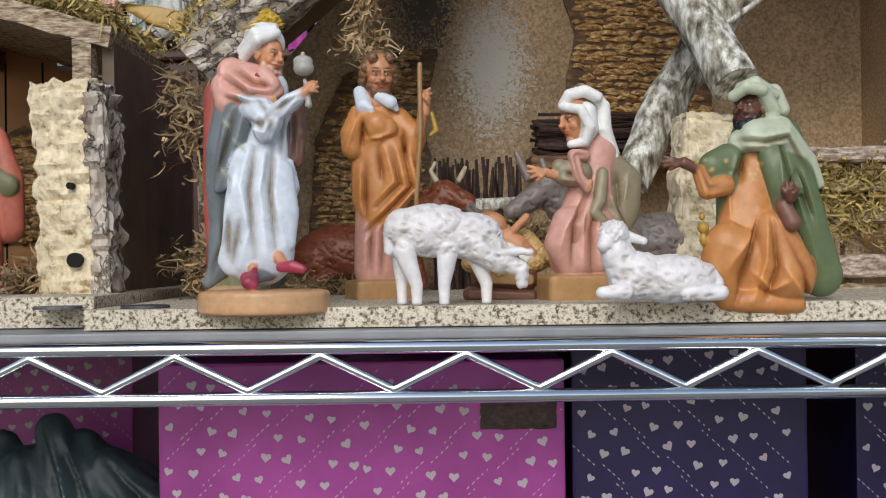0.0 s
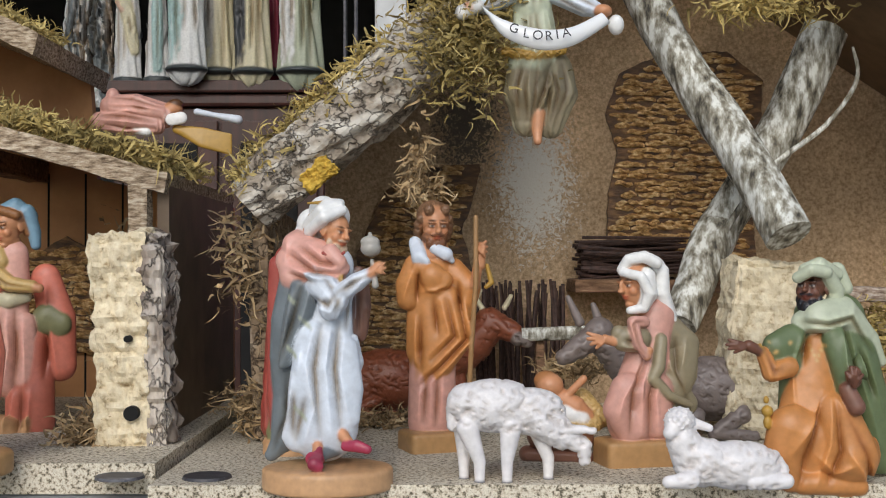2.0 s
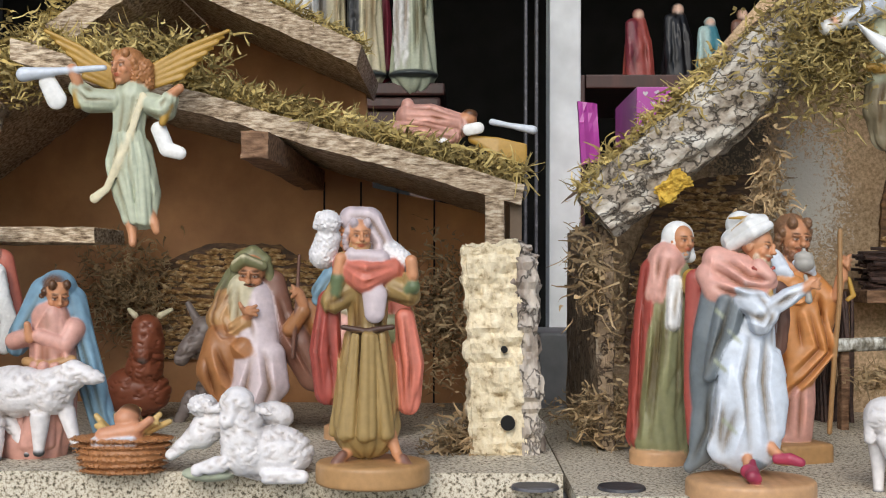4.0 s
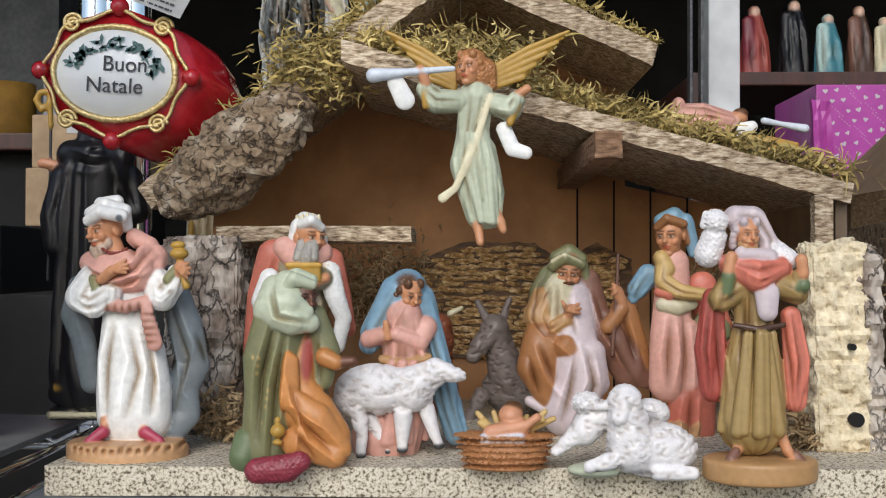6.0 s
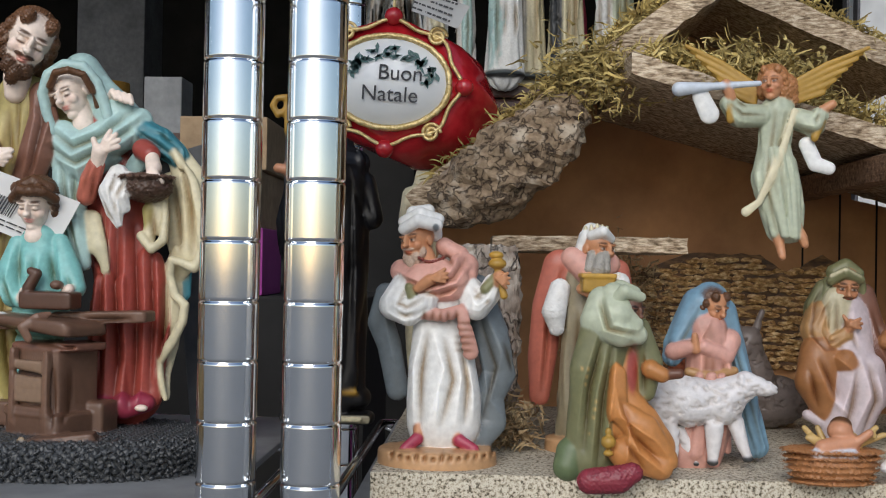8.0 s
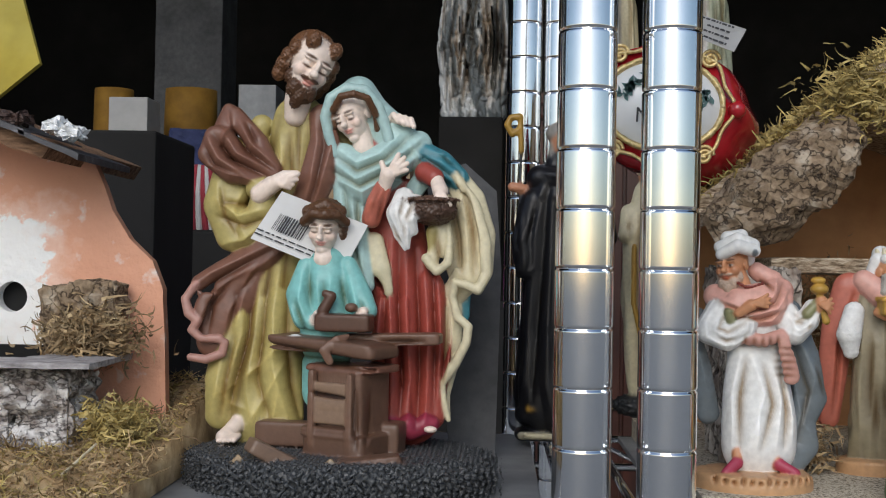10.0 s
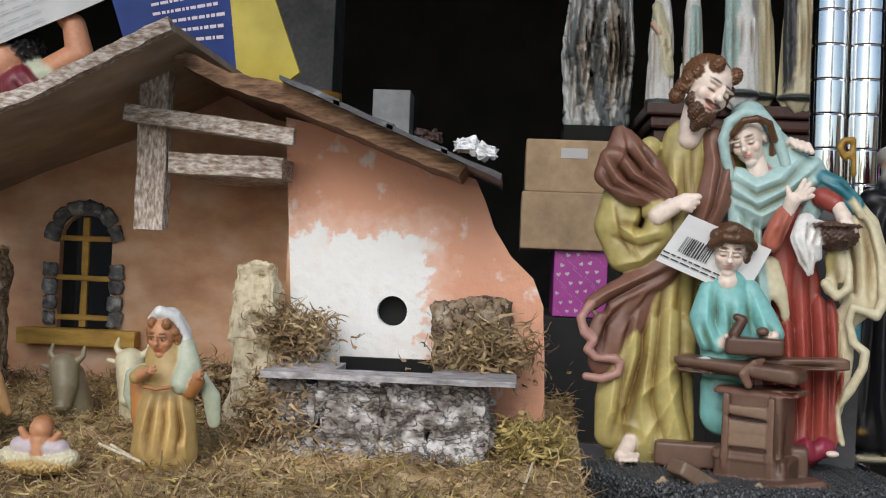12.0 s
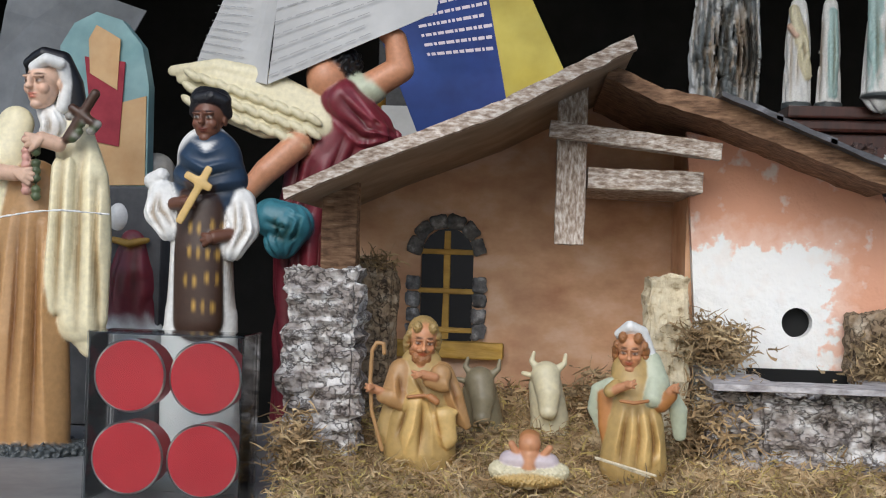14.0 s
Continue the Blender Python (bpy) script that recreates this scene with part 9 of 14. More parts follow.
f.chain(ORANGE, [(3.9, -8, 11.6, 7.7), (19.1, -8, 5.5, 5.6)], flat=0.7)
f.crease([(-2.0, 43.4), (0.8, 28.2), (16.2, 18.2), (26.6, 5.6)], 1.28, 1.4)
f.crease([(2.0, 28.2), (8.6, 12.9), (21.5, 2.9)], 1.28, 1.4)
f.crease([(4.7, 23.1), (3.5, 7.8)], 1.28, 1.4)
f.crease([(0.7, 35.8), (6.0, 20.6), (18.9, 8.0)], 1.28, -1.5)
f.crease([(2.2, 18.0), (11.2, 5.3)], 1.28, -1.5)
f.chain(OLIVE*0.75, [(-3.7, 2, 68.9, 11.3), (-8.4, 0, 48.5, 11.3), (-10.8, 0, 28.0, 11.3), (-11.8, 0, 7.5, 11.3)], flat=0.65)
f.chain(OLIVE*0.75, [(-9.7, -4, 69.1, 6.7), (-15.1, -4, 48.7, 6.7), (-15.7, -2, 28.2, 5.6), (-18.3, 0, 15.1, 4.6)], flat=0.7)
f.chain(OLIVE*0.75, [(9.2, 2, 66.5, 6.1), (14.5, 2, 51.2, 6.7), (13.4, 2, 38.3, 4.6)], flat=0.7)
f.chain(GREEN, [(-19.5, 0, 10.0, 7.7), (-21.8, -2, 3.9, 6.7)], flat=0.8)
f.crease([(-9.9, 63.8), (-16.1, 43.3), (-18.3, 17.7)], 1.54, 1.5)
f.crease([(-4.7, 61.3), (-9.6, 38.2), (-11.8, 5.0)], 1.54, 1.5)
f.crease([(-0.9, 58.8), (-3.2, 35.8), (-5.4, 7.6)], 1.54, 1.5)
f.crease([(10.6, 61.5), (14.7, 43.7)], 1.54, 1.5)
f.crease([(-7.3, 63.8), (-12.7, 40.7), (-15.0, 12.6)], 1.28, -1.8)
f.crease([(-2.7, 58.8), (-6.5, 35.7), (-8.7, 5.0)], 1.28, -1.8)
f.crease([(11.9, 59.0), (12.2, 38.5)], 1.28, -1.8)
f.daub(STRAW, (-16.6, -10, 49.2), (0.6, 3.1, 1.0), soft=0.5)
f.daub(STRAW, (-14.7, -10, 41.9), (0.6, 3.1, 1.0), soft=0.5)
f.daub(STRAW, (-12.9, -10, 34.7), (0.6, 3.1, 1.0), soft=0.5)
f.daub(STRAW, (-11.1, -10, 27.4), (0.6, 3.1, 1.0), soft=0.5)
f.daub(STRAW, (-15.7, -10, 20.1), (0.6, 3.1, 1.0), soft=0.5)
f.daub(STRAW, (-14.3, -10, 45.5), (0.6, 3.1, 1.0), soft=0.5)
f.daub(STRAW, (-12.4, -10, 38.2), (0.6, 3.1, 1.0), soft=0.5)
f.daub(STRAW, (-10.6, -10, 31.0), (0.6, 3.1, 1.0), soft=0.5)
f.daub(STRAW, (-15.3, -10, 23.6), (0.6, 3.1, 1.0), soft=0.5)
f.daub(STRAW, (-13.8, -10, 49.0), (0.6, 3.1, 1.0), soft=0.5)
f.daub(STRAW, (-12.0, -10, 41.7), (0.6, 3.1, 1.0), soft=0.5)
f.daub(STRAW, (-10.1, -10, 34.5), (0.6, 3.1, 1.0), soft=0.5)
f.daub(STRAW, (-14.8, -10, 27.1), (0.6, 3.1, 1.0), soft=0.5)
f.daub(STRAW, (-13.0, -10, 19.9), (0.6, 3.1, 1.0), soft=0.5)
f.chain(SAGE, [(-7.4, -2, 79.3, 6.7), (-9.7, -4, 70.4, 7.7), (0.7, -8, 65.6, 6.7), (8.2, -6, 64.4, 4.6)], flat=0.75)
f.chain(SAGE, [(-2.2, -4, 81.9, 6.1), (-0.6, -8, 73.2, 7.2), (7.0, -8, 69.5, 3.6)], flat=0.75)
f.crease([(-10.1, 76.6), (-7.4, 66.4), (6.8, 62.7)], 1.28, 1.2)
f.crease([(-6.3, 80.5), (-3.6, 69.0), (9.3, 66.6)], 1.28, 1.2)
f.crease([(-8.3, 78.7), (-5.3, 66.9), (8.0, 64.5)], 1.28, -1.4)
f.daub(RED, (6.9, -6, 49.2), (3.1, 7.7, 11.5), soft=0.3)
f.head(DSKIN, (4.2, -2, 75.6), 8.71, 40, 10, 0, brow=BLACKC, beard=BLACKC*1.4)
f.chain(SAGE*1.1, [(-3.3, -6, 78.1, 2.8), (1.9, -10, 84.1, 3.1), (9.4, -7, 81.6, 2.3)], small=True)
f.chain(SAGE*1.1, [(-4.6, 2, 81.8, 4.1), (1.3, 2, 84.9, 4.1), (7.7, 3, 83.2, 3.1)], small=True)
f.chain(SAGE*1.1, [(-3.6, 0, 76.7, 3.3), (-2.8, 0, 70.3, 3.3)], small=True)
f.chain(ORANGE*0.9, [(14.7, -3, 49.0, 4.1), (19.8, -4, 46.6, 3.6)])
f.chain(DSKIN, [(21.1, -4, 46.7, 2.6), (27.4, -5, 47.3, 2.3)])
f.ball(GOLD, (-4.7, -13, 17.2), (3.3, 3.3, 3.1))
f.ball(GOLD, (-4.8, -13, 21.7), (1.5, 1.5, 2.0))
f.ball(GOLD, (-4.7, -13, 12.2), (2.3, 2.3, 1.5))
f.chain(WINE*1.4, [(-13.0, -16, 0.2, 5.6), (-0.6, -16, 1.3, 6.1), (5.6, -16, 4.2, 4.6)], flat=0.8, lump=0.8)
f.done("kneeling_king_figurine", (-0.4399, 0.5091, 1.136), "painted kneeling dark-skinned king figurine in olive cloak", "figurine", group="nativity figurines")

f = Sculpt(0.6, 0.6, 0.42)
f.chain(ROSE, [(2.7, 0, 65.5, 9.8), (4.1, 0, 43.7, 11.5), (0, 0, 19.1, 14.2), (-5.5, 0, 5.5, 16.4)], flat=0.85, fold=0.82)
f.chain(BLUE, [(0, 3.8, 76.5, 9.3), (-10.9, 1.6, 57.3, 7.1), (-13.7, 0, 51.9, 4.9)], fold=0.55)
f.chain(BLUE, [(10.9, 4.4, 73.7, 7.1), (16.4, 4.4, 51.9, 7.1), (23.2, 4.4, 27.3, 6.6), (28.7, 4.4, 8.2, 5.5)], flat=0.8, fold=0.68, n=5)
f.chain(PINKC, [(-5.5, -1.6, 57.3, 4.9), (-13.7, -3.8, 54.6, 4.1), (-6, -8.2, 57.3, 3.3)])
f.chain(PINKC, [(13.7, -1.1, 60.1, 5.5), (10.9, -4.9, 53.2, 4.6), (0, -8.7, 57.3, 3.3)])
f.chain(SKIN, [(-4.1, -9.8, 56, 2.2), (-4.9, -10.9, 62.8, 1.6)])
f.chain(ROSE, [(-3.1, -7.9, 43.7, 1.2), (-13.4, -8.3, 6.8, 2.1)])
f.chain(ROSE, [(-1.9, -9.4, 43.7, 1.8), (-11.7, -9.5, 6.8, 2.9)])
f.chain(ROSE, [(2.2, -11.8, 43.7, 1.5), (-4.8, -11.8, 6.8, 3.4)])
f.chain(ROSE, [(3.5, -12, 43.7, 2), (-2.3, -12, 6.8, 2.5)])
f.chain(ROSE, [(7.4, -11.3, 43.7, 1.1), (2.7, -11.4, 6.8, 3.2)])
f.chain(ROSE, [(8.7, -10.6, 43.7, 1.4), (6.1, -10.3, 6.8, 2.4)])
f.chain(ROSE, [(13.7, 0, 43.7, 1.4), (13.7, 0, 6.8, 1.9)])
f.head(SKIN, (5.5, -0.8, 76.0), 8.3, 32, 18, hair=HAIR)
f.chain(SKIN, [(5, 0.8, 72.1, 3.4), (4.7, 1.6, 65.5, 3.7)])
f.ball(HAIR, (4.8, 1.6, 80.4), (7.4, 7.8, 6.9), lump=0.7)
f.chain(HAIR, [(-1.2, 0.8, 78.6, 2.3), (-1.3, 1.2, 72.5, 1.8)], lump=0.6)
f.chain(HAIR, [(10.6, 0.8, 78.6, 2.3), (10.8, 1.2, 72.5, 1.8)], lump=0.6)
f.ball(BLUE, (4.7, 3.1, 79.3), (9.2, 8.6, 9.2))
f.chain(BLUE, [(-1.9, 1.6, 76.2, 2.8), (-1.8, 1.6, 68, 3.4)])
f.chain(BLUE, [(10.4, 1.6, 76.2, 2.8), (11.3, 1.6, 68, 3.4)])
f.chain(TAN, [(-6.8, -6.6, 45.1, 2.2), (4.1, -9.3, 43.1, 2.2), (15, -6, 45.9, 2.2)])
f.done("veiled_woman_figurine", (-0.395, 0.5484, 1.136), "painted kneeling veiled woman figurine in blue cloak praying", "figurine", group="nativity figurines")

f = Sculpt(0.6, 0.6, 0.42)
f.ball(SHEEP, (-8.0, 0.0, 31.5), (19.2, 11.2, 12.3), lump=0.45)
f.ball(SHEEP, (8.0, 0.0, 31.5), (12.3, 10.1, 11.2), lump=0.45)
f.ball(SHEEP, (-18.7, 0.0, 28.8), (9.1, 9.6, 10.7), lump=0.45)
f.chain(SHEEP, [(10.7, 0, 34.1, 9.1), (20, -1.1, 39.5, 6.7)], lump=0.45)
f.chain(SHEEP, [(20, -1.6, 40.8, 5.9), (29.3, -2.7, 38.9, 4), (32.5, -2.7, 38.1, 2.7)])
f.chain(SHEEP, [(17.3, -5.3, 43.5, 2.1), (16, -6.9, 37.3, 2.1)])
f.chain(SHEEP, [(-16, -3.7, 23.5, 5.3), (-13.9, -4.3, 10.1, 2.9), (-14.7, -4.3, 2.1, 2.4)])
f.ball(DGREY, (-14.7, -4.3, 1.1), (2.7, 2.7, 1.9))
f.chain(SHEEP, [(-13.3, 2.7, 20.8, 4.3), (-4, 2.1, 6.1, 2.7), (-2.1, 2.1, 3.2, 2.4)])
f.ball(DGREY, (-2.1, 2.1, 2.1), (2.7, 2.7, 1.9))
f.chain(SHEEP, [(5.3, -3.7, 20.8, 4.8), (4.8, -3.7, 4.8, 2.4)])
f.ball(DGREY, (4.8, -3.7, 3.7), (2.7, 2.7, 1.9))
f.chain(SHEEP, [(14.7, 1.1, 26.1, 4.5), (20, 0, 10.1, 2.7), (21.9, 0, 6.1, 2.1)])
f.ball(DGREY, (21.9, 0.0, 5.1), (2.7, 2.7, 1.9))
f.fur((-8.0, 31.5), (19.2, 12.3), 51, 3.2, seed=1)
f.fur((8.0, 31.5), (12.3, 11.2), 30, 3.2, seed=2)
f.fur((-18.7, 28.8), (9.1, 10.7), 21, 3.2, seed=3)
f.fur((15.3, 36.8), (13.8, 11.8), 32, 2.6, seed=4)
f.fur((27.3, 39.3), (12.2, 7.2), 17, 2.6, seed=5)
f.fur((-14.9, 11.9), (6.3, 16.0), 20, 2.6, seed=6)
f.done("sheep_figurine", (-0.3965, 0.5351, 1.136), "painted white standing sheep figurine with raised head", "figurine", group="nativity figurines")

f = Sculpt(0.6, 0.6, 0.42)
f.ball(DONK, (20.0, 6.7, 16.7), (23.4, 13.3, 16.0), lump=0.45)
f.chain(DONK, [(13.3, 3.3, 23.4, 12), (6.7, 0, 43.4, 9.3), (4, -2.7, 53.4, 8)])
f.chain(DONK, [(5, -3.3, 53.4, 8), (-5, -8, 41.7, 5.7), (-8.3, -8.7, 36.7, 4.3)])
f.chain(DONK, [(10, -1.3, 60, 2.7), (13.3, -1.3, 70.1, 1.7)])
f.chain(DONK, [(-0.7, -2.7, 59.4, 2.7), (-5.7, -2.7, 68.4, 1.7)])
f.chain(DONK, [(-3.3, -3.3, 13.3, 5.3), (-10, -5.3, 0.7, 3.3)])
f.fur((20.0, 16.7), (23.4, 16.0), 82, 4.2, seed=1)
f.fur((8.0, 40.1), (16.6, 27.0), 89, 2.6, seed=2)
f.fur((-2.8, 43.9), (14.7, 16.3), 47, 2.6, seed=3)
f.fur((-6.7, 7.0), (8.7, 11.6), 20, 2.6, seed=4)
f.done("donkey_figurine", (-0.3494, 0.6746, 1.136), "painted grey donkey figurine behind the crib", "figurine", group="nativity figurines")

f = Sculpt(0.6, 0.6, 0.42)
f.ball(OXRED, (-13.3, 3.3, 16.7), (20.0, 13.3, 15.3))
f.chain(OXRED, [(-8.3, 0, 30, 11.3), (-5, -3.3, 46.7, 9.3)])
f.chain(OXRED, [(-6, -4.7, 53.4, 9), (-6.7, -9.3, 40, 6)])
f.chain(CREAM, [(1.7, -3.3, 61.7, 2), (8.3, -4, 65, 1.3)])
f.chain(CREAM, [(-13.3, -3.3, 61.7, 2), (-16.7, -3.3, 65, 1.3)])
f.chain(DONK, [(-6.7, -10, 40.7, 5), (-6.7, -10.7, 38, 4)])
f.fur((-13.3, 16.7), (20.0, 15.3), 67, 4.2, seed=1)
f.fur((-6.7, 38.4), (13.0, 19.7), 50, 2.6, seed=2)
f.fur((-6.3, 46.7), (9.3, 15.7), 29, 2.6, seed=3)
f.done("ox_figurine", (-0.3727, 0.6739, 1.136), "painted brown ox figurine behind the kneeling woman", "figurine", group="nativity figurines")

f = Sculpt(0.6, 0.6, 0.42)
f.ball(GINGER, (0.0, 0.0, 1.0), (17.0, 10.6, 1.6), lump=0.7)
f.ball(GINGER, (0.0, 0.0, 3.8), (17.8, 11.1, 1.6), lump=0.7)
f.ball(GINGER, (0.0, 0.0, 6.5), (18.6, 11.6, 1.6), lump=0.7)
f.ball(GINGER, (0.0, 0.0, 9.3), (19.4, 12.1, 1.6), lump=0.7)
f.ball(GINGER, (0.0, 0.0, 12.0), (20.2, 12.6, 1.6), lump=0.7)
f.ball(GINGER, (0.0, 0.0, 14.8), (21.0, 13.1, 1.6), lump=0.7)
f.ball(GINGER, (0.0, 0.0, 8.8), (18.5, 11.5, 9.0))
f.chain(STRAW, [(-5.3, 0.6, 17, 1.8), (-12.1, 1.2, 24.4, 1.3)])
f.chain(STRAW, [(2.5, -5.7, 17, 1.8), (5.8, 4.9, 26.7, 1.3)])
f.chain(STRAW, [(-4.8, -3.5, 17, 1.8), (-11.1, -1, 20.3, 1.3)])
f.chain(STRAW, [(6.7, -0.3, 17, 1.8), (15.5, -6.1, 22.6, 1.3)])
f.chain(STRAW, [(2.7, 4.8, 17, 1.8), (6.2, 3.4, 23.4, 1.3)])
f.chain(STRAW, [(3.4, -5.7, 17, 1.8), (7.9, 1, 21.9, 1.3)])
f.chain(STRAW, [(-4, -6.1, 17, 1.8), (-9.2, -0.9, 21.2, 1.3)])
f.chain(STRAW, [(4.4, 4.9, 17, 1.8), (10.1, 6.3, 22.2, 1.3)])
f.chain(STRAW, [(-2.1, 3.9, 17, 1.8), (-4.8, 6.5, 23.9, 1.3)])
f.chain(STRAW, [(7.6, -5.2, 17, 1.8), (17.5, -5, 25.9, 1.3)])
f.chain(STRAW, [(9.3, -0.8, 17, 1.8), (21.5, -3.7, 22.7, 1.3)])
f.chain(STRAW, [(0.1, -1.5, 17, 1.8), (0.3, 0.9, 24.5, 1.3)])
f.chain(STRAW, [(1.7, 5.3, 17, 1.8), (3.9, 6.4, 22.4, 1.3)])
f.chain(STRAW, [(7.1, 6.4, 17, 1.8), (16.4, -5.9, 22.4, 1.3)])
f.chain(STRAW, [(7.2, 6.1, 17, 1.8), (16.6, 0.6, 20.9, 1.3)])
f.chain(STRAW, [(4.3, -3.8, 17, 1.8), (9.9, 0.7, 21.4, 1.3)])
f.ball(FLESH, (2.5, -2.5, 23.8), (5.5, 5.5, 5.0))
f.chain(FLESH, [(6.3, -5, 18.8, 4.5), (-6.3, -7.5, 17, 3.5)])
f.ball(HAIR, (3.3, -1.0, 26.1), (4.8, 4.8, 4.0))
f.chain(LBLUE, [(-8.8, -8.5, 14.5, 2.5), (6.3, -9, 14.5, 2.3)])
f.chain(FLESH, [(8.8, -7.5, 20, 2), (13.8, -7.5, 23.8, 1.8)])
f.done("infant_basket_figurine", (-0.3445, 0.5029, 1.136), "painted infant figurine lying on straw in a woven basket", "figurine", group="nativity figurines")

f = Sculpt(0.6, 0.6, 0.42)
f.chain(LILAC, [(-2.8, 0, 72.3, 11.0), (-1.8, -4, 51.3, 12.8), (2.2, -8, 30.6, 14.7), (-5.1, -8, 12.6, 13.4)], flat=0.7)
f.chain(LILAC, [(6.6, -8, 42.7, 9.2), (11.2, -8, 27.8, 6.7)], flat=0.8)
f.chain(GINGER*0.8, [(-16.8, -4, 51.1, 11.0), (-20.3, -8, 36.3, 11.0), (-14.1, -8, 19.9, 7.3)], flat=0.8)
f.chain(GINGER*0.8, [(-5.4, -8, 47.0, 7.9), (0.4, -9, 42.7, 6.1)])
f.chain(LILAC, [(-24.6, -8, 18.3, 2.7), (-11.5, -11, 11.4, 3.1), (0.3, -11, 13.1, 3.1)])
f.crease([(2.0, 48.0), (5.1, 29.9), (-3.8, 8.5)], 1.83, 1.5)
f.crease([(9.6, 42.1), (12.7, 23.9)], 1.83, 1.5)
f.crease([(-2.5, 41.9), (-8.4, 23.6), (-12.8, 9.9)], 1.83, 1.5)
f.crease([(-22.2, 47.7), (-16.0, 29.6), (-3.8, 17.6)], 1.83, 1.5)
f.crease([(-13.2, 50.9), (-2.5, 41.9)], 1.83, 1.5)
f.crease([(5.6, 45.0), (8.8, 26.9), (2.3, 8.6)], 1.53, -1.8)
f.crease([(-1.0, 41.9), (-3.9, 23.7), (-8.3, 8.5)], 1.53, -1.8)
f.crease([(-19.2, 47.8), (-11.5, 29.6)], 1.53, -1.8)
f.crease([(-25.2, 41.6), (-20.5, 23.5)], 1.53, -1.8)
f.chain(CREAM*0.8, [(-7.7, -2, 78.3, 8.6), (-7.7, -3, 63.2, 9.2), (-4.8, -4, 52.8, 8.6)], flat=0.7, fold=0.6)
f.chain(BROWN, [(6.8, 3, 81.4, 7.3), (11.3, 2, 63.2, 7.9), (22.0, 2, 48.1, 10.4), (29.7, 2, 33.0, 9.2), (38.8, 2, 28.6, 4.9)], flat=0.6)
f.chain(GINGER*0.8, [(26.4, 2, 66.4, 7.3), (32.8, 3, 48.2, 6.7), (37.5, 3, 33.0, 4.9)], flat=0.6)
f.crease([(8.4, 75.4), (14.0, 54.2), (29.3, 30.2)], 1.53, 1.3)
f.crease([(29.0, 63.5), (35.2, 39.4)], 1.53, 1.3)
f.crease([(17.0, 54.3), (26.2, 33.2)], 1.53, 1.3)
f.crease([(11.4, 72.4), (18.6, 51.3), (32.3, 27.2)], 1.53, -1.5)
f.crease([(26.0, 60.5), (32.2, 39.3)], 1.53, -1.5)
f.chain(TAN, [(-16.4, 0, 72.1, 7.3), (-19.6, -2, 63.0, 7.9), (-14.1, -6, 54.3, 5.5), (-5.7, -9, 60.6, 4.3)], flat=0.8, fold=0.5)
f.chain(OLIVE*0.8, [(-13.2, 2, 84.3, 6.1), (-17.7, 2, 75.1, 6.7), (-20.6, 2, 67.4, 4.3)], flat=0.7, fold=0.5)
f.chain(SKIN*0.85, [(-4.4, -10, 63.6, 2.4), (-3.1, -11, 66.7, 3.1)])
f.chain(SKIN*0.85, [(-4.8, -12, 66.7, 1.6), (-1.8, -14, 68.4, 1.2), (1.0, -13, 69.8, 0.9)], small=True)
f.chain(SKIN*0.85, [(-4.8, -12, 66.7, 1.6), (-1.4, -14, 67.1, 1.2), (1.9, -13, 67.4, 0.9)], small=True)
f.chain(SKIN*0.85, [(-4.8, -12, 66.7, 1.6), (-1.7, -14, 65.8, 1.2), (1.3, -13, 65.0, 0.9)], small=True)
f.chain(SKIN*0.85, [(-4.8, -12, 66.7, 1.6), (-6.6, -14, 69.2, 1.2), (-7.6, -13, 71.2, 0.9)], small=True)
f.chain(GINGER*0.8, [(17.7, -4, 57.6, 4.3), (24.3, -5, 66.7, 4.0)])
f.chain(SKIN*0.85, [(24.7, -6, 70.4, 2.7), (22.0, -7, 76.4, 3.1)])
f.chain(SKIN*0.85, [(22.7, -8, 77.3, 1.6), (20.5, -10, 79.0, 1.2), (19.2, -9, 80.3, 0.9)], small=True)
f.chain(SKIN*0.85, [(22.7, -8, 77.3, 1.6), (20.1, -10, 77.5, 1.2), (18.6, -9, 77.6, 0.9)], small=True)
f.chain(SKIN*0.85, [(22.7, -8, 77.3, 1.6), (20.5, -10, 75.9, 1.2), (19.2, -9, 74.6, 0.9)], small=True)
f.chain(GINGER*0.6, [(-12.9, -8, 52.6, 1.5), (-4.3, -10, 51.1, 1.5), (5.0, -8, 52.8, 1.5)])
f.chain(BROWN*0.7, [(22.5, -7, 96.2, 0.9), (21.5, -7, 72.8, 1.2), (19.3, -7, 42.8, 1.2)])
f.chain(SKIN*0.85, [(-4.4, 0, 81.4, 4.3), (-4.9, 0, 73.7, 4.9)], small=True)
f.head(SKIN*0.85, (-3.8, 0, 86.8), 10.69, 0, 16, 4, beard=HAIR*0.9)
f.chain(OLIVE*0.85, [(-11.9, -5, 89.8, 2.7), (-6.0, -9, 94.1, 3.1), (3.1, -5, 90.6, 2.7)], small=True)
f.chain(OLIVE*0.85, [(-9.0, 0, 94.1, 4.3), (-3.0, 0, 97.2, 4.6), (3.1, 0, 93.6, 3.7)], small=True)
f.chain(OLIVE*0.85, [(-12.0, 0, 88.9, 3.1), (-13.4, 0, 79.7, 3.7), (-14.9, 0, 72.1, 3.1)], small=True)
f.chain(OLIVE*0.85, [(4.6, 0, 90.6, 2.7), (6.6, 2, 81.4, 3.1)], small=True)
f.chain(CREAM, [(-12.2, -7, 92.2, 1.2), (-6.3, -11, 95.6, 1.2), (2.2, -7, 91.8, 1.2)], small=True, lump=0.4)
f.done("bearded_man_figurine", (-0.3036, 0.6113, 1.136), "painted seated bearded man figurine in tan cloak with staff", "figurine", group="nativity figurines")

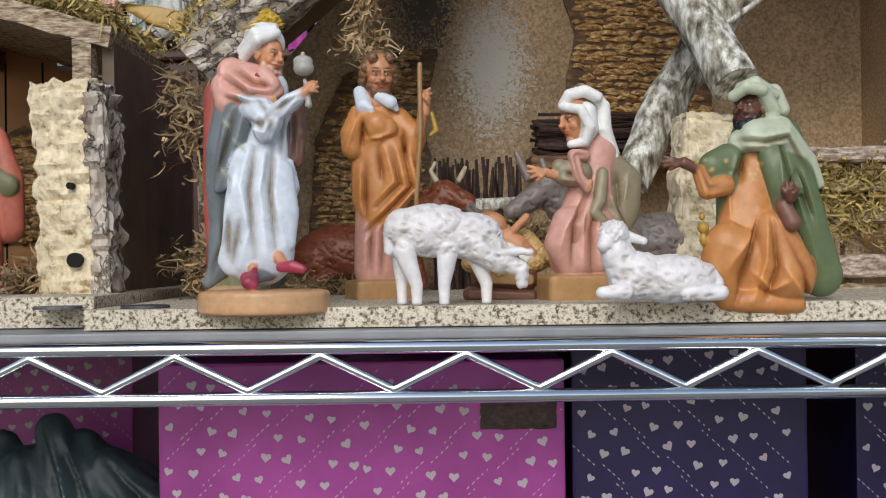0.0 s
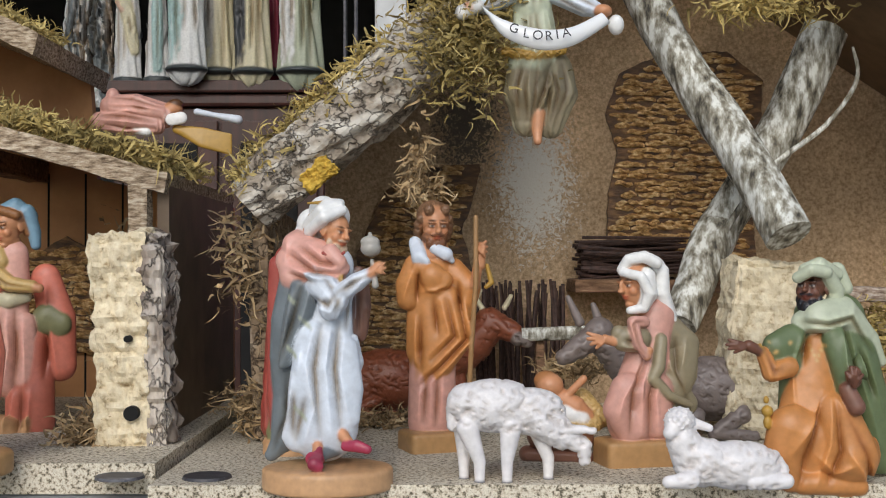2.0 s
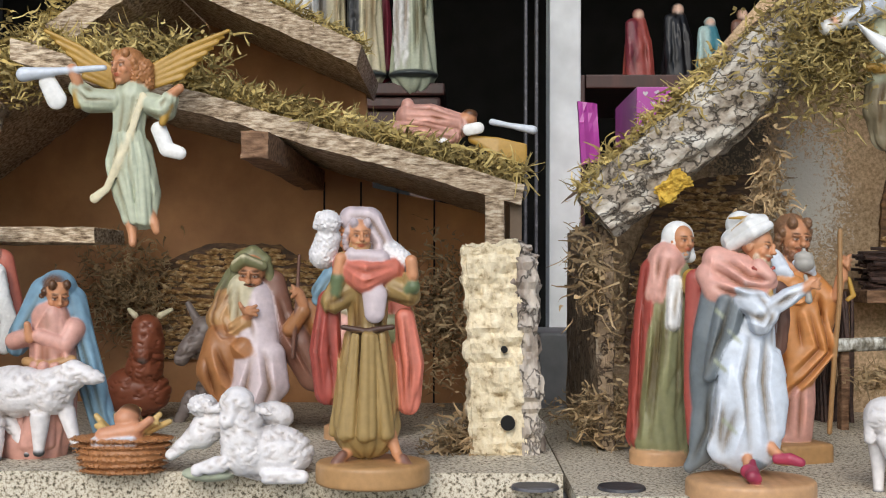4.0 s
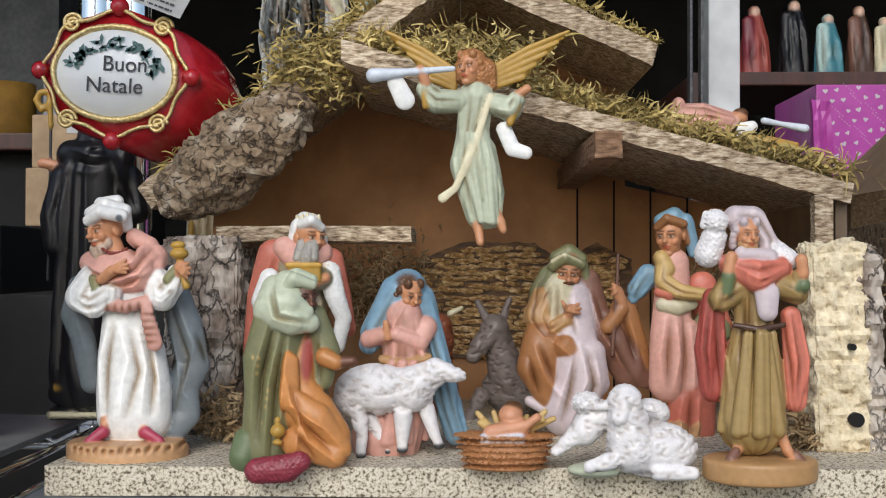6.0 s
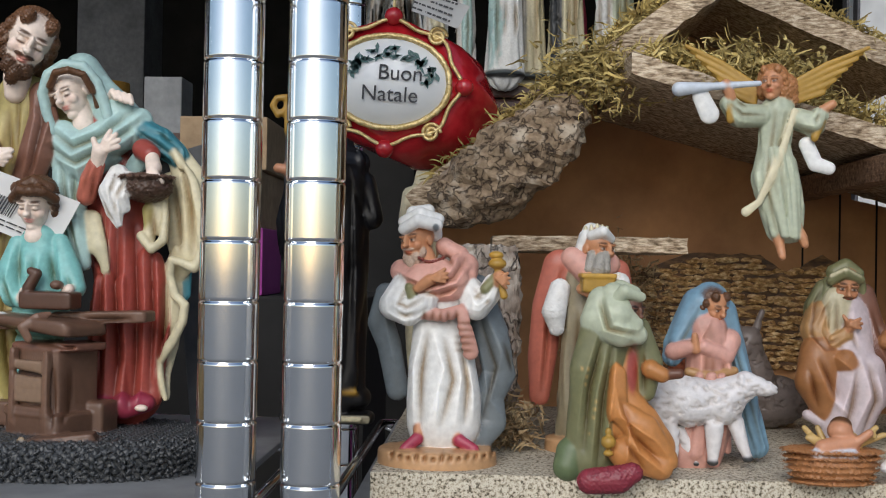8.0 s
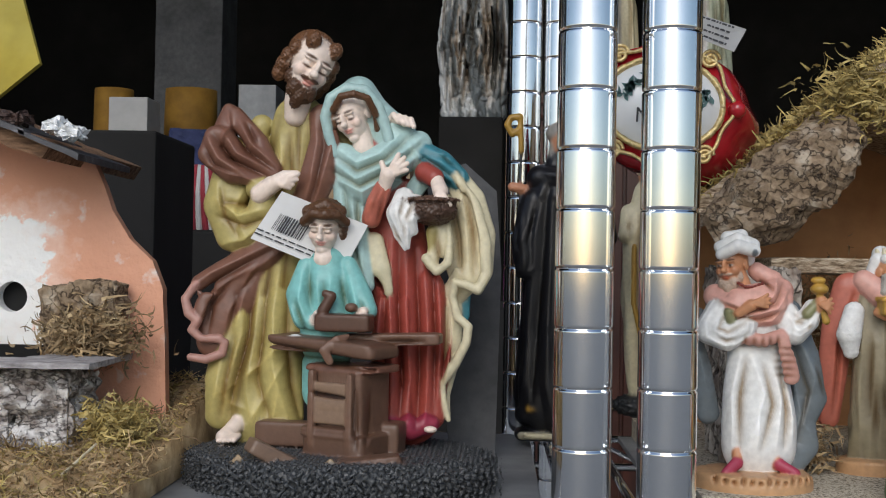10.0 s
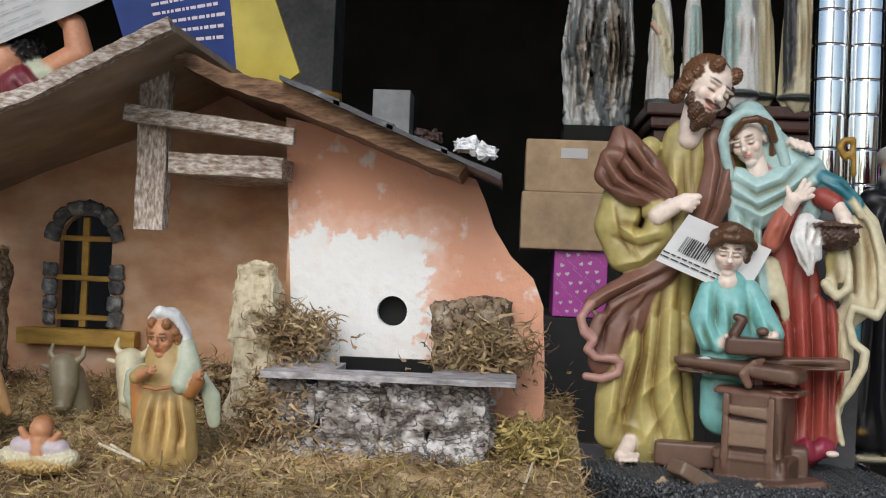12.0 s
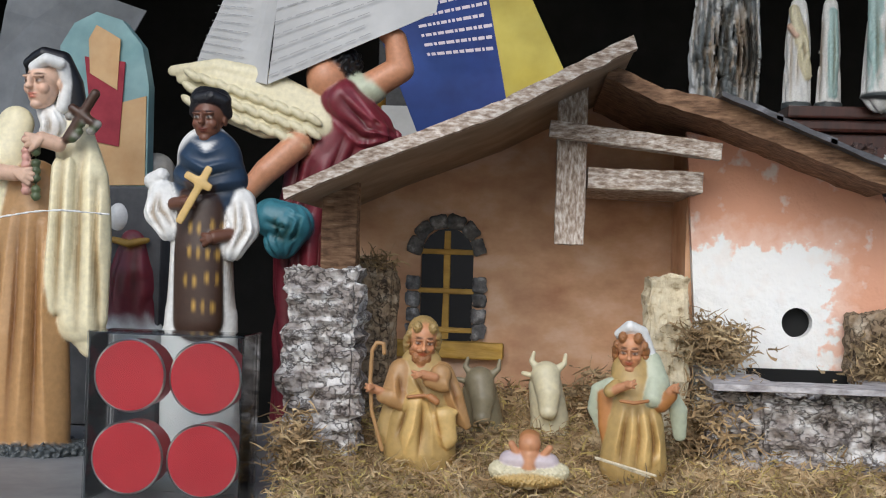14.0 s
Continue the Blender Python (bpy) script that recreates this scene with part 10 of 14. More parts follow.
f = Sculpt(0.6, 0.6, 0.42)
f.ball(BASE, (0.0, 0.0, 2.0), (15.6, 13.3, 5.4), square=1)
f.chain(CORAL*0.85, [(9.7, 2, 42.8, 12.2), (10.9, 0, 18.9, 12.8), (11.0, 0, 3.8, 12.8)], flat=0.65)
f.chain(CORAL, [(17.6, 4, 79.1, 7.9), (23.7, 4, 58.0, 9.7), (25.4, 4, 33.7, 8.5)], flat=0.6)
f.crease([(18.0, 76.2), (22.6, 49.1), (25.8, 28.1)], 1.52, 1.3)
f.crease([(4.9, 21.8), (2.0, 0.7)], 1.52, 1.3)
f.crease([(13.8, 21.9), (12.5, 0.8)], 1.52, 1.3)
f.crease([(21.0, 73.2), (19.7, 43.1), (19.8, 28.0)], 1.52, -1.5)
f.crease([(9.3, 21.9), (8.0, -0.7)], 1.52, -1.5)
f.chain(ROSE*1.1, [(1.4, 0, 91.1, 8.5), (0.9, 0, 73.0, 9.7), (-0.6, -3, 52.1, 10.9), (-1.9, -3, 28.0, 10.3)], flat=0.65)
f.chain(ROSE*1.1, [(8.3, -3, 55.2, 6.7), (8.2, -4, 28.3, 7.3)], flat=0.6)
f.crease([(-4.4, 60.9), (-7.3, 42.7), (-5.7, 27.7)], 1.52, 1.3)
f.crease([(1.6, 62.4), (3.2, 42.9), (0.3, 24.7)], 1.52, 1.3)
f.crease([(9.1, 61.0), (10.7, 39.9), (10.9, 20.4)], 1.52, 1.3)
f.crease([(-1.4, 60.9), (-2.8, 42.8), (-2.7, 26.2)], 1.52, -1.5)
f.crease([(5.5, 62.5), (6.5, 39.9), (4.9, 21.8)], 1.52, -1.5)
f.chain(CORAL, [(-7.3, -5, 76.1, 2.4), (-2.1, -8, 74.7, 2.7)])
f.chain(CREAM*0.8, [(-5.4, -6, 69.5, 3.6), (2.4, -8, 67.9, 4.0), (10.6, -5, 69.7, 3.0)], flat=0.7)
f.chain(STRAW, [(-3.9, -3, 89.6, 4.9), (-5.5, -6, 82.1, 4.3), (3.6, -9, 76.3, 4.0), (15.1, -10, 75.0, 3.3)], fold=0.4)
f.chain(STRAW, [(-5.4, -3, 94.1, 4.3), (-2.6, -4, 88.1, 4.3)])
f.chain(BLUE, [(-11.6, 2, 84.9, 6.1), (-17.6, 2, 77.3, 5.5), (-19.7, 2, 72.7, 3.0)], flat=0.6, fold=0.4)
f.chain(SKIN, [(15.1, -10, 75.0, 2.7), (19.3, -11, 74.2, 2.4)])
f.chain(OLIVE*0.8, [(19.6, 0, 58.1, 7.9), (25.6, 0, 55.2, 6.7)], flat=0.5)
f.chain(SKIN, [(1.9, 0, 98.7, 3.6), (2.0, 0, 91.7, 4.3)], small=True)
f.head(SKIN, (0.0, 0, 106.2), 10.34, -28, 10, 0)
f.chain(GINGER*0.7, [(-7.3, -4, 110.6, 2.4), (-3.2, -8, 115.0, 2.4), (5.6, -6, 112.1, 2.4)], small=True, lump=0.4)
f.chain(GINGER*0.7, [(5.7, 0, 112.3, 3.0), (9.3, 2, 103.3, 2.7)], small=True, lump=0.4)
f.chain(BLUE, [(-4.3, 2, 113.8, 4.3), (2.3, 2, 116.6, 4.9), (9.5, 3, 111.8, 4.0)], small=True)
f.chain(BLUE, [(8.3, 2, 113.9, 4.3), (11.7, 3, 103.4, 3.6), (12.6, 3, 96.7, 2.7)], small=True)
f.done("girl_figurine", (-0.2527, 0.6086, 1.136), "painted standing girl figurine with blue headscarf and pink skirt", "figurine", group="nativity figurines")

f = Sculpt(0.6, 0.6, 0.42)
f.ball(TAN, (0.0, 0.0, 2.0), (24.6, 20.9, 5.4), square=1)
f.chain(STRAW*0.62, [(-2.5, 0, 83, 8.8), (-2.5, 0, 65.8, 8.3), (-2.5, 0, 46.2, 12.3), (-3.2, 0, 22.8, 14.7)], flat=0.75, fold=0.86, n=8)
f.chain(STRAW*0.62, [(-9.8, -1, 80.5, 6.4), (-17.2, -2.5, 75.6, 5.4), (-14.7, -4.4, 83, 3.9)], fold=0.29)
f.chain(STRAW*0.62, [(8.6, -1, 81.8, 6.4), (15.5, -2.5, 78.1, 4.9), (16, -4.4, 85.5, 3.4)], fold=0.29)
f.chain(GREEN, [(-15.5, -5.4, 79.3, 2.9), (-14.7, -5.9, 85.5, 3.2)])
f.chain(GREEN, [(14.7, -4.9, 80.5, 2.9), (17.2, -5.9, 81.8, 3.2)])
f.chain(SKIN, [(-14.7, -6.4, 87.9, 2.5), (-13.5, -6.4, 94, 2.5)])
f.chain(SKIN, [(17.2, -6.4, 86.7, 2.5), (16.5, -6.4, 92.8, 2.7)])
f.chain(RED, [(-19.6, 2, 75.6, 4.9), (-20.9, 2.5, 53.5, 6.9), (-19.6, 2.5, 36.3, 5.9)], flat=0.7, fold=0.61)
f.chain(CORAL, [(13.5, 0, 68.3, 4.4), (16, 0, 48.6, 5.9), (15.5, 0, 31.4, 4.9)], flat=0.7, fold=0.49)
f.chain(CORAL, [(-12.3, -1.5, 90.4, 5.4), (-2.5, -6.4, 85.5, 6.9), (8.6, -2.5, 89.1, 4.9)], fold=0.49, n=5)
f.chain(LILAC, [(1.2, -8.3, 78.1, 5.4), (1.2, -9.3, 70.7, 4.4)], flat=0.6)
f.chain(STRAW*0.62, [(-11, -0.8, 60.9, 1.6), (-17, -1.7, 19.2, 2)])
f.chain(STRAW*0.62, [(-7.7, -8.7, 60.9, 1.3), (-11.5, -8.6, 19.2, 3.1)])
f.chain(STRAW*0.62, [(-6.1, -9.8, 60.9, 1.1), (-8.7, -9.9, 19.2, 1.9)])
f.chain(STRAW*0.62, [(-2.3, -10.8, 60.9, 2), (-2.9, -10.8, 19.2, 3.2)])
f.chain(STRAW*0.62, [(0, -10.2, 60.9, 1.7), (0.3, -10.5, 19.2, 2.1)])
f.chain(STRAW*0.62, [(1.7, -9.2, 60.9, 1.1), (6.2, -8.2, 19.2, 2.8)])
f.chain(STRAW*0.62, [(4.1, -6.2, 60.9, 1.9), (7.8, -6.9, 19.2, 2)])
f.head(SKIN, (-6.1, -1.5, 103.6), 7.2, 15, 5, hair=LILAC, beard=TAN)
f.chain(SKIN, [(-5.8, 0.7, 100.3, 3), (-5.6, 1.4, 94.6, 3.2)])
f.chain(TAN, [(-6.6, -2.8, 99.8, 2.8), (-6.8, -3.2, 97.5, 2.3)], lump=0.6)
f.chain(LILAC, [(-9.8, 2.5, 111.2, 5.4), (-2.5, 3.4, 110, 6.4), (3.7, 2.5, 100.2, 4.9), (2.5, 0, 92.8, 4.4)], fold=0.49)
f.chain(LILAC, [(-8.6, -4.9, 95.3, 3.4), (3.7, -3.9, 94, 3.4)])
f.chain(SHEEP, [(-22.1, 1, 95.3, 5.9), (-19.6, 0, 102.6, 5.4)], lump=0.9)
f.ball(SHEEP, (-19.4, -2.0, 109.3), (5.4, 5.4, 5.4), lump=1)
f.chain(SHEEP, [(-23.3, -1.5, 112.5, 1.7), (-24.8, -2, 107.6, 1.5)])
f.chain(SHEEP, [(6.1, 2.5, 97.7, 4.9), (12.3, 1, 92.8, 4.9)], lump=0.9)
f.chain(DBROWN, [(-12.3, -6.9, 64.6, 1.2), (-2.5, -8.8, 62.9, 1.5), (8.6, -6.9, 64.8, 1.2)])
f.chain(SKIN, [(-9.8, -2.5, 21.6, 2.9), (-10.6, -4.9, 10.6, 2.2), (-13, -8.3, 9.3, 2.2)])
f.chain(SKIN, [(6.1, -2.5, 22.8, 2.9), (10.6, -4.9, 10.6, 2.2), (13, -8.3, 8.1, 2.2)])
f.chain(BROWN, [(13.5, -8.3, 9.3, 2), (15, -9.8, 6.4, 2.5)])
f.chain(BROWN, [(-12.3, -8.3, 10.6, 2), (-14.7, -9.8, 7.4, 2.5)])
f.done("shepherd_figurine", (-0.234, 0.4946, 1.136), "painted standing shepherd figurine carrying a lamb on his shoulders", "figurine", group="nativity figurines")

f = Sculpt(0.6, 0.6, 0.42)
f.ball(SAGE, (-17.4, 0.0, 0.5), (12.4, 8.9, 3.5))
f.ball(SHEEP, (7.4, 0.0, 9.7), (20.3, 10.9, 12.4), lump=0.45)
f.chain(SHEEP, [(-1.2, -1.5, 10.9, 11.9), (-3.7, -3, 22.1, 9.4)], lump=0.45)
f.ball(SHEEP, (-5.0, -4.5, 30.3), (7.9, 6.9, 8.4), lump=0.45)
f.chain(SHEEP, [(-6.2, -7.4, 30.3, 5.5), (-8.2, -10.4, 24.6, 3.7)])
f.chain(SHEEP, [(1.7, -3, 29.5, 2.2), (8.7, -3, 27, 1.5)])
f.chain(SHEEP, [(-12.4, -3.5, 29.5, 2.2), (-17.4, -3.5, 27.8, 1.7)])
f.chain(SHEEP, [(-11.2, -8.4, 6, 4), (-21.1, -10.9, 3.5, 2.7)])
f.chain(SHEEP, [(8.7, -8.4, 1, 3.7), (23.6, -8.4, 0.5, 3)])
f.ball(SHEEP, (7.4, 10.9, 23.8), (9.9, 6.9, 6.9), lump=0.45)
f.chain(SHEEP, [(-16.1, 5, 23.3, 7.9), (-22.3, 3.5, 17.1, 6.9), (-28.5, 1, 13.4, 3.5), (-34.7, 0, 8.4, 2.5)], lump=0.45)
f.ball(SHEEP, (-21.1, 1.5, 29.5), (6.4, 6.4, 5.0), lump=1.1)
f.fur((7.4, 9.7), (20.3, 12.4), 55, 3.2, seed=1)
f.fur((-5.0, 30.3), (7.9, 8.4), 14, 3.2, seed=2)
f.fur((7.4, 23.8), (9.9, 6.9), 15, 3.2, seed=3)
f.fur((-21.1, 29.5), (6.4, 5.0), 7, 3.2, seed=4)
f.fur((-2.5, 16.5), (13.2, 17.5), 46, 2.6, seed=5)
f.fur((-7.2, 27.5), (6.5, 8.3), 10, 2.6, seed=6)
f.fur((-25.4, 15.6), (17.2, 15.4), 52, 2.6, seed=7)
f.done("sheep_figurine", (-0.2875, 0.4987, 1.136), "painted white sheep and lamb figurine resting on green ground", "figurine", group="nativity figurines")

f = Sculpt(0.6, 0.6, 0.42)
f.chain(SAGE, [(-2.8, 0, 70.9, 8.9), (-4.2, 0, 55.6, 7.8), (-4.2, 0, 38.9, 10.6), (0, 0, 13.9, 7.2)], flat=0.7, fold=0.83, n=6)
f.chain(SAGE, [(-1.4, 1.1, 44.5, 8.9), (2.8, 1.1, 25, 8.3), (4.2, 0, 12.5, 5.6)], flat=0.7, fold=0.69, n=5)
f.chain(CREAM, [(4.2, -5.6, 71.7, 1.7), (-0.6, -6.1, 55.6, 1.9), (-7.2, -7.2, 38.9, 2.2), (-12.8, -6.1, 26.4, 1.9), (-18.9, -5.6, 21.7, 2.5)], flat=0.4)
f.chain(SAGE, [(-9.6, -2.9, 52.8, 1.4), (-11.1, -2.7, 36.1, 1.5), (-4.5, -2.8, 11, 1.7)])
f.chain(SAGE, [(-7.1, -5.2, 52.8, 1.1), (-6.8, -5.3, 36.1, 1.3), (-0.4, -5.8, 10.6, 1.6)])
f.chain(SAGE, [(-4.8, -6, 52.8, 1.3), (-3.5, -6, 36.1, 1.2), (0.5, -6, 10.5, 1.7)])
f.chain(SAGE, [(-1.9, -5.9, 52.8, 0.9), (1, -5.9, 36.1, 1.3), (3.3, -5.9, 10.3, 1.5)])
f.chain(SAGE, [(0.2, -5, 52.8, 1.1), (4, -5.1, 36.1, 1.7), (5.3, -5.2, 10.1, 2)])
f.chain(SAGE, [(2.2, -3.1, 52.8, 1.3), (5.9, -4.1, 36.1, 1.9), (7.3, -3.6, 9.9, 1.4)])
f.chain(WHITE, [(11.1, -1.7, 55.6, 3.9), (15.3, -2.8, 45.9, 3.9), (21.7, -3.3, 43.9, 3.3)], flat=0.6)
f.chain(SAGE, [(-11.1, -1.1, 69.5, 5.6), (-22.2, -2.8, 69.5, 6.1), (-27.8, -4.4, 75, 4.4)], fold=0.42)
f.chain(SAGE, [(6.9, -1.1, 68.1, 5.6), (13.9, -2.8, 65.3, 6.1), (16.7, -3.9, 69.5, 4.4)], fold=0.42)
f.chain(GOLD, [(-27.2, -6.1, 66.7, 1.9), (-27.8, -6.7, 73.7, 1.9)])
f.chain(GOLD, [(13.9, -5.6, 58.4, 1.9), (17.2, -5.6, 66.7, 1.9)])
f.chain(SKIN, [(-27.2, -6.7, 77.8, 2.5), (-29.7, -7.2, 83.9, 2.8)])
f.chain(SKIN, [(18.1, -5, 72.3, 2.5), (22.2, -6.1, 75, 2.2)])
f.head(SKIN, (-5.6, -0.8, 85.6), 8.2, -28, 0, hair=GINGER)
f.chain(SKIN, [(-5, 0.8, 80.6, 3.5), (-4.7, 1.7, 73.9, 3.8)])
f.ball(GINGER, (-4.7, 1.7, 89.1), (7.5, 7.9, 7.0), lump=0.7)
f.chain(GINGER, [(-10.7, 0.8, 87.3, 2.3), (-10.9, 1.3, 81, 1.8)], lump=0.6)
f.chain(GINGER, [(1.3, 0.8, 87.3, 2.3), (1.5, 1.3, 81, 1.8)], lump=0.6)
f.ball(GINGER, (0.0, 2.2, 83.4), (6.7, 6.7, 8.3), lump=1)
f.chain(GINGER, [(2.8, 1.7, 86.2, 4.4), (4.4, 1.7, 77.8, 3.3)], lump=1)
f.chain(LBLUE, [(-13.9, -8.3, 84.5, 1.4), (-36.1, -8.3, 82.8, 1.9), (-52.8, -8.3, 81.2, 3.6)])
f.chain(WHITE, [(-41.7, -6.7, 77.8, 4.4), (-37.5, -6.1, 69.5, 5)], flat=0.4)
f.chain(GOLD, [(-12.5, 3.9, 85.1, 1.7), (-29.9, 5, 96.7, 1.5), (-47.3, 5.6, 105.1, 1.1)], flat=0.6)
f.chain(GOLD, [(-12.6, 5, 84, 1.7), (-29.6, 6.1, 94.9, 1.5), (-44.5, 6.7, 102.4, 1.1)], flat=0.6)
f.chain(GOLD, [(-12.8, 3.9, 83, 1.7), (-29.3, 5, 93.1, 1.5), (-41.8, 5.6, 99.6, 1.1)], flat=0.6)
f.chain(GOLD, [(-12.9, 5, 81.9, 1.7), (-29, 6.1, 91.3, 1.5), (-39.1, 6.7, 96.9, 1.1)], flat=0.6)
f.chain(GOLD, [(-13.1, 3.9, 80.9, 1.7), (-28.8, 5, 89.5, 1.5), (-36.4, 5.6, 94.2, 1.1)], flat=0.6)
f.chain(GOLD, [(-13.2, 5, 79.8, 1.7), (-28.5, 6.1, 87.7, 1.5), (-33.7, 6.7, 91.5, 1.1)], flat=0.6)
f.chain(GOLD, [(-13.3, 3.9, 78.8, 1.7), (-28.2, 5, 85.9, 1.5), (-31, 5.6, 88.8, 1.1)], flat=0.6)
f.chain(GOLD, [(-13.5, 5, 77.8, 1.7), (-27.9, 6.1, 84.1, 1.5), (-28.3, 6.7, 86.1, 1.1)], flat=0.6)
f.chain(GOLD, [(-13.6, 3.9, 76.7, 1.7), (-27.7, 5, 82.3, 1.5), (-25.6, 5.6, 83.4, 1.1)], flat=0.6)
f.chain(GOLD, [(2.8, 3.9, 85.1, 1.7), (22.9, 5, 96.7, 1.5), (43.1, 5.6, 105.1, 1.1)], flat=0.6)
f.chain(GOLD, [(2.9, 5, 84, 1.7), (22.7, 6.1, 94.9, 1.5), (40.4, 6.7, 102.4, 1.1)], flat=0.6)
f.chain(GOLD, [(3.1, 3.9, 83, 1.7), (22.4, 5, 93.1, 1.5), (37.7, 5.6, 99.6, 1.1)], flat=0.6)
f.chain(GOLD, [(3.2, 5, 81.9, 1.7), (22.1, 6.1, 91.3, 1.5), (35, 6.7, 96.9, 1.1)], flat=0.6)
f.chain(GOLD, [(3.3, 3.9, 80.9, 1.7), (21.8, 5, 89.5, 1.5), (32.2, 5.6, 94.2, 1.1)], flat=0.6)
f.chain(GOLD, [(3.5, 5, 79.8, 1.7), (21.5, 6.1, 87.7, 1.5), (29.5, 6.7, 91.5, 1.1)], flat=0.6)
f.chain(GOLD, [(3.6, 3.9, 78.8, 1.7), (21.3, 5, 85.9, 1.5), (26.8, 5.6, 88.8, 1.1)], flat=0.6)
f.chain(GOLD, [(3.8, 5, 77.8, 1.7), (21, 6.1, 84.1, 1.5), (24.1, 6.7, 86.1, 1.1)], flat=0.6)
f.chain(GOLD, [(3.9, 3.9, 76.7, 1.7), (20.7, 5, 82.3, 1.5), (21.4, 5.6, 83.4, 1.1)], flat=0.6)
f.chain(SKIN, [(-2.8, -1.1, 12.5, 3.1), (-1.1, -2.8, 4.2, 2.2), (-0.6, -4.4, 0, 1.9)])
f.chain(SKIN, [(6.1, -1.1, 15.3, 3.1), (9.5, -2.8, 9.7, 2.5), (10.6, -3.3, 6.1, 1.9)])
f.done("trumpet_angel_figurine", (-0.3543, 0.558, 1.2373), "painted hanging angel figurine with golden wings and silver trumpet", "figurine", group="nativity figurines")

f = Sculpt(0.6, 0.6, 0.42)
f.chain(ROSE, [(-17.5, 0, 16.8, 7.7), (-3.5, 0, 15, 9.8), (14, 0, 11.5, 7.7)], fold=0.7)
f.chain(ROSE, [(-24.4, -2.8, 8, 5.6), (-7, -3.5, 7, 7.7), (10.5, -3.5, 4.5, 4.9)], fold=0.7)
f.ball(SKIN, (19.2, 0.0, 15.0), (6.3, 6.3, 4.9))
f.ball(HAIR, (21.0, 0.0, 18.2), (4.9, 4.9, 3.5))
f.ball(ROSE, (-17.5, 0.0, 23.7), (4.2, 4.2, 4.9))
f.chain(WHITE, [(-1.7, -5.6, 2.1, 2.8), (5.2, -6.3, 0.7, 2.8)])
f.chain(LBLUE, [(34.9, -3.5, 13.3, 2.1), (45.4, -3.5, 11.2, 1.7), (60.1, -3.5, 8.4, 2.8)])
f.chain(WHITE, [(20.3, -7.7, 8, 3.8), (26.2, -7.7, 9.1, 3.8)], flat=0.4)
f.chain(GOLD, [(22.7, -3.5, 2.8, 2.4), (38.4, -4.2, 1.7, 2.1), (55.2, -3.5, -1.4, 1.4)], flat=0.6)
f.chain(GOLD, [(22.7, -3.5, 2.8, 2.4), (38.4, -4.5, 0, 2.1), (55.2, -3.5, -3.5, 1.4)], flat=0.6)
f.chain(GOLD, [(22.7, -3.5, 2.8, 2.4), (38.4, -4.9, -1.7, 2.1), (55.2, -3.5, -5.6, 1.4)], flat=0.6)
f.chain(GOLD, [(22.7, -3.5, 2.8, 2.4), (38.4, -5.2, -3.5, 2.1), (55.2, -3.5, -7.7, 1.4)], flat=0.6)
f.chain(GOLD, [(22.7, -3.5, 2.8, 2.4), (38.4, -5.6, -5.2, 2.1), (55.2, -3.5, -9.8, 1.4)], flat=0.6)
f.chain(GOLD, [(22.7, -3.5, 2.8, 2.4), (38.4, -5.9, -7, 2.1), (55.2, -3.5, -11.9, 1.4)], flat=0.6)
f.done("lying_cherub_figurine", (-0.2116, 0.715, 1.3027), "painted figurine in coral robe lying on the mossy roof", "figurine", group="nativity figurines")

f = Sculpt(0.75, 0.8, 0.5)
f.ball(DGREY*1.3, (4.0, -8.0, 6.0), (80.0, 58.0, 12.5), lump=1.7, square=1)
f.ball(DGREY*1.3, (10.0, -30.0, 5.0), (72.0, 40.0, 10.0), lump=2.2, square=1)
f.chain(YOCHRE, [(-25.6, 14, 196.6, 14.9), (-29.0, 14, 172.6, 17.3), (-33.1, 14, 134.3, 18.0), (-36.7, 14, 96.1, 19.8), (-43.2, 12, 58.0, 24.2), (-46.8, 10, 31.3, 21.7)], flat=0.6, fold=1.0, n=4, wob=0.03, pleat=0.0001)
f.chain(YOCHRE, [(-32.6, 6, 90.2, 13.9), (-34.5, 4, 59.0, 14.9), (-30.5, 4, 32.7, 13.0)], flat=0.6)
f.chain(YOCHRE, [(-57.5, 6, 83.1, 10.5), (-62.5, 4, 51.7, 11.2), (-65.0, 4, 32.9, 8.1)], flat=0.6)
f.chain(YOCHRE, [(-47.0, 14, 193.8, 6.5), (-61.0, 10, 171.4, 10.5), (-63.8, 8, 149.0, 13.6), (-59.8, 6, 133.3, 10.5)], flat=0.75)
f.chain(YOCHRE, [(-52.7, 4, 133.5, 8.1), (-43.4, 2, 144.6, 9.3), (-44.2, 0, 157.0, 7.4)], flat=0.8)
f.chain(YOCHRE, [(-5.2, 18, 199.2, 9.3), (0.3, 20, 177.2, 9.3), (-7.3, 18, 167.2, 7.4)], flat=0.7)
f.crease([(-51.3, 108.5), (-52.8, 77.4), (-61.8, 46.0), (-62.5, 32.0)], 2.79, 1.9)
f.crease([(-43.7, 115.0), (-45.6, 77.6), (-49.3, 46.4), (-43.9, 24.9)], 2.79, 1.9)
f.crease([(-32.9, 118.4), (-35.1, 90.4), (-34.1, 59.4), (-23.7, 25.7)], 2.79, 1.9)
f.crease([(-62.6, 70.8), (-65.6, 48.9), (-69.2, 33.3)], 2.79, 1.9)
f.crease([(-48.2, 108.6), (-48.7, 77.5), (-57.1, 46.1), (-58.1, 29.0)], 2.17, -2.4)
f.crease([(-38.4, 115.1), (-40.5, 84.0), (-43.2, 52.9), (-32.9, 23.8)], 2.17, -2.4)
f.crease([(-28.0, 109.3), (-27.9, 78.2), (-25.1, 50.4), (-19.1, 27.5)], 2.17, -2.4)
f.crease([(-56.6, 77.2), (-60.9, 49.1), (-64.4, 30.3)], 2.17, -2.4)
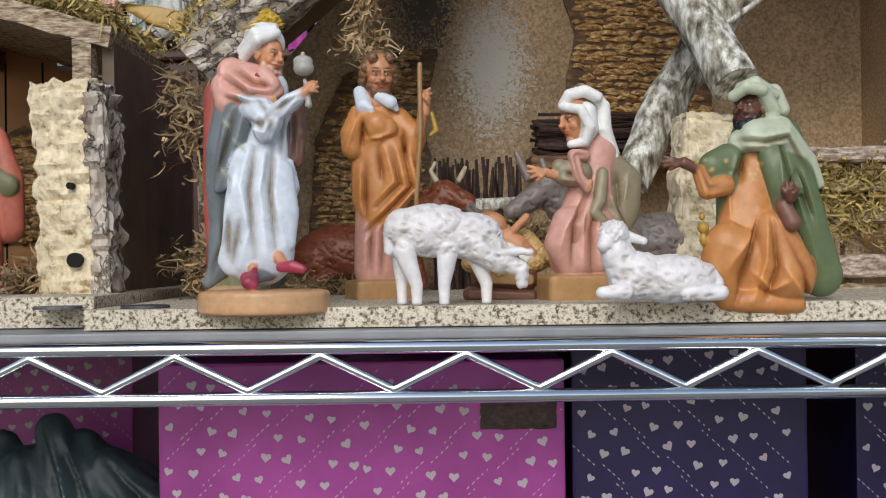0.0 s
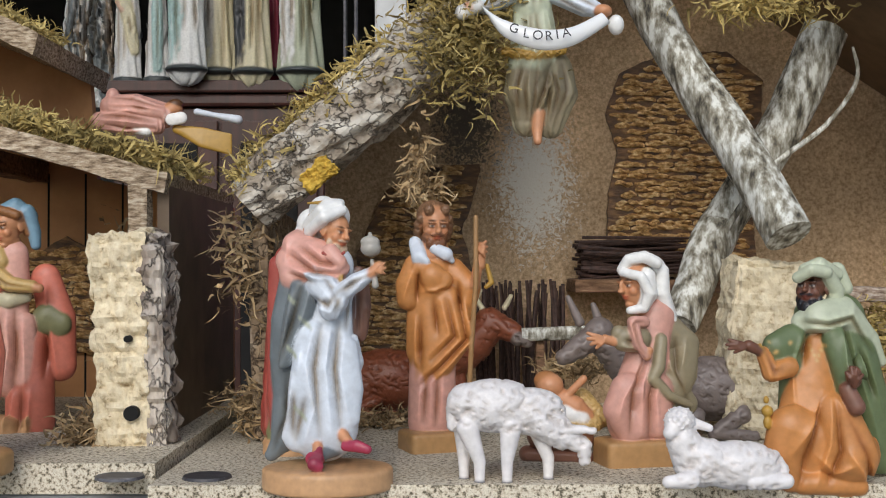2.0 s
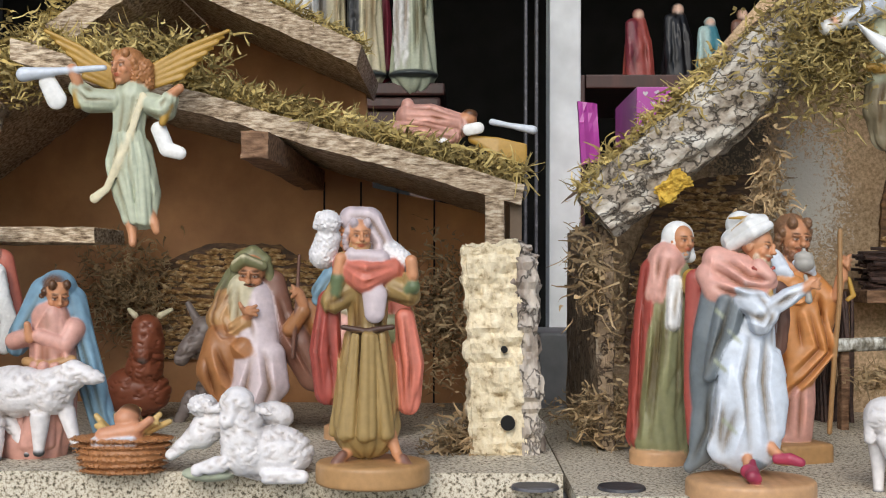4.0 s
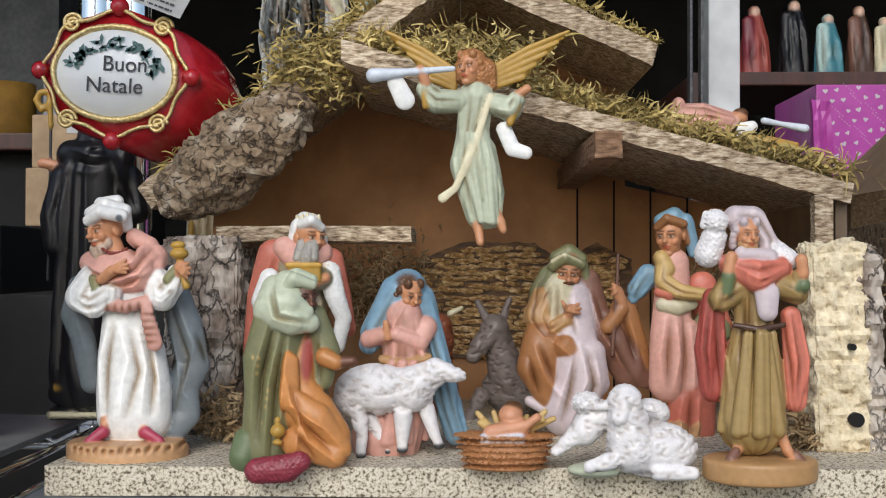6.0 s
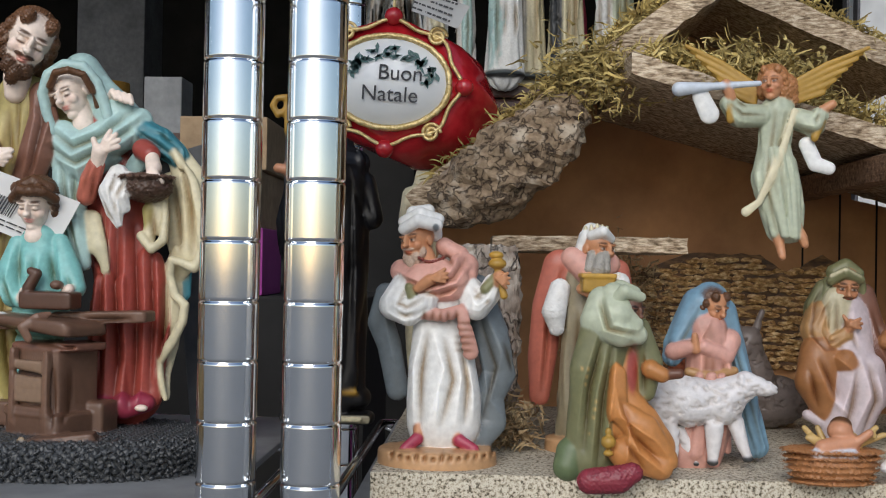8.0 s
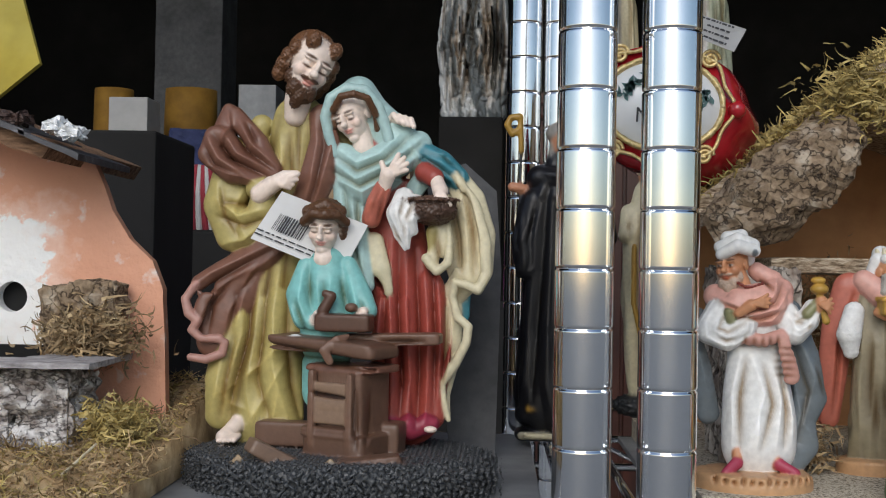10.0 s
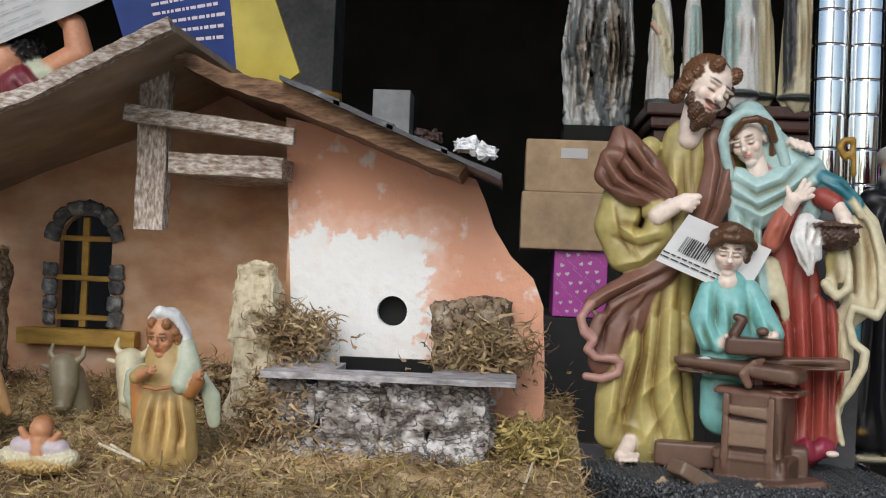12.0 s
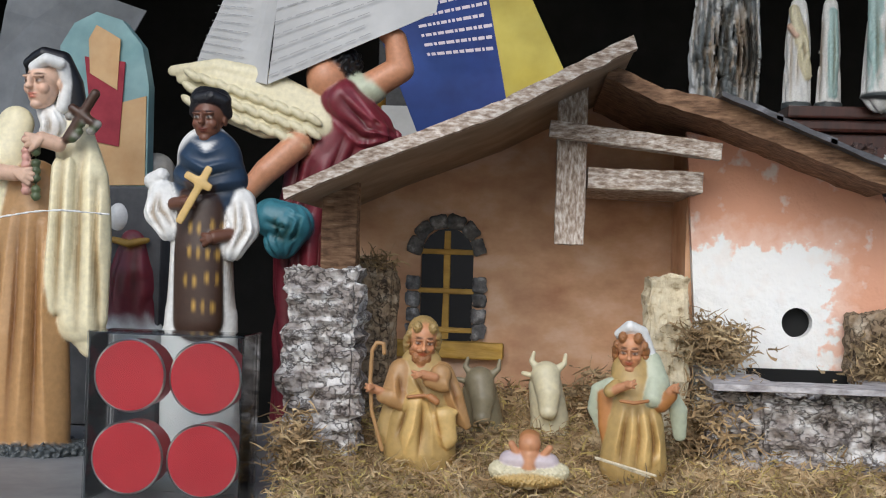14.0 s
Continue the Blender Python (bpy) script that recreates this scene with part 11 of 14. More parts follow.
f.crease([(-25.4, 78.3), (-40.4, 62.3), (-61.8, 46.0)], 2.17, 1.5)
f.crease([(-26.5, 65.9), (-36.8, 46.9), (-48.7, 27.8)], 2.17, 1.5)
f.crease([(-49.0, 37.1), (-58.4, 39.9), (-65.0, 48.9)], 2.17, 1.5)
f.crease([(-30.7, 50.2), (-33.3, 34.6), (-42.3, 23.5)], 2.17, 1.5)
f.crease([(-47.9, 192.8), (-45.7, 174.1), (-37.2, 152.5)], 1.86, 1.0)
f.crease([(-35.3, 190.0), (-33.1, 171.3), (-29.5, 155.9)], 1.86, 1.0)
f.crease([(-22.7, 187.2), (-23.7, 168.5), (-22.2, 153.0)], 1.86, 1.0)
f.crease([(-52.4, 186.4), (-48.4, 161.5)], 1.86, 1.0)
f.crease([(-41.6, 191.4), (-39.4, 171.2), (-34.1, 152.6)], 1.55, -1.2)
f.crease([(-28.9, 187.0), (-27.7, 168.4), (-25.3, 152.9)], 1.55, -1.2)
f.crease([(-24.7, 199.6), (-24.1, 162.2)], 1.55, -1.2)
f.crease([(-68.8, 161.0), (-65.1, 145.5), (-56.8, 131.7)], 2.17, 1.5)
f.crease([(-53.0, 158.3), (-58.2, 145.7), (-52.1, 131.8)], 2.17, 1.5)
f.crease([(-64.5, 126.8), (-52.0, 129.6), (-43.5, 136.8)], 2.17, 1.5)
f.crease([(-68.5, 151.6), (-55.6, 142.6), (-40.1, 146.2)], 2.17, 1.5)
f.crease([(-65.5, 157.9), (-63.1, 142.4), (-54.6, 130.2)], 1.86, -1.7)
f.crease([(-67.5, 142.3), (-52.3, 137.1), (-39.9, 141.5)], 1.86, -1.7)
f.crease([(-48.2, 155.3), (-52.7, 148.9), (-65.3, 150.1)], 1.86, -1.7)
f.chain(BROWN, [(-64.6, 10, 201.5, 4.3), (-67.3, 6, 186.7, 6.8), (-53.8, 2, 174.1, 7.4), (-37.8, 2, 165.7, 5.0)], flat=0.9)
f.chain(BROWN, [(-69.9, 2, 186.2, 6.2), (-72.4, 0, 176.5, 6.8), (-59.3, -2, 166.7, 6.8), (-44.4, 0, 163.2, 4.3)], flat=0.9)
f.chain(BROWN, [(-61.3, 10, 198.4, 5.6), (-48.0, 4, 182.2, 7.4), (-37.9, 2, 168.2, 5.0)], flat=0.8)
f.chain(BROWN, [(-12.5, 6, 199.1, 6.2), (-9.7, 3, 184.7, 8.1), (-12.8, 2, 165.8, 9.9), (-19.2, 4, 147.0, 8.7), (-22.0, 6, 134.5, 6.2)], flat=0.5)
f.chain(BROWN, [(-27.5, 4, 134.2, 4.3), (-39.8, 4, 124.5, 9.3), (-52.1, 4, 116.3, 8.7), (-64.2, 2, 111.2, 6.8), (-76.3, 0, 105.2, 5.0)], flat=0.6)
f.chain(BROWN, [(-52.0, 4, 114.7, 11.2), (-59.4, 4, 98.8, 13.0), (-66.6, 3, 84.5, 12.4), (-69.3, 2, 73.5, 9.3)], flat=0.35)
f.chain(BROWN, [(-43.1, 6, 124.4, 6.8), (-52.1, 6, 108.4, 6.2), (-60.9, 6, 89.3, 6.2)], flat=0.5)
f.chain(ROSE*0.75, [(-78.4, -2, 103.9, 2.5), (-83.5, -4, 96.6, 2.5), (-81.2, -5, 89.0, 2.8), (-76.1, -5, 84.6, 2.5), (-79.3, -5, 79.8, 2.5), (-74.5, -5, 75.7, 2.5), (-65.2, -5, 75.4, 2.5), (-60.8, -5, 73.7, 2.2), (-62.4, -5, 67.4, 2.5), (-71.0, -5, 64.0, 2.5), (-79.7, -5, 65.0, 2.2)])
f.chain(BROWN, [(-74.0, -3, 98.5, 4.3), (-75.1, -4, 89.2, 3.7)], flat=0.6)
f.crease([(-74.4, 187.4), (-66.1, 173.5), (-50.1, 164.0)], 1.55, 1.6)
f.crease([(-66.6, 190.7), (-56.8, 176.9), (-37.7, 167.5)], 1.55, 1.6)
f.crease([(-57.4, 195.6), (-49.1, 181.8), (-34.6, 169.7)], 1.55, 1.6)
f.crease([(-63.8, 200.2), (-62.0, 192.4), (-66.3, 181.3)], 1.55, 1.6)
f.crease([(-72.2, 170.2), (-59.5, 165.0), (-44.3, 161.0)], 1.55, 1.6)
f.crease([(-70.3, 187.5), (-60.4, 173.7), (-40.7, 164.3)], 1.55, -2.0)
f.crease([(-62.0, 191.8), (-52.1, 178.3), (-36.1, 167.5)], 1.55, -2.0)
f.crease([(-75.1, 181.1), (-69.1, 170.3), (-53.2, 163.0)], 1.55, -2.0)
f.crease([(-53.6, 194.2), (-45.9, 181.0)], 1.55, -2.0)
f.crease([(-15.3, 198.3), (-13.3, 184.3), (-16.3, 162.5), (-21.3, 143.7)], 1.55, 1.3)
f.crease([(-7.4, 196.9), (-5.4, 181.4), (-10.9, 159.5), (-17.5, 140.7)], 1.55, 1.3)
f.crease([(-11.2, 196.8), (-9.4, 181.3), (-13.1, 161.0), (-19.4, 142.2)], 1.55, -1.6)
f.crease([(-36.4, 127.6), (-51.7, 120.3), (-70.2, 111.0), (-80.9, 102.9)], 1.86, 1.6)
f.crease([(-33.1, 123.1), (-48.3, 111.7), (-60.1, 89.5), (-62.8, 77.0)], 1.86, 1.6)
f.crease([(-48.4, 114.8), (-66.8, 101.8), (-75.6, 84.3)], 1.86, 1.6)
f.crease([(-51.1, 102.3), (-56.7, 80.3)], 1.86, 1.6)
f.crease([(-36.3, 124.5), (-51.6, 116.3), (-68.5, 106.4), (-77.6, 96.7)], 1.86, -2.2)
f.crease([(-43.7, 115.0), (-55.7, 99.0), (-60.3, 77.1)], 1.86, -2.2)
f.crease([(-57.6, 108.3), (-69.6, 93.9), (-71.6, 78.2)], 1.86, -2.2)
f.chain(FAIR, [(-23.2, 2, 218.7, 6.8), (-25.2, 4, 206.4, 7.4), (-26.7, 6, 198.8, 6.2)], small=True)
f.chain(FAIR, [(-43.7, -4, 154.6, 5.0), (-36.8, -6, 159.9, 4.6)])
f.chain(FAIR, [(-33.6, -8, 160.8, 2.4), (-27.1, -10, 163.2, 1.9), (-22.0, -9, 165.4, 1.4)], small=True)
f.chain(FAIR, [(-33.6, -8, 160.8, 2.4), (-27.5, -10, 161.5, 1.9), (-22.8, -9, 162.3, 1.4)], small=True)
f.chain(FAIR, [(-33.6, -8, 160.8, 2.4), (-28.7, -10, 160.1, 1.9), (-24.9, -9, 159.7, 1.4)], small=True)
f.chain(FAIR, [(-33.6, -8, 160.8, 2.4), (-29.6, -10, 159.1, 1.9), (-26.6, -9, 157.9, 1.4)], small=True)
f.chain(FAIR, [(-36.9, -6, 161.5, 2.5), (-30.0, -8, 165.2, 2.2), (-22.9, -9, 165.9, 1.5)], small=True)
f.chain(FAIR, [(-43.7, -4, 153.7, 4.6), (-33.7, -7, 160.9, 4.3)], small=True)
f.head(FAIR, (-18.8, 2, 226.0), 16.73, 24, 18, 24, hair=HAIR*1.4, beard=HAIR*0.8, shut=True)
f.chain(FAIR, [(-53.4, 0, 30.1, 4.3), (-56.5, -6, 25.3, 4.6), (-59.3, -12, 23.0, 4.0)])
f.chain(FAIR, [(-59.3, -12, 23.6, 1.9), (-60.3, -18, 22.0, 1.5)])
f.chain(FAIR, [(-56.6, -12, 23.7, 1.9), (-57.5, -18, 22.1, 1.5)])
f.chain(FAIR, [(-53.8, -12, 23.8, 1.9), (-54.8, -18, 22.2, 1.5)])
f.chain(FAIR, [(-51.1, -12, 23.9, 1.9), (-52.1, -18, 22.4, 1.5)])
f.chain(RED, [(21.1, 12, 177.0, 13.6), (28.5, 12, 142.5, 16.1), (34.4, 12, 104.9, 18.0), (38.6, 10, 67.4, 19.2), (39.6, 8, 36.4, 18.0)], flat=0.62)
f.chain(RED, [(30.0, 2, 92.5, 9.3), (28.0, 0, 55.5, 10.5), (33.3, -2, 34.4, 9.3)], flat=0.6)
f.chain(RED, [(48.3, 6, 105.5, 8.7), (51.1, 4, 62.2, 9.3), (50.3, 2, 36.1, 9.3)], flat=0.6)
f.chain(MAG*0.8, [(28.8, -4, 30.8, 5.6), (41.0, -6, 29.7, 6.8), (51.7, -4, 31.7, 5.0)], flat=0.9)
f.crease([(28.8, 129.7), (28.2, 98.7), (30.7, 67.9), (30.3, 30.9)], 2.48, 2.0)
f.crease([(36.5, 129.9), (37.7, 92.9), (40.3, 56.0), (39.6, 29.8)], 2.48, 2.0)
f.crease([(45.9, 124.0), (49.2, 87.1), (49.6, 56.3), (48.8, 31.7)], 2.48, 2.0)
f.crease([(23.4, 104.8), (21.9, 73.8), (25.1, 49.2)], 2.48, 2.0)
f.crease([(54.0, 112.0), (56.5, 81.2), (55.5, 44.2)], 2.48, 2.0)
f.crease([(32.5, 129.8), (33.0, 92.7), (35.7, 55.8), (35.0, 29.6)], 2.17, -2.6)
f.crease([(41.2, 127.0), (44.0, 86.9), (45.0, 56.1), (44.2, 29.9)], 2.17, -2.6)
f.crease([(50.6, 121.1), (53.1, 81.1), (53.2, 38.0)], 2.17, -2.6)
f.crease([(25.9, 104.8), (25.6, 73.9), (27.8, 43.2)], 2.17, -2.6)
f.chain(TEAL, [(42.9, 8, 178.8, 7.4), (54.0, 6, 172.7, 8.1), (63.5, 6, 165.2, 6.2)], flat=0.8, fold=0.8)
f.chain(CREAM, [(62.0, 8, 168.4, 5.6), (70.1, 6, 152.9, 9.3), (74.7, 6, 134.3, 10.5), (74.3, 6, 115.7, 9.9)], flat=0.4)
f.chain(CREAM, [(59.5, 10, 149.6, 7.4), (63.3, 10, 127.8, 9.3), (66.9, 10, 112.3, 7.4)], flat=0.4)
f.chain(CREAM, [(69.7, 4, 110.9, 8.7), (61.0, 8, 99.6, 6.2), (60.0, 8, 80.8, 8.1), (59.0, 8, 62.1, 6.8), (57.9, 8, 46.5, 4.0), (60.4, 6, 33.8, 1.9)], flat=0.4)
f.chain(TEAL, [(67.8, 9, 101.4, 4.3), (67.5, 9, 90.4, 4.3)], flat=0.4)
f.chain(CREAM, [(62.3, 2, 167.3, 2.2), (74.3, 0, 151.2, 2.2), (80.4, -1, 131.3, 2.5), (80.8, -2, 112.9, 2.8), (76.1, -3, 104.4, 2.8), (69.3, -3, 107.3, 2.5), (63.8, -2, 108.6, 2.2), (62.4, 0, 99.9, 2.2), (65.8, 0, 89.2, 2.2), (71.3, -2, 84.3, 2.5), (70.3, -2, 75.7, 2.5), (64.6, -1, 63.7, 2.5), (57.3, 0, 53.5, 2.2), (58.5, 0, 44.3, 1.9), (61.3, 0, 33.7, 1.5)])
f.chain(CREAM, [(54.6, 0, 142.9, 6.2), (55.0, -2, 127.4, 6.2), (51.2, -4, 118.7, 4.3)], flat=0.6)
f.chain(CREAM, [(48.0, -5, 121.0, 2.8), (53.7, -6, 114.5, 2.8), (59.6, -6, 118.9, 2.8), (60.6, -4, 130.6, 2.5), (59.2, -2, 139.8, 2.2)])
f.chain(YOCHRE*0.9, [(51.6, -3, 135.0, 4.3), (51.9, -4, 124.2, 3.1)], flat=0.5)
f.crease([(64.8, 161.7), (68.4, 143.3), (70.8, 115.6)], 1.86, 1.4)
f.crease([(71.1, 155.7), (76.4, 134.3), (77.0, 112.7)], 1.86, 1.4)
f.crease([(62.2, 93.7), (62.2, 75.2), (58.9, 53.6)], 1.86, 1.4)
f.crease([(68.0, 158.7), (72.6, 137.2), (74.0, 112.6)], 1.86, -1.9)
f.crease([(61.5, 149.2), (65.1, 130.8), (66.9, 112.4)], 1.86, -1.9)
f.crease([(59.2, 93.6), (58.4, 68.9), (57.4, 50.4)], 1.86, -1.9)
f.crease([(53.3, 133.5), (55.4, 118.2)], 1.86, -1.9)
f.chain(AQUA, [(5.7, 12, 213.0, 8.1), (17.2, 14, 200.9, 9.3), (27.0, 12, 188.2, 12.4), (38.3, 10, 178.9, 10.5)], flat=0.8)
f.chain(AQUA, [(0.9, 4, 175.7, 8.1), (12.2, 2, 163.4, 13.6), (27.5, 4, 173.4, 12.4), (41.2, 8, 183.5, 8.1)], flat=0.6)
f.chain(AQUA, [(3.4, 4, 166.4, 8.1), (5.0, 2, 144.5, 8.7), (10.3, 0, 126.0, 7.4), (15.6, -2, 107.6, 5.6)], flat=0.55)
f.chain(AQUA, [(39.6, 6, 183.3, 6.8), (43.3, 6, 164.6, 6.2), (38.9, 4, 155.0, 4.3)], flat=0.6)
f.chain(CREAM*0.95, [(18.9, 0, 129.4, 5.6), (23.1, -2, 114.0, 5.6), (26.5, -2, 103.4, 3.7)], flat=0.5)
f.crease([(-3.5, 172.2), (9.2, 163.2), (27.4, 173.0), (44.0, 187.4)], 1.86, 1.9)
f.crease([(-1.4, 162.9), (12.5, 156.5), (29.2, 166.2), (41.2, 176.5)], 1.86, 1.9)
f.crease([(-1.3, 180.0), (8.9, 172.5), (21.1, 177.5), (31.6, 188.6)], 1.86, 1.9)
f.crease([(0.1, 156.7), (3.2, 135.1), (12.4, 110.6)], 1.86, 1.9)
f.crease([(6.4, 153.8), (9.5, 132.2), (16.6, 104.5)], 1.86, 1.9)
f.crease([(12.6, 154.0), (11.9, 135.4), (14.3, 119.9)], 1.86, 1.9)
f.crease([(36.3, 185.7), (44.4, 173.5), (41.8, 157.9)], 1.86, 1.9)
f.crease([(-3.4, 167.5), (11.1, 159.5), (28.2, 169.3), (42.6, 182.7)], 1.55, -2.3)
f.crease([(-1.8, 175.3), (9.6, 167.9), (24.9, 174.8), (37.8, 188.8)], 1.55, -2.3)
f.crease([(2.5, 158.3), (6.4, 133.6), (14.0, 107.5)], 1.55, -2.3)
f.crease([(9.5, 152.3), (10.8, 132.2)], 1.55, -2.3)
f.crease([(29.3, 163.8), (38.4, 167.1), (45.9, 176.6)], 1.55, -2.3)
f.crease([(20.1, 110.8), (25.0, 101.7)], 1.55, -2.3)
f.chain(AQUA, [(-3.8, 2, 177.0, 2.8), (-7.1, 0, 187.6, 2.8), (-9.3, -1, 197.4, 2.8), (-6.2, -1, 207.7, 3.1), (2.0, 0, 213.4, 3.1), (12.3, 0, 212.4, 3.1), (19.7, 1, 204.0, 3.1), (23.7, 2, 193.3, 3.1), (26.5, 2, 184.1, 3.1)], small=True)
f.chain(AQUA, [(7.3, 14, 211.8, 10.5), (13.3, 16, 201.0, 11.8), (18.1, 16, 191.6, 10.5)], small=True)
f.chain(FAIR, [(9.7, 6, 191.8, 5.0), (11.6, 6, 180.9, 6.2)], small=True)
f.head(FAIR, (5.7, 5, 198.5), 12.7, -24, 20, -14, shut=True)
f.chain(HAIR*1.15, [(-4.3, -3, 201.3, 1.9), (0.3, -8, 207.8, 1.9), (7.3, -9, 209.1, 1.9)], small=True, lump=0.5)
f.chain(HAIR*1.15, [(7.3, -9, 209.1, 1.9), (14.7, -6, 207.2, 1.9), (18.6, -1, 199.0, 1.9)], small=True, lump=0.5)
f.chain(HAIR*1.15, [(-5.1, 0, 200.1, 2.2), (-4.9, 2, 192.6, 1.9)], small=True, lump=0.5)
f.chain(HAIR*1.15, [(18.6, 2, 199.4, 1.9), (19.4, 5, 192.0, 1.9)], small=True, lump=0.5)
f.chain(CORAL*0.9, [(18.0, -6, 142.1, 5.3), (20.8, -8, 150.7, 5.6), (24.2, -10, 158.3, 4.6)], fold=0.5)
f.chain(FAIR, [(24.8, -11, 158.3, 3.4), (27.0, -13, 165.2, 4.3)], small=True)
f.chain(FAIR, [(27.6, -13, 165.2, 2.2), (30.4, -15, 171.2, 1.7), (32.7, -14, 176.2, 1.3)], small=True)
f.chain(FAIR, [(27.6, -13, 165.2, 2.2), (32.1, -15, 170.2, 1.7), (35.8, -14, 174.5, 1.3)], small=True)
f.chain(FAIR, [(27.6, -13, 165.2, 2.2), (33.0, -15, 168.6, 1.7), (37.4, -14, 171.5, 1.3)], small=True)
f.chain(FAIR, [(27.6, -13, 165.2, 2.2), (32.9, -15, 166.6, 1.7), (37.2, -14, 167.9, 1.3)], small=True)
f.chain(FAIR, [(26.1, -14, 164.2, 1.9), (23.8, -14, 171.7, 1.5)], small=True)
f.chain(RED, [(46.1, 0, 168.0, 5.6), (51.6, -4, 164.7, 5.3)])
f.ball(BENCH*0.55, (51.1, -6, 147.1), (13.0, 11.8, 8.1), lump=1.2)
f.ball(BENCH*0.8, (50.9, -7, 152.3), (13.6, 12.4, 2.2), lump=1.0)
f.chain(FAIR, [(52.8, -6, 163.4, 3.7), (55.2, -10, 157.1, 4.3)], small=True)
f.chain(FAIR, [(55.1, -12, 157.0, 2.2), (53.2, -14, 152.5, 1.7), (51.7, -13, 149.0, 1.3)], small=True)
f.chain(FAIR, [(55.1, -12, 157.0, 2.2), (54.9, -14, 151.5, 1.7), (54.8, -13, 147.2, 1.3)], small=True)
f.chain(FAIR, [(55.1, -12, 157.0, 2.2), (56.7, -14, 151.6, 1.7), (58.1, -13, 147.3, 1.3)], small=True)
f.chain(FAIR, [(55.1, -12, 157.0, 2.2), (58.1, -14, 153.0, 1.7), (60.7, -13, 149.8, 1.3)], small=True)
f.chain(WHITE, [(35.6, -8, 153.6, 5.6), (32.8, -12, 144.8, 6.2), (35.3, -12, 134.2, 5.0), (37.3, -12, 126.7, 1.9)], flat=0.7, fold=0.8)
f.chain(WHITE, [(41.7, -10, 151.2, 4.3), (38.0, -13, 141.9, 5.0), (40.6, -12, 135.9, 3.1)], flat=0.7, fold=0.6)
f.ball(FAIR, (52.3, -14, 30.1), (3.7, 2.5, 1.9))
f.chain(FAIR, [(25.2, 6, 196.0, 1.9), (28.2, 2, 199.4, 1.9), (31.1, 0, 195.5, 1.5)], small=True)
f.chain(FAIR, [(28.0, 6, 195.5, 1.9), (31.3, 2, 198.5, 1.9), (33.9, 0, 194.6, 1.5)], small=True)
f.chain(FAIR, [(30.9, 6, 194.9, 1.9), (34.4, 2, 197.7, 1.9), (36.7, 0, 193.7, 1.5)], small=True)
f.chain(FAIR, [(33.7, 6, 194.4, 1.9), (37.6, 2, 196.8, 1.9), (39.5, 0, 192.9, 1.5)], small=True)
f.chain(rgb("7fbcb8"), [(-4.9, -12, 116.9, 9.9), (-4.5, -12, 104.1, 14.9), (-3.4, -12, 88.9, 16.1), (-4.4, -8, 67.3, 13.6), (-5.4, -8, 48.9, 12.4)], flat=0.6)
f.chain(rgb("7fbcb8"), [(-15.9, -12, 115.9, 5.0), (-19.4, -15, 100.6, 6.8), (-15.2, -18, 88.2, 6.2), (-10.5, -20, 86.1, 4.3)], flat=0.85)
f.chain(rgb("7fbcb8"), [(6.4, -12, 116.6, 5.0), (13.0, -16, 101.7, 6.8), (17.3, -20, 93.0, 6.2), (15.0, -22, 88.5, 4.3)], flat=0.85)
f.crease([(-17.2, 112.7), (-18.2, 97.2), (-11.5, 81.9)], 1.55, 1.2)
f.crease([(-9.3, 109.9), (-6.5, 91.4)], 1.55, 1.2)
f.crease([(-1.6, 110.1), (-2.4, 88.4)], 1.55, 1.2)
f.crease([(7.7, 112.0), (12.9, 95.1), (19.4, 84.5)], 1.55, 1.2)
f.crease([(-23.5, 95.4), (-17.8, 83.2)], 1.55, 1.2)
f.crease([(-13.4, 112.8), (-12.2, 94.3)], 1.55, -1.6)
f.crease([(-5.2, 106.9), (-4.5, 86.8)], 1.55, -1.6)
f.crease([(3.1, 110.3), (6.8, 91.8)], 1.55, -1.6)
f.crease([(-20.4, 97.1), (-14.6, 81.8)], 1.55, -1.6)
f.crease([(14.3, 98.3), (20.3, 86.1)], 1.55, -1.6)
f.chain(FAIR, [(-6.8, -12, 126.8, 4.3), (-6.2, -13, 119.9, 6.2)], small=True)
f.head(FAIR, (-6.1, -14, 136.9), 12.39, -6, 20, 4, hair=HAIR*0.95, shut=True)
f.chain(HAIR*0.95, [(-16.1, -20, 139.4, 2.8), (-10.5, -26, 143.5, 2.8), (-3.8, -28, 142.4, 2.5)], small=True, lump=0.5)
f.chain(HAIR*0.95, [(-4.4, -28, 143.0, 2.8), (1.5, -25, 142.7, 2.8), (5.6, -19, 139.2, 2.5)], small=True, lump=0.5)
f.chain(HAIR*0.95, [(-13.9, -20, 144.6, 3.7), (-4.9, -20, 147.8, 4.3), (2.6, -18, 145.1, 3.4)], small=True, lump=0.5)
f.chain(FAIR, [(-9.5, -22, 86.8, 2.8), (-7.3, -25, 90.6, 2.5)])
f.chain(FAIR, [(14.4, -24, 89.5, 2.8), (16.8, -26, 92.6, 2.5)])
f.block(BENCH, (0.5, -22, 74.0), (33.0, 16.0, 4.2), -24, 3)
f.block(BENCH*1.1, (31.8, -16, 77.7), (26.0, 9.0, 3.2), -4, -2)
f.block(BROWN, (11.4, -24, 63.2), (22.0, 14.0, 2.2), -28, 0)
f.block(BENCH, (11.1, -24, 43.9), (15.5, 14.5, 22.0), -28, 0)
f.block(BENCH*0.85, (11.2, -24, 23.1), (19.5, 18.5, 7.0), -28, 0)
f.block(BENCH, (8.0, -24, 30.4), (18.0, 17.0, 2.5), -28, 0)
f.block(rgb("8d7460"), (1.9, -38.5, 52.8), (11.5, 1.6, 3.4), -28, 0)
f.block(rgb("8d7460"), (2.2, -38.5, 45.6), (11.5, 1.6, 3.4), -28, 0)
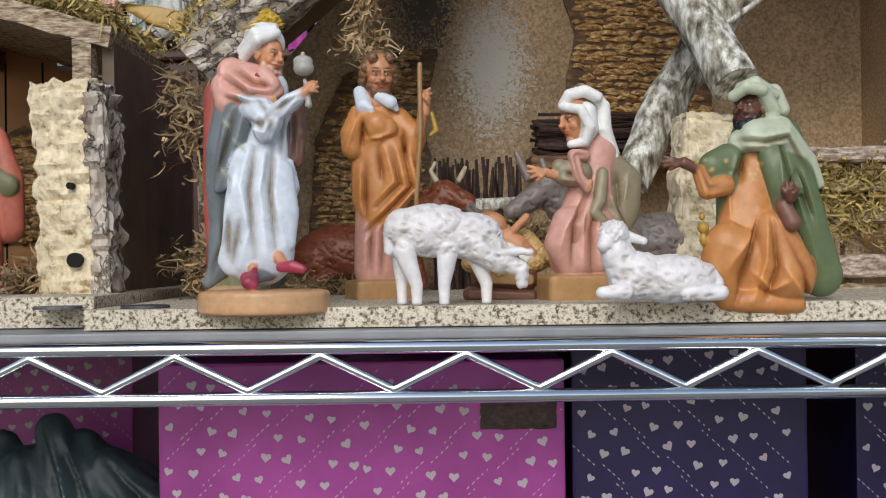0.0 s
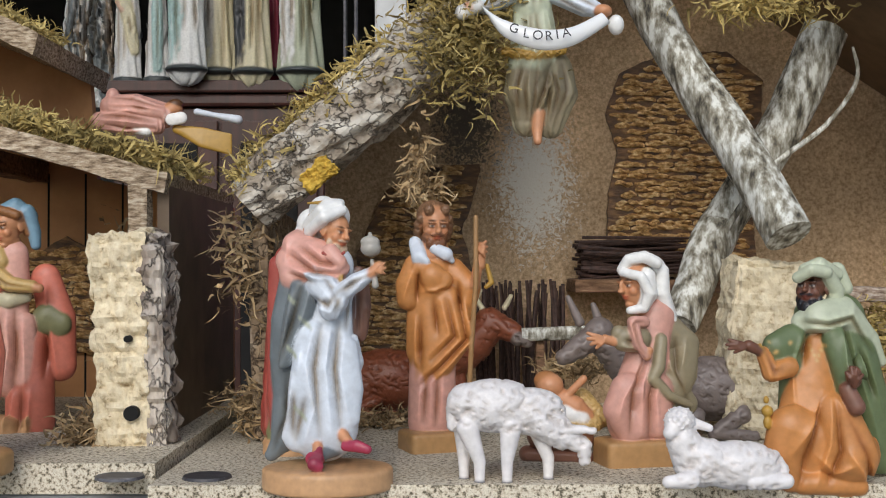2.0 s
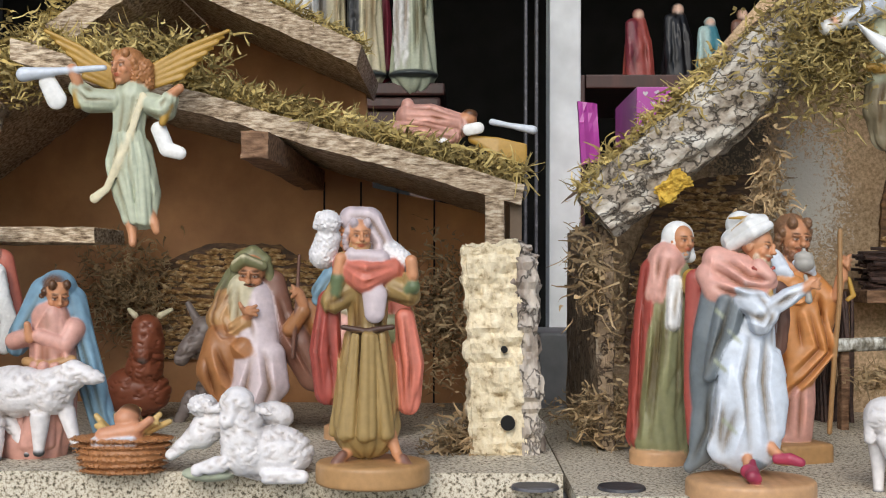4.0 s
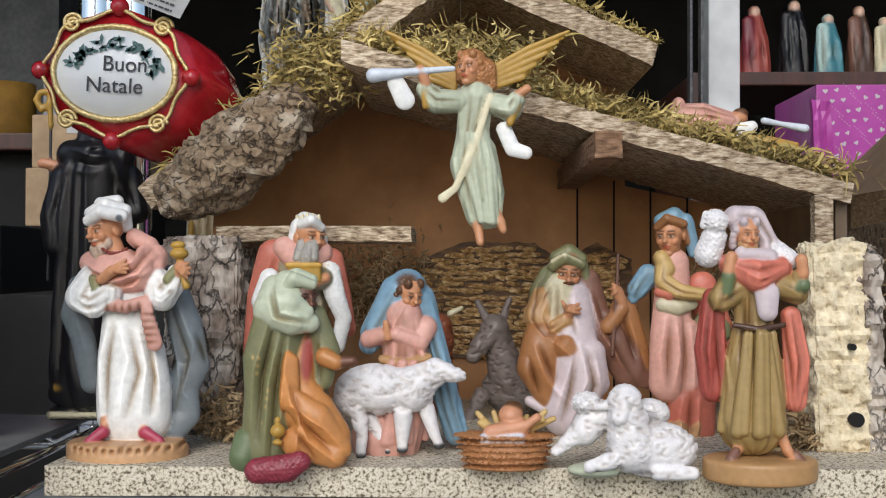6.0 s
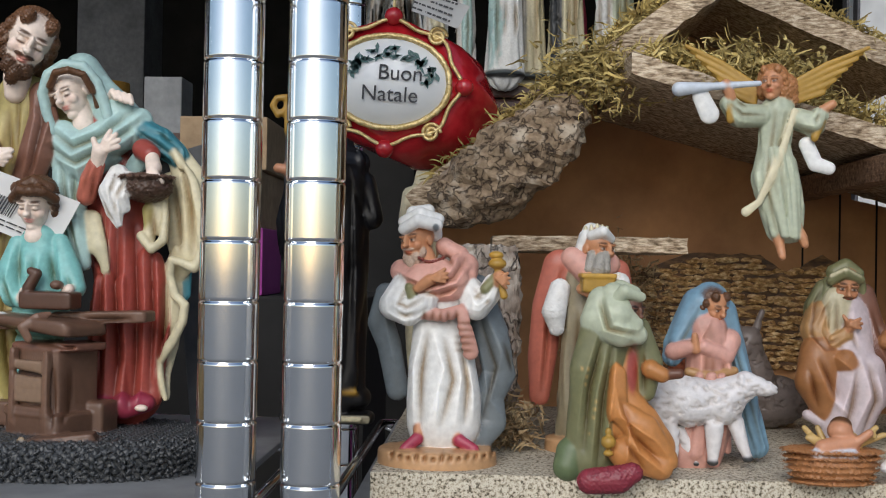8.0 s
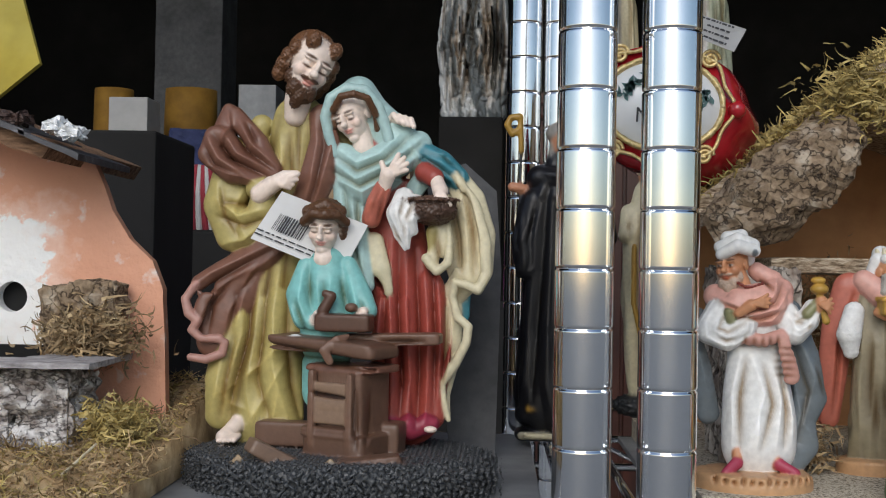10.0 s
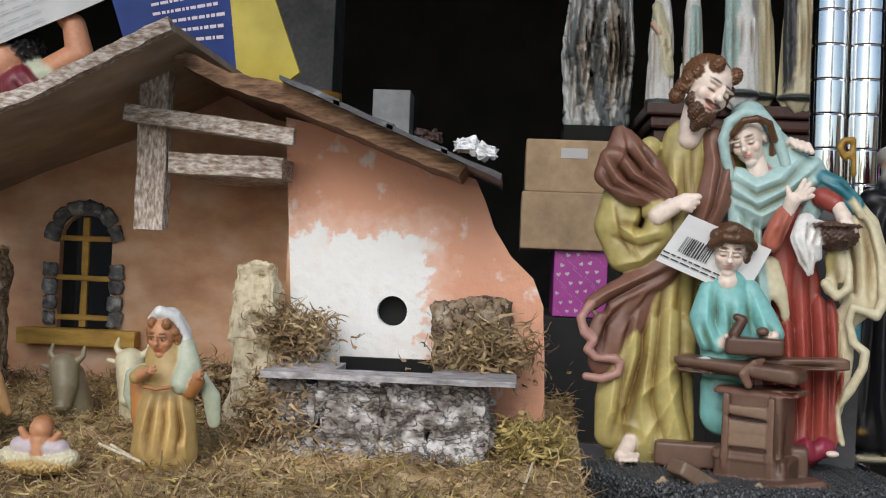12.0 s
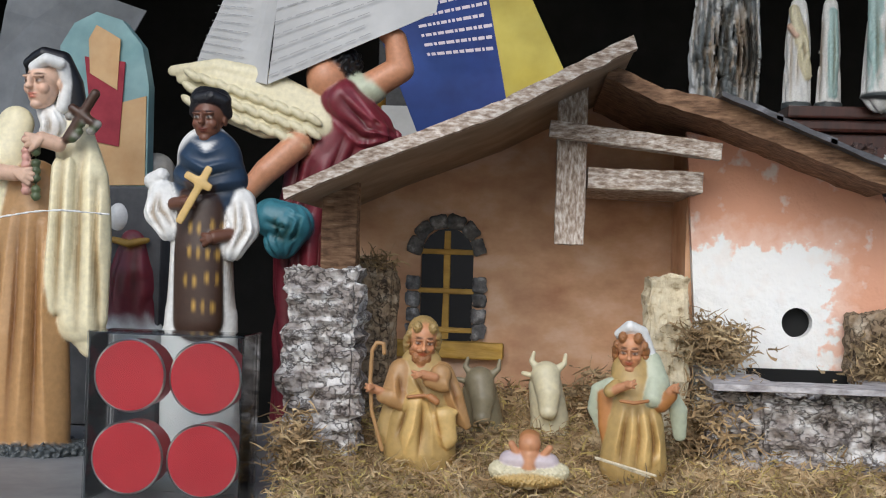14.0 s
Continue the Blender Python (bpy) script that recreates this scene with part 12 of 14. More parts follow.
f.block(rgb("8d7460"), (2.4, -38.5, 38.3), (11.5, 1.6, 3.4), -28, 0)
f.block(BENCH*1.2, (-8.2, -34, 43.5), (1.8, 2.0, 19.0), -28, 0)
f.block(BENCH*1.2, (12.9, -44, 42.6), (1.8, 2.0, 19.0), -28, 0)
f.block(BENCH*0.9, (29.1, -18, 21.4), (9.0, 9.0, 13.0), -10, 0)
f.block(BENCH, (-19.7, -12, 26.1), (22.0, 6.0, 6.5), -10, 0)
f.block(rgb("7d6656"), (-25.3, -48, 19.6), (14.0, 7.5, 4.0), 25, 28)
f.block(BENCH, (23.5, -48, 15.9), (16.0, 7.0, 4.5), 10, -6)
f.crease([(-34.0, 74.3), (-12.7, 71.9), (21.5, 67.6)], 1.24, -0.9)
f.crease([(-31.3, 68.8), (-6.4, 66.6), (24.7, 63.1)], 1.24, -0.9)
f.crease([(-9.6, 51.0), (9.7, 48.6)], 1.24, -0.9)
f.crease([(15.8, 52.0), (16.7, 24.2)], 1.24, -0.9)
f.crease([(22.0, 52.2), (21.6, 26.0)], 1.24, -0.9)
f.crease([(24.3, 76.4), (48.9, 77.2)], 1.24, -0.9)
f.block(DBROWN*1.4, (6.9, -26, 86.4), (15.0, 6.5, 4.6), -10, 0)
f.chain(DBROWN*1.3, [(-4.3, -27, 92.6, 3.1), (-0.1, -27, 100.1, 2.8), (-3.1, -27, 101.5, 2.2)])
f.ball(BENCH, (10.5, -27, 94.5), (3.4, 3.4, 2.5))
f.chain(BENCH*1.3, [(1.5, -40, 67.2, 2.2), (-1.5, -41, 72.9, 2.5), (4.6, -38, 78.2, 2.2), (9.7, -34, 79.8, 1.5)], flat=0.5)
f.ball(WHITE, (-18.8, -26, 78.9), (3.1, 2.5, 1.2))
f.chain(rgb("a58e70"), [(3.0, -56, 16.4, 1.2), (5.2, -56, 19.3, 1.2), (7.5, -56, 17.2, 0.9)], flat=0.6)
f.chain(rgb("a58e70"), [(5.3, -60, 10.2, 1.2), (7.5, -60, 13.1, 1.2), (9.8, -60, 11.0, 0.9)], flat=0.6)
f.chain(rgb("a58e70"), [(31.3, -50, 12.3, 1.2), (33.5, -50, 15.2, 1.2), (35.8, -50, 13.1, 0.9)], flat=0.6)
f.chain(rgb("a58e70"), [(-44.3, -52, 16.7, 1.2), (-42.1, -52, 19.6, 1.2), (-39.8, -52, 17.4, 0.9)], flat=0.6)
f.done("family_statue", (-0.7327, 0.6, 1.122), "painted resin statue of a family at a carpenter bench", "statue")

f = Sculpt(1.3, 1.6)
f.chain(BLACKC, [(-1.9, 0, 182.3, 13.4), (-1.9, 0, 156.1, 24.7), (-3, 0, 103.8, 25.4), (-5.6, 0, 36.6, 26.9), (-5.6, 0, 26.1, 26.9)], flat=0.7, fold=1.49, n=8, wob=0.02)
f.chain(BLACKC, [(-18.7, -2.2, 171.1, 9.7), (-1.9, -5.2, 167.3, 12.7), (13.1, -2.2, 169.2, 9.7)], fold=1.12, n=5)
f.chain(BLACKC, [(-22.4, -3.7, 156.1, 9), (-29.1, -5.2, 130, 9), (-28, -7.5, 111.3, 6.7)], fold=0.75)
f.chain(BLACKC, [(18.7, 0, 156.1, 8.2), (24.3, -2.2, 133.7, 7.5)], fold=0.75)
f.ball(FLESH, (-3.7, -0.7, 196.5), (9.3, 9.7, 12.0))
f.ball(GREYH, (-5.6, 1.5, 201.7), (10.1, 10.5, 8.2), lump=0.9)
f.chain(GREYH, [(-10.5, -3, 193.5, 3), (-12, -3, 186, 2.2)])
f.chain(BLACKC, [(-26.1, 0, 16.1, 7.5), (18.7, 0, 16.1, 7.5)], flat=1.6)
f.chain(BLACKC, [(-29.1, 0, 3, 4.5), (24.3, 0, 3, 4.5)], flat=3)
f.chain(GOLD, [(-24.3, -12.7, 20.9, 1.9), (16.8, -12.7, 20.9, 1.9)])
f.chain(CREAM, [(-26.1, -15.7, 3.7, 1.9), (20.5, -15.7, 3.7, 1.9)], lump=0.9)
f.chain(GOLD, [(-33.6, -3.7, 212.2, 2.2), (-39.2, -3.7, 211.4, 2.2), (-41.8, -3.7, 206.6, 2.2), (-38.1, -3.7, 200.2, 2.2), (-33.6, -3.7, 204, 1.9)])
f.chain(GOLD, [(-32.9, -3.7, 211.4, 1.9), (-32.1, -3.7, 189.8, 1.9)])
f.chain(DGREY, [(-32.1, -3.7, 189.8, 1.1), (-33.6, -3.7, 88.9, 1.1)])
f.chain(FLESH, [(-37.4, -3.7, 165.5, 3.4), (-29.9, -3.7, 164.4, 3)])
f.done("monk_statue", (-0.5997, 0.74, 1.1265), "glossy black-robed monk statue seen from behind on a black base", "statue")

f = Sculpt(1.5, 1.6)
f.chain(CREAM, [(0, 0, 150.4, 13.6), (0, 0, 122.3, 20), (4, 0, 74.2, 24.1), (8, 0, 18, 23.3)], flat=0.7, fold=1.6, wob=0.02)
f.chain(CREAM, [(-16, -2.4, 138.3, 6.4), (-18, -6.4, 122.3, 6.4)], fold=0.8)
f.chain(GOLD, [(-14, -16, 114.3, 2), (-14, -18.4, 74.2, 2), (-2, -17.6, 22.1, 2)])
f.ball(FLESH, (0.0, 0.0, 166.4), (10.4, 10.4, 12.0))
f.ball(DGREY, (4.0, 0.0, 2.0), (29.7, 20.0, 9.6), lump=2)
f.done("cream_robe_statue", (-0.5372, 0.8, 1.1409), "cream-robed plaster statue standing behind the posts", "statue")

f = Sculpt(0.6, 0.6, 0.42)
f.chain(STRAW*0.8, [(-0.1, 2, 46.4, 11.0), (1.4, 0, 30.8, 13.2), (1.2, 0, 15.1, 17.3), (0.8, 0, 2.5, 18.9)], flat=0.6)
f.chain(STRAW*1.1, [(-1.6, -8, 26.9, 6.3), (-2.7, -8, 12.9, 7.2), (-0.8, -8, 2.1, 6.3)], flat=0.7)
f.chain(STRAW*1.1, [(13.4, -8, 21.3, 5.7), (15.3, -8, 10.5, 5.4)], flat=0.7)
f.chain(TAN, [(-10.1, 0, 43.0, 6.9), (-12.6, -3, 32.2, 7.2), (-8.9, -6, 27.9, 4.7), (-18.2, -8, 30.9, 4.1)], flat=0.75)
f.chain(TAN, [(10.6, 0, 42.2, 6.9), (17.4, -2, 31.7, 5.4), (22.4, 0, 19.1, 3.8), (24.8, 0, 16.1, 2.2)], flat=0.7)
f.chain(TAN, [(11.0, -6, 42.8, 5.7), (11.4, -9, 38.4, 4.7), (5.3, -12, 40.0, 3.5)], flat=0.75)
f.chain(STRAW*0.8, [(-15.8, 0, 23.8, 4.1), (-18.6, 0, 11.1, 4.7), (-11.9, 0, 1.9, 4.7)], flat=0.7)
f.crease([(-0.1, 29.2), (-2.0, 14.9), (-7.1, 0.5)], 1.42, 1.3)
f.crease([(4.7, 29.4), (7.5, 15.3), (8.7, 1.2)], 1.42, 1.3)
f.crease([(-13.2, 39.7), (-11.2, 28.8)], 1.42, 1.3)
f.crease([(13.8, 40.8), (19.0, 26.8), (24.8, 16.1)], 1.42, 1.3)
f.crease([(-5.3, 41.6), (1.4, 32.4), (3.1, 27.8)], 1.42, 1.3)
f.crease([(9.5, 26.4), (11.5, 12.4), (16.6, 3.1)], 1.42, 1.3)
f.crease([(2.3, 29.3), (2.0, 15.1), (0.9, 0.1)], 1.26, -1.5)
f.crease([(-10.8, 41.4), (-8.9, 30.4)], 1.26, -1.5)
f.crease([(16.2, 39.3), (20.6, 25.3)], 1.26, -1.5)
f.crease([(-2.9, 41.7), (3.8, 30.9)], 1.26, -1.5)
f.crease([(-5.5, 25.8), (-10.6, 9.8)], 1.26, -1.5)
f.crease([(8.8, 24.8), (13.3, 6.1)], 1.26, -1.5)
f.chain(GINGER, [(-5.3, -12, 31.1, 0.9), (2.5, -13, 32.3, 1.1), (8.7, -12, 31.7, 0.9)])
f.chain(GINGER, [(6.4, -13, 31.7, 1.9), (9.6, -13, 29.5, 1.9)])
f.chain(SKIN, [(8.4, -13, 41.8, 2.2), (2.4, -15, 43.3, 2.4)])
f.chain(SKIN, [(2.4, -16, 43.4, 1.2), (-0.4, -18, 44.3, 0.9), (-2.9, -17, 44.8, 0.7)], small=True)
f.chain(SKIN, [(2.4, -16, 43.4, 1.2), (-0.4, -18, 43.3, 0.9), (-3.0, -17, 42.9, 0.7)], small=True)
f.chain(SKIN, [(2.4, -16, 43.4, 1.2), (0.3, -18, 42.4, 0.9), (-1.7, -17, 41.4, 0.7)], small=True)
f.chain(SKIN, [(-19.8, -9, 33.3, 2.2), (-24.4, -10, 34.8, 2.4)])
f.chain(SKIN, [(-23.7, -13, 35.6, 1.2), (-25.2, -15, 36.6, 0.9), (-26.8, -14, 37.1, 0.7)], small=True)
f.chain(SKIN, [(-23.7, -13, 35.6, 1.2), (-25.3, -15, 35.5, 0.9), (-27.0, -14, 35.2, 0.7)], small=True)
f.chain(SKIN, [(-23.7, -13, 35.6, 1.2), (-25.0, -15, 34.5, 0.9), (-26.3, -14, 33.4, 0.7)], small=True)
f.chain(TAN, [(-18.4, -10, 52.9, 1.1), (-18.9, -10, 57.9, 1.1), (-22.4, -10, 58.2, 1.1), (-24.7, -10, 54.2, 1.1), (-25.2, -10, 38.6, 1.1), (-24.1, -9, 23.0, 1.1), (-18.1, -8, 2.9, 1.1)])
f.chain(SKIN, [(-0.0, 0, 51.3, 4.1), (0.1, 0, 46.6, 5.0)], small=True)
f.head(SKIN*1.05, (0.5, 0, 60.0), 10.09, 10, 16, 4, hair=STRAW*0.7, beard=GINGER*0.8)
f.done("bearded_man_figurine", (-1.1353, 0.535, 1.1447), "small tan painted kneeling bearded man figurine with crook", "figurine", group="small nativity figurines")

f = Sculpt(0.6, 0.6, 0.42)
f.chain(STRAW*0.85, [(-7.8, 2, 50.2, 10.2), (-6.1, 0, 38.2, 11.2), (-5.6, 0, 22.9, 14.7), (-5.8, 0, 4.6, 17.1)], flat=0.6)
f.chain(STRAW*1.1, [(-3.2, -6, 23.8, 6.2), (-1.3, -7, 7.4, 7.1)], flat=0.6)
f.chain(ORANGE*0.9, [(-19.8, 0, 37.7, 4.7), (-18.5, 0, 22.4, 5.3), (-15.8, 0, 8.7, 4.7)], flat=0.6)
f.crease([(-12.0, 31.8), (-14.6, 17.9), (-17.2, 4.1)], 1.4, 1.3)
f.crease([(-7.4, 32.0), (-7.8, 18.2), (-9.6, 2.9)], 1.4, 1.3)
f.crease([(-2.1, 32.2), (-0.2, 18.6), (-1.9, 1.7)], 1.4, 1.3)
f.crease([(3.3, 30.9), (6.7, 15.8), (7.1, 2.1)], 1.4, 1.3)
f.crease([(-9.7, 31.9), (-11.6, 18.1), (-13.4, 2.7)], 1.24, -1.5)
f.crease([(-4.7, 32.1), (-4.0, 18.4), (-5.7, 1.5)], 1.24, -1.5)
f.crease([(1.0, 31.6), (3.7, 15.7), (2.6, 1.9)], 1.24, -1.5)
f.chain(SAGE, [(1.3, 3, 55.1, 6.2), (4.4, 0, 44.7, 7.1), (2.4, -6, 37.7, 4.7)], flat=0.7)
f.chain(SAGE, [(-18.4, 0, 42.3, 4.7), (-24.3, 2, 40.3, 3.7), (-24.7, 4, 30.8, 4.7), (-20.4, 4, 18.7, 3.1)], flat=0.6)
f.chain(SAGE, [(12.1, 0, 40.5, 3.1), (16.4, 2, 31.2, 4.7), (17.7, 4, 18.8, 3.4)], flat=0.6)
f.chain(STRAW*0.85, [(-16.0, -8, 43.2, 3.7), (-19.0, -9, 40.9, 3.4)])
f.chain(ORANGE*0.8, [(7.2, -4, 34.6, 4.0), (11.4, -6, 39.6, 3.4)])
f.chain(SKIN, [(-18.3, -10, 41.1, 2.2), (-10.5, -14, 44.8, 2.3)])
f.chain(SKIN, [(-11.3, -15, 44.7, 1.2), (-9.4, -17, 46.3, 0.9), (-7.5, -16, 47.3, 0.7)], small=True)
f.chain(SKIN, [(-11.3, -15, 44.7, 1.2), (-9.0, -17, 45.3, 0.9), (-6.9, -16, 45.6, 0.7)], small=True)
f.chain(SKIN, [(-11.3, -15, 44.7, 1.2), (-9.5, -17, 44.3, 0.9), (-7.7, -16, 43.7, 0.7)], small=True)
f.chain(SKIN, [(11.0, -8, 42.0, 2.2), (13.1, -9, 43.7, 2.2)])
f.chain(SKIN, [(12.3, -10, 43.0, 1.2), (13.2, -12, 44.8, 0.9), (14.3, -11, 45.9, 0.7)], small=True)
f.chain(SKIN, [(12.3, -10, 43.0, 1.2), (13.5, -12, 43.7, 0.9), (14.8, -11, 44.0, 0.7)], small=True)
f.chain(SKIN, [(12.3, -10, 43.0, 1.2), (13.3, -12, 42.5, 0.9), (14.5, -11, 41.7, 0.7)], small=True)
f.chain(GINGER, [(-13.7, -11, 36.4, 0.9), (-7.2, -13, 35.8, 1.1), (-0.3, -11, 36.9, 0.9)])
f.chain(SKIN, [(-8.1, 0, 54.2, 3.7), (-7.6, 0, 49.6, 4.3)], small=True)
f.head(SKIN*1.05, (-8.6, 0, 61.1), 9.61, -10, 14, 2, hair=GINGER*0.8)
f.chain(WHITE, [(-14.6, 0, 69.3, 2.5), (-9.8, -4, 73.2, 3.1), (-3.2, 0, 70.5, 3.1), (0.4, 3, 61.2, 3.4), (4.4, 3, 52.9, 2.8)], small=True)
f.chain(WHITE, [(-7.8, 8, 69.1, 6.2), (-4.3, 10, 62.1, 6.8), (-0.4, 8, 53.9, 5.3)], small=True)
f.done("veiled_woman_figurine", (-1.0193, 0.525, 1.1428), "small tan painted kneeling veiled woman figurine in white and sage", "figurine", group="small nativity figurines")

f = Sculpt(0.6, 0.6, 0.42)
f.chain(TAUPE, [(0, 0, 42.3, 8.5), (2, -3.3, 32.5, 7.2), (2, -5.9, 22.8, 5.2)])
f.ball(TAUPE, (2.0, -6.5, 22.1), (5.2, 5.2, 4.2))
f.chain(TAUPE, [(-4.6, 0, 45.5, 2.6), (-8.5, 0, 50.4, 1.6), (-7.2, 0, 55.3, 1)])
f.chain(TAUPE, [(5.9, 0, 45.5, 2.6), (10.4, 0, 49.5, 1.6), (11.1, 0, 54.7, 1)])
f.chain(TAUPE, [(0, 6.5, 35.8, 9.8), (3.3, 9.8, 16.3, 11.1), (3.3, 11.1, 0, 11.7)])
f.chain(TAUPE, [(-7.2, 1.3, 41.6, 2), (-13, 1.3, 42.9, 1.3)])

f.done("ox_figurine", (-1.1068, 0.6, 1.1357), "small grey ox figurine among the hay", "figurine", group="small nativity figurines")

f = Sculpt(0.6, 0.6, 0.42)
f.chain(CREAM, [(0, 0, 42.1, 8.4), (1.9, -3.2, 32.4, 7.1), (1.9, -5.8, 22.7, 5.2)])
f.ball(CREAM, (1.9, -6.5, 22.0), (5.2, 5.2, 4.2))
f.chain(CREAM, [(-4.5, 0, 45.4, 2.6), (-8.4, 0, 50.2, 1.6), (-7.1, 0, 55.1, 1)])
f.chain(CREAM, [(5.8, 0, 45.4, 2.6), (10.4, 0, 49.3, 1.6), (11, 0, 54.4, 1)])
f.chain(CREAM, [(0, 6.5, 35.6, 9.7), (3.2, 9.7, 16.2, 11), (3.2, 11, 0, 11.7)])
f.chain(CREAM, [(-7.1, 1.3, 41.5, 1.9), (-13, 1.3, 42.8, 1.3)])

f.done("donkey_figurine", (-1.069, 0.6, 1.1406), "small pale donkey figurine among the hay", "figurine", group="small nativity figurines")

f = Sculpt(0.6, 0.6, 0.42)
f.ball(STRAW, (0.0, 0.0, 4.7), (18.2, 12.2, 5.0), lump=0.9)
f.chain(CREAM, [(-15.2, -2.8, 8.3, 4.4), (0, -6.6, 4.4, 4.4), (15.2, -2.8, 8.3, 4.4)], lump=0.9)
f.chain(LILAC, [(-9.7, -1.7, 13, 5), (9.7, -1.7, 12.2, 5)])
f.ball(SKIN, (0.0, -1.7, 21.3), (5.5, 5.5, 5.5))
f.ball(GINGER, (0.0, 0.6, 24.0), (5.2, 5.2, 4.1))
f.chain(SKIN, [(0, -2.2, 15.7, 5), (0, -3.3, 11, 4.4)])
f.chain(SKIN, [(-5.5, -3.3, 15.7, 1.9), (-8.8, -3.9, 21.3, 1.7)])
f.chain(SKIN, [(6.4, -3.3, 15.7, 1.9), (9.7, -3.9, 19.9, 1.7)])
f.done("infant_figurine", (-1.0777, 0.5, 1.137), "small painted infant figurine on a pale straw crib", "figurine", group="small nativity figurines")

f = Sculpt(1.0, 1.1, 0.6)
f.ball(SLATEC, (-3.0, 0.0, 8.0), (31.0, 25.0, 12.0), lump=2.4, square=1)
f.chain(TAN, [(-17.0, 6, 173.4, 20.3), (-18.1, 4, 131.1, 24.4), (-17.1, 2, 82.2, 27.7), (-14.3, 0, 33.8, 28.4), (-13.4, 0, 11.3, 27.7)], flat=0.6)
f.crease([(-24.6, 158.7), (-26.0, 102.9), (-26.0, 12.5)], 3.04, 2.2)
f.crease([(-13.8, 159.0), (-10.7, 96.4), (-11.7, 11.4)], 3.04, 2.2)
f.crease([(-4.6, 152.3), (-0.4, 89.8), (6.1, 12.1)], 3.04, 2.2)
f.crease([(-19.9, 130.9), (-19.3, 68.3), (-18.9, 12.8)], 3.04, 2.2)
f.crease([(-19.2, 158.8), (-17.8, 96.2), (-18.8, 11.1)], 2.71, -2.6)
f.crease([(-8.3, 155.7), (-5.4, 89.7), (-2.8, 11.7)], 2.71, -2.6)
f.crease([(-30.9, 137.6), (-31.8, 67.9)], 2.71, -2.6)
f.chain(CREAM*1.15, [(-29.5, 6, 215.3, 11.5), (-35.0, 4, 193.8, 13.5), (-40.0, 2, 161.9, 13.5), (-38.4, 2, 119.9, 11.5)], flat=0.6)
f.chain(CREAM*1.15, [(6.7, 6, 212.6, 12.2), (16.7, 2, 180.9, 15.6), (19.1, 0, 139.1, 16.9), (18.9, 0, 97.4, 16.9), (25.8, 2, 82.0, 10.1)], flat=0.55)
f.chain(CREAM*1.15, [(7.2, -6, 186.8, 7.4), (8.1, -8, 138.4, 8.1), (5.1, -6, 104.0, 6.8)], flat=0.6)
f.crease([(2.5, 197.8), (2.5, 152.5), (-0.8, 100.2)], 2.37, 2.0)
f.crease([(11.3, 201.5), (11.7, 145.8), (11.9, 93.7)], 2.37, 2.0)
f.crease([(22.1, 198.2), (26.2, 139.3), (26.5, 83.8)], 2.37, 2.0)
f.crease([(30.2, 174.1), (31.7, 132.5)], 2.37, 2.0)
f.crease([(-37.0, 200.3), (-29.3, 186.5)], 2.37, 2.0)
f.crease([(6.8, 197.9), (7.4, 145.7), (5.7, 97.0)], 2.03, -2.4)
f.crease([(16.7, 201.6), (18.3, 139.0), (19.2, 88.8)], 2.03, -2.4)
f.crease([(27.4, 181.0), (29.5, 125.5), (31.8, 84.0)], 2.03, -2.4)
f.chain(WHITE, [(-9.2, 4, 226.1, 6.8), (-3.5, 0, 215.1, 8.8), (-4.9, 0, 206.3, 6.1)], flat=0.8, fold=1.0)
f.ball(ROSE, (-12.9, -16, 204.0), (3.0, 2.7, 2.7), lump=0.8)
f.ball(GREEN*0.8, (-6.6, -16, 196.3), (3.0, 2.7, 2.7), lump=0.8)
f.ball(PINKC, (-12.3, -16, 188.3), (3.0, 2.7, 2.7), lump=0.8)
f.ball(GREEN*0.6, (-6.0, -16, 180.6), (3.0, 2.7, 2.7), lump=0.8)
f.ball(ROSE, (-11.7, -16, 172.7), (3.0, 2.7, 2.7), lump=0.8)
f.ball(GREEN*0.8, (-6.8, -16, 200.7), (3.0, 2.7, 2.7), lump=0.8)
f.ball(PINKC, (-12.4, -16, 192.8), (3.0, 2.7, 2.7), lump=0.8)
f.ball(GREEN*0.6, (-6.2, -16, 185.1), (3.0, 2.7, 2.7), lump=0.8)
f.ball(ROSE, (-11.8, -16, 177.1), (3.0, 2.7, 2.7), lump=0.8)
f.ball(GREEN*0.8, (-5.6, -16, 169.4), (3.0, 2.7, 2.7), lump=0.8)
f.ball(PINKC, (-12.6, -16, 197.2), (3.0, 2.7, 2.7), lump=0.8)
f.ball(GREEN*0.6, (-6.4, -16, 189.5), (3.0, 2.7, 2.7), lump=0.8)
f.ball(ROSE, (-12.0, -16, 181.5), (3.0, 2.7, 2.7), lump=0.8)
f.ball(GREEN*0.8, (-5.8, -16, 173.8), (3.0, 2.7, 2.7), lump=0.8)
f.ball(GREYH, (12.3, -13, 218.7), (3.0, 2.7, 2.7), lump=0.8)
f.ball(GREEN*0.7, (19.1, -13, 214.4), (3.0, 2.7, 2.7), lump=0.8)
f.ball(GREYH, (25.9, -13, 210.1), (3.0, 2.7, 2.7), lump=0.8)
f.ball(GREEN*0.7, (14.5, -13, 205.4), (3.0, 2.7, 2.7), lump=0.8)
f.ball(GREYH, (20.8, -13, 216.5), (3.0, 2.7, 2.7), lump=0.8)
f.ball(GREEN*0.7, (27.6, -13, 212.2), (3.0, 2.7, 2.7), lump=0.8)
f.ball(GREYH, (16.2, -13, 207.5), (3.0, 2.7, 2.7), lump=0.8)
f.ball(GREEN*0.7, (22.4, -13, 218.6), (3.0, 2.7, 2.7), lump=0.8)
f.ball(GREYH, (29.3, -13, 214.3), (3.0, 2.7, 2.7), lump=0.8)
f.ball(GREEN*0.7, (17.9, -13, 209.6), (3.0, 2.7, 2.7), lump=0.8)
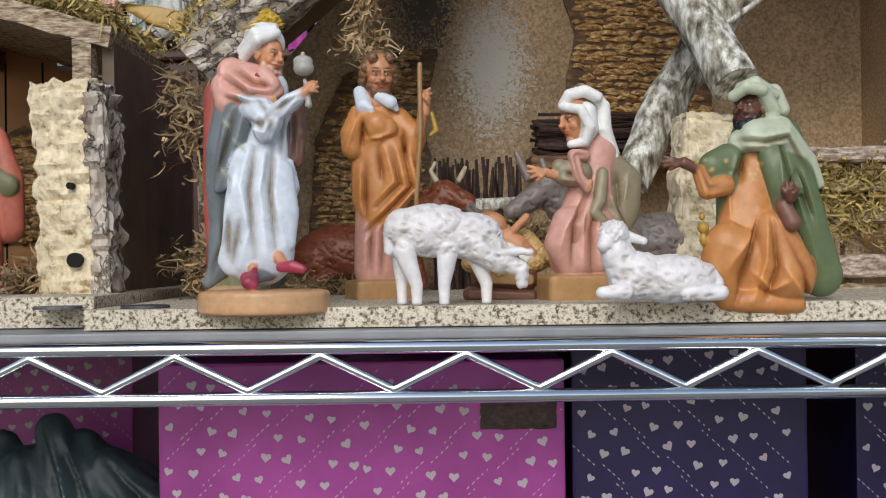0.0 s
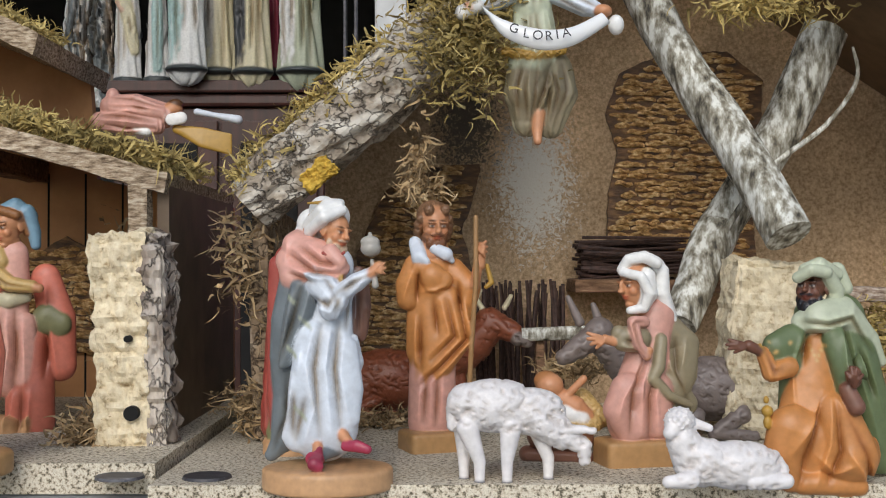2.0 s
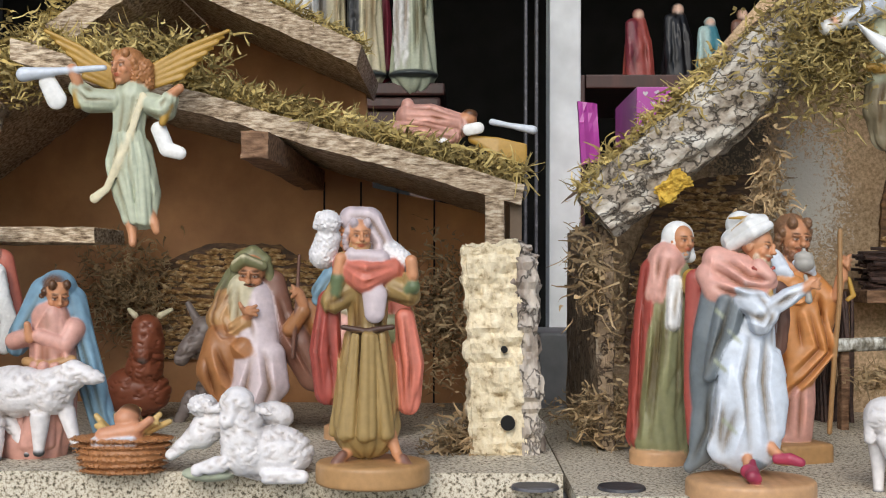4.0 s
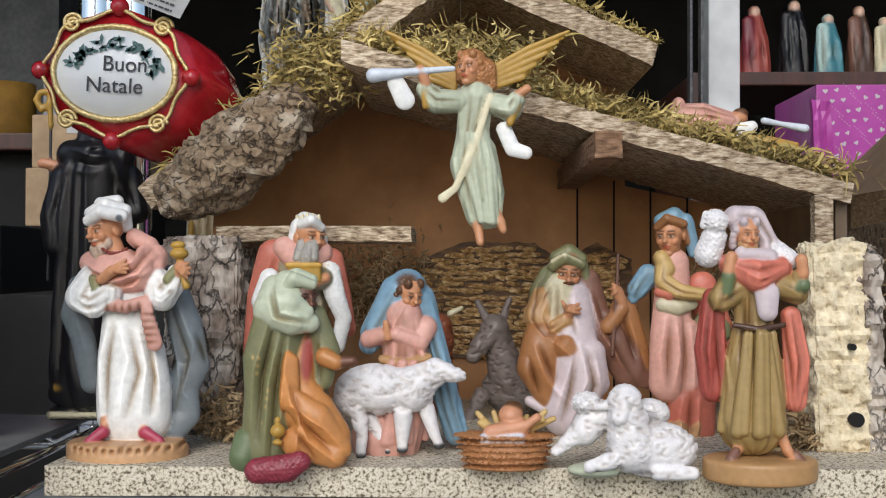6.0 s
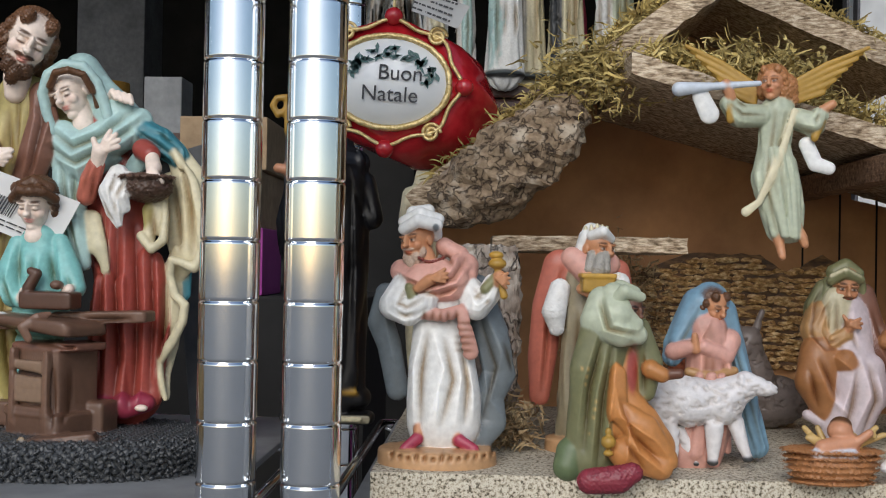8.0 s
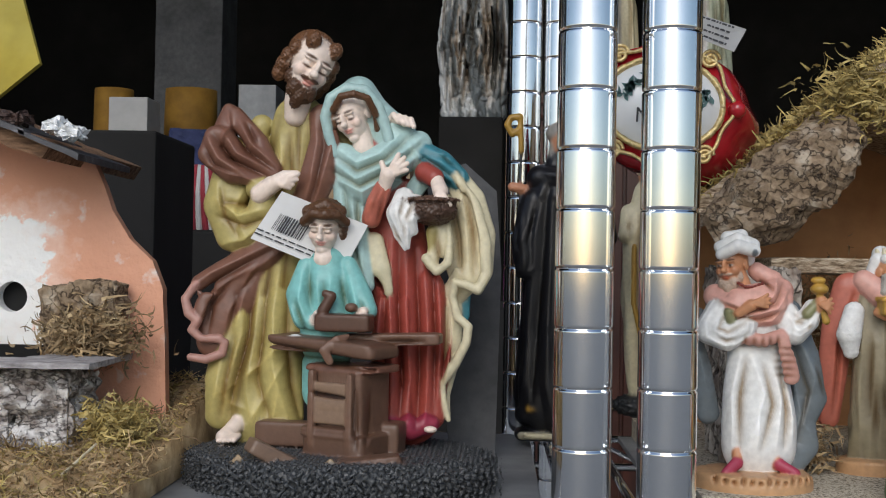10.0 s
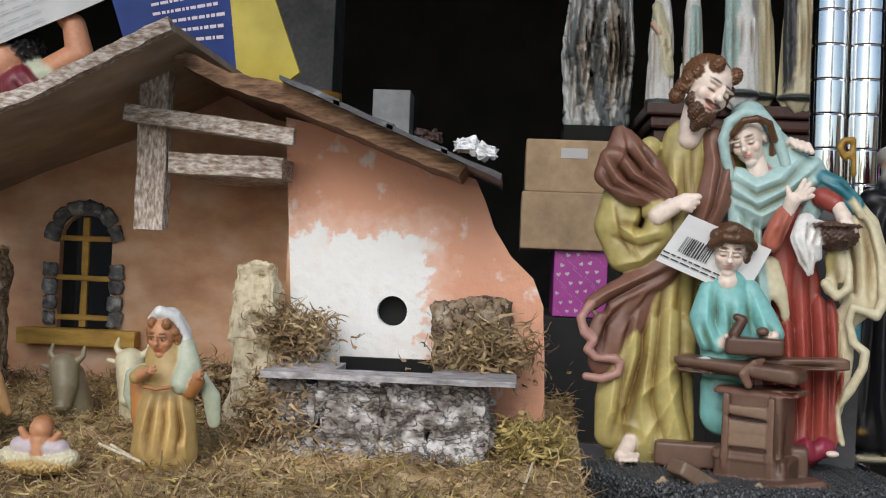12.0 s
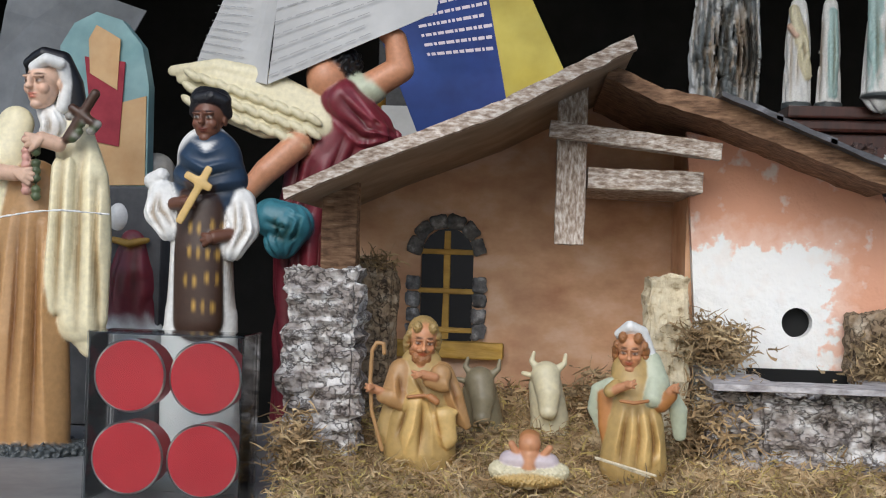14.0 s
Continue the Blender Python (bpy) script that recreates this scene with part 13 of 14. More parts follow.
f.chain(DBROWN, [(11.1, -13, 205.0, 3.0), (27.9, -14, 232.5, 3.0)])
f.chain(DBROWN, [(14.2, -14, 223.7, 2.7), (26.8, -14, 215.4, 2.7)])
f.chain(WHITE, [(-31.1, -24, 154.9, 0.8), (-3.1, -25, 160.0, 0.8), (13.7, -24, 161.5, 0.8), (39.3, -14, 160.2, 0.8)])
f.chain(PALE, [(5.5, -12, 201.5, 4.7), (-3.4, -16, 204.2, 4.7)])
f.chain(PALE, [(-2.6, -18, 204.0, 2.6), (-6.9, -20, 205.3, 2.0), (-11.7, -19, 206.7, 1.5)], small=True)
f.chain(PALE, [(-2.6, -18, 204.0, 2.6), (-7.6, -20, 203.4, 2.0), (-12.9, -19, 203.3, 1.5)], small=True)
f.chain(PALE, [(-2.6, -18, 204.0, 2.6), (-6.8, -20, 201.6, 2.0), (-11.4, -19, 199.9, 1.5)], small=True)
f.chain(PALE, [(-2.6, -18, 204.0, 2.6), (-5.2, -20, 200.1, 2.0), (-8.5, -19, 197.3, 1.5)], small=True)
f.chain(PALE, [(-35.3, -10, 184.6, 5.1), (-18.8, -15, 183.1, 4.7)])
f.chain(PALE, [(-18.0, -17, 183.6, 2.6), (-12.1, -19, 184.7, 2.0), (-8.5, -18, 185.8, 1.5)], small=True)
f.chain(PALE, [(-18.0, -17, 183.6, 2.6), (-11.3, -19, 183.0, 2.0), (-7.0, -18, 182.8, 1.5)], small=True)
f.chain(PALE, [(-18.0, -17, 183.6, 2.6), (-11.6, -19, 181.4, 2.0), (-7.6, -18, 179.7, 1.5)], small=True)
f.chain(PALE, [(-18.0, -17, 183.6, 2.6), (-12.7, -19, 179.8, 2.0), (-9.6, -18, 177.0, 1.5)], small=True)
f.head(PALE*1.1, (-8.4, 0, 240.1), 15.56, -22, 4, 2)
f.chain(WHITE, [(-13.2, -8, 249.0, 3.4), (-3.9, -12, 253.2, 3.7), (3.0, -8, 251.4, 3.7)], small=True)
f.chain(WHITE, [(2.9, -4, 250.0, 4.1), (5.2, 0, 239.7, 4.1), (2.2, 0, 225.7, 4.1)], small=True)
f.chain(BLACKC*1.3, [(-19.3, 0, 252.5, 4.1), (-8.8, -4, 257.5, 4.7), (1.1, 0, 254.3, 6.1), (6.5, 4, 240.4, 6.8), (9.1, 6, 226.8, 6.1)], small=True)
f.chain(BLACKC*1.3, [(-15.4, 12, 252.1, 11.5), (-8.5, 14, 241.9, 12.2), (-1.7, 12, 227.5, 8.8)], small=True)
f.done("nun_statue", (-1.3722, 0.625, 1.1079), "painted nun statue holding roses and a crucifix in cream mantle", "statue")

f = Sculpt(1.0, 1.1, 0.6)
f.chain(WHITE, [(-2.8, 2, 175.6, 18.1), (-3.1, 0, 141.2, 20.1), (-3.3, 0, 100.1, 22.2), (-2.9, 0, 59.2, 23.5), (-0.5, 0, -5.4, 24.8)], flat=0.6)
f.crease([(-24.0, 140.5), (-23.3, 85.7)], 2.01, -1.8)
f.crease([(14.3, 141.7), (18.1, 83.8)], 2.01, -1.8)
f.crease([(-26.8, 123.3), (-24.9, 72.0)], 2.01, -1.8)
f.chain(DBROWN*0.7, [(-2.5, -9, 149.3, 13.4), (-2.5, -11, 117.2, 14.4), (-1.1, -11, 76.9, 14.8)], flat=0.5)
f.daub(GOLD*1.3, (-11.8, -20, 146.1), (0.8, 13.4, 3.6), soft=0.8)
f.daub(GOLD*1.3, (-0.8, -20, 130.8), (0.8, 13.4, 3.6), soft=0.8)
f.daub(GOLD*1.3, (10.2, -20, 115.6), (0.8, 13.4, 3.6), soft=0.8)
f.daub(GOLD*1.3, (-2.3, -20, 99.6), (0.8, 13.4, 3.6), soft=0.8)
f.daub(GOLD*1.3, (8.7, -20, 84.4), (0.8, 13.4, 3.6), soft=0.8)
f.daub(GOLD*1.3, (-6.2, -20, 131.3), (0.8, 13.4, 3.6), soft=0.8)
f.daub(GOLD*1.3, (4.8, -20, 116.1), (0.8, 13.4, 3.6), soft=0.8)
f.daub(GOLD*1.3, (-7.8, -20, 100.1), (0.8, 13.4, 3.6), soft=0.8)
f.daub(GOLD*1.3, (3.3, -20, 84.8), (0.8, 13.4, 3.6), soft=0.8)
f.daub(GOLD*1.3, (12.0, -20, 132.6), (0.8, 13.4, 3.6), soft=0.8)
f.daub(GOLD*1.3, (-0.6, -20, 116.6), (0.8, 13.4, 3.6), soft=0.8)
f.daub(GOLD*1.3, (10.4, -20, 101.3), (0.8, 13.4, 3.6), soft=0.8)
f.daub(GOLD*1.3, (-2.2, -20, 85.3), (0.8, 13.4, 3.6), soft=0.8)
f.daub(GOLD*1.3, (6.6, -20, 133.1), (0.8, 13.4, 3.6), soft=0.8)
f.daub(GOLD*1.3, (-6.0, -20, 117.1), (0.8, 13.4, 3.6), soft=0.8)
f.daub(GOLD*1.3, (5.0, -20, 101.8), (0.8, 13.4, 3.6), soft=0.8)
f.chain(NAVY, [(-1.6, 4, 185.4, 10.1), (0.0, 0, 172.1, 19.5), (0.4, 0, 160.1, 22.8), (0.6, 0, 154.3, 22.2)], flat=0.6)
f.crease([(-21.4, 164.6), (-3.6, 154.8), (20.6, 160.6)], 2.01, 1.5)
f.crease([(-16.5, 175.0), (-0.5, 166.9), (16.7, 172.5)], 2.01, 1.5)
f.crease([(-9.7, 180.4), (-0.1, 175.5), (9.5, 179.8)], 2.01, 1.5)
f.crease([(-21.2, 159.5), (-3.4, 150.7), (22.5, 155.6)], 2.01, -1.8)
f.crease([(-18.7, 169.8), (-1.0, 161.1), (19.6, 167.5)], 2.01, -1.8)
f.chain(WHITE, [(-8.3, -5, 182.3, 3.0), (0.2, -9, 178.8, 3.4), (7.6, -4, 183.5, 3.0)])
f.chain(WHITE, [(-27.9, -2, 150.6, 9.4), (-27.6, -5, 140.2, 10.1), (-21.1, -8, 130.1, 7.4)], flat=0.8, fold=1.0)
f.chain(WHITE, [(19.8, -2, 146.9, 9.4), (22.1, -5, 131.6, 10.1), (17.4, -9, 119.5, 7.4)], flat=0.8, fold=1.0)
f.chain(WHITE, [(-35.1, 0, 159.1, 5.4), (-29.4, -2, 162.5, 4.7)], lump=0.8)
f.chain(DSKIN, [(-17.7, -12, 145.3, 4.0), (-10.7, -16, 146.0, 4.0)])
f.chain(DSKIN, [(-10.1, -18, 145.9, 2.4), (-6.7, -20, 147.6, 1.8), (-4.8, -19, 149.1, 1.4)], small=True)
f.chain(DSKIN, [(-10.1, -18, 145.9, 2.4), (-6.3, -20, 146.2, 1.8), (-4.0, -19, 146.4, 1.4)], small=True)
f.chain(DSKIN, [(-10.1, -18, 145.9, 2.4), (-6.4, -20, 144.7, 1.8), (-4.2, -19, 143.7, 1.4)], small=True)
f.chain(DSKIN, [(16.2, -12, 127.9, 3.7), (8.4, -17, 125.9, 4.0)])
f.chain(DSKIN, [(8.7, -18, 125.9, 2.4), (5.5, -20, 126.6, 1.8), (2.1, -19, 127.3, 1.4)], small=True)
f.chain(DSKIN, [(8.7, -18, 125.9, 2.4), (5.2, -20, 124.8, 1.8), (1.6, -19, 124.0, 1.4)], small=True)
f.chain(DSKIN, [(8.7, -18, 125.9, 2.4), (5.9, -20, 123.4, 1.8), (3.0, -19, 121.3, 1.4)], small=True)
f.block(STRAW*1.2, (-2.7, -23, 150.2), (2.4, 1.2, 19.0), 0, 28)
f.block(STRAW*1.2, (-0.6, -23, 158.3), (2.4, 1.2, 9.0), 0, -62)
f.chain(DSKIN*1.2, [(-1.8, 2, 188.7, 5.4), (-1.6, 2, 180.8, 6.0)], small=True)
f.head(DSKIN*1.2, (-1.3, -1, 197.3), 13.43, -8, 4, 0, brow=BLACKC)
f.chain(BLACKC*1.6, [(-9.6, -2, 201.7, 4.0), (-6.6, -6, 208.8, 4.7), (1.5, -8, 210.1, 4.7), (7.7, -5, 207.9, 4.4), (8.7, 0, 201.0, 3.7)], small=True, lump=0.5)
f.chain(BLACKC*1.6, [(-6.7, 4, 210.1, 8.1), (1.6, 6, 209.2, 8.1)], small=True, lump=0.5)
f.done("saint_statue", (-1.2746, 0.62, 1.1302), "painted statue in white habit and dark cape holding a cross", "statue")

f = Sculpt(1.15, 0.7)
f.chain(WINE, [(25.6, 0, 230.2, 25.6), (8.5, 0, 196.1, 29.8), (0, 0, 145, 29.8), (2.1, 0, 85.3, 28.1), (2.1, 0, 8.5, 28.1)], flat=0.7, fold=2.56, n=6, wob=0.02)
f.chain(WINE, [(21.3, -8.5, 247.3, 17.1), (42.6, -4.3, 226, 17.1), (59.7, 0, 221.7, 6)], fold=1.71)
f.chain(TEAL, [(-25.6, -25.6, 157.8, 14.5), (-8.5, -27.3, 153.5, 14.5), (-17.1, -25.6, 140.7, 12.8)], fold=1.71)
f.chain(FLESH, [(-8.5, -21.3, 213.2, 10.2), (-29.8, -29.8, 191.9, 9.4), (-42.6, -29.8, 177, 7.7)])
f.chain(FLESH, [(42.6, -4.3, 260.1, 11.1), (64, -6, 272.9, 10.2), (59.7, -8.5, 294.2, 8.5), (53.3, -8.5, 298.5, 6.8)])
f.chain(SAGE, [(25.6, -2.6, 255.8, 12.8), (42.6, -4.3, 258, 11.9)])
f.ball(FLESH, (8.5, -8.5, 264.4), (15.3, 15.3, 17.1))
f.ball(BLACKC, (14.9, 0.0, 275.0), (18.8, 18.8, 17.1), lump=3)
f.chain(CREAM, [(8.5, -14.5, 236.6, 11.1), (-34.1, -17.1, 260.1, 9.4), (-72.5, -17.1, 269.5, 6.8), (-106.6, -15.3, 266.5, 4.3)], flat=0.45)
f.chain(CREAM, [(8.5, -15.3, 234.1, 10.2), (-34.1, -17.9, 251.6, 9.4), (-72.5, -17.9, 261.8, 6.8), (-99.8, -15.3, 260.5, 4.3)], flat=0.45)
f.chain(CREAM, [(8.5, -16.2, 231.5, 9.4), (-34.1, -18.8, 243, 9.4), (-72.5, -18.8, 254.1, 6.8), (-93, -15.3, 254.6, 4.3)], flat=0.45)
f.chain(CREAM, [(8.5, -17.1, 229, 8.5), (-34.1, -19.6, 234.5, 9.4), (-72.5, -19.6, 246.5, 6.8), (-86.1, -15.3, 248.6, 4.3)], flat=0.45)
f.chain(CREAM, [(8.5, -17.9, 226.4, 7.7), (-34.1, -20.5, 226, 9.4), (-72.5, -20.5, 238.8, 6.8), (-79.3, -15.3, 242.6, 4.3)], flat=0.45)
f.ball(CREAM, (-89.5, -23.9, 262.2), (8.4, 3.6, 3.3), tilt=-35)
f.ball(CREAM, (-78.0, -23.9, 258.4), (8.4, 3.6, 3.3), tilt=-35)
f.ball(CREAM, (-66.5, -23.9, 254.6), (8.4, 3.6, 3.3), tilt=-35)
f.ball(CREAM, (-55.0, -23.9, 250.7), (8.4, 3.6, 3.3), tilt=-35)
f.ball(CREAM, (-43.5, -23.9, 246.9), (8.4, 3.6, 3.3), tilt=-35)
f.ball(CREAM, (-32.0, -23.9, 243.0), (8.4, 3.6, 3.3), tilt=-35)
f.ball(CREAM, (-20.5, -23.9, 239.2), (8.4, 3.6, 3.3), tilt=-35)
f.ball(CREAM, (-9.0, -23.9, 235.4), (8.4, 3.6, 3.3), tilt=-35)
f.ball(CREAM, (2.6, -23.9, 231.5), (8.4, 3.6, 3.3), tilt=-35)
f.ball(CREAM, (-89.5, -25.6, 252.0), (8.4, 3.6, 3.3), tilt=-35)
f.ball(CREAM, (-78.0, -25.6, 248.2), (8.4, 3.6, 3.3), tilt=-35)
f.ball(CREAM, (-66.5, -25.6, 244.3), (8.4, 3.6, 3.3), tilt=-35)
f.ball(CREAM, (-55.0, -25.6, 240.5), (8.4, 3.6, 3.3), tilt=-35)
f.ball(CREAM, (-43.5, -25.6, 236.6), (8.4, 3.6, 3.3), tilt=-35)
f.ball(CREAM, (-32.0, -25.6, 232.8), (8.4, 3.6, 3.3), tilt=-35)
f.ball(CREAM, (-20.5, -25.6, 229.0), (8.4, 3.6, 3.3), tilt=-35)
f.ball(CREAM, (-9.0, -25.6, 225.1), (8.4, 3.6, 3.3), tilt=-35)
f.ball(CREAM, (2.6, -25.6, 221.3), (8.4, 3.6, 3.3), tilt=-35)
f.ball(CREAM, (-89.5, -27.3, 241.8), (8.4, 3.6, 3.3), tilt=-35)
f.ball(CREAM, (-78.0, -27.3, 237.9), (8.4, 3.6, 3.3), tilt=-35)
f.ball(CREAM, (-66.5, -27.3, 234.1), (8.4, 3.6, 3.3), tilt=-35)
f.ball(CREAM, (-55.0, -27.3, 230.2), (8.4, 3.6, 3.3), tilt=-35)
f.ball(CREAM, (-43.5, -27.3, 226.4), (8.4, 3.6, 3.3), tilt=-35)
f.ball(CREAM, (-32.0, -27.3, 222.6), (8.4, 3.6, 3.3), tilt=-35)
f.ball(CREAM, (-20.5, -27.3, 218.7), (8.4, 3.6, 3.3), tilt=-35)
f.ball(CREAM, (-9.0, -27.3, 214.9), (8.4, 3.6, 3.3), tilt=-35)
f.done("archangel_statue", (-1.2447, 0.8, 1.1172), "large painted angel statue in wine-red cloak with feathered wing", "statue")

f = Sculpt(1.6, 2)
f.chain(WINE, [(0, 0, 64.3, 11.3), (0, 0, 40.2, 17.7), (0, 0, 12.1, 18.5)], flat=0.8, fold=0.8, n=5)
f.chain(WHITE, [(0, 0, 8, 18.5), (0, 0, 2, 18.5)], flat=0.8)
f.chain(GOLD, [(-12.9, -9.6, 66.3, 2.4), (0, -12.9, 63.5, 2.8), (12.1, -9.6, 66.3, 2.4)])
f.ball(WHITE, (-10.9, 0.0, 82.4), (8.8, 8.8, 12.1))
f.chain(WHITE, [(-16.9, 0, -4, 12.1), (15.3, 0, -4, 12.1)], lump=2)
f.done("bishop_statue", (-1.361, 0.74, 1.1886), "statue in wine-red cape with gilt trim seen from behind", "statue")

f = Sculpt(1.8, 2)
f.ball(HAIR, (-9.7, 0.0, 109.6), (14.3, 14.3, 16.9), lump=3)
f.chain(HAIR, [(-12.6, 0, 101.2, 11), (-8.4, 0, 67.4, 9.3)], lump=2)
f.chain(GREYH, [(6.3, 0, 109.6, 12.6), (8.4, 0, 75.9, 14.3), (6.3, 0, 0, 16.9)], fold=1.26)
f.chain(TEAL, [(-2.1, -8.4, 59, 9.3), (12.6, -10.1, 44.3, 8.4)], fold=0.84)
f.done("kneeling_figure_statue", (-1.3653, 0.78, 1.1989), "brown-haired painted statue in blue sleeve behind the box", "statue")

f = Sculpt(1.8, 2)
f.ball(SLATEC, (0.0, 0.0, 4.0), (27.0, 24.0, 7.0), square=1)
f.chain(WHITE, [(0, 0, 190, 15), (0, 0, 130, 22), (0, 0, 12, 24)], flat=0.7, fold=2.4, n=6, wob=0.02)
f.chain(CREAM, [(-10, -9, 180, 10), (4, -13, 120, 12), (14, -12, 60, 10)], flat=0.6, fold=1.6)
f.chain(PALE, [(-16, -8, 150, 6), (-6, -16, 132, 5)])
f.head(PALE, (0.0, -2.0, 220.0), 15.0, 10, 8, hair=HAIR)
f.done("statue", (-0.598, 2.11, CZ + 0.003), "white robed statue on the cabinet", "statue", group="statues on the cabinet")

f = Sculpt(1.8, 2)
f.ball(SLATEC, (0.0, 0.0, 4.0), (25.0, 22.0, 7.0), square=1)
f.chain(WHITE, [(0, 0, 190, 13), (0, 0, 130, 18), (0, 0, 12, 21)], flat=0.7, fold=2.2, n=6, wob=0.02)
f.chain(AQUA, [(2, -9, 175, 8), (4, -13, 100, 9), (4, -13, 25, 8)], flat=0.5, fold=1.5)
f.head(PALE, (0.0, -2.0, 214.0), 13.0, -10, 8, hair=CREAM)
f.done("statue", (-0.543, 2.1, CZ + 0.003), "white statue with an aqua sash on the cabinet", "statue", group="statues on the cabinet")

f = Sculpt(2.4, 3)
f.chain(WHITE, [(0, 0, 191, 16.7), (0, 0, 131.3, 26.7), (0, 0, 11.8, 33.4)], flat=0.7, fold=3.34, n=6, wob=0.01)
f.chain(AQUA, [(-16.7, -10, 186.3, 13.4), (-15, -13.4, 95.5, 15), (-13.4, -13.4, 19.7, 13.4)], flat=0.6, fold=2.34)
f.ball(PALE, (0.0, 0.0, 217.3), (10.7, 10.7, 16.7))
f.ball(AQUA, (0.0, 6.7, 222.1), (13.4, 13.4, 17.9))
f.ball(SLATEC, (0.0, 0.0, 5.9), (36.8, 36.8, 7.9))
f.done("statue", (-0.4717, 2.02, 1.5589), "blue and white robed statue on the cabinet", "statue", group="statues on the cabinet")

f = Sculpt(2.4, 3)
f.chain(CREAM, [(0, 0, 208.8, 16.2), (0, 0, 143.5, 25.9), (0, 0, 12.1, 32.4)], flat=0.7, fold=3.24, n=6, wob=0.01)
f.chain(GREYH, [(-16.2, -9.7, 203.6, 12.9), (-14.6, -12.9, 104.4, 14.6), (-12.9, -12.9, 20.2, 12.9)], flat=0.6, fold=2.27)
f.ball(PALE, (0.0, 0.0, 237.5), (10.4, 10.4, 18.3))
f.ball(GREYH, (0.0, 6.5, 242.7), (12.9, 12.9, 19.6))
f.ball(SLATEC, (0.0, 0.0, 6.1), (35.6, 35.6, 8.1))
f.done("statue", (-0.4289, 2.08, 1.5637), "cream robed statue on the cabinet", "statue", group="statues on the cabinet")

f = Sculpt(2.4, 3)
f.chain(CREAM, [(0, 0, 213.7, 16.9), (0, 0, 146.9, 27.1), (0, 0, 12, 33.9)], flat=0.7, fold=3.39, n=6, wob=0.01)
f.chain(DGREY, [(-16.9, -10.2, 208.4, 13.6), (-15.3, -13.6, 106.9, 15.3), (-13.6, -13.6, 19.9, 13.6)], flat=0.6, fold=2.37)
f.ball(PALE, (0.0, 0.0, 243.1), (10.8, 10.8, 18.7))
f.ball(DGREY, (0.0, 6.8, 248.4), (13.6, 13.6, 20.0))
f.ball(SLATEC, (0.0, 0.0, 6.0), (37.3, 37.3, 8.0))
f.done("statue", (-0.3624, 2.05, 1.5588), "statue with dark scarf on the cabinet", "statue", group="statues on the cabinet")

f = Sculpt(2.4, 3)
f.chain(MAG, [(0, 0, 163.2, 10.3), (0, 0, 112.2, 16.5), (0, 0, 12.4, 20.6)], flat=0.7, fold=2.06, n=6, wob=0.01)
f.chain(NAVY, [(-10.3, -6.2, 159.2, 8.2), (-9.3, -8.2, 81.6, 9.3), (-8.2, -8.2, 20.6, 8.2)], flat=0.6, fold=1.44)
f.ball(PALE, (0.0, 0.0, 185.7), (6.6, 6.6, 14.3))
f.ball(NAVY, (0.0, 4.1, 189.8), (8.2, 8.2, 15.3))
f.ball(SLATEC, (0.0, 0.0, 6.2), (22.7, 22.7, 8.2))
f.done("statue", (-0.3382, 2.12, 1.5701), "small statue in crimson and navy on the cabinet", "statue", group="statues on the cabinet")

f = Sculpt(2.4, 3)
f.chain(SAGE, [(0, 0, 213.6, 19.9), (0, 0, 146.9, 31.9), (0, 0, 12, 39.9)], flat=0.7, fold=3.99, n=6, wob=0.01)
f.chain(WHITE, [(-19.9, -12, 208.3, 15.9), (-17.9, -15.9, 106.8, 17.9), (-15.9, -15.9, 19.9, 15.9)], flat=0.6, fold=2.79)
f.ball(PALE, (0.0, 0.0, 243.0), (12.8, 12.8, 18.7))
f.ball(WHITE, (0.0, 8.0, 248.4), (15.9, 15.9, 20.0))
f.ball(SLATEC, (0.0, 0.0, 6.0), (43.8, 43.8, 8.0))
f.done("statue", (-0.2776, 2.05, 1.5587), "pale green robed statue on the cabinet", "statue", group="statues on the cabinet")

f = Sculpt(2.4, 3)
f.chain(RED, [(0, 0, 95.4, 11.9), (0, 0, 65.6, 19.1), (0, 0, 10.2, 23.8)], flat=0.7, fold=2.38, n=6, wob=0.01)
f.chain(WINE, [(-11.9, -7.2, 93, 9.5), (-10.7, -9.5, 47.7, 10.7), (-9.5, -9.5, 17, 9.5)], flat=0.6, fold=1.67)
f.ball(PALE, (0.0, 0.0, 108.5), (7.6, 7.6, 8.3))
f.ball(WINE, (0.0, 4.8, 110.9), (9.5, 9.5, 8.9))
f.ball(SLATEC, (0.0, 0.0, 5.1), (26.2, 26.2, 6.8))
f.done("statue", (0.0733, 1.75, 1.4982), "red robed statue on the inner shelf", "statue", group="statues on the inner shelf")

f = Sculpt(2.4, 3)
f.chain(BLACKC, [(0, 0, 102.1, 12.8), (0, 0, 70.2, 20.4), (0, 0, 10.2, 25.5)], flat=0.7, fold=2.55, n=6, wob=0.01)
f.chain(BLACKC, [(-12.8, -7.7, 99.6, 10.2), (-11.5, -10.2, 51.1, 11.5), (-10.2, -10.2, 17, 10.2)], flat=0.6, fold=1.79)
f.ball(PALE, (0.0, 0.0, 116.2), (8.2, 8.2, 8.9))
f.ball(BLACKC, (0.0, 5.1, 118.7), (10.2, 10.2, 9.6))
f.ball(SLATEC, (0.0, 0.0, 5.1), (28.1, 28.1, 6.8))
f.done("statue", (0.1326, 1.75, 1.4981), "black robed statue on the inner shelf", "statue", group="statues on the inner shelf")

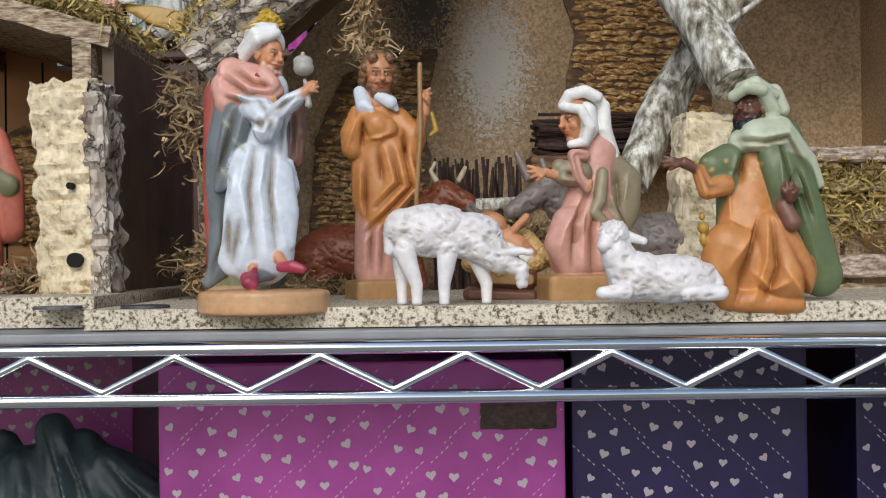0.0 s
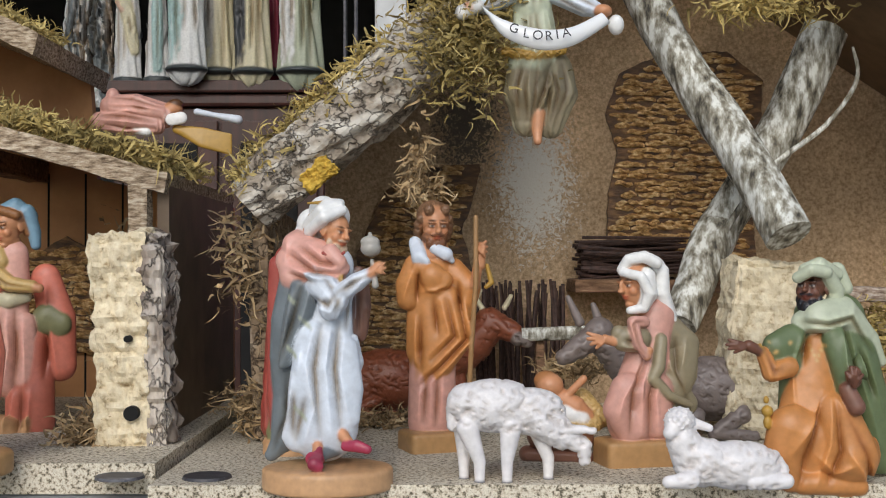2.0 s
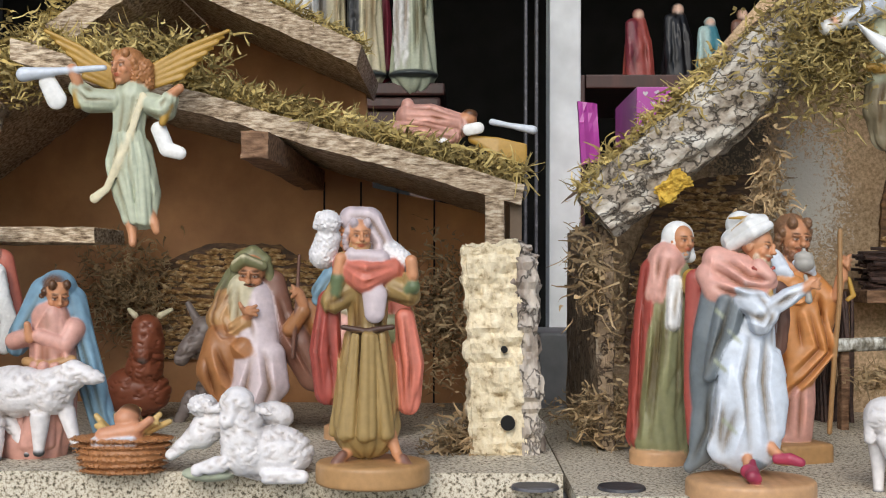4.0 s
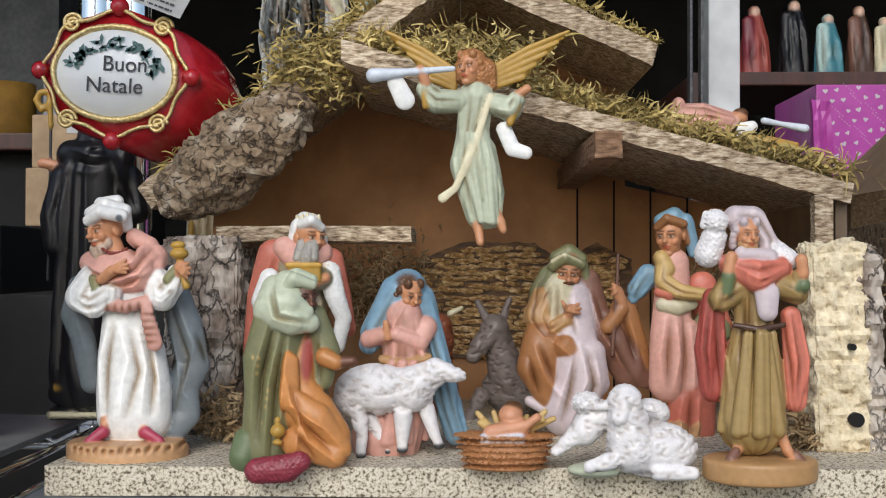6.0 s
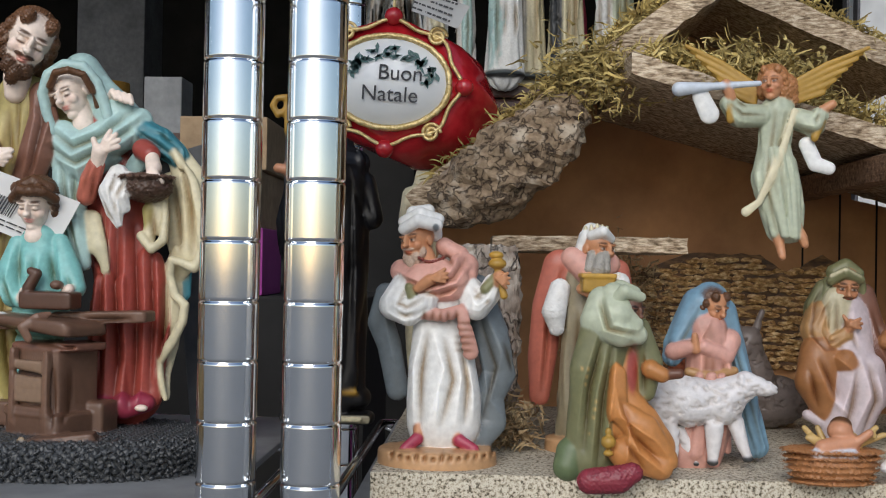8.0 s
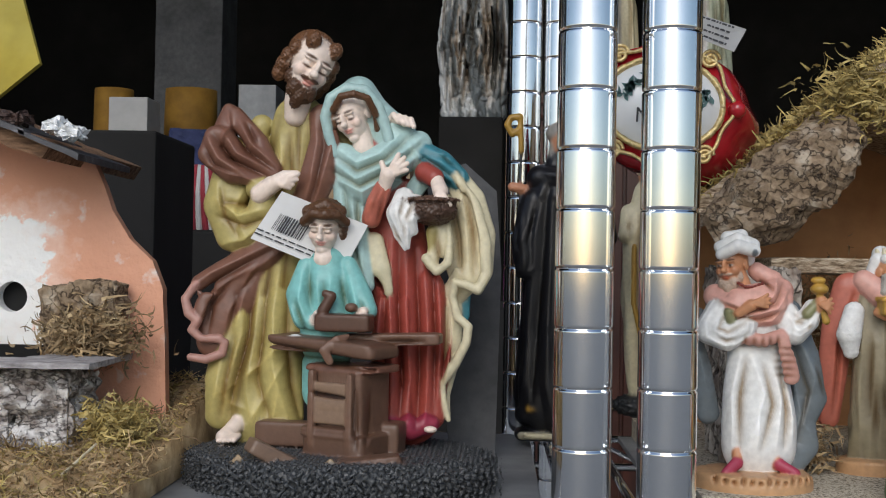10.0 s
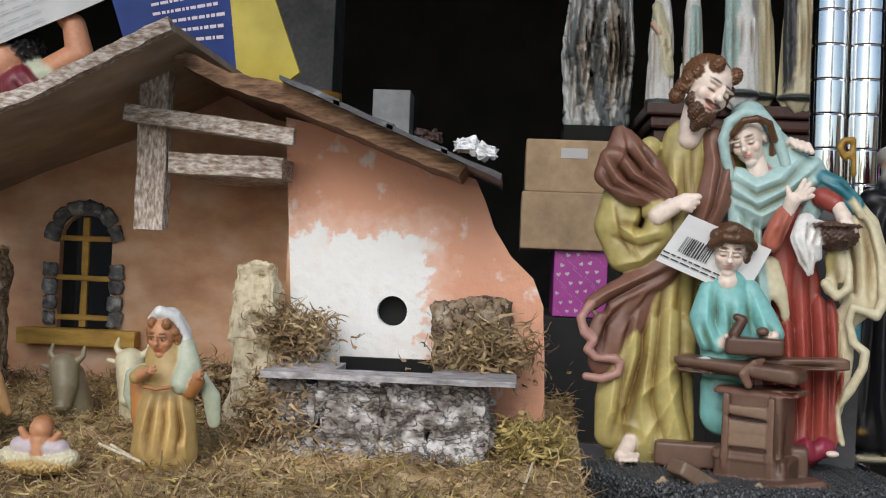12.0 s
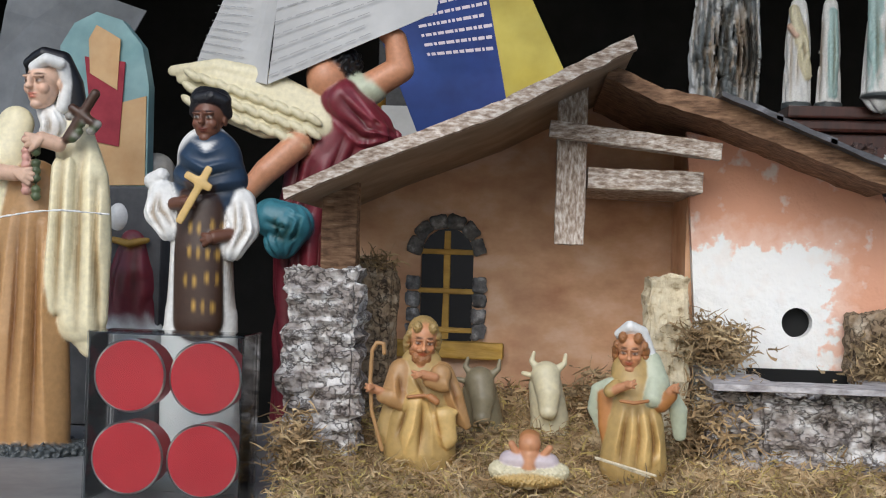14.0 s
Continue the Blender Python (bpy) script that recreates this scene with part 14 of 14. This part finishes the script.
f = Sculpt(2.4, 3)
f.chain(TEAL, [(0, 0, 83.6, 10.9), (0, 0, 57.5, 17.4), (0, 0, 10, 21.7)], flat=0.7, fold=2.17, n=6, wob=0.01)
f.chain(AQUA, [(-10.9, -6.5, 81.5, 8.7), (-9.8, -8.7, 41.8, 9.8), (-8.7, -8.7, 16.7, 8.7)], flat=0.6, fold=1.52)
f.ball(PALE, (0.0, 0.0, 95.1), (7.0, 7.0, 7.3))
f.ball(AQUA, (0.0, 4.3, 97.2), (8.7, 8.7, 7.8))
f.ball(SLATEC, (0.0, 0.0, 5.0), (23.9, 23.9, 6.7))
f.done("statue", (0.1744, 1.72, 1.4934), "aqua robed statue on the inner shelf", "statue", group="statues on the inner shelf")

f = Sculpt(2.4, 3)
f.chain(DBROWN, [(0, 0, 95.2, 11.1), (0, 0, 65.5, 17.7), (0, 0, 10.2, 22.1)], flat=0.7, fold=2.21, n=6, wob=0.01)
f.chain(BROWN, [(-11.1, -6.6, 92.8, 8.8), (-9.9, -8.8, 47.6, 9.9), (-8.8, -8.8, 17, 8.8)], flat=0.6, fold=1.55)
f.ball(PALE, (0.0, 0.0, 108.3), (7.1, 7.1, 8.3))
f.ball(BROWN, (0.0, 4.4, 110.7), (8.8, 8.8, 8.9))
f.ball(SLATEC, (0.0, 0.0, 5.1), (24.3, 24.3, 6.8))
f.done("statue", (0.2299, 1.75, 1.4979), "brown robed statue on the inner shelf", "statue", group="statues on the inner shelf")

f = Sculpt(2.4, 3)
f.chain(SAGE, [(0, 0, 81.6, 10.2), (0, 0, 56.1, 16.3), (0, 0, 10.2, 20.4)], flat=0.7, fold=2.04, n=6, wob=0.01)
f.chain(CREAM, [(-10.2, -6.1, 79.5, 8.2), (-9.2, -8.2, 40.8, 9.2), (-8.2, -8.2, 17, 8.2)], flat=0.6, fold=1.43)
f.ball(PALE, (0.0, 0.0, 92.8), (6.5, 6.5, 7.1))
f.ball(CREAM, (0.0, 4.1, 94.8), (8.2, 8.2, 7.6))
f.ball(SLATEC, (0.0, 0.0, 5.1), (22.4, 22.4, 6.8))
f.done("statue", (0.2678, 1.75, 1.4979), "pale green robed statue on the inner shelf", "statue", group="statues on the inner shelf")
